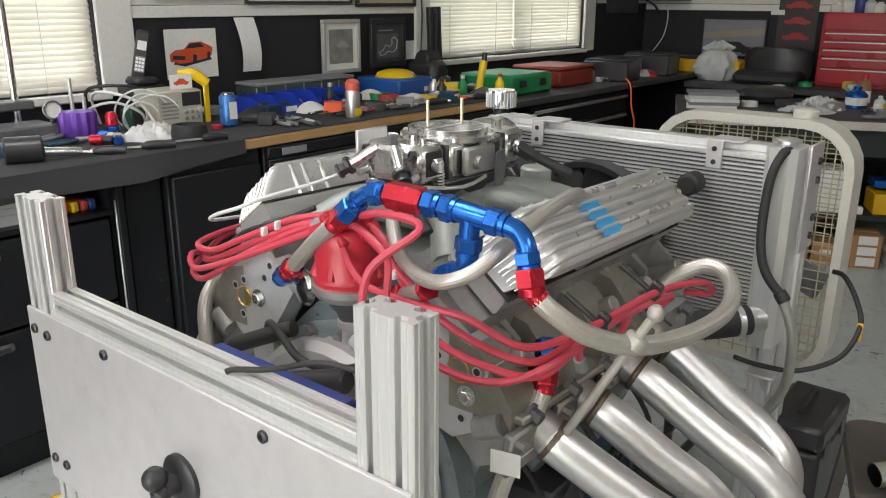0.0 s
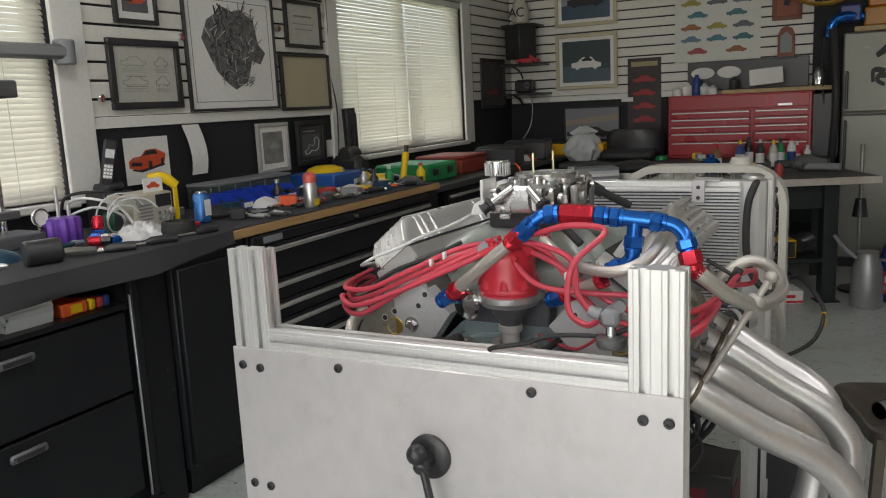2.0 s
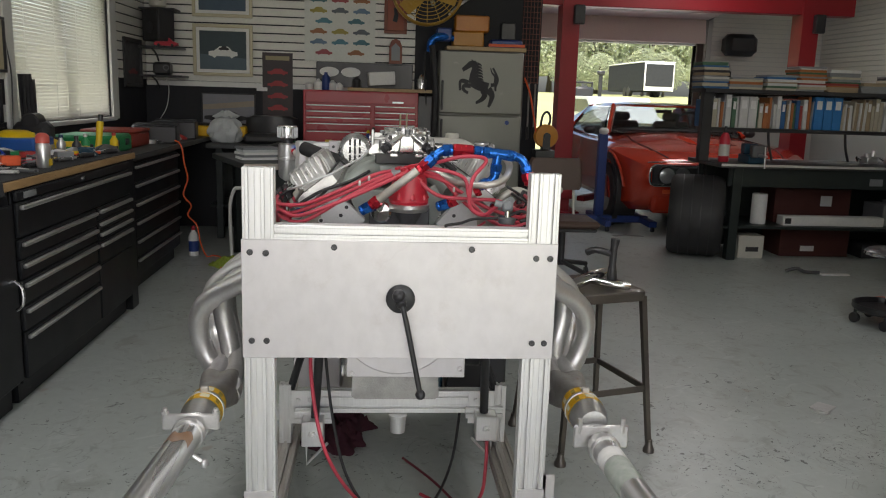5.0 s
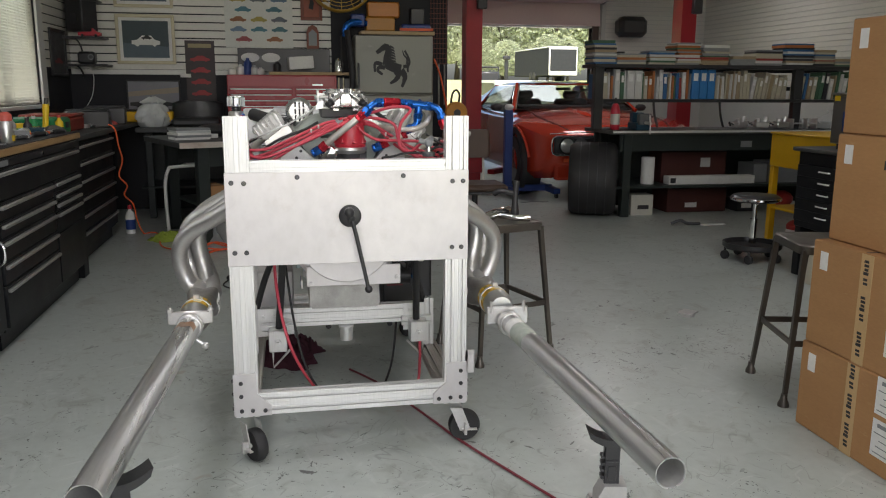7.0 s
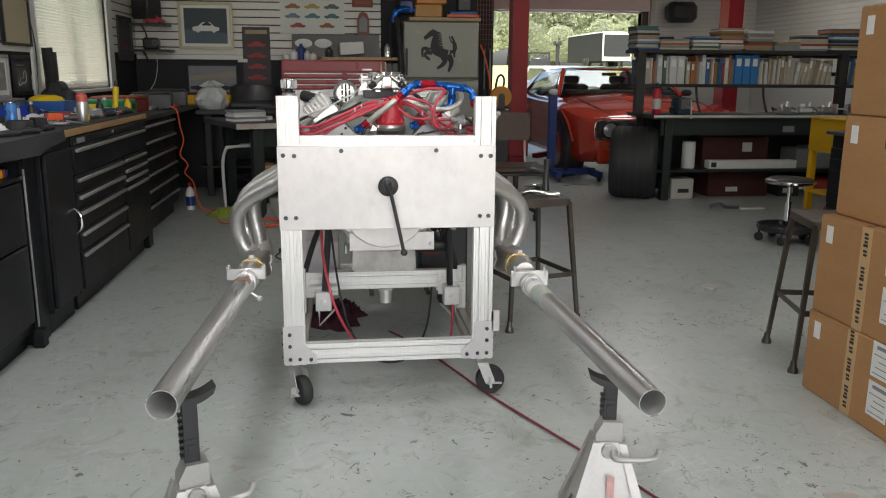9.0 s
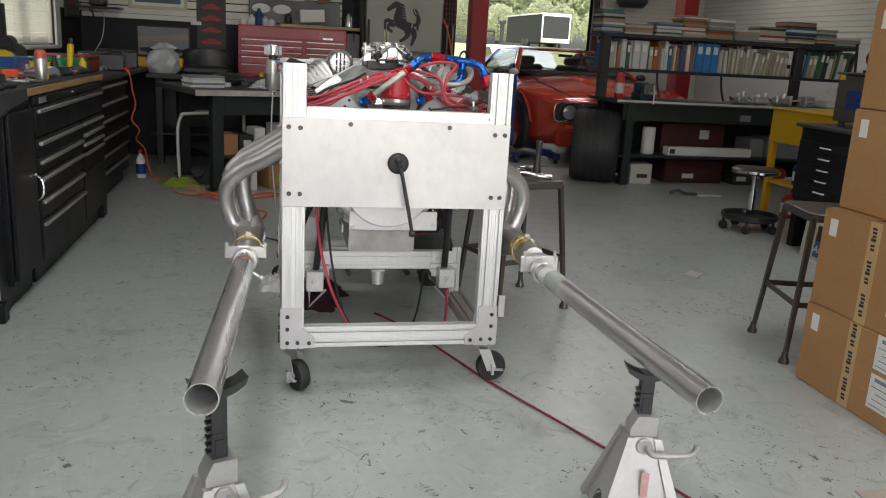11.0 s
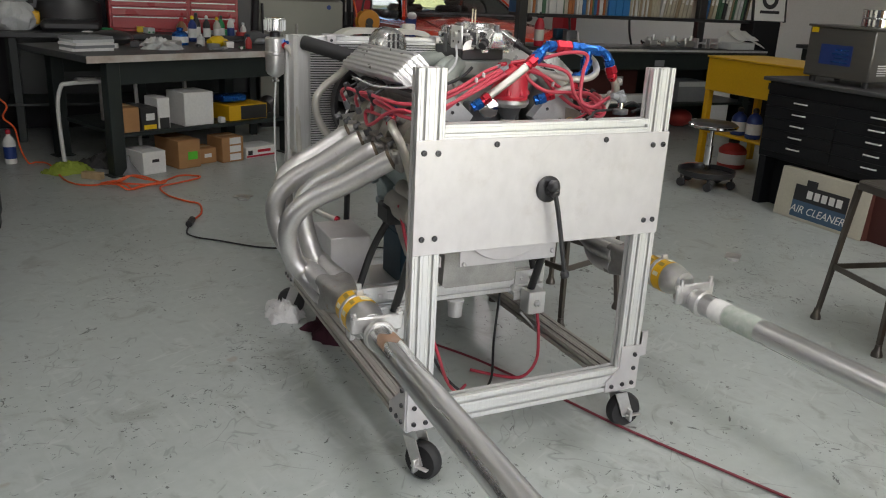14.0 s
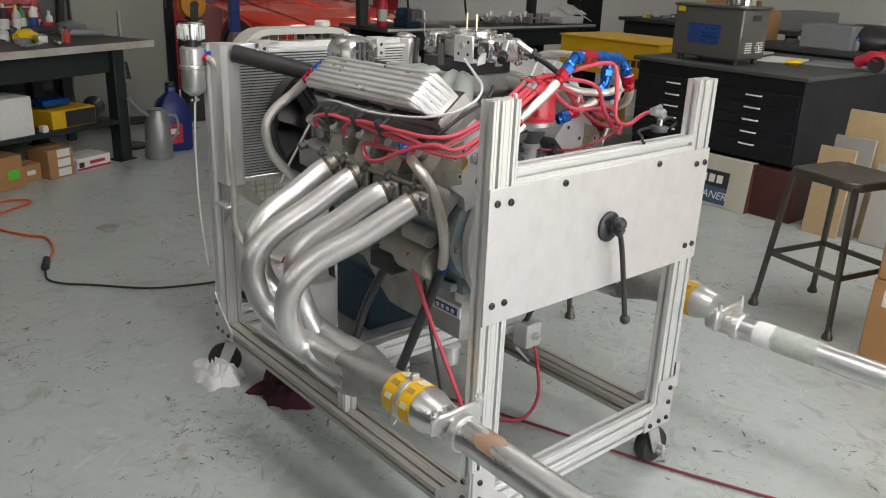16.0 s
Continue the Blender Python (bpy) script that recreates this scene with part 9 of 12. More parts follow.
solo("card_print", Geo().prism(carshape(0, 0.026, 0.06, 0.03), 0, 0.001, Matrix(((0, 0, 1, 0), (1, 0, 0, 0), (0, 1, 0, 0), (0, 0, 0, 1)))), ORCAR, "small red car print on the card", "print", (-2.788, 1.805, Z + 0.136), -8)
ys = place("yellow_chisel", "bent yellow foam handle leaning on the power supply", "handle", (-2.79, 1.89, Z))
part("grip", Geo().tube([(-2.83, 1.82, Z + 0.195), (-2.79, 1.87, Z + 0.185), (-2.765, 1.905, Z + 0.15)], [0.014, 0.022, 0.02], 12, 5), YELLOWTOOL, ys)
part("strap", Geo().box(-2.772, -2.762, 1.886, 1.912, Z, Z + 0.165, 0.004), YELLOWTOOL, ys)
ph = place("cordless_phone", "black cordless phone standing in its cradle", "telephone", (-2.99, 1.75, Z))
part("cradle", Geo().box(-3.035, -2.945, 1.71, 1.81, Z + 0.14, Z + 0.175, 0.012), BLACK, ph)
part("handset", Geo().box(-0.012, 0.012, -0.026, 0.026, 0, 0.19, 0.008, Matrix.Translation((-2.98, 1.74, Z + 0.165)) @ Euler((radians(-12), 0, radians(-35))).to_matrix().to_4x4()), BLACK, ph)
part("keypad", Geo().box(0.0118, 0.0132, -0.018, 0.018, 0.03, 0.09, 0.001, Matrix.Translation((-2.98, 1.74, Z + 0.165)) @ Euler((radians(-12), 0, radians(-35))).to_matrix().to_4x4()), GREYPL, ph)
hm = Matrix.Translation((-2.98, 1.74, Z + 0.165)) @ Euler((radians(-12), 0, radians(-35))).to_matrix().to_4x4()
part("screen", Geo().box(0.0118, 0.0130, -0.017, 0.017, 0.115, 0.150, 0.001, hm), CLEARPL, ph)
for k in range(12):
    part("key", Geo().box(0.0130, 0.0142, -0.016 + 0.0115 * (k % 3), -0.007 + 0.0115 * (k % 3), 0.034 + 0.014 * (k // 3), 0.043 + 0.014 * (k // 3), 0.0005, hm), PAPER, ph)
part("stand_box", Geo().box(-3.04, -2.93, 1.68, 1.83, Z, Z + 0.14, 0.004), BLACK, ph)
for pts, r, m in ((((-2.99, 1.57, Z + 0.01), (-2.94, 1.52, Z + 0.12), (-2.85, 1.54, Z + 0.14), (-2.79, 1.62, Z + 0.10), (-2.75, 1.66, Z + 0.02), (-2.79, 1.72, Z + 0.006)), 0.0055, PAPER), (((-2.95, 1.48, Z + 0.01), (-2.87, 1.46, Z + 0.08), (-2.79, 1.52, Z + 0.11), (-2.75, 1.6, Z + 0.07), (-2.77, 1.64, Z + 0.01), (-2.69, 1.68, Z + 0.006)), 0.005, CLEARPL), (((-3.01, 1.54, Z + 0.06), (-2.92, 1.5, Z + 0.15), (-2.84, 1.6, Z + 0.16), (-2.83, 1.68, Z + 0.14)), 0.006, RUBBER)):
    hose("instrument_lead", pts, r, "coiled instrument cord on the bench", "cord", m, "bench cords")
crumple("shop_rag", "white crumpled paper towel on the bench mat", CLOTHWHITE, (-2.60, 1.545, Z), 0.085, 0.11, 0.055, 2.3)
rg = place("rubber_ring", "black rubber ring mould on the bench edge", "rubber ring", (-2.49, 1.625, Z))
part("ring", Geo().lathe([(0.045, 0), (0.062, 0), (0.064, 0.02), (0.058, 0.05), (0.045, 0.052), (0.043, 0.01), (0.045, 0)], (-2.49, 1.625, Z), (0, 0, 1), 28, False), RUBBER, rg)
rp = place("anodised_fitting", "red and blue anodised hose end standing on the mat", "hose fitting", (-2.735, 1.475, Z))
part("blue_nut", Geo().lathe([(0.02, 0), (0.024, 0.004), (0.024, 0.032), (0.02, 0.036)], (-2.735, 1.475, Z), (0, 0, 1), 6), AN_BLUE, rp)
part("red_socket", Geo().lathe([(0.018, 0), (0.022, 0.004), (0.022, 0.035), (0.014, 0.05)], (-2.735, 1.475, Z + 0.036), (0, 0, 1), 12), AN_RED, rp)
pp = place("purple_damper", "purple machined part with upright studs", "machined part", (-2.83, 1.40, Z))
sec = []
for zz, rr in ((0, 0.058), (0.006, 0.062), (0.078, 0.062), (0.088, 0.056), (0.092, 0.030)):
    sec.append([(-2.83 + rr * (1 + 0.07 * math.cos(12 * a)) * math.cos(a), 1.40 + rr * (1 + 0.07 * math.cos(12 * a)) * math.sin(a), Z + zz) for a in [2 * math.pi * i / 72 for i in range(72)]])
part("body", Geo().loft(sec), PURPLE, pp, "purple fluted anodised body")
for dy, h in ((-0.012, 0.205), (0.032, 0.135)):
    part("stud", Geo().cyl((-2.83, 1.40 + dy, Z + 0.06), (-2.83, 1.40 + dy, Z + h), 0.007, n=10), STEEL, pp)
for x, y, m1, m2, rz in ((-2.62, 1.33, AN_RED, BLACK, 40), (-2.68, 1.40, AN_BLUE, STEEL, 10), (-2.60, 1.42, STEEL, AN_BLUE, -30)):
    ob = thing("hose_end", "small anodised hose end lying on the mat", "hose fitting", (x, y, Z), rz, "loose hose ends")
    part("socket", Geo().cyl((0, 0, 0.018), (0.045, 0, 0.018), 0.018, n=12, b=0.003), m1, ob)
    part("nut", Geo().cyl((0.045, 0, 0.018), (0.075, 0, 0.018), 0.017, n=6), m2, ob)
for x, y, ln, rz in ((-2.47, 1.27, 0.24, 62), (-2.42, 1.50, 0.20, 75), (-2.52, 1.15, 0.22, 50), (-2.60, 2.30, 0.22, 95), (-2.50, 2.75, 0.24, 70), (-2.62, 3.0, 0.2, 110), (-2.48, 3.12, 0.18, 60)):
    ob = thing("hand_tool", "steel hand tool with dark grip on the mat", "hand tool", (x, y, Z), rz, "bench hand tools")
    part("shank", Geo().tube([(0, 0, 0.010), (ln * 0.55, 0, 0.010)], 0.006, 8, 1).box(-0.02, 0.01, -0.012, 0.012, 0.004, 0.016, 0.004), CHROME, ob)
    part("grip", Geo().tube([(ln * 0.55, 0, 0.013), (ln * 0.75, 0.002, 0.016), (ln, 0, 0.014)], [0.010, 0.015, 0.012], 10, 4), BLACK, ob)
gp = place("paint_gun", "black and chrome handheld tool lying on the cloth", "hand tool", (-2.46, 1.10, Z))
part("head", Geo().cyl((-2.50, 1.00, Z + 0.04), (-2.46, 1.10, Z + 0.04), 0.04, n=18, b=0.006), BLACK, gp)
part("barrel", Geo().cyl((-2.46, 1.10, Z + 0.03), (-2.43, 1.20, Z + 0.02), 0.014, n=12), CHROME, gp)
# upright arbor press at the near window
ap = place("height_gauge", "tall steel gauge columns on a heavy base by the window", "gauge stand", (-2.93, 1.20, Z))
part("base", Geo().box(-3.0, -2.84, 1.08, 1.34, Z, Z + 0.05, 0.006), IRON, ap)
for yy, h in ((1.15, 0.55), (1.24, 0.62)):
    part("column", Geo().cyl((-2.93, yy, Z + 0.05), (-2.93, yy, Z + h), 0.013, n=14), CHROME, ap)
part("head", Geo().box(-2.99, -2.86, 1.08, 1.32, Z + 0.52, Z + 0.58, 0.006).cyl((-2.86, 1.20, Z + 0.55), (-2.83, 1.20, Z + 0.55), 0.03, n=16), IRON, ap)
part("clamp", Geo().box(-2.965, -2.895, 1.10, 1.29, Z + 0.10, Z + 0.13, 0.005), IRON, ap)
dg = place("dial_gauge", "round white dial indicator on a stand", "dial gauge", (-2.86, 1.33, Z))
part("dial", Geo().cyl((-2.85, 1.32, Z + 0.10), (-2.835, 1.32, Z + 0.10), 0.03, n=22, b=0.003), PAPER, dg)
part("bezel", Geo().ring((-2.8355, 1.32, Z + 0.10), (1, 0, 0), 0.027, 0.033, 0.004, 22), CHROME, dg)
part("stem", Geo().cyl((-2.85, 1.32, Z), (-2.85, 1.32, Z + 0.08), 0.006, n=8), CHROME, dg)
vz = place("monitor_mount", "grey wall arm with round joint at the window", "wall arm", (X0 + 0.1, 1.60, 1.6))
part("arm", Geo().box(X0 + 0.02, X0 + 0.09, 1.0, 1.69, 1.60, 1.655, 0.012), GREYPL, vz)
part("joint", Geo().cyl((X0 + 0.055, 1.66, 1.58), (X0 + 0.055, 1.66, 1.675), 0.04, n=18, b=0.005), GREYPL, vz)

# far half of the bench
def power_drill(x, y, z, rz):
    ob = thing("power_drill", "yellow and black cordless drill on the bench", "power drill", (x, y, z), rz, "yellow cordless tools")
    part("body", Geo().cyl((-0.08, 0, 0.03), (0.08, 0, 0.03), 0.03, n=16, b=0.006), YELLOWTOOL, ob)
    part("handle", Geo().tube([(-0.03, 0, 0.035), (-0.05, 0.06, 0.04), (-0.06, 0.13, 0.045)], [0.022, 0.02, 0.024], 12, 4), YELLOWTOOL, ob)
    part("chuck", Geo().cyl((0.08, 0, 0.03), (0.13, 0, 0.03), 0.02, 0.012, 14), BLACK, ob)
    part("battery", Geo().box(-0.10, -0.02, 0.12, 0.18, 0.01, 0.075, 0.008), BLACK, ob)


power_drill(-2.66, 3.30, Z, 30)
power_drill(-2.78, 3.62, 0.886, 100)
d2 = thing("power_drill", "yellow cordless screwdriver standing upright", "power drill", (-2.52, 3.36, Z), 20, "yellow cordless tools")
part("handle", Geo().tube([(0, 0, 0.0), (0.01, 0.01, 0.08), (0.02, 0.03, 0.17)], [0.022, 0.018, 0.02], 12, 4), YELLOWTOOL, d2)
part("tip", Geo().tube([(0.02, 0.03, 0.165), (0.025, 0.035, 0.21)], 0.013, 10, 1), BLACK, d2)
tray = place("tool_tray", "blue plastic tray full of tools on the bench", "tool tray", (-2.85, 3.15, Z))
part("tray", Geo().box(-3.02, -2.72, 2.98, 3.26, Z, Z + 0.09, 0.01), surf("blue_tray_plastic", (0.02, 0.10, 0.36), None, 0.4), tray)
# A flattened yellow ball stands for the heap of tools.
part("folded_rag", Geo().ball((-2.87, 3.12, Z + 0.09), 0.10, 12, (1.1, 1.1, 0.4)), YELLOWTOOL, tray)
sd = place("sander", "dark upright machine head behind the tray", "sander", (-2.88, 3.40, Z))
part("body", Geo().box(-2.98, -2.78, 3.32, 3.46, Z, Z + 0.16, 0.03), BLACK, sd)
part("top", Geo().cyl((-2.88, 3.33, Z + 0.16), (-2.88, 3.45, Z + 0.16), 0.05, n=18, b=0.01), BLACK, sd)
bar2 = place("extrusion_offcut", "tall black slotted bars standing on the bench by the window", "metal bar", (-2.98, 3.52, 0.886))
part("bar", bar((-2.98, 3.58, 0.886), (-2.985, 3.56, 1.36), 0.076, 0.038, 90), BLACK, bar2)
part("bar", bar((-2.94, 3.54, 0.886), (-2.94, 3.53, 1.33), 0.038, 0.038, 90), BLACK, bar2)
gb = place("tool_case", "green plastic tool case on the far bench", "tool case", (-2.70, 3.95, 0.886))
part("case", Geo().box(-2.93, -2.56, 3.72, 4.15, 0.886, 1.0, 0.015), GREEN, gb)
for ly_ in (3.80, 4.0):
    part("latch", Geo().box(-2.56, -2.548, ly_, ly_ + 0.06, 0.93, 0.97, 0.003), BLACK, gb)
CASERED = surf("faded_dark_red_plastic", (0.26, 0.035, 0.02), (0.2, 0.03, 0.02), 0.5)
rbx = place("tool_case", "red plastic tool box on the far bench", "tool case", (-2.70, 4.45, 0.886))
part("case", Geo().box(-2.95, -2.60, 4.30, 4.72, 0.886, 0.985, 0.012), CASERED, rbx)
part("lid", Geo().box(-2.955, -2.595, 4.295, 4.725, 0.985, 1.01, 0.012), CASERED, rbx)
yl = place("yellow_trough", "long yellow metal shelf along the back bench", "metal shelf", (-2.6, 6.1, 0.886))
part("trough", Geo().box(-3.0, -2.1, 5.95, 6.25, 0.886, 0.98, 0.01), YELLOW, yl)
part("dark_contents", Geo().box(-2.95, -2.2, 5.98, 6.2, 0.98, 1.0, 0.008), BLACK, yl)
for x, y, z, m, s in ((-2.62, 5.0, 0.886, BLACK, 1.2), (-2.75, 5.35, 0.886, GREYPL, 1.1), (-2.62, 5.6, 0.886, BLACK, 1.3)):
    ob = thing("equipment_box", "dark equipment case on the far bench", "case", (x, y, z), 8, "bench equipment cases")
    part("case", Geo().box(-0.13 * s, 0.13 * s, -0.11 * s, 0.11 * s, 0, 0.11 * s, 0.01), m, ob)
    part("lid", Geo().box(-0.12 * s, 0.12 * s, -0.10 * s, 0.10 * s, 0.11 * s, 0.12 * s, 0.004), BLACK, ob)
bag = place("plastic_bag", "crumpled translucent white plastic bag on the bench", "plastic bag", (-2.28, 5.98, 0.84))
sec = []
for j in range(19):
    t = j / 18
    row = []
    for i in range(40):
        a = 2 * math.pi * i / 40
        c, s_ = math.cos(a), math.sin(a)
        body = math.sin(math.pi * min(1.0, 0.18 + t * 0.95)) ** 0.6 if t < 0.8 else 0.52 * (1 - t) / 0.2 + 0.16
        rr = 0.155 * body * (0.92 + 0.28 * noise.noise((c * 2, s_ * 2, t * 3)) + 0.22 * (0.5 - abs(noise.noise((c * 4, s_ * 4, t * 6)))))
        row.append((-2.28 + rr * c * 1.1, 5.98 + rr * s_ * 0.8, 0.8405 + 0.27 * t + (0.03 * noise.noise((c * 3, s_ * 3, 5.0)) if t > 0.8 else 0)))
    sec.append(row)
part("bag", Geo().loft(sec), CLEARPL, bag, angle=25)
# loose clutter along the bench, each a small thing of its own
CLUT = [("small_bottle", "small plastic bottle on the bench", "bottle"), ("tape_roll", "roll of tape lying on the bench", "tape roll"), ("rag_bundle", "grey bundled rag on the bench", "cloth"), ("small_box", "small carton on the bench", "box"), ("pliers", "pliers with coloured grips on the bench", "pliers")]
rng = random.Random(11)
PAL = [BLACK, GREYPL, PAPER, BOXRED, YELLOWTOOL, AN_BLUE, TEAL, STEEL, CLEARPL, GREEN]


def clutter(x, y, z, k, m, rz):
    nm, lb, ct = CLUT[k]
    ob = thing(nm, lb, ct, (x, y, z), rz, "bench clutter")
    if k == 0:
        part("body", Geo().lathe([(0.02, 0), (0.024, 0.006), (0.024, 0.06), (0.01, 0.08), (0.01, 0.09)], n=14), m, ob)
        part("cap", Geo().cyl((0, 0, 0.088), (0, 0, 0.105), 0.012, n=12), PAL[(rng.randrange(10))], ob)
    elif k == 1:
        part("roll", Geo().ring((0, 0, 0), (0, 0, 1), 0.028, 0.048, 0.03, 22), m, ob)
    elif k == 2:
        sec = [[((0.07 * (1 - t * t) + 0.01) * (1 + 0.3 * noise.noise((math.cos(a) * 2 + x, math.sin(a) * 2 + y, t))) * math.cos(a), (0.06 * (1 - t * t) + 0.01) * math.sin(a), 0.045 * t) for a in [2 * math.pi * i / 16 for i in range(16)]] for t in (0, 0.3, 0.6, 0.85, 1.0)]
        part("cloth", Geo().loft(sec), CLOTHWHITE if m in (PAPER, CLEARPL) else m, ob)
    elif k == 3:
        part("carton", Geo().box(-0.04, 0.04, -0.03, 0.03, 0, 0.045, 0.003), m, ob)
        part("label", Geo().box(0.04, 0.0412, -0.02, 0.02, 0.01, 0.035), PAPER, ob)
    else:
        for s in (-1, 1):
            part("grip", Geo().tube([(0, s * 0.004, 0.012), (-0.06, s * 0.018, 0.012), (-0.12, s * 0.014, 0.012)], 0.007, 8, 4), m, ob)
        part("jaw", Geo().tube([(0, 0, 0.012), (0.05, 0, 0.012)], [0.012, 0.006], 8, 1), STEEL, ob)


for i in range(26):
    clutter(-2.98 + rng.random() * 0.52, 2.85 + rng.random() * 0.62, Z, rng.randrange(5), PAL[rng.randrange(10)], rng.uniform(0, 360))
for i in range(22):
    clutter(-3.0 + rng.random() * 0.5, 4.78 + rng.random() * 1.1, 0.886, rng.randrange(5), PAL[rng.randrange(10)], rng.uniform(0, 360))
for i in range(10):
    clutter(-2.96 + rng.random() * 0.4, 0.6 + rng.random() * 0.75, Z + 0.001, (1, 4, 4, 2, 4)[i % 5], (BLACK, GREYPL, TEAL, BLACK, BOXRED, AN_BLUE)[i % 6], rng.uniform(0, 360))
crng = random.Random(77)
for i in range(30):
    clutter(-2.64 + crng.random() * 0.20, 1.95 + crng.random() * 1.5, Z, (4, 4, 1, 4, 2, 4, 3)[i % 7], (BLACK, IRON, STEEL, TEAL, BLACK, GREYPL, ORANGE, YELLOWTOOL)[i % 8], crng.uniform(0, 360))
for i in range(14):
    clutter(-2.98 + crng.random() * 0.30, 2.05 + crng.random() * 0.85, Z, (3, 2, 3, 1, 0)[i % 5], (TEAL, BLACK, GREYPL, YELLOWTOOL, BLACK, CLEARPL)[i % 6], crng.uniform(0, 360))
for i in range(16):
    clutter(-2.98 + crng.random() * 0.45, 2.85 + crng.random() * 0.62, Z, (2, 4, 2, 3, 4)[i % 5], (CLEARPL, BLACK, GREYPL, YELLOWTOOL, TEAL, BOXRED, PAPER)[i % 7], crng.uniform(0, 360))
lrng = random.Random(5)
for i in range(7):
    lx_, ly_ = -2.58 + lrng.random() * 0.1, 2.1 + i * 0.19
    lp = [(lx_ + (0.05 + 0.012 * lrng.random()) * math.cos(k * 1.0 + i), ly_ + (0.07 + 0.02 * lrng.random()) * math.sin(k * 1.0 + i), Z + 0.005 + 0.002 * k) for k in range(9)]
    if i % 2 == 0:
        hose("test_lead", lp, 0.0032, "thin coiled test lead on the bench mat", "cord", (RUBBER, REDWIRE, RUBBER, CLEARPL)[i // 2], "bench cords")
# on the open shelf below the cloth
ob = place("tool_carton", "red and yellow tool carton on the open shelf", "carton", (-2.5, 1.08, 0.772))
part("carton", Geo().box(-2.54, -2.40, 1.03, 1.12, 0.7725, 0.812, 0.003), ORANGE, ob)
part("print_patch", Geo().box(-2.40, -2.398, 1.06, 1.10, 0.778, 0.805), YELLOWTOOL, ob)
for k in range(4):
    ob = thing("plastic_tray", "clear grey plastic tray in a stack on the open shelf", "plastic tray", (-2.48, 0.925, 0.7725 + 0.020 * k), 4 * (k % 2) - 2, "stacked plastic trays")
    g = Geo().box(-0.075, 0.075, -0.075, 0.075, 0, 0.003)
    for sx in (-1, 1):
        g.loft([[(sx * (0.072 + 0.008 * u), yy, 0.003 + 0.030 * u) for yy in (-0.075, 0.075)] + [(sx * (0.075 + 0.008 * u), yy, 0.003 + 0.030 * u) for yy in (0.075, -0.075)] for u in (0, 1)])
        g.loft([[(xx, sx * (0.072 + 0.008 * u), 0.003 + 0.030 * u) for xx in (-0.072, 0.072)] + [(xx, sx * (0.075 + 0.008 * u), 0.003 + 0.030 * u) for xx in (0.072, -0.072)] for u in (0, 1)])
    part("tray", g, CLEARPL, ob)
for yy, m, lb in ((1.135, YELLOWTOOL, "yellow packet lying on the open shelf"), (1.165, BOXRED, "red packet lying on the open shelf"), (1.19, BLUEPAINT, "blue packet lying on the open shelf")):
    ob = thing("packet", lb, "packet", (-2.45, yy, 0.7725), 12, "packets on the shelf")
    part("sleeve", Geo().box(-0.05, 0.05, -0.012, 0.012, 0, 0.035, 0.005), m, ob)
ob = place("grinder", "blue and black power tool on the open shelf", "power tool", (-2.6, 0.75, 0.772))
part("body", Geo().tube([(-2.5, 0.55, 0.81), (-2.5, 0.70, 0.815), (-2.52, 0.86, 0.81)], [0.03, 0.035, 0.03], 12, 4), BLUEPAINT, ob)
part("disc_guard", Geo().cyl((-2.5, 0.92, 0.775), (-2.5, 0.92, 0.80), 0.05, n=20, b=0.004), BLACK, ob)

# ---- back wall: things on and above the tool chest ----
TOPZ = 1.3272
ob = place("chest_shelf", "wooden board across the tool chest top", "board", (-0.8, 6.2, TOPZ))
part("board", Geo().box(-1.2, -0.40, 6.04, 6.36, TOPZ, TOPZ + 0.03, 0.003), PLY, ob)
ob = place("gauge_panel", "black instrument panel with two white oval openings", "instrument panel", (-1.2, 6.3, TOPZ))
part("panel", Geo().box(-1.50, -0.60, 6.32, 6.345, TOPZ + 0.031, TOPZ + 0.26, 0.004), BLACK, ob)
for cx_ in (-1.38, -1.18):
    part("white_oval", Geo().lathe([(0.001, 0), (0.09, 0), (0.09, 0.003), (0.001, 0.003)], (0, 0, 0), (0, 0, 1), 28).move(Matrix.Translation((cx_, 6.319, TOPZ + 0.17)) @ pose(0, 0, 0, 90, 0, 0) @ Matrix.Diagonal((1, 0.5, 1, 1))), PAPER, ob)
ob = place("white_carton", "white tilted carton on the tool chest", "carton", (-0.89, 6.2, TOPZ))
part("carton", Geo().box(-0.12, 0.12, -0.08, 0.08, 0, 0.12, 0.004, Matrix.Translation((-0.89, 6.2, TOPZ + 0.06)) @ Euler((0, radians(-4), radians(6))).to_matrix().to_4x4()), PAPER, ob)
for x, m, h in ((-1.55, PAPER, 0.07), (-1.47, PAPER, 0.10), (-1.40, BLUEPAINT, 0.16), (-1.34, CLEARPL, 0.09), (-1.28, PAPER, 0.07), (-1.12, BLACK, 0.10)):
    ob = place("shop_bottle", "small shop bottle on top of the tool chest", "bottle", (x, 6.15, TOPZ), "chest top bottles")
    part("body", Geo().lathe([(0.035, 0), (0.038, 0.006), (0.038, h * 0.7), (0.015, h * 0.9), (0.015, h)], (x, 6.15, TOPZ + (0.03 if x > -1.2 else 0)), (0, 0, 1), 14), m, ob)
ob = place("toy_jukebox", "small chrome and red desk ornament on the wall shelf", "ornament", (-0.765, 6.3, 1.59))
part("case", Geo().prism([(-0.06, 0), (0.06, 0), (0.06, 0.16), (0.04, 0.21), (0, 0.23), (-0.04, 0.21), (-0.06, 0.16)], -0.03, 0.03, Matrix.Translation((-0.765, 6.33, 1.588)) @ pose(0, 0, 0, 90, 0, 0)), REDB, ob)
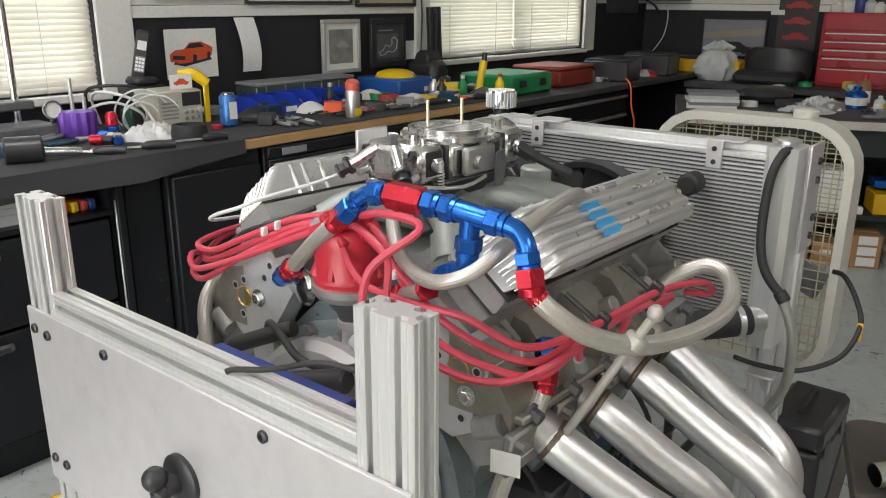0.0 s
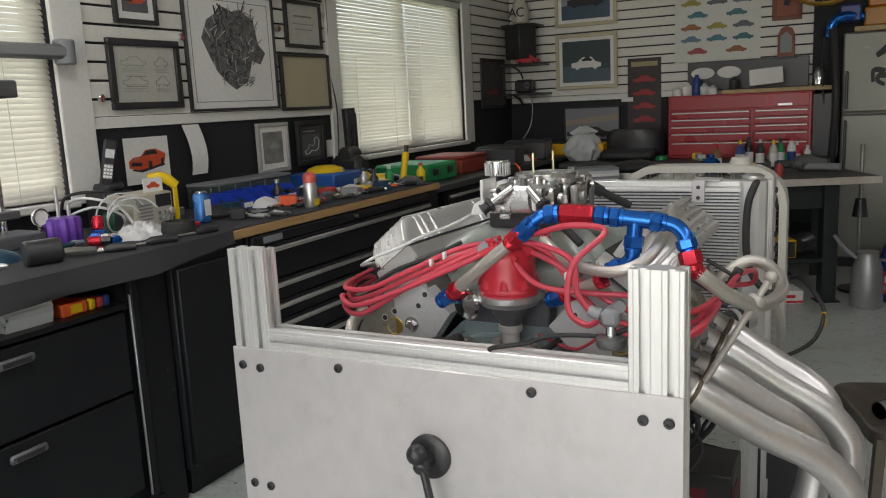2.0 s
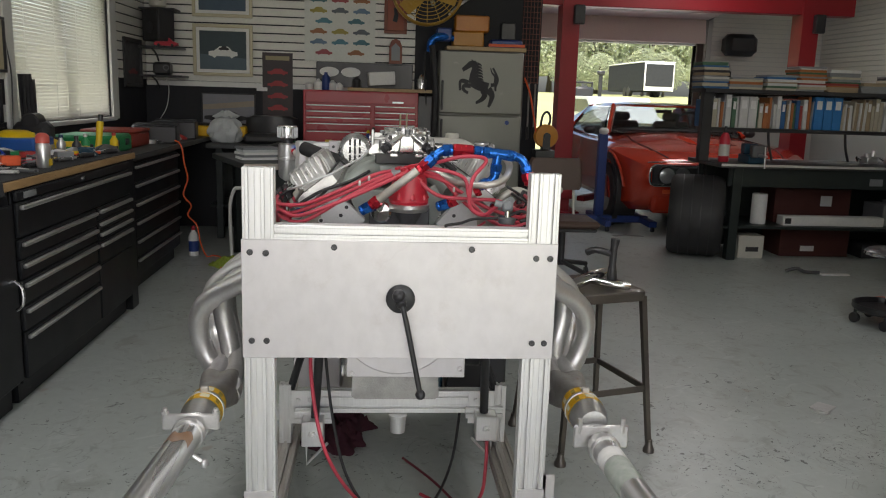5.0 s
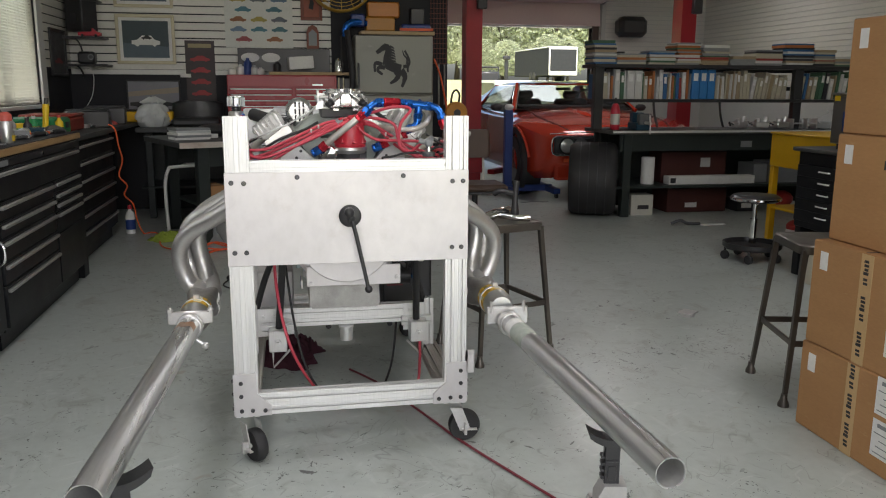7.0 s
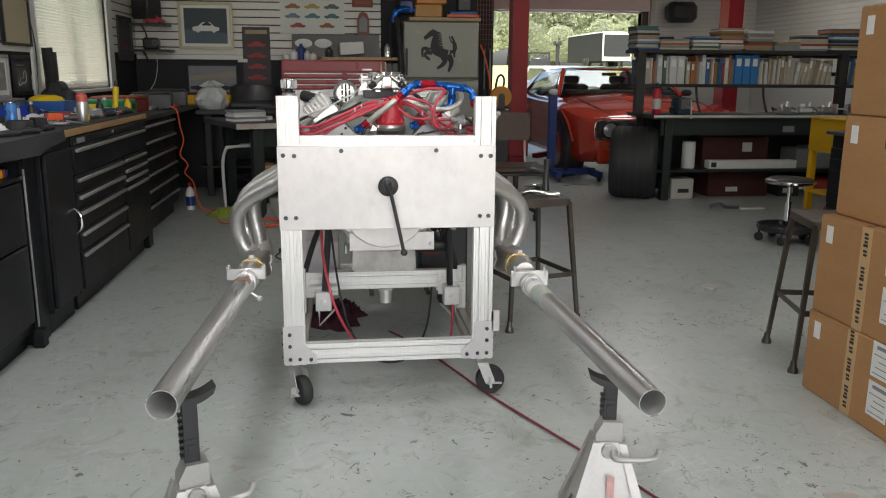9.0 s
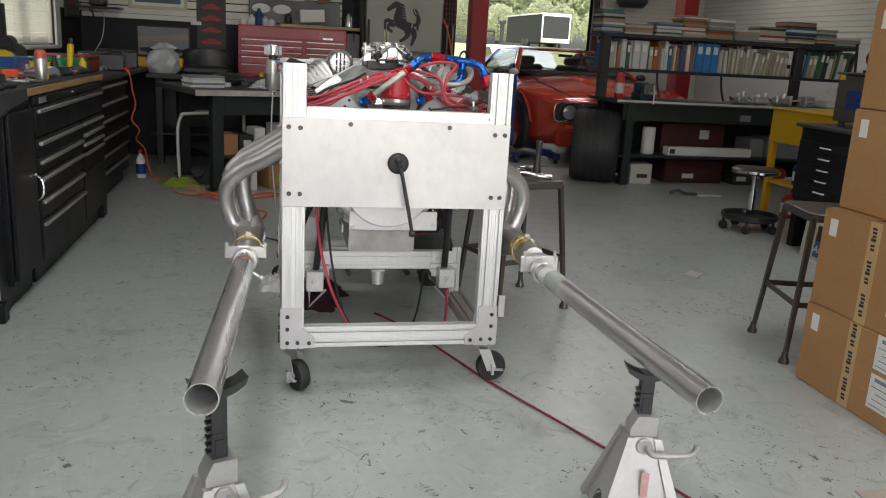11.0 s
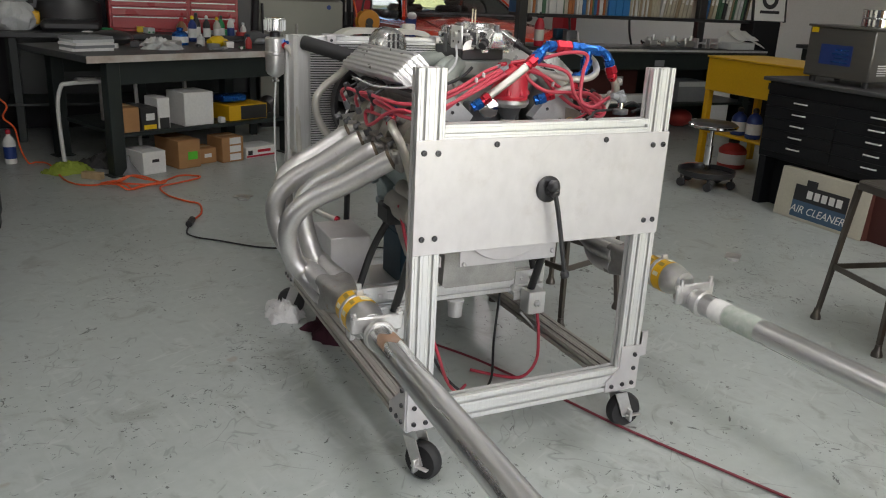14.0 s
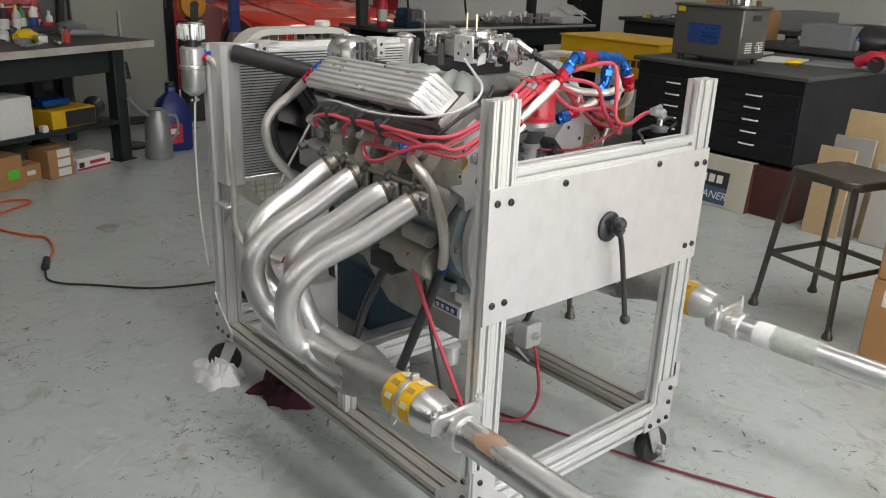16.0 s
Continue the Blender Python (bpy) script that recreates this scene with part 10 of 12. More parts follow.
part("window", Geo().prism([(-0.04, 0.03), (0.04, 0.03), (0.04, 0.15), (0, 0.19), (-0.04, 0.15)], 0.03, 0.034, Matrix.Translation((-0.765, 6.33, 1.588)) @ pose(0, 0, 0, 90, 0, 0)), GREYPL, ob)
part("shelf", Geo().box(-0.84, -0.69, 6.28, 6.385, 1.575, 1.588, 0.002), BLACK, ob)
ob = place("chrome_shaker", "chrome pot on the end of the chest shelf", "pot", (-0.5, 6.2, TOPZ + 0.03))
part("pot", Geo().lathe([(0.03, 0), (0.045, 0.01), (0.045, 0.09), (0.03, 0.12), (0.012, 0.14)], (-0.52, 6.18, TOPZ + 0.03), (0, 0, 1), 18), CHROME, ob)
ob = place("black_seat_pad", "black padded car seat on the bench", "car seat", (-1.9, 6.0, 0.84))
sec = [[(-1.88 + w * math.cos(a) * 0.5, 6.1 + 0.1 * math.sin(a), z) for a in [2 * math.pi * i / 16 for i in range(16)]] for w, z in ((0.44, 0.84), (0.48, 0.90), (0.48, 1.0), (0.46, 1.06), (0.36, 1.08))]
part("back", Geo().loft(sec), BLACK, ob)
part("cushion", Geo().box(-2.1, -1.66, 5.8, 6.05, 0.84, 0.93, 0.03), BLACK, ob)
ob = place("black_cabinet", "narrow black cabinet between chest and refrigerator", "cabinet", (-0.47, 6.2, 0))
part("body", Geo().box(-0.555, -0.375, 6.05, 6.38, 0.84, 1.30, 0.004), BLACK, ob)
hose("vacuum_hose", [(-0.44, 6.08, 1.75), (-0.42, 6.02, 1.55), (-0.40, 6.0, 1.25), (-0.41, 6.02, 0.95), (-0.43, 6.06, 0.7)], 0.028, "thick black vacuum hose beside the refrigerator", "hose", RUBBER)
hose("vacuum_hose", [(-0.50, 6.1, 1.70), (-0.50, 6.05, 1.45), (-0.48, 6.06, 1.2), (-0.5, 6.1, 0.9)], 0.009, "thin hanging hose beside the refrigerator", "hose", RUBBER)
# on top of the refrigerator
ob = place("orange_case", "orange plastic case on the refrigerator", "case", (-0.05, 6.4, 1.76))
part("case", Geo().box(-0.22, 0.10, 6.25, 6.6, 1.90, 2.05, 0.012), surf("orange_case_plastic", (0.55, 0.19, 0.01), None, 0.4), ob)
part("lower_case", Geo().box(-0.24, 0.05, 6.22, 6.6, 1.765, 1.90, 0.012), surf("amber_case_plastic", (0.50, 0.22, 0.02), None, 0.4), ob)
ob = place("top_board", "wooden board and parts on the refrigerator", "board", (0.05, 6.4, 1.726))
part("board", Geo().box(-0.30, 0.44, 6.14, 6.6, 1.727, 1.763, 0.003), PLY, ob)
ob = place("blue_hand_tool", "bright blue power tool at the refrigerator corner", "power tool", (-0.4, 6.2, 1.727))
part("body", Geo().tube([(-0.46, 6.12, 1.70), (-0.44, 6.12, 1.80), (-0.36, 6.14, 1.84), (-0.24, 6.16, 1.83)], [0.03, 0.035, 0.04, 0.03], 12, 5), AN_BLUE, ob)
part("block", Geo().box(-0.40, -0.26, 6.12, 6.24, 1.80, 1.92, 0.012), BLUEPAINT, ob)
ob = place("blue_tool_bag", "blue and red tool bag on the refrigerator", "tool bag", (0.25, 6.35, 1.763))
part("bag", Geo().box(0.12, 0.42, 6.25, 6.5, 1.763, 1.84, 0.015), BLUEPAINT, ob)
part("trim", Geo().box(0.10, 0.44, 6.24, 6.25, 1.775, 1.80), ORANGE, ob)
part("upper_case", Geo().box(0.22, 0.36, 6.3, 6.5, 1.84, 2.0, 0.01), BLACK, ob)
yf = place("yellow_fan", "amber yellow fan hung high by the back wall", "fan", (-0.5, 5.9, 2.2))
AMBER = surf("amber_fan_guard", (0.50, 0.30, 0.03), (0.38, 0.22, 0.02), 0.35)
for k in range(9):
    r = 0.05 + 0.032 * k
    part("guard_ring", Geo().lathe([(r - 0.003, 0), (r + 0.003, 0), (r + 0.003, 0.005), (r - 0.003, 0.005), (r - 0.003, 0)], (-0.50, 5.90 + 0.005 * abs(4 - k), 2.24), (0, 1, 0.15), 32, False), AMBER, yf)
for k in range(16):
    a = 2 * math.pi * k / 16
    part("guard_spoke", Geo().cyl((-0.50 + 0.04 * math.cos(a), 5.9, 2.24 + 0.04 * math.sin(a)), (-0.50 + 0.31 * math.cos(a), 5.93, 2.24 + 0.31 * math.sin(a)), 0.0028, n=6), AMBER, yf)
part("drum", Geo().lathe([(0.31, 0), (0.325, 0.02), (0.325, 0.12), (0.30, 0.14), (0.31, 0.0)], (-0.50, 5.92, 2.24), (0, 1, 0), 36, False), AMBER, yf)
part("motor", Geo().cyl((-0.50, 5.96, 2.24), (-0.50, 6.12, 2.24), 0.07, n=18, b=0.01), GREYPL, yf)
for k in range(3):
    m = Matrix.Translation((-0.50, 5.98, 2.24)) @ Matrix.Rotation(2.094 * k + 0.3, 4, "Y") @ Matrix.Translation((0.17, 0, 0)) @ Matrix.Rotation(radians(25), 4, "X")
    part("blade", Geo().box(-0.11, 0.11, -0.002, 0.002, -0.07, 0.07, 0.001, m), AMBER, yf)
part("wall_arm", Geo().tube([(-0.50, 6.12, 2.24), (-0.45, 6.3, 2.2), (-0.42, 6.4, 2.15)], 0.02, 8).tube([(-0.30, 5.95, 2.02), (-0.2, 6.1, 2.12), (-0.1, 6.3, 2.2)], 0.012, 8), ALU, yf)
# wire rack and reel right of the refrigerator
rk = place("wire_rack", "reddish wire grid rack with hanging tools", "wire rack", (0.53, 6.36, 1.2))
RKM = surf("rusty_red_wire", (0.20, 0.07, 0.05), None, 0.5)
for k in range(6):
    part("wire", Geo().cyl((0.44 + 0.032 * k, 6.37, 1.45), (0.44 + 0.032 * k, 6.37, 2.3), 0.0035, n=6), RKM, rk)
for k in range(17):
    part("wire", Geo().cyl((0.43, 6.374, 1.46 + 0.05 * k), (0.61, 6.374, 1.46 + 0.05 * k), 0.0035, n=6), RKM, rk)
reel = place("cord_reel", "yellow-orange cord reel on a dark stand", "cord reel", (0.66, 6.1, 0.9))
part("drum", Geo().lathe([(0.03, 0), (0.035, 0.01), (0.105, 0.012), (0.11, 0.02), (0.11, 0.03), (0.06, 0.035), (0.06, 0.085), (0.11, 0.09), (0.11, 0.10), (0.03, 0.105)], (0.66, 6.06, 0.965), (0, 1, 0), 30), surf("orange_reel_plastic", (0.60, 0.24, 0.01), None, 0.4), reel)
part("hub", Geo().cyl((0.66, 6.05, 0.965), (0.66, 6.062, 0.965), 0.035, n=18), BLACK, reel)
part("handle", Geo().tube([(0.60, 6.1, 1.06), (0.62, 6.1, 1.16), (0.66, 6.1, 1.19), (0.69, 6.1, 1.14), (0.68, 6.1, 1.06)], 0.011, 8), BLACK, reel)
part("stand", Geo().box(0.55, 0.74, 6.04, 6.2, 0.0, 0.84, 0.01).box(0.62, 0.70, 6.07, 6.16, 0.84, 0.96, 0.005), BLACK, reel)
hose("orange_air_line", [(0.47, 6.33, 1.5), (0.52, 6.28, 1.35), (0.55, 6.2, 1.15), (0.57, 6.15, 1.0)], 0.009, "orange coiled air line on the rack", "air line", ORANGE)
for x in (0.45, 0.52, 0.58):
    ob = place("hanging_tool", "dark tool hanging from the wire rack", "hand tool", (x, 6.33, 1.2), "hanging tools")
    part("shaft", Geo().cyl((x, 6.34, 1.0), (x, 6.35, 1.45), 0.009, n=8), STEEL_DULL, ob)
    part("grip", Geo().cyl((x, 6.34, 0.92), (x, 6.34, 1.04), 0.016, n=10, b=0.004), BLACK, ob)
def stroke(g, pts, r0, r1, lift=[0.0]):
    """A flat tapered stroke on the freezer door; points in the emblem's own 0..100 grid."""
    p = smooth_path([Vector((x, z, 0)) for x, z in pts], 4)
    left, right = [], []
    for i, q in enumerate(p):
        d = (p[min(i + 1, len(p) - 1)] - p[max(i - 1, 0)]).normalized()
        r = r0 + (r1 - r0) * i / (len(p) - 1)
        left.append((q.x - d.y * r, q.y + d.x * r))
        right.append((q.x + d.y * r, q.y - d.x * r))
    out = [(-0.182 + x * 0.0037, 1.205 + z * 0.0044) for x, z in left + right[::-1]]
    lift[0] += 0.00025
    g.prism(out, 0, 0.0015 + lift[0], Matrix.Translation((0, 6.0995, 0)) @ pose(0, 0, 0, 90, 0, 0))


eg = Geo()
for pts, r0, r1 in (
        (((32, 56), (45, 50), (60, 45), (74, 42)), 11, 11),
        (((36, 52), (36, 66), (40, 82), (34, 94)), 11, 7),
        (((40, 90), (28, 90), (18, 84), (8, 78)), 8, 4),
        (((34, 93), (30, 100)), 3, 0.6),
        (((24, 52), (10, 56), (3, 52), (4, 36)), 5, 3),
        (((30, 46), (14, 46), (12, 38), (24, 31)), 5, 3),
        (((62, 38), (66, 28), (58, 18), (44, 11)), 9, 2.6),
        (((74, 40), (84, 28), (82, 16), (76, 3)), 9, 3),
        (((80, 48), (94, 52), (96, 64), (84, 84)), 4, 2.5),
        (((90, 54), (90, 66), (82, 74), (78, 84)), 3, 1),
        (((93, 50), (92, 44), (93, 36)), 4, 2)):
    stroke(eg, pts, r0, r1)
for k in range(6):
    stroke(eg, ((44, 92 - k * 6), (52 + k, 90 - k * 6), (56 + k, 87 - k * 6)), 3.2, 0.6)
part("emblem", eg, INK_AND_SHADE, fg, "plain black emblem on the freezer door")

# ---- middle table: things on it, under it and round it ----
T = 0.7985
def bottle(x, y, z, r, h, m, capm, label, name="bottle", cat="bottle", group="shop bottles"):
    ob = place(name, label, cat, (x, y, z), group)
    part("body", Geo().lathe([(r * 0.9, 0), (r, h * 0.03), (r, h * 0.62), (r * 0.75, h * 0.74), (r * 0.36, h * 0.82), (r * 0.36, h * 0.86)], (x, y, z), (0, 0, 1), 16), m, ob)
    part("cap", Geo().lathe([(r * 0.42, 0), (r * 0.42, h * 0.1), (r * 0.2, h * 0.14)], (x, y, z + h * 0.86), (0, 0, 1), 12), capm, ob)
    part("label", Geo().lathe([(r * 1.01, h * 0.15), (r * 1.01, h * 0.5)], (x, y, z), (0, 0, 1), 16, False), PAPER if m is not PAPER else BLUEPAINT, ob)


before = {o.name for o in scene.objects}
for x, y, r, h, m, c, lb in ((1.06, 0.66, 0.042, 0.20, surf("brown_can_print", (0.25, 0.12, 0.05), None, 0.3), REDCAP, "tall printed aerosol can on the table"), (1.30, 0.90, 0.034, 0.20, BLUEPAINT, YELLOWTOOL, "blue and yellow aerosol can on the table"), (1.38, 0.97, 0.034, 0.22, BLACK, BLACK, "black shop bottle on the table"), (1.45, 0.93, 0.03, 0.20, INK_AND_SHADE, PAPER, "dark shop bottle with white cap"), (1.54, 0.92, 0.03, 0.19, CREAM, YELLOWTOOL, "cream squeeze bottle on the table"), (1.60, 0.95, 0.03, 0.20, GREEN, BLACK, "green bottle with dark cap"), (1.66, 0.90, 0.03, 0.21, PAPER, REDCAP, "white bottle with red label and cap"), (1.71, 0.93, 0.026, 0.17, REDCAP, PAPER, "red squeeze bottle with white cap"), (1.12, 0.5, 0.03, 0.09, CLEARPL, PAPER, "small clear tub on the table"), (1.02, 0.62, 0.06, 0.13, AN_BLUE, AN_BLUE, "blue tub of parts on the table")):
    bottle(x, y, T, r, h, m, c, lb)
ob = place("paper_stack", "stack of grey magazines on the table corner", "magazines", (0.20, 0.40, T))
for k in range(5):
    part("magazine", Geo().box(-0.14, 0.14, -0.1, 0.1, 0, 0.018, 0.001, Matrix.Translation((0.20 + 0.006 * (k % 2), 0.42, T + 0.0185 * k)) @ pose(0, 0, 0, 0, 0, 4 * (k % 3))), (PAPER, GREYPL, PAPER, CLEARPL, GREYPL)[k], ob)
ob = place("black_bag", "black bag lying on the table", "bag", (0.52, 0.7, T))
part("bag", Geo().ball((0.52, 0.72, T + 0.05), 0.14, 16, (1.2, 0.9, 0.42)), BLACK, ob)
ob = place("foam_gun", "yellow foam gun lying on the table", "power tool", (1.22, 0.42, T))
part("body", Geo().tube([(1.13, 0.40, T + 0.03), (1.22, 0.42, T + 0.04), (1.30, 0.44, T + 0.03)], [0.03, 0.042, 0.025], 12, 4), YELLOWTOOL, ob)
part("nozzle", Geo().cyl((1.30, 0.44, T + 0.03), (1.62, 0.55, T + 0.03), 0.009, n=10), BLACK, ob)
ob = place("air_tool", "dark air tool and hose fittings on the table", "air tool", (1.62, 0.5, T))
part("body", Geo().tube([(1.52, 0.50, T + 0.035), (1.62, 0.52, T + 0.06), (1.74, 0.50, T + 0.045)], [0.02, 0.05, 0.035], 12, 4), IRON, ob)
part("handle", Geo().tube([(1.60, 0.50, T + 0.03), (1.78, 0.36, T + 0.03)], 0.025, 10, 1), GREYPL, ob)
crumple("shop_rag", "white paper towel on the table", CLOTHWHITE, (0.82, 0.62, T), 0.13, 0.10, 0.06, 5.2)
crumple("shop_rag", "clear plastic wrap on the table", CLEARPL, (0.72, 0.36, T), 0.15, 0.10, 0.045, 6.4)
for i in range(16):
    clutter(0.4 + rng.random() * 0.95, 0.15 + rng.random() * 0.45, T, rng.randrange(5), PAL[rng.randrange(10)], rng.uniform(0, 360))
on_table(before)
for i in range(14):
    clutter(-2.05 + rng.random() * 1.5, 5.74 + rng.random() * 0.24, 0.8405, rng.randrange(5), PAL[rng.randrange(10)], rng.uniform(0, 360))


def carton(x0, x1, y0, y1, z0, z1, m, label, tag=None, name="carton", flap=True):
    ob = place(name, label, "box", ((x0 + x1) / 2, (y0 + y1) / 2, z0), "boxes at the table")
    part("box", Geo().box(x0, x1, y0, y1, z0, z1, 0.004), m, ob)
    if flap:
        part("lid_seam", Geo().box(x0 + 0.004, x1 - 0.004, (y0 + y1) / 2 - 0.02, (y0 + y1) / 2 + 0.02, z1, z1 + 0.0012), TAPE if m is CARD else m, ob)
    if tag:
        tm, u0, u1, v0, v1 = tag
        part("label", Geo().box(x0 + (x1 - x0) * u0, x0 + (x1 - x0) * u1, y0 - 0.0015, y0, z0 + (z1 - z0) * v0, z0 + (z1 - z0) * v1), tm, ob)
    return ob


before = {o.name for o in scene.objects}
S = 0.2855
NEON = surf("neon_green_label", (0.12, 0.62, 0.04), None, 0.5)
carton(0.24, 0.355, 0.07, 0.30, S, S + 0.165, CARD, "small open brown carton on the table shelf")
ob = carton(0.365, 0.49, 0.07, 0.30, S, S + 0.155, BLACK, "black and yellow printed carton on the table shelf", (PAPER, 0.3, 0.8, 0.45, 0.75))
part("hazard_stripe", Geo().box(0.385, 0.475, 0.068, 0.07, S + 0.01, S + 0.04), YELLOWTOOL, ob)
carton(0.51, 0.60, 0.10, 0.28, S, S + 0.21, PAPER, "white upright carton on the table shelf", (BLACK, 0.1, 0.9, 0.0, 0.35))
carton(0.70, 0.935, 0.08, 0.32, S, S + 0.235, PAPER, "large plain white box on the table shelf")
carton(1.08, 1.42, 0.10, 0.32, S, S + 0.115, YELLOW, "yellow and black tool carton on the shelf", (BLACK, 0.30, 0.98, 0.05, 0.92))
ob = place("blue_can", "blue tins on the yellow carton", "tin", (1.2, 0.2, S + 0.13))
part("tin", Geo().box(1.08, 1.28, 0.16, 0.30, S + 0.132, S + 0.18, 0.008), AN_BLUE, ob)
ob = place("work_lamp", "dark work lamp on the table shelf", "lamp", (1.50, 0.2, S))
part("head", Geo().cyl((1.44, 0.16, S + 0.07), (1.53, 0.24, S + 0.08), 0.05, 0.07, 16), BLACK, ob)
carton(0.99, 1.03, 0.075, 0.12, S, S + 0.04, PAPER, "tiny white carton on the table shelf")
carton(0.32, 0.49, 0.0, 0.24, 0.0, 0.155, PAPER, "white carton with hand hole on the floor", (INK_AND_SHADE, 0.4, 0.7, 0.52, 0.65))
carton(0.60, 0.775, 0.02, 0.34, 0.0, 0.20, CARD, "brown carton with neon green label on the floor", (NEON, 0.42, 0.85, 0.3, 0.58))
carton(0.80, 0.945, 0.08, 0.26, 0.0, 0.11, CARD, "small brown carton on the floor", (PAPER, 0.3, 0.7, 0.4, 0.65))
ob = carton(0.955, 1.14, 0.02, 0.22, 0.0, 0.185, CARD, "brown carton with three white labels on the floor")
for k in range(3):
    part("label", Geo().box(1.02, 1.115, 0.0185, 0.02, 0.012 + 0.06 * k, 0.06 + 0.06 * k), PAPER, ob)
ob = carton(1.18, 1.45, 0.04, 0.24, 0.0, 0.085, PAPER, "flat white and red printed carton on the floor", (INK_AND_SHADE, 0.05, 0.2, 0.3, 0.7))
part("red_stripe", Geo().box(1.182, 1.448, 0.038, 0.04, 0.008, 0.022), REDCAP, ob)
part("print_bar", Geo().box(1.28, 1.40, 0.038, 0.04, 0.04, 0.06), REDCAP, ob)
ob = place("table_shelf_strip", "pale metal rail on the table shelf", "metal rail", (0.8, 0.6, S))
part("rail", Geo().box(0.35, 1.05, 0.60, 0.63, S + 0.28, S + 0.295), ALU, ob)
part("post", Geo().box(0.36, 0.38, 0.60, 0.63, S, S + 0.28), ALU, ob)
part("post", Geo().box(1.02, 1.04, 0.60, 0.63, S, S + 0.28), ALU, ob)
on_table(before)
cf = place("tube_chair", "white tubular chair frame standing beside the table", "chair frame", (-1.9, 4.8, 0))
part("frame", Geo().tube([(-2.02, 4.75, 0.0), (-2.03, 4.75, 0.40), (-2.0, 4.75, 0.55), (-1.95, 4.75, 0.575), (-1.72, 4.80, 0.585)], 0.014, 10, 5), WHITE, cf)
part("frame", Geo().tube([(-1.50, 5.0, 0.0), (-1.51, 5.0, 0.52), (-1.55, 5.0, 0.57), (-1.9, 5.02, 0.57)], 0.014, 10, 3), WHITE, cf)
part("cross_tube", Geo().cyl((-1.9, 4.76, 0.577), (-1.9, 5.02, 0.572), 0.012, n=10), WHITE, cf)
ob = place("timber_block", "short pale timber offcut on the floor", "timber", (-1.86, 4.38, 0))
part("block", Geo().box(-0.07, 0.07, -0.025, 0.025, 0.0, 0.045, 0.003, Matrix.Translation((-1.86, 4.38, 0.0)) @ pose(0, 0, 0, 0, 0, -35)), PLY, ob)
crumple("shop_rag", "yellow-green gloves lying on the floor", surf("lime_cloth", (0.30, 0.38, 0.05), None, 0.9), (-1.99, 4.62, 0.001), 0.15, 0.12, 0.07, 9.1)
crumple("shop_rag", "dark grey cloth under the table", surf("dark_cloth", (0.05, 0.05, 0.05), None, 0.95), (-1.72, 4.75, 0.001), 0.2, 0.12, 0.10, 4.4)
fun = place("funnel", "grey funnel lying on the floor", "funnel", (-1.62, 4.45, 0))
part("cone", Geo().lathe([(0.075, 0), (0.07, 0.005), (0.015, 0.09), (0.012, 0.13)], (-1.63, 4.45, 0.0), (0, 0, 1), 20), GREYPL, fun)
loopc = []
for k in range(34):
    a = k * 0.42 + 2.2
    loopc.append((-1.64 + (0.15 + 0.04 * math.sin(k * 0.9)) * math.cos(a) + 0.002 * k, 4.13 + (0.12 + 0.03 * math.cos(k * 1.3)) * math.sin(a), 0.009 + 0.006 * (k % 5)))
cordp = [(-2.62, 5.0, 0.90), (-2.50, 4.92, 0.915), (-2.41, 4.86, 0.88), (-2.385, 4.85, 0.74), (-2.37, 4.88, 0.62), (-2.40, 4.86, 0.50), (-2.34, 4.84, 0.42), (-2.37, 4.86, 0.34), (-2.31, 4.88, 0.26), (-2.29, 4.90, 0.12), (-2.25, 4.92, 0.009), (-2.20, 4.94, 0.009), (-2.12, 4.84, 0.009), (-2.02, 4.32, 0.009), (-1.88, 4.16, 0.009)] + loopc + [(-1.50, 4.08, 0.012), (-1.40, 4.22, 0.009), (-1.31, 4.31, 0.009), (-1.20, 4.26, 0.009), (-1.23, 4.19, 0.009), (-1.36, 4.10, 0.009), (-1.48, 3.98, 0.016), (-1.46, 3.80, 0.009), (-1.375, 3.63, 0.009), (-1.31, 3.54, 0.009), (-1.33, 3.34, 0.009), (-1.40, 3.18, 0.015)]
hose("extension_cord", cordp, 0.006, "orange extension cord coiled on the floor", "extension cord", ORANGE)
ob = place("cord_connector", "black cord connector on the floor", "plug", (-1.42, 3.14, 0))
part("plug", Geo().cyl((-1.40, 3.19, 0.02), (-1.435, 3.09, 0.02), 0.018, n=12, b=0.004), BLACK, ob)
hose("power_lead", [(-1.435, 3.09, 0.01), (-1.46, 2.97, 0.008), (-1.42, 2.88, 0.008), (-1.33, 2.80, 0.008), (-1.15, 2.63, 0.008), (-0.96, 2.55, 0.008), (-0.72, 2.5, 0.008), (-0.5, 2.4, 0.008), (-0.62, 2.2, 0.02)], 0.0045, "thin black power lead lying on the floor", "power lead", RUBBER)
bottle(-2.36, 4.98, 0.0, 0.04, 0.24, PAPER, REDCAP, "white spray bottle with red cap on the floor")
before = {o.name for o in scene.objects}
oc = place("oil_can", "galvanised pour can with spout and handle", "pour can", (-0.15, 4.66, 0))
part("body", Geo().lathe([(0.09, 0), (0.095, 0.01), (0.085, 0.25), (0.06, 0.31), (0.06, 0.34), (0.065, 0.345)], (-0.15, 4.70, 0), (0, 0, 1), 24), surf("galvanised_steel", (0.36, 0.37, 0.37), (0.28, 0.29, 0.29), 0.4, 0.6, 14, 90, 0.05), oc)
part("handle", Geo().tube([(-0.08, 4.68, 0.30), (-0.03, 4.66, 0.29), (-0.02, 4.66, 0.2), (-0.055, 4.68, 0.12)], 0.009, 8), GREYPL, oc)
part("spout", Geo().tube([(-0.21, 4.70, 0.30), (-0.28, 4.70, 0.36), (-0.34, 4.70, 0.44)], 0.012, 8), GREYPL, oc)
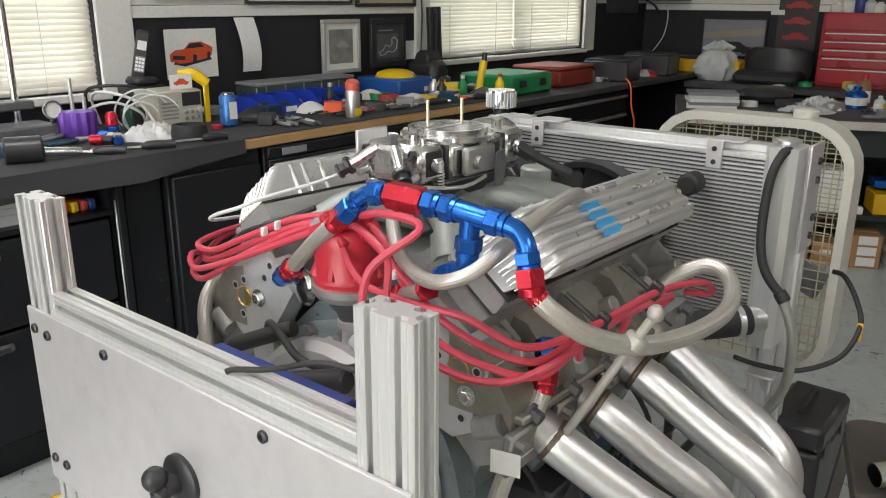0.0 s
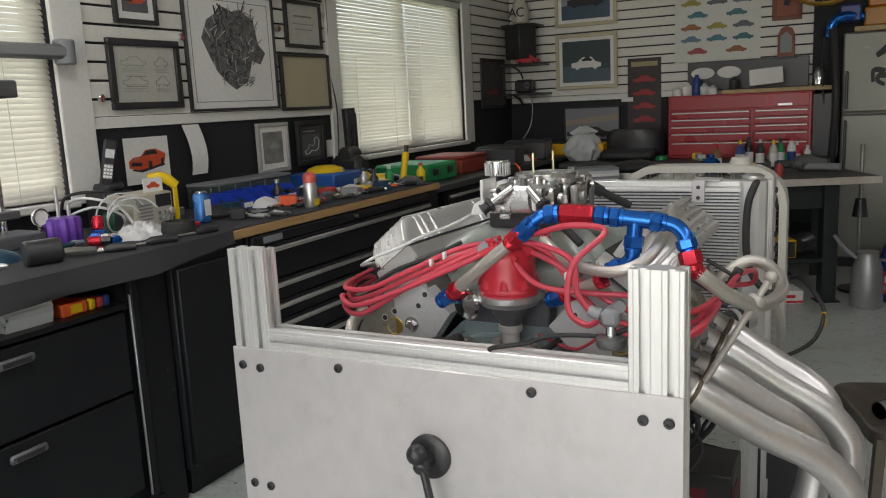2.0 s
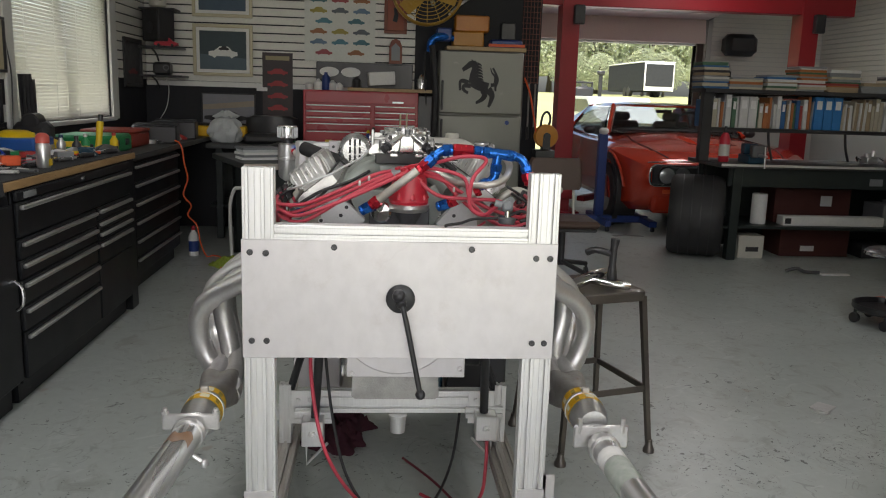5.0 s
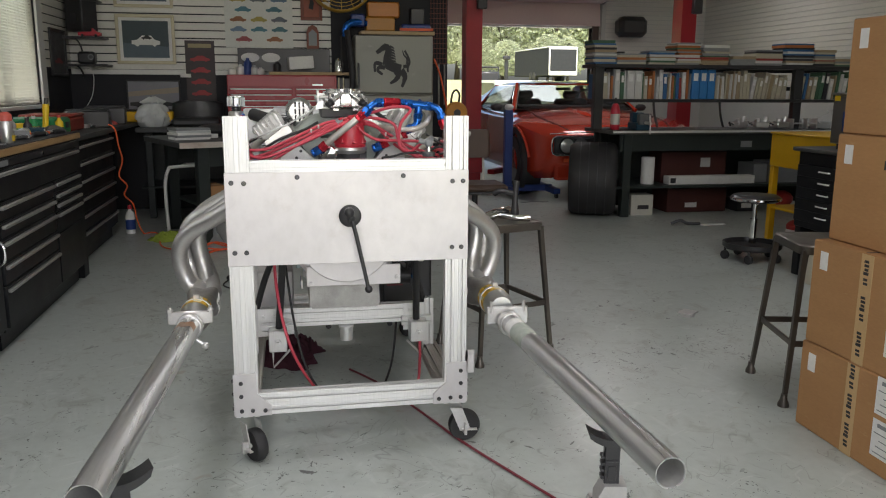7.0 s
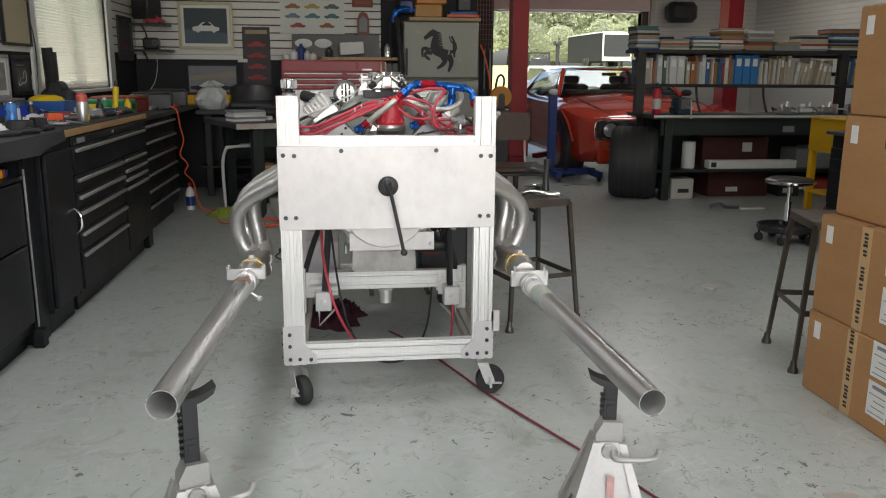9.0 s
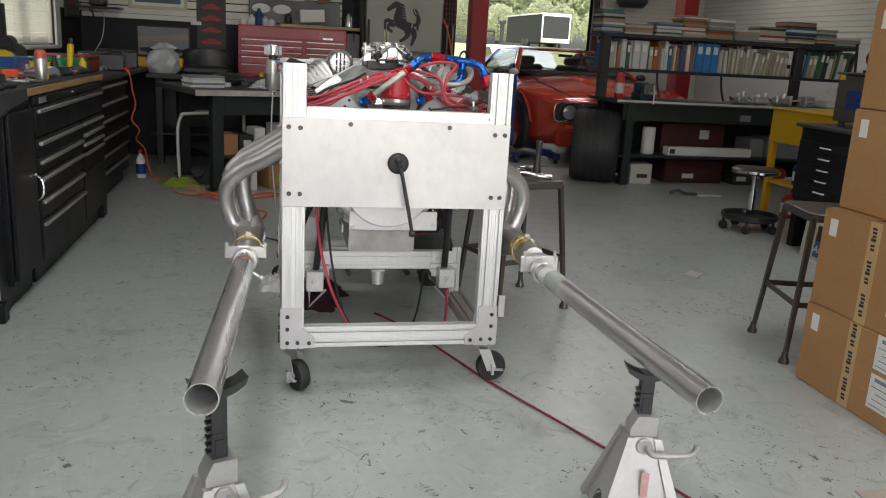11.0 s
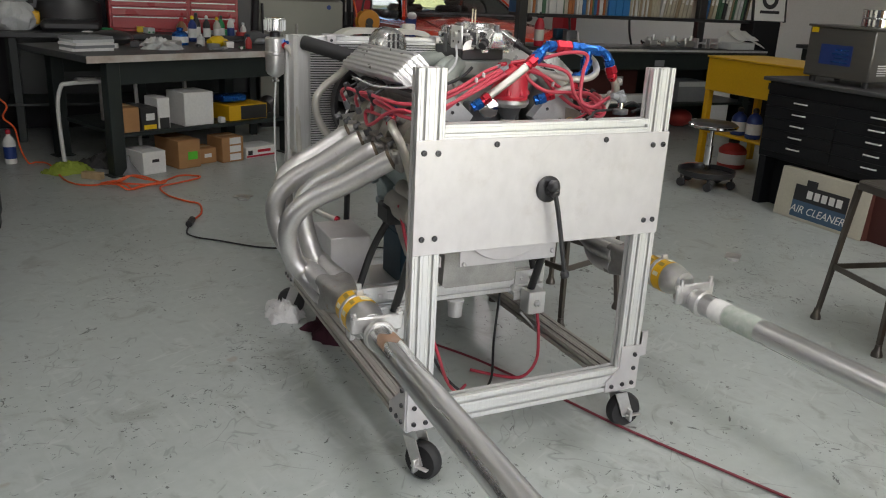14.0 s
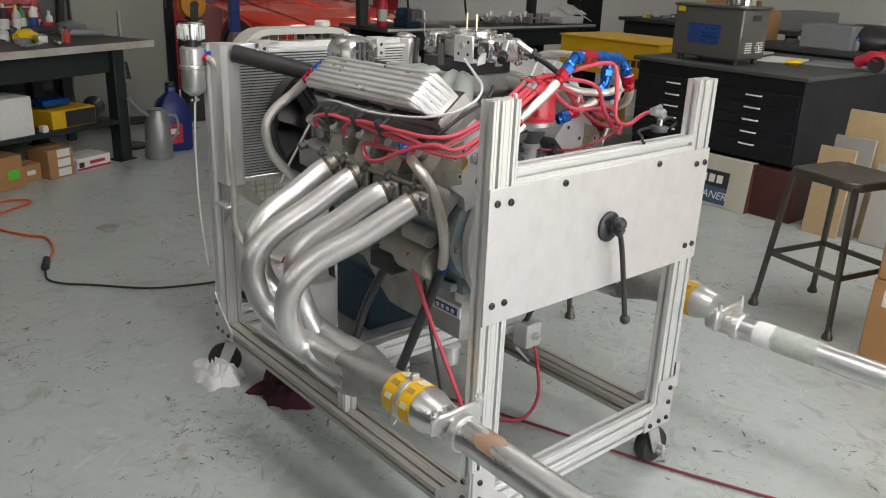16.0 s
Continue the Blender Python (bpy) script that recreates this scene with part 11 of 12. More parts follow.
for o in list(scene.objects):
    if o.name not in before and o.parent is None:
        o.location.x -= 0.02
        o.location.y += 0.22
jg = place("coolant_jug", "dark blue plastic jug with red and white label", "jug", (0.02, 5.12, 0))
part("jug", Geo().loft([[(0.02 + w * a, 5.12 + d * b, z) for a, b in ((-1, -0.8), (-0.8, -1), (0.8, -1), (1, -0.8), (1, 0.8), (0.8, 1), (-0.8, 1), (-1, 0.8))] for w, d, z in ((0.11, 0.075, 0), (0.12, 0.08, 0.02), (0.12, 0.08, 0.26), (0.09, 0.07, 0.36), (0.03, 0.03, 0.42), (0.03, 0.03, 0.46))]), surf("dark_blue_jug", (0.015, 0.025, 0.16), None, 0.35), jg)
part("cap", Geo().cyl((0.02, 5.12, 0.46), (0.02, 5.12, 0.49), 0.035, n=16, b=0.004), BLACK, jg)
part("label", Geo().box(-0.10, 0.06, 5.038, 5.04, 0.06, 0.2), REDCAP, jg)
part("label_bar", Geo().box(-0.07, 0.03, 5.036, 5.038, 0.13, 0.17), PAPER, jg)
st = place("drain_stand", "slim stand with black knob beside the table", "stand", (0.05, 5.2, 0))
part("pole", Geo().cyl((-0.22, 5.35, 0.0), (-0.22, 5.35, 0.97), 0.012, n=12), STEEL_DULL, st)
part("knob", Geo().cyl((-0.22, 5.35, 0.5), (-0.22, 5.35, 0.62), 0.05, 0.03, 16), BLACK, st)
part("base", Geo().cyl((-0.22, 5.35, 0.0), (-0.22, 5.35, 0.02), 0.12, n=22, b=0.004), BLACK, st)

# ---- seats ----
SEATM = surf("worn_dark_seat_steel", (0.10, 0.09, 0.08), (0.20, 0.175, 0.145), 0.33, 0.6, 7, 110, 0.1, 0.8)


def shop_stool(x, y, rz, h=0.625):
    ob = thing("shop_stool", "dark steel shop stool with square seat and splayed legs", "stool", (x, y, 0), rz, "steel shop stools")
    s = 0.162
    o = [(px, py) for px, py in rrect(-s, s, -s, s, 0.04)]
    g = Geo().loft([[(px * f, py * f, z) for px, py in o] for f, z in ((1.0, h - 0.035), (1.0, h - 0.004), (0.97, h), (0.6, h - 0.005), (0.05, h - 0.007))])
    part("seat", g, SEATM, ob)
    for sx in (-1, 1):
        for sy in (-1, 1):
            a, b = Vector((sx * 0.145, sy * 0.145, h - 0.02)), Vector((sx * 0.19, sy * 0.19, 0.03))
            part("leg", Geo().tube([a, b], [0.015, 0.012], 4, 1), SEATM, ob)
            part("foot", Geo().lathe([(0.012, 0.05), (0.014, 0.03), (0.022, 0.012), (0.022, 0.0)], (sx * 0.192, sy * 0.192, 0), (0, 0, 1), 14), SEATM, ob)
    z = 0.25
    k = 0.145 + 0.045 * (h - z) / h
    for p, q in (((-k, -k), (k, -k)), ((k, -k), (k, k)), ((k, k), (-k, k)), ((-k, k), (-k, -k))):
        part("rung", Geo().box(-0.004, 0.004, 0, (Vector(q) - Vector(p)).length, -0.012, 0.012, 0.001, Matrix.Translation((*p, z)) @ Matrix.Rotation(math.atan2(-(q[0] - p[0]), q[1] - p[1]), 4, "Z")), SEATM, ob)


shop_stool(-0.10, 1.49, 17)
shop_stool(1.075, 0.75, -13, 0.635)
cp_ = place("chrome_part", "chrome tubular bracket lying on the stool", "chrome part", (-0.12, 1.45, 0.625))
part("tube", Geo().tube([(-0.20, 1.36, 0.648), (-0.10, 1.46, 0.66), (-0.03, 1.55, 0.655)], 0.022, 14, 4, hollow=0.003), CHROME, cp_)
part("arm", Geo().tube([(-0.10, 1.45, 0.65), (-0.03, 1.40, 0.645), (0.03, 1.40, 0.64)], 0.014, 10, 4), CHROME, cp_)
tl = place("black_tool", "black handled tool standing on the stool", "hand tool", (0.0, 1.52, 0.625))
part("post", Geo().tube([(-0.01, 1.50, 0.622), (-0.01, 1.50, 0.74), (-0.005, 1.50, 0.80)], [0.02, 0.014, 0.017], 10, 3), BLACK, tl)
part("arm", Geo().tube([(-0.01, 1.50, 0.74), (-0.07, 1.53, 0.75), (-0.10, 1.55, 0.735)], 0.013, 8, 3), BLACK, tl)

ch2 = place("shop_chair", "brown vinyl swivel shop chair on casters", "chair", (0.47, 4.42, 0))
part("backrest", Geo().loft([[(0.43 + w * a, 4.56 + 0.02 * b + cdy, z) for a, b in ((-1, 0), (-0.9, -1), (0.9, -1), (1, 0), (0.9, 1), (-0.9, 1))] for w, z, cdy in ((0.19, 0.64, 0), (0.205, 0.67, 0), (0.205, 0.84, 0.02), (0.19, 0.875, 0.025))]), BROWNVINYL, ch2)
part("seat", Geo().box(0.23, 0.69, 4.15, 4.55, 0.40, 0.455, 0.02), BROWNVINYL, ch2)
part("seat_pan", Geo().box(0.25, 0.67, 4.17, 4.53, 0.375, 0.40, 0.006), BLACK, ch2)
for x in (0.28, 0.60):
    part("back_stay", Geo().tube([(x, 4.45, 0.39), (x - 0.01, 4.58, 0.45), (x - 0.02, 4.585, 0.66)], 0.011, 8), CREAM, ch2)
part("column", Geo().cyl((0.46, 4.36, 0.10), (0.46, 4.36, 0.38), 0.025, n=14), BLACK, ch2)
for k in range(4):
    a = math.pi / 2 * k + 0.5
    e = (0.46 + 0.26 * math.cos(a), 4.36 + 0.26 * math.sin(a))
    arm = part("base_arm", Geo().tube([(0.46, 4.36, 0.13), (*e, 0.085)], 0.018, 8, 1), BLACK, ch2)
    part("caster", Geo().cyl((e[0] - 0.015, e[1], 0.03), (e[0] + 0.015, e[1], 0.03), 0.03, n=16, b=0.004).cyl((*e, 0.05), (*e, 0.09), 0.01, n=8), BLACK, arm)

rs = place("rolling_stool", "black round rolling stool with chrome rim and tool tray base", "stool", (2.25, 3.15, 0))
part("seat", Geo().lathe([(0.15, 0), (0.17, 0.012), (0.172, 0.03), (0.15, 0.045), (0.02, 0.05)], (2.25, 3.15, 0.43), (0, 0, 1), 30), BLACK, rs)
part("rim", Geo().lathe([(0.171, 0.008), (0.176, 0.012), (0.176, 0.026), (0.171, 0.03)], (2.25, 3.15, 0.43), (0, 0, 1), 30, False), CHROME, rs)
part("column", Geo().cyl((2.25, 3.15, 0.12), (2.25, 3.15, 0.30), 0.026, n=14).cyl((2.25, 3.15, 0.28), (2.25, 3.15, 0.44), 0.016, n=14), CHROME, rs)
part("tray", Geo().lathe([(0.02, 0.0), (0.19, 0.0), (0.205, 0.015), (0.205, 0.045), (0.195, 0.045), (0.19, 0.012), (0.02, 0.012)], (2.25, 3.15, 0.085), (0, 0, 1), 32), BLACK, rs)
for k in range(5):
    a = 2 * math.pi * k / 5 + 0.3
    e = (2.25 + 0.185 * math.cos(a), 3.15 + 0.185 * math.sin(a))
    part("caster", Geo().cyl((e[0] - 0.014, e[1] - 0.006, 0.032), (e[0] + 0.014, e[1] + 0.006, 0.032), 0.032, n=16, b=0.004).cyl((*e, 0.05), (*e, 0.09), 0.009, n=8), BLACK, rs)

# ---- cardboard boxes ----
def big_box(x0, y1, z0, h, label, w=0.52, d=0.6, tape=True, hole=False, labels=False):
    ob = place("shipping_box", label, "cardboard box", (x0 + d / 2, y1 - w / 2, z0), "stacked shipping boxes")
    part("carton", Geo().box(x0, x0 + d, y1 - w, y1, z0, z0 + h, 0.005), CARD, ob)
    part("flap_seam", Geo().box(x0 + 0.01, x0 + d - 0.01, y1 - w / 2 - 0.004, y1 - w / 2 + 0.004, z0 + h, z0 + h + 0.001), INK_AND_SHADE, ob)
    yc = y1 - 0.28
    if tape:
        part("tape", Geo().box(x0 - 0.0015, x0, yc - 0.028, yc + 0.028, z0 + 0.002, z0 + h - 0.002), TAPE, ob, "tan tape with a dark brand print")
        for k in range(3):
            zz = z0 + 0.03 + k * h / 3.1
            for j in range(6):
                zj = zz + j * 0.0135 + (0.006 if j > 1 else 0)
                part("print_bar", Geo().box(x0 - 0.0025, x0 - 0.0015, yc - 0.010 + 0.002 * (j % 2), yc + 0.009 + 0.002 * (j % 3), zj, zj + (0.0085 if j != 2 else 0.0105)), INK_AND_SHADE, ob)
    part("label", Geo().box(x0 - 0.0012, x0, y1 - 0.085, y1 - 0.045, z0 + h - 0.10, z0 + h - 0.035), PAPER, ob)
    if hole:
        part("hand_hole", Geo().box(x0 - 0.0012, x0 + 0.002, y1 - 0.36, y1 - 0.24, z0 + h * 0.72, z0 + h * 0.80, 0.0005), INK_AND_SHADE, ob)
    if labels:
        for zc in (0.62, 0.18):
            part("label", Geo().box(x0 - 0.0012, x0, y1 - 0.50, y1 - 0.395, z0 + h * zc, z0 + h * zc + 0.125), PAPER, ob)
            for j in range(5):
                part("print_bar", Geo().box(x0 - 0.002, x0 - 0.0012, y1 - 0.49, y1 - 0.405 - 0.012 * (j % 3), z0 + h * zc + 0.012 + j * 0.022, z0 + h * zc + 0.015 + j * 0.022 + (0.010 if j == 4 else 0)), GREYPL, ob)
    return ob


big_box(0.80, 0.465, 0.0, 0.322, "brown taped shipping box at the bottom of the stack", labels=True)
big_box(0.805, 0.46, 0.323, 0.375, "brown taped shipping box with white labels", labels=True)
big_box(0.855, 0.455, 0.699, 0.372, "brown shipping box with a hand hole", tape=False, hole=True)
big_box(0.865, 0.45, 1.072, 0.385, "brown taped shipping box on top of the stack")
big_box(0.85, 1.0 - 1.09, 0.0, 0.35, "brown shipping box behind the stack", tape=False)

# ---- right side: drawing cabinet, cleaner, yellow bench ----
FX = 2.25
fc = place("plan_cabinet", "wide black flat-file cabinet with slim white pulls", "plan cabinet", (2.8, 2.1, 0))
part("top", Geo().box(FX - 0.02, 3.55, 1.53, 2.74, 0.825, 0.85, 0.004), surf("grey_black_top", (0.055, 0.057, 0.058), (0.09, 0.09, 0.088), 0.55, 0, 4, 80, 0.06, 0.8), fc)
part("body", Geo().box(FX + 0.015, 3.5, 1.56, 2.71, 0.33, 0.825, 0.004), CABINET, fc)
part("plinth", Geo().box(FX + 0.12, 3.4, 1.62, 2.66, 0.0, 0.33), CABINET, fc)
part("end_leg", Geo().box(FX + 0.03, 3.4, 2.65, 2.71, 0.0, 0.33), CABINET, fc)
for c0, c1 in ((1.575, 2.1335), (2.1365, 2.695)):
    for k in range(5):
        z0 = 0.375 + k * 0.073
        d = part("drawer", Geo().box(FX, FX + 0.015, c0, c1, z0, z0 + 0.0718, 0.001), CABINET, fc)
        ym = (c0 + c1) / 2
        part("handle", Geo().tube([(FX, ym - 0.05, z0 + 0.042), (FX - 0.012, ym - 0.045, z0 + 0.042), (FX - 0.012, ym + 0.045, z0 + 0.042), (FX, ym + 0.05, z0 + 0.042)], 0.005, 8, 1), PAPER, d, "slim pale drawer pull")
uc = place("ultrasonic_cleaner", "dark stainless ultrasonic cleaner with blue control panel", "ultrasonic cleaner", (2.55, 2.2, 0.85))
part("case", Geo().box(2.34, 2.65, 2.05, 2.53, 0.885, 1.185, 0.008), STAINLESS, uc)
part("lid", Geo().box(2.33, 2.66, 2.04, 2.54, 1.185, 1.20, 0.004), STAINLESS, uc)
part("control_panel", Geo().box(2.337, 2.34, 2.19, 2.42, 0.965, 1.085), BLUEPAINT, uc, "blue control panel")
for k in range(4):
    part("panel_print", Geo().box(2.3355, 2.337, 2.21, 2.33 - 0.02 * (k % 2), 0.98 + k * 0.024, 0.988 + k * 0.024), AN_BLUE, uc)
part("warning_label", Geo().box(2.337, 2.34, 2.46, 2.51, 1.15, 1.182), YELLOWTOOL, uc)
for y in (2.09, 2.48):
    for x in (2.38, 2.61):
        part("foot", Geo().cyl((x, y, 0.85), (x, y, 0.886), 0.02, n=14), BLACK, uc)
for x in (2.405, 2.535):
    for k in range(5):
        part("vent", Geo().box(x, x + 0.075, 2.0475, 2.05, 0.925 + k * 0.014, 0.931 + k * 0.014), PAPER, uc)
part("drain_tap", Geo().cyl((2.507, 2.05, 0.955), (2.507, 2.02, 0.955), 0.011, n=12, b=0.002).box(2.50, 2.515, 2.012, 2.02, 0.935, 0.975, 0.002), CHROME, uc)
part("carry_grip", Geo().box(2.45, 2.55, 2.0465, 2.05, 1.115, 1.15, 0.001), BLACK, uc)
bk = place("steel_pan", "two stacked shiny steel pans on the cleaner", "pan", (2.46, 2.17, 1.2))
for k in range(2):
    part("pan", Geo().lathe([(0.085, 0), (0.09, 0.005), (0.09, 0.045), (0.096, 0.048), (0.09, 0.05)], (2.47, 2.16, 1.2005 + 0.052 * k), (0, 0, 1), 26), CHROME, bk)
sg = thing("air_cleaner_box", "white and dark printed air cleaner carton leaning at the cabinet", "carton", (2.20, 2.10, 0.0), 0)
sm = Matrix.Translation((0, 0, 0)) @ Euler((0, radians(5), 0)).to_matrix().to_4x4()
part("carton", Geo().box(-0.012, 0.06, -0.335, 0.335, 0, 0.315, 0.004, sm), surf("cream_carton", (0.58, 0.55, 0.45), None, 0.6), sg)
part("dark_panel", Geo().box(-0.0142, -0.012, -0.20, 0.20, 0.125, 0.225, 0, sm).box(-0.0142, -0.012, 0.04, 0.12, 0.225, 0.265, 0, sm), INK_AND_SHADE, sg)
part("blue_panel", Geo().box(-0.0142, -0.012, -0.20, 0.20, 0.02, 0.125, 0, sm), surf("dull_blue_print", (0.06, 0.12, 0.20), None, 0.5), sg)
for j in range(5):
    part("brand_bar", Geo().box(-0.0155, -0.0142, 0.10 - 0.055 * j - 0.04, 0.10 - 0.055 * j, 0.15, 0.20, 0, sm), PAPER, sg)
cu = bpy.data.curves.new("lettering", "FONT")
cu.shear = 0.25
cu.body, cu.size, cu.extrude, cu.align_x = "AIR CLEANER", 0.068, 0.0006, "CENTER"
tx = new("lettering", cu)
tx.parent = sg
tx.matrix_basis = sm @ Matrix(((0, 0, -1, -0.0148), (-1, 0, 0, 0), (0, 1, 0, 0.05), (0, 0, 0, 1)))
cu.materials.append(PAPER)
part("side_panel", Geo().box(-0.01, 0.058, -0.337, -0.335, 0.004, 0.31, 0, sm), surf("dull_brown_red_side", (0.10, 0.03, 0.02), None, 0.6), sg)
MAROON = surf("dark_maroon_carton", (0.075, 0.018, 0.014), (0.05, 0.014, 0.012), 0.6)
rx_ = place("red_carton", "dark maroon carton on the floor below the cabinet", "carton", (2.3, 1.6, 0))
part("carton", Geo().box(2.24, 2.5, 1.50, 1.78, 0.0, 0.30, 0.004), MAROON, rx_)
for x, y0, y1, h, m, lean in ((2.20, 1.20, 1.40, 0.50, PLY, 6), (2.27, 1.14, 1.36, 0.56, surf("grey_board", (0.36, 0.34, 0.31), None, 0.7), 6), (2.34, 1.04, 1.34, 0.70, PLY, 5), (2.26, 0.86, 1.10, 0.45, surf("pale_board", (0.42, 0.40, 0.36), None, 0.6), 8)):
    ob = thing("board_offcut", "wooden board offcut leaning by the cabinet", "board", (x, (y0 + y1) / 2, 0), 0, "leaning boards")
    part("board", Geo().box(-0.01, 0.01, (y0 - y1) / 2, (y1 - y0) / 2, 0, h, 0.002, Euler((0, radians(lean), 0)).to_matrix().to_4x4()), m, ob)
yb = place("yellow_bench", "yellow steel parts washer bench with lower shelf", "parts washer", (3.1, 3.4, 0))
part("tank", Geo().box(2.83, 3.45, 2.96, 3.92, 0.605, 0.865, 0.006), YELLOW, yb)
part("lid", Geo().box(2.82, 3.46, 2.95, 3.93, 0.865, 0.88, 0.004), YELLOW, yb)
for x in (2.86, 3.42):
    for y in (2.99, 3.89):
        part("leg", Geo().box(x - 0.025, x + 0.025, y - 0.025, y + 0.025, 0, 0.605, 0.003), YELLOW, yb)
part("shelf", Geo().box(2.84, 3.44, 2.97, 3.91, 0.26, 0.28, 0.002), YELLOW, yb)
for j in range(3):
    part("brand_bar", Geo().box(2.828, 2.83, 3.10 + j * 0.055, 3.14 + j * 0.055, 0.69, 0.74), INK_AND_SHADE, yb)
for x, y, z, r, h, m, lb in ((2.95, 3.60, 0.28, 0.06, 0.22, BLUEPAINT, "blue plastic jug on the yellow shelf"), (2.93, 3.42, 0.28, 0.06, 0.24, BLUEPAINT, "blue plastic jug on the yellow shelf"), (2.92, 3.18, 0.28, 0.07, 0.28, CLEARPL, "white plastic jug on the yellow shelf"), (2.98, 3.65, 0.0, 0.11, 0.24, BOXRED, "red bucket below the yellow bench")):
    bottle(x, y, z, r, h, m, BLACK, lb, "plastic_jug", "jug", "jugs at the yellow bench")
op = place("orange_pan", "orange plastic pan on the floor", "pan", (2.6, 3.55, 0))
part("pan", Geo().lathe([(0.10, 0), (0.13, 0.05), (0.135, 0.05), (0.11, 0.004)], (2.55, 3.55, 0), (0, 0, 1), 24), ORANGE, op)

# dark benches and clutter farther right
for x0, x1, y0, y1, zt in ((4.1, 4.9, 1.2, 3.6, 0.86), (5.2, 6.3, 2.0, 5.2, 0.9)):
    ob = place("side_workbench", "dark workbench piled with parts at the side of the shop", "workbench", ((x0 + x1) / 2, (y0 + y1) / 2, 0), "side workbenches")
    part("top", Geo().box(x0, x1, y0, y1, zt - 0.04, zt, 0.004), BENCHTOP, ob)
    part("body", Geo().box(x0 + 0.05, x1 - 0.05, y0 + 0.05, y1 - 0.05, 0.0, zt - 0.04, 0.004), DKGREEN, ob)
    for k in range(20):
        clutter(x0 + 0.1 + rng.random() * (x1 - x0 - 0.2), y0 + 0.1 + rng.random() * (y1 - y0 - 0.2), zt, rng.randrange(5), PAL[rng.randrange(10)], rng.uniform(0, 360))
    for k in range(3):
        carton(x0 + 0.1, x0 + 0.5, y0 + 0.2 + k * 0.8, y0 + 0.6 + k * 0.8, zt, zt + 0.12 + 0.06 * k, (PAPER, GREYPL, CARD)[k], "carton on the side workbench", None, "carton")
ob = place("black_jacket", "black cloth heap on the side workbench", "cloth", (4.5, 2.3, 0.86))
part("cloth", Geo().ball((4.5, 2.2, 0.93), 0.22, 16, (1, 1.2, 0.6)), BLACK, ob)
ob = place("red_grinder", "red handheld power tool on the plan cabinet", "power tool", (2.9, 1.5, 0.85))
part("body", Geo().tube([(2.95, 1.42, 0.90), (2.95, 1.50, 0.93), (2.96, 1.60, 0.90)], [0.04, 0.05, 0.035], 14, 4), REDCAP, ob)
part("wheel", Geo().cyl((2.90, 1.46, 0.90), (2.92, 1.46, 0.90), 0.05, n=20), BLACK, ob)
for x, y, w, d, m in ((3.0, 2.1, 0.35, 0.25, PAPER), (3.2, 2.5, 0.4, 0.3, CLEARPL), (3.1, 1.75, 0.3, 0.4, GREYPL)):
    solo("note_pad", Geo().box(-w / 2, w / 2, -d / 2, d / 2, 0, 0.012, 0.002), m, "thick paper pad on the plan cabinet", "note pad", (x, y, 0.8505), 12, "paper stacks")
ob = place("yellow_glove", "yellow gloves by the cleaner", "gloves", (2.9, 1.9, 0.85))
part("glove", Geo().ball((2.86, 1.95, 0.865), 0.06, 12, (1.4, 0.8, 0.3)), YELLOWTOOL, ob)

# ---- book shelf contents ----
brng = random.Random(21)
SPINES = [surf("spine_" + n, c, None, 0.55, 0, 20, 90, 0.02) for n, c in (("cream", (0.48, 0.44, 0.34)), ("white", (0.62, 0.62, 0.60)), ("red", (0.32, 0.05, 0.04)), ("orange", (0.40, 0.14, 0.04)), ("blue", (0.03, 0.12, 0.28)), ("green", (0.06, 0.14, 0.08)), ("black", (0.03, 0.03, 0.035)), ("grey", (0.25, 0.26, 0.27)), ("tan", (0.36, 0.28, 0.18)))]
BINDER = surf("blue_binder", (0.03, 0.19, 0.48), None, 0.45)


def book(x, w, h, d, m, lean=0.0, z=1.1155, pages=True, binder=False):
    ob = thing("binder" if binder else "book", "blue lever-arch binder with white spine label" if binder else "upright book or manual on the shelf", "binder" if binder else "book", (x + w / 2, 5.56, z), 0, "books on the shelf")
    rot = Matrix.Rotation(radians(lean), 4, "Y")
    part("cover", Geo().box(-w / 2, w / 2, -d / 2, d / 2, 0, h, 0.0025, rot), m, ob)
    if pages and not binder:
        part("page_block", Geo().box(-w / 2 + 0.003, w / 2 - 0.003, -d / 2 + 0.004, d / 2 - 0.002, h, h + 0.001, 0, rot), PAPER, ob)
    if w > 0.035:
        part("spine_label", Geo().box(-w * 0.3, w * 0.3, -d / 2 - 0.001, -d / 2, h * 0.62, h * 0.88, 0, rot), PAPER, ob)


x = 1.905
while x < 3.93:
    if 2.885 < x < 3.10:
        for k in range(3):
            book(2.893 + k * 0.085, 0.08, 0.285, 0.24, BINDER, binder=True)
        x = 3.155
        continue
    if 2.20 < x < 2.33:
        for k in range(2):
            book(x, 0.075, 0.27, 0.24, SPINES[1])
            x += 0.08
        x = max(x, 2.335)
        continue
    w = brng.choice((0.018, 0.025, 0.032, 0.04, 0.05))
    pool = (0, 0, 8, 1, 0) if x > 3.1 else (0, 1, 2, 3, 4, 5, 7, 8, 1, 3)
    lean = 9 if 3.5 < x < 3.9 else brng.uniform(-2, 2)
    book(x, w, brng.uniform(0.20, 0.285), 0.2, SPINES[brng.choice(pool)], lean)
    x += w + 0.003 + (0.004 if lean > 5 else 0)
x = 4.10
while x < 4.7:
    w = brng.choice((0.02, 0.03, 0.045))
    book(x, w, brng.uniform(0.2, 0.28), 0.2, SPINES[brng.choice((0, 4, 5, 6, 1, 8))], 7)
    x += w + 0.008
x = 1.86
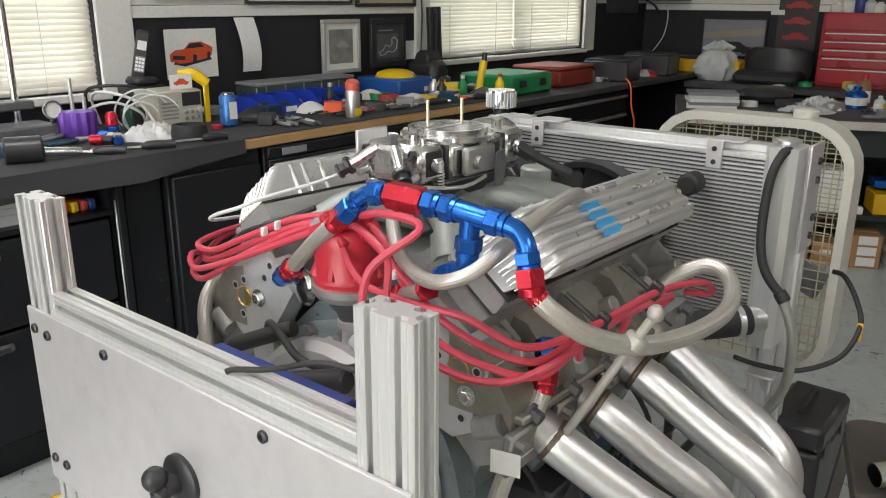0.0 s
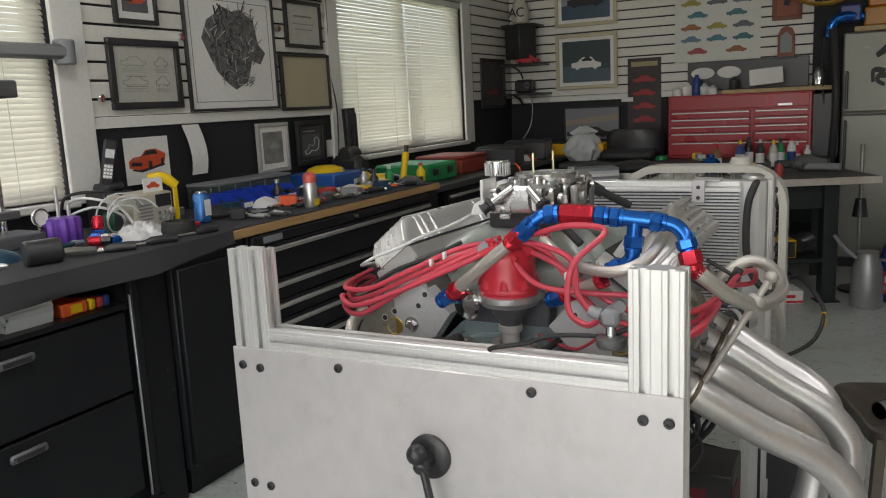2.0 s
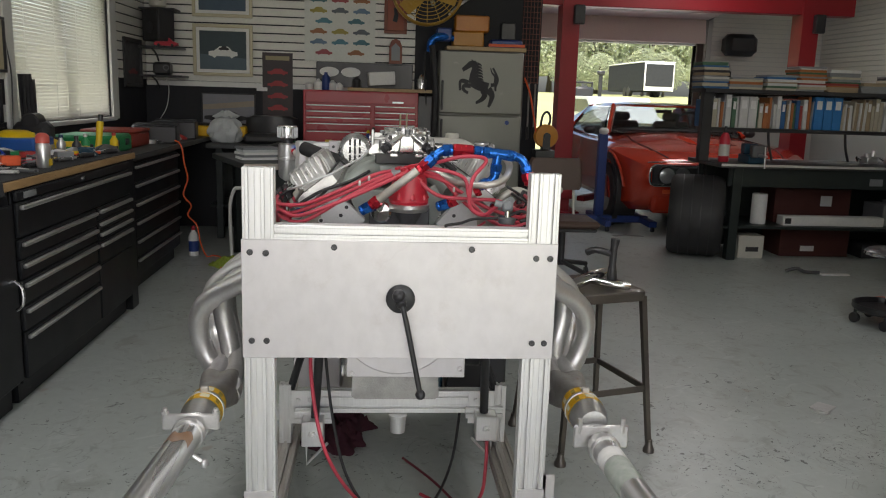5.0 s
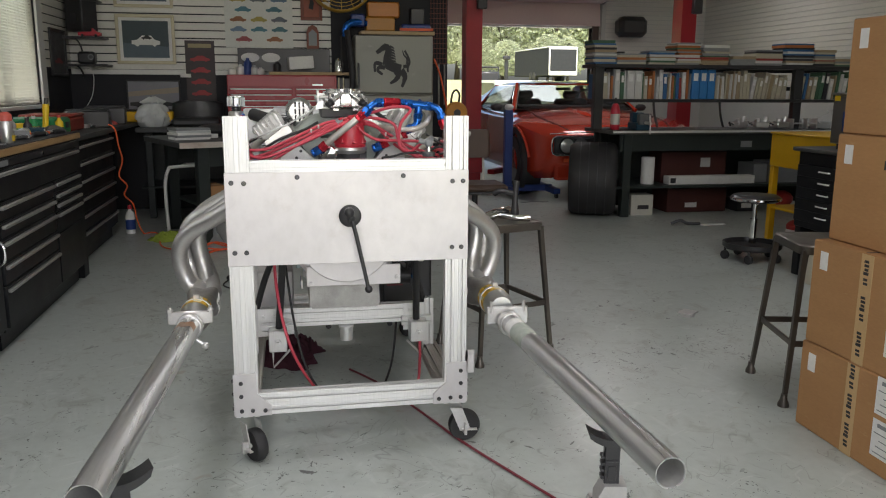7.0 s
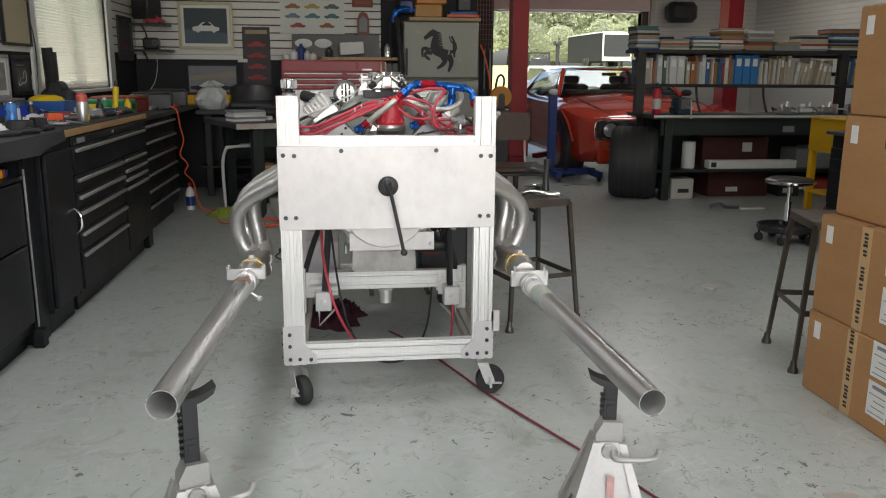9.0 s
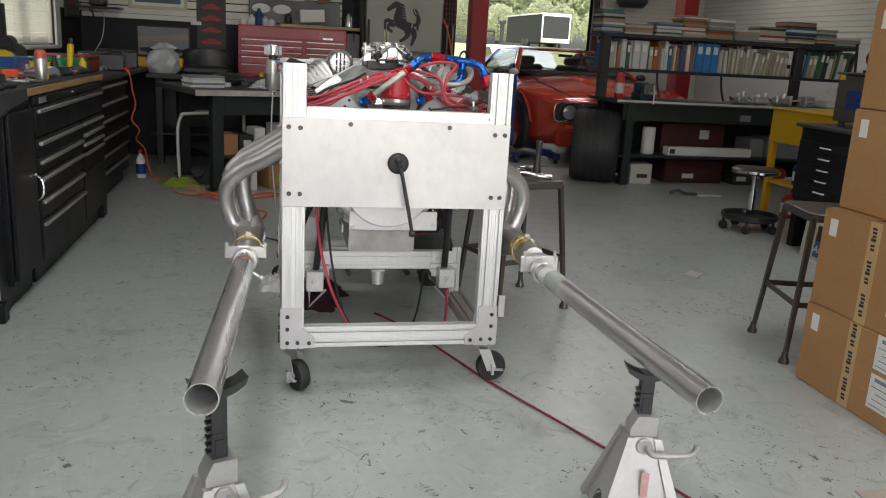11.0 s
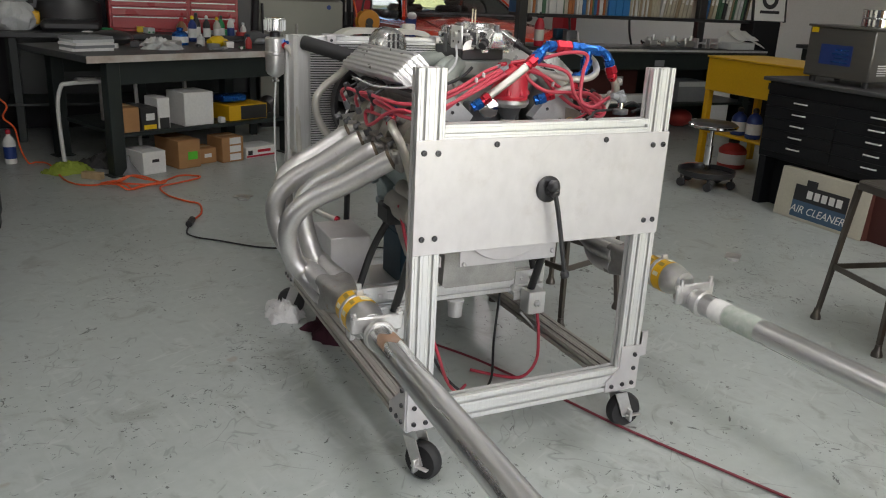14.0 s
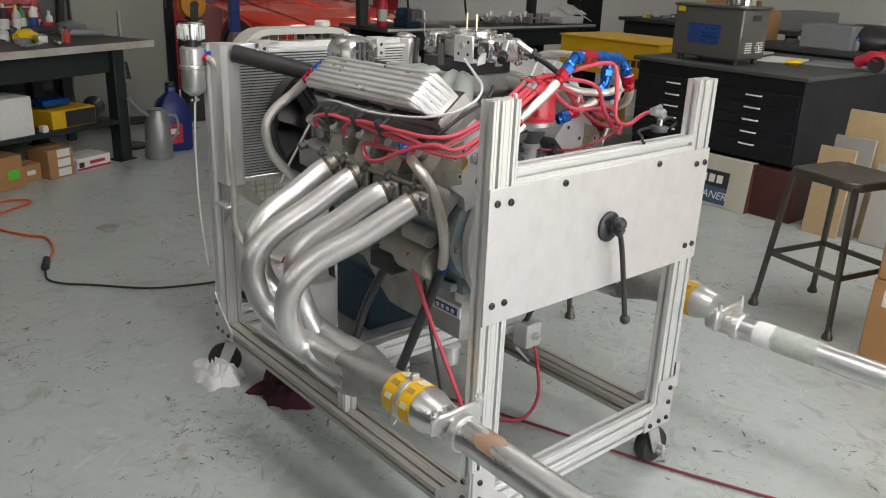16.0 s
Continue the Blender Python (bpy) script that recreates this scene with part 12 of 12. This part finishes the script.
while x < 4.6:
    w = brng.uniform(0.22, 0.32)
    zz = 1.4455
    n = brng.choice((5, 7, 9, 12)) if not 3.2 < x < 3.5 else 4
    for k in range(n):
        t = brng.uniform(0.010, 0.028)
        ob = thing("magazine", "magazine or manual lying in a stack on the shelf top", "magazine", (x + w / 2 + brng.uniform(-0.01, 0.01), 5.56, zz), brng.uniform(-5, 5), "stacked magazines")
        part("cover", Geo().box(-w / 2, w / 2, -0.12, 0.12, 0, t - 0.0008, 0.0015), SPINES[brng.choice((0, 1, 7, 1, 5, 7, 0, 2, 8, 7, 3, 4, 8, 6))], ob)
        zz += t
    x += w + brng.uniform(0.01, 0.03)
part("back_rail", Geo().box(SH0 + 0.09, SH1, 5.71, 5.735, 1.2, 1.24).box(SH0 + 0.09, SH1, 5.71, 5.735, 1.38, 1.41), BLACK, bs)
for x in (2.62, 3.35):
    part("brace", Geo().tube([(x, 5.70, 1.085), (x + 0.02, 5.70, 0.95), (x + 0.06, 5.70, 0.826)], 0.012, 6), BLACK, bs)
ex = place("fire_extinguisher", "small red fire extinguisher on the bench", "fire extinguisher", (2.05, 5.3, 0.826))
part("cylinder", Geo().lathe([(0.04, 0), (0.045, 0.01), (0.045, 0.19), (0.03, 0.235), (0.018, 0.25)], (2.06, 5.33, 0.826), (0, 0, 1), 20), REDCAP, ex)
part("valve", Geo().box(2.035, 2.095, 5.315, 5.345, 1.075, 1.10, 0.004).cyl((2.06, 5.33, 1.09), (2.06, 5.33, 1.13), 0.01, n=10), BLACK, ex)
part("label", Geo().lathe([(0.0456, 0.05), (0.0456, 0.15)], (2.06, 5.33, 0.826), (0, 0, 1), 20, False), CREAM, ex)
vi = place("bench_vise", "dark steel vise mounted on the bench edge", "vise", (2.28, 5.2, 0.826))
part("body", Geo().box(2.20, 2.34, 5.14, 5.36, 0.826, 0.90, 0.01).box(2.21, 2.33, 5.26, 5.34, 0.90, 0.99, 0.008), TEAL, vi)
part("jaw", Geo().box(2.21, 2.33, 5.10, 5.17, 0.88, 0.985, 0.008), IRON, vi)
part("screw", Geo().cyl((2.27, 4.98, 0.90), (2.27, 5.12, 0.90), 0.014, n=12), STEEL, vi)
part("bar", Geo().cyl((2.275, 5.0, 0.80), (2.265, 5.0, 0.98), 0.007, n=8), STEEL, vi)
for x, y, rz, k in ((3.45, 5.45, 20, 0), (3.65, 5.4, -10, 1), (3.86, 5.38, 5, 1), (4.02, 5.38, 0, 2), (4.18, 5.38, 0, 2)):
    ob = thing("throttle_body", "bright cast carburettor part on the bench", "carburettor part", (x, y, 0.826), rz, "carburettor parts")
    if k == 2:
        part("bracket", Geo().box(-0.06, -0.045, -0.05, 0.05, 0, 0.10, 0.003).box(0.045, 0.06, -0.05, 0.05, 0, 0.10, 0.003).box(-0.06, 0.06, -0.05, 0.05, 0.045, 0.06, 0.003), ALU_SHEET, ob)
    else:
        part("body", Geo().box(-0.07, 0.07, -0.05, 0.05, 0.01, 0.07, 0.01).cyl((-0.03, 0, 0.07), (-0.03, 0, 0.10), 0.03, n=16).cyl((0.04, 0, 0.07), (0.05, 0, 0.12), 0.022, n=14), POLISHED, ob)
        part("arm", Geo().tube([(-0.07, 0.02, 0.04), (-0.12, 0.03, 0.06), (-0.14, 0.0, 0.03)], 0.01, 8), CHROME, ob)
tub = place("parts_tub", "grey plastic tub with open manual on the bench", "tub", (4.45, 5.4, 0.826))
part("tub", Geo().box(4.28, 4.62, 5.2, 5.5, 0.826, 0.90, 0.01), CLEARPL, tub)
for k, a in enumerate((-24, 0, 20)):
    part("open_page", Geo().box(-0.15, 0.15, -0.1, 0.1, 0, 0.006, 0.001, Matrix.Translation((4.42 + 0.12 * k, 5.32, 0.93 + 0.03 * (k % 2))) @ Euler((radians(25), radians(a), 0)).to_matrix().to_4x4()), PAPER, tub)
sgn = place("round_emblem_sign", "framed white sign with dark round emblem", "sign", (4.85, 5.4, 1.1))
part("board", Geo().box(-0.20, 0.20, -0.01, 0.01, 0, 0.36, 0.003, Matrix.Translation((4.85, 5.30, 1.12)) @ Euler((radians(-8), 0, radians(-8))).to_matrix().to_4x4()), PAPER, sgn)
part("frame", Geo().box(-0.21, -0.19, -0.016, 0.012, -0.01, 0.37, 0.002, Matrix.Translation((4.85, 5.30, 1.12)) @ Euler((radians(-8), 0, radians(-8))).to_matrix().to_4x4()).box(0.19, 0.21, -0.016, 0.012, -0.01, 0.37, 0.002, Matrix.Translation((4.85, 5.30, 1.12)) @ Euler((radians(-8), 0, radians(-8))).to_matrix().to_4x4()), BLACK, sgn)
em_m = Matrix.Translation((4.85, 5.30, 1.12)) @ Euler((radians(-8), 0, radians(-8))).to_matrix().to_4x4() @ pose(0, -0.0105, 0.22, 90, 0, 0)
part("emblem", Geo().ring((0, 0, 0), (0, 0, 1), 0.055, 0.10, 0.002, 30).move(em_m), INK_AND_SHADE, sgn)
part("print_bar", Geo().box(-0.12, 0.12, -0.145, -0.115, 0, 0.002, 0, em_m), INK_AND_SHADE, sgn)
part("prop", Geo().box(4.66, 5.04, 5.30, 5.50, 0.0, 1.12, 0.01), CABINET, sgn)
tsp = place("cream_pedestal", "cream plastic cylinder on the lower shelf", "cylinder", (2.35, 5.3, 0.295))
part("cylinder", Geo().cyl((2.42, 5.32, 0.295), (2.42, 5.32, 0.56), 0.065, n=20, b=0.005), PAPER, tsp)
carton(2.60, 3.52, 5.22, 5.34, 0.295, 0.375, PAPER, "long white carton on the lower bench shelf", (INK_AND_SHADE, 0.02, 0.08, 0.2, 0.8))
carton(2.60, 3.3, 5.40, 5.7, 0.295, 0.60, MAROON, "dark red carton on the lower bench shelf", (CLEARPL, 0.6, 0.75, 0.5, 0.8))
carton(3.55, 3.70, 5.3, 5.6, 0.295, 0.48, GREYPL, "dark tub on the lower bench shelf")
carton(3.72, 4.12, 5.25, 5.6, 0.295, 0.50, GREYPL, "grey plastic bin with pale rim", (CLEARPL, 0.0, 1.0, 0.75, 1.0))
carton(2.22, 2.45, 5.22, 5.4, 0.0, 0.20, CREAM, "small yellowish carton under the bench", (INK_AND_SHADE, 0.3, 0.8, 0.3, 0.5))
carton(2.66, 3.3, 5.35, 5.7, 0.0, 0.24, MAROON, "dark red crate under the bench", (PAPER, 0.3, 0.5, 0.2, 0.4))
carton(3.4, 3.62, 5.3, 5.6, 0.0, 0.12, INK_AND_SHADE, "dark carton under the bench", (PAPER, 0.2, 0.7, 0.3, 0.7))
rb_m = place("red_machine", "dull red compressor head under the bench", "compressor", (3.95, 5.45, 0))
part("body", Geo().ball((3.95, 5.45, 0.10), 0.12, 14, (1.3, 1, 0.8)), BOXRED, rb_m)
part("outlet_plate", Geo().box(3.30, 3.42, 5.156, 5.16, 0.66, 0.72, 0.003), GREYPL, rb)
fd_ = place("floor_debris", "small dark parts lying on the floor", "loose parts", (2.5, 4.6, 0))
part("bracket", Geo().tube([(2.35, 4.62, 0.02), (2.42, 4.58, 0.05), (2.50, 4.6, 0.02), (2.62, 4.6, 0.015)], 0.014, 8), IRON, fd_)
part("strip", Geo().box(2.62, 2.85, 4.55, 4.60, 0.0, 0.012, 0.002), PAPER, fd_)
sk = place("racing_tyre", "wide black racing slick standing on the floor", "tyre", (1.87, 5.36, 0))
prof = [(0.19, -0.2), (0.25, -0.22), (0.31, -0.225), (0.34, -0.20), (0.352, -0.15), (0.354, 0), (0.352, 0.15), (0.34, 0.20), (0.31, 0.225), (0.25, 0.22), (0.19, 0.2), (0.18, 0.1), (0.18, -0.1), (0.19, -0.2)]
part("tyre", Geo().lathe(prof, (1.87, 5.36, 0.354), (0.93, -0.37, 0), 48, False), RUBBER, sk)
for w in (-0.12, -0.04, 0.04, 0.12):
    part("tread_groove", Geo().lathe([(0.3535, w - 0.004), (0.3548, w - 0.003), (0.3548, w + 0.003), (0.3535, w + 0.004)], (1.87, 5.36, 0.354), (0.93, -0.37, 0), 48, False), BLACK, sk)

# ---- lift and engine hoist ----
lift = place("vehicle_lift", "dark red two-post vehicle lift", "vehicle lift", (2.7, 8.0, 0))
for x in (1.24, 4.06):
    part("post", Geo().prism([(-0.10, 7.86), (0.10, 7.86), (0.10, 8.12), (0.075, 8.12), (0.075, 7.89), (-0.075, 7.89), (-0.075, 8.12), (-0.10, 8.12)], 0, 2.9, Matrix.Translation((x, 0, 0))), LIFTRED, lift)
    part("foot_plate", Geo().box(x - 0.2, x + 0.2, 7.75, 8.25, 0, 0.02, 0.003), LIFTRED, lift)
    if x < 2:
        part("carriage", Geo().box(x - 0.13, x + 0.13, 7.84, 8.14, 0.16, 0.50, 0.006), LIFTRED, lift)
    part("motor_box", Geo().box(x + 0.02, x + 0.14, 7.78, 7.86, 2.15, 2.36, 0.01), BLACK, lift)
part("cross_beam", Geo().box(0.3, 4.6, 7.9, 8.1, 2.36, 2.60, 0.006), LIFTRED, lift)
for s, x in ((1, 1.51), (-1, 3.96)):
    part("arm", Geo().box(-0.05, 0.05, 0, 0.75, 0.12, 0.18, 0.006, Matrix.Translation((x, 8.0, 0)) @ Matrix.Rotation(radians(-40 * s), 4, "Z")), LIFTRED, lift)
hs = place("transmission_jack", "blue steel jack column on a wheeled base", "jack", (1.45, 6.9, 0))
part("column", Geo().box(1.385, 1.475, 6.86, 6.94, 0.10, 0.97, 0.004), BLUEPAINT, hs)
part("base", Geo().box(1.10, 1.95, 6.82, 6.90, 0.05, 0.12, 0.004).box(1.40, 1.46, 6.5, 7.3, 0.05, 0.11, 0.004).box(1.86, 1.94, 6.5, 7.3, 0.05, 0.11, 0.004), BLUEPAINT, hs)
for x, y in ((1.43, 6.52), (1.43, 7.28), (1.90, 6.52), (1.90, 7.28)):
    part("caster", Geo().cyl((x - 0.015, y, 0.03), (x + 0.015, y, 0.03), 0.03, n=16), BLACK, hs)
part("rag", Geo().ball((1.43, 6.88, 1.0), 0.05, 10, (1.1, 1, 0.8)), CLOTHWHITE, hs)

# ---- car ----
car = place("sports_car", "orange-red classic coupe with wide flared fenders, parked in the bay", "car", (2.60, 8.5, 0))
CXc = 2.60


def car_section(y, hw, zb, zs, zt, crown):
    """Half outlines: sill, side, shoulder and hood; mirrored about the centre line."""
    half = [(hw * 0.88, zb), (hw * 0.98, zb + 0.08), (hw, (zb + zs) / 2), (hw * 0.985, zs - 0.04), (hw * 0.93, zs), (hw * 0.72, zt), (hw * 0.35, zt + crown * 0.8), (0, zt + crown)]
    pts = [(CXc + a, y, z) for a, z in half] + [(CXc - a, y, z) for a, z in reversed(half[:-1])]
    return pts


secs = [(6.36, 0.80, 0.40, 0.66, 0.70, 0.01), (6.42, 0.86, 0.30, 0.72, 0.75, 0.02), (6.60, 0.92, 0.22, 0.76, 0.79, 0.03), (6.80, 0.99, 0.20, 0.80, 0.83, 0.035), (7.05, 1.03, 0.20, 0.84, 0.86, 0.04), (7.35, 1.02, 0.20, 0.86, 0.885, 0.045), (7.60, 0.96, 0.18, 0.87, 0.91, 0.045), (7.95, 0.92, 0.17, 0.88, 0.93, 0.03), (8.6, 0.91, 0.17, 0.88, 0.90, 0.0), (9.4, 0.92, 0.17, 0.90, 0.92, 0.0), (9.8, 0.99, 0.18, 0.92, 0.95, 0.02), (10.3, 1.03, 0.20, 0.92, 0.97, 0.03), (10.7, 0.97, 0.26, 0.90, 0.96, 0.02), (11.0, 0.88, 0.36, 0.86, 0.92, 0.01)]
part("body", Geo().loft([car_section(*q) for q in secs]), CARRED, car, "orange-red painted body shell")
part("hood_scoop", Geo().loft([[(CXc + a * w, y, z) for a, z in ((-1, zb), (-0.8, zt), (0.8, zt), (1, zb))] for y, w, zb, zt in ((6.9, 0.14, 0.86, 0.875), (7.1, 0.20, 0.88, 0.935), (7.7, 0.24, 0.93, 0.975), (7.8, 0.24, 0.93, 0.94))]), CARRED, car)
# Black plate paints the dark inside of the scoop.
part("scoop_mouth", Geo().box(CXc - 0.13, CXc + 0.13, 7.08, 7.10, 0.895, 0.925), INK_AND_SHADE, car)
part("roof", Geo().loft([[(CXc + w * a, y, z) for a, z in ((-1.04, 1.245), (-0.96, zt - 0.012), (-0.5, zt + 0.012), (0.5, zt + 0.012), (0.96, zt - 0.012), (1.04, 1.245))] for y, w, zt in ((8.48, 0.61, 1.262), (8.8, 0.62, 1.295), (9.3, 0.61, 1.285), (9.55, 0.62, 1.258))]), CARRED, car)
part("windshield", Geo().add([(CXc - 0.80, 7.96, 0.945), (CXc + 0.80, 7.96, 0.945), (CXc + 0.60, 8.47, 1.252), (CXc - 0.60, 8.47, 1.252), (CXc - 0.80, 7.985, 0.94), (CXc + 0.80, 7.985, 0.94), (CXc + 0.60, 8.49, 1.245), (CXc - 0.60, 8.49, 1.245)], [(0, 1, 2, 3), (7, 6, 5, 4), (0, 4, 5, 1), (1, 5, 6, 2), (2, 6, 7, 3), (3, 7, 4, 0)]), CARGLASS, car)
for s in (-1, 1):
    part("windshield_pillar", Geo().tube([(CXc + s * 0.83, 7.94, 0.93), (CXc + s * 0.63, 8.47, 1.262)], 0.026, 8, 1), CARRED, car)
    part("window_trim", Geo().tube([(CXc + s * 0.79, 7.945, 0.952), (CXc + s * 0.60, 8.455, 1.264)], 0.008, 6, 1), CHROME, car)
    part("rear_pillar", Geo().loft([[(CXc + s * a, y, z) for a, y, z in ((0.66, 9.5, 1.25), (0.60, 9.5, 1.26), (0.60, 9.75, 1.2), (0.66, 9.75, 1.19))], [(CXc + s * a, y, z) for a, y, z in ((0.88, 9.75, 0.92), (0.80, 9.75, 0.92), (0.80, 10.35, 0.95), (0.88, 10.35, 0.94))]]), CARRED, car)
    part("door_opening", Geo().add([(CXc + s * 0.87, 8.05, 0.90), (CXc + s * 0.87, 9.6, 0.92), (CXc + s * 0.67, 9.5, 1.235), (CXc + s * 0.66, 8.52, 1.24), (CXc + s * 0.855, 8.05, 0.90), (CXc + s * 0.855, 9.6, 0.92), (CXc + s * 0.655, 9.5, 1.235), (CXc + s * 0.645, 8.52, 1.24)], [(0, 1, 2, 3), (7, 6, 5, 4), (0, 4, 5, 1), (1, 5, 6, 2), (2, 6, 7, 3), (3, 7, 4, 0)]), CARGLASS, car)
    part("mirror", Geo().ball((CXc + s * 0.99, 8.15, 0.965), 0.07, 12, (1.1, 0.7, 0.7)), BLACK, car)
    hl = part("headlight", Geo().lathe([(0.001, 0.012), (0.06, 0.008), (0.075, 0.0), (0.09, 0.004), (0.09, -0.03)], (CXc + s * 0.66, 6.338, 0.60), (0, -1, 0), 26), surf("headlight_glass", (0.5, 0.52, 0.52), None, 0.12, 0.4), car)
    part("bezel", Geo().ring((CXc + s * 0.66, 6.334, 0.60), (0, -1, 0), 0.078, 0.096, 0.012, 26), CHROME, hl)
    part("inner_headlight", Geo().lathe([(0.001, 0.0), (0.055, 0.004), (0.07, 0.0), (0.08, 0.006), (0.08, -0.03)], (CXc + s * 0.50, 6.335, 0.60), (0, -1, 0), 24), IRON, car)
    for y in (7.12, 10.2):
        wv = part("wheel", Geo().lathe([(0.2, -0.14), (0.32, -0.13), (0.335, -0.08), (0.335, 0.08), (0.32, 0.13), (0.2, 0.135), (0.19, 0.05)], (CXc + s * 0.915, y, 0.335), (s, 0, 0), 32), RUBBER, car)
        part("rim", Geo().lathe([(0.03, 0.07), (0.05, 0.06), (0.12, 0.045), (0.19, 0.10), (0.2, 0.135), (0.19, 0.03)], (CXc + s * 0.915, y, 0.335), (s, 0, 0), 28), GREYPL, wv)
        # Solid black ring paints the shade between tyre and wheel arch.
        part("arch_gap", Geo().ring((CXc + s * 0.99, y, 0.36), (s, 0, 0), 0.34, 0.405, 0.052, 36), INK_AND_SHADE, car)
part("cabin_trim", Geo().box(CXc - 0.70, CXc + 0.70, 8.02, 9.75, 0.955, 0.968, 0.004).box(CXc - 0.74, CXc + 0.74, 8.02, 8.22, 0.95, 1.0, 0.02), INK_AND_SHADE, car, "black dashboard and cabin trim")
for sx in (-0.34, 0.34):
    part("seat", Geo().box(CXc + sx - 0.24, CXc + sx + 0.24, 9.02, 9.16, 0.95, 1.06, 0.04).box(CXc + sx - 0.12, CXc + sx + 0.12, 9.05, 9.13, 1.06, 1.17, 0.03), BLACK, car)
part("steering_wheel", Geo().ring((CXc + 0.34, 8.42, 1.02), (0, -1, 0.35), 0.165, 0.185, 0.02, 26), BLACK, car)
part("rear_view_mirror", Geo().box(CXc - 0.10, CXc + 0.10, 8.42, 8.45, 1.175, 1.215, 0.008), BLACK, car)
for sx in (-1, 1):
    part("hood_seam", Geo().tube([(CXc + sx * hw_ * 0.70, y_, z_) for y_, hw_, z_ in ((6.46, 0.87, 0.764), (6.60, 0.92, 0.797), (6.80, 0.99, 0.837), (7.05, 1.03, 0.868), (7.35, 1.02, 0.893), (7.60, 0.96, 0.917), (7.90, 0.925, 0.934))], 0.005, 6, 3), INK_AND_SHADE, car)
    part("flare_crease", Geo().tube([(CXc + sx * x_, y_, z_) for x_, y_, z_ in ((0.985, 6.66, 0.45), (1.01, 6.74, 0.62), (1.03, 6.92, 0.745), (1.04, 7.12, 0.785), (1.035, 7.34, 0.745), (1.0, 7.52, 0.60))], 0.016, 8, 4), CARRED, car)
    part("turn_lamp", Geo().box(CXc + sx * 0.60 - 0.09, CXc + sx * 0.60 + 0.09, 6.335, 6.35, 0.42, 0.46, 0.006), ORANGE, car)
part("hood_edge_trim", Geo().tube([(CXc - 0.84, 6.40, 0.722), (CXc - 0.5, 6.375, 0.738), (CXc, 6.37, 0.745), (CXc + 0.5, 6.375, 0.738), (CXc + 0.84, 6.40, 0.722)], 0.007, 6, 4), CHROME, car)
part("cowl_vent", Geo().box(CXc - 0.70, CXc + 0.70, 7.86, 7.93, 0.958, 0.968, 0.003), INK_AND_SHADE, car)
part("grille", Geo().box(CXc - 0.80, CXc + 0.80, 6.345, 6.38, 0.50, 0.69, 0.02), INK_AND_SHADE, car, "black recessed grille")
part("grille_rim", Geo().tube([(CXc + a, 6.335, z) for a, z in ((0, 0.70), (-0.70, 0.70), (-0.79, 0.695), (-0.825, 0.66), (-0.825, 0.54), (-0.79, 0.505), (-0.70, 0.50), (0, 0.50), (0.70, 0.50), (0.79, 0.505), (0.825, 0.54), (0.825, 0.66), (0.79, 0.695), (0.70, 0.70), (0, 0.70))], 0.011, 8, 2), CHROME, car)
part("valance", Geo().box(CXc - 0.78, CXc + 0.78, 6.345, 6.5, 0.22, 0.40, 0.03), CARRED, car)
for k in range(2):
    part("wiper", Geo().tube([(CXc - 0.35 + 0.55 * k, 7.93, 0.955), (CXc - 0.05 + 0.5 * k, 8.02, 1.0)], 0.006, 6, 1), BLACK, car)
part("windshield_trim", Geo().tube([(CXc - 0.60, 8.462, 1.268), (CXc, 8.455, 1.285), (CXc + 0.60, 8.462, 1.268)], 0.008, 6, 4), CHROME, car)

# beam and dark fixtures over the bay
bm_ = place("speaker_box", "black loudspeaker box high on the bay wall", "loudspeaker", (4.9, 11.8, 2.2))
part("box", Geo().box(4.72, 5.25, 11.65, 11.98, 2.1, 2.45, 0.08), BLACK, bm_)
sh2 = place("wall_monitor", "small dark framed panel on the bay wall", "panel", (4.75, 11.9, 1.6))
part("panel", Geo().box(4.6, 4.95, 11.94, 11.985, 1.68, 1.86, 0.01), BLACK, sh2)
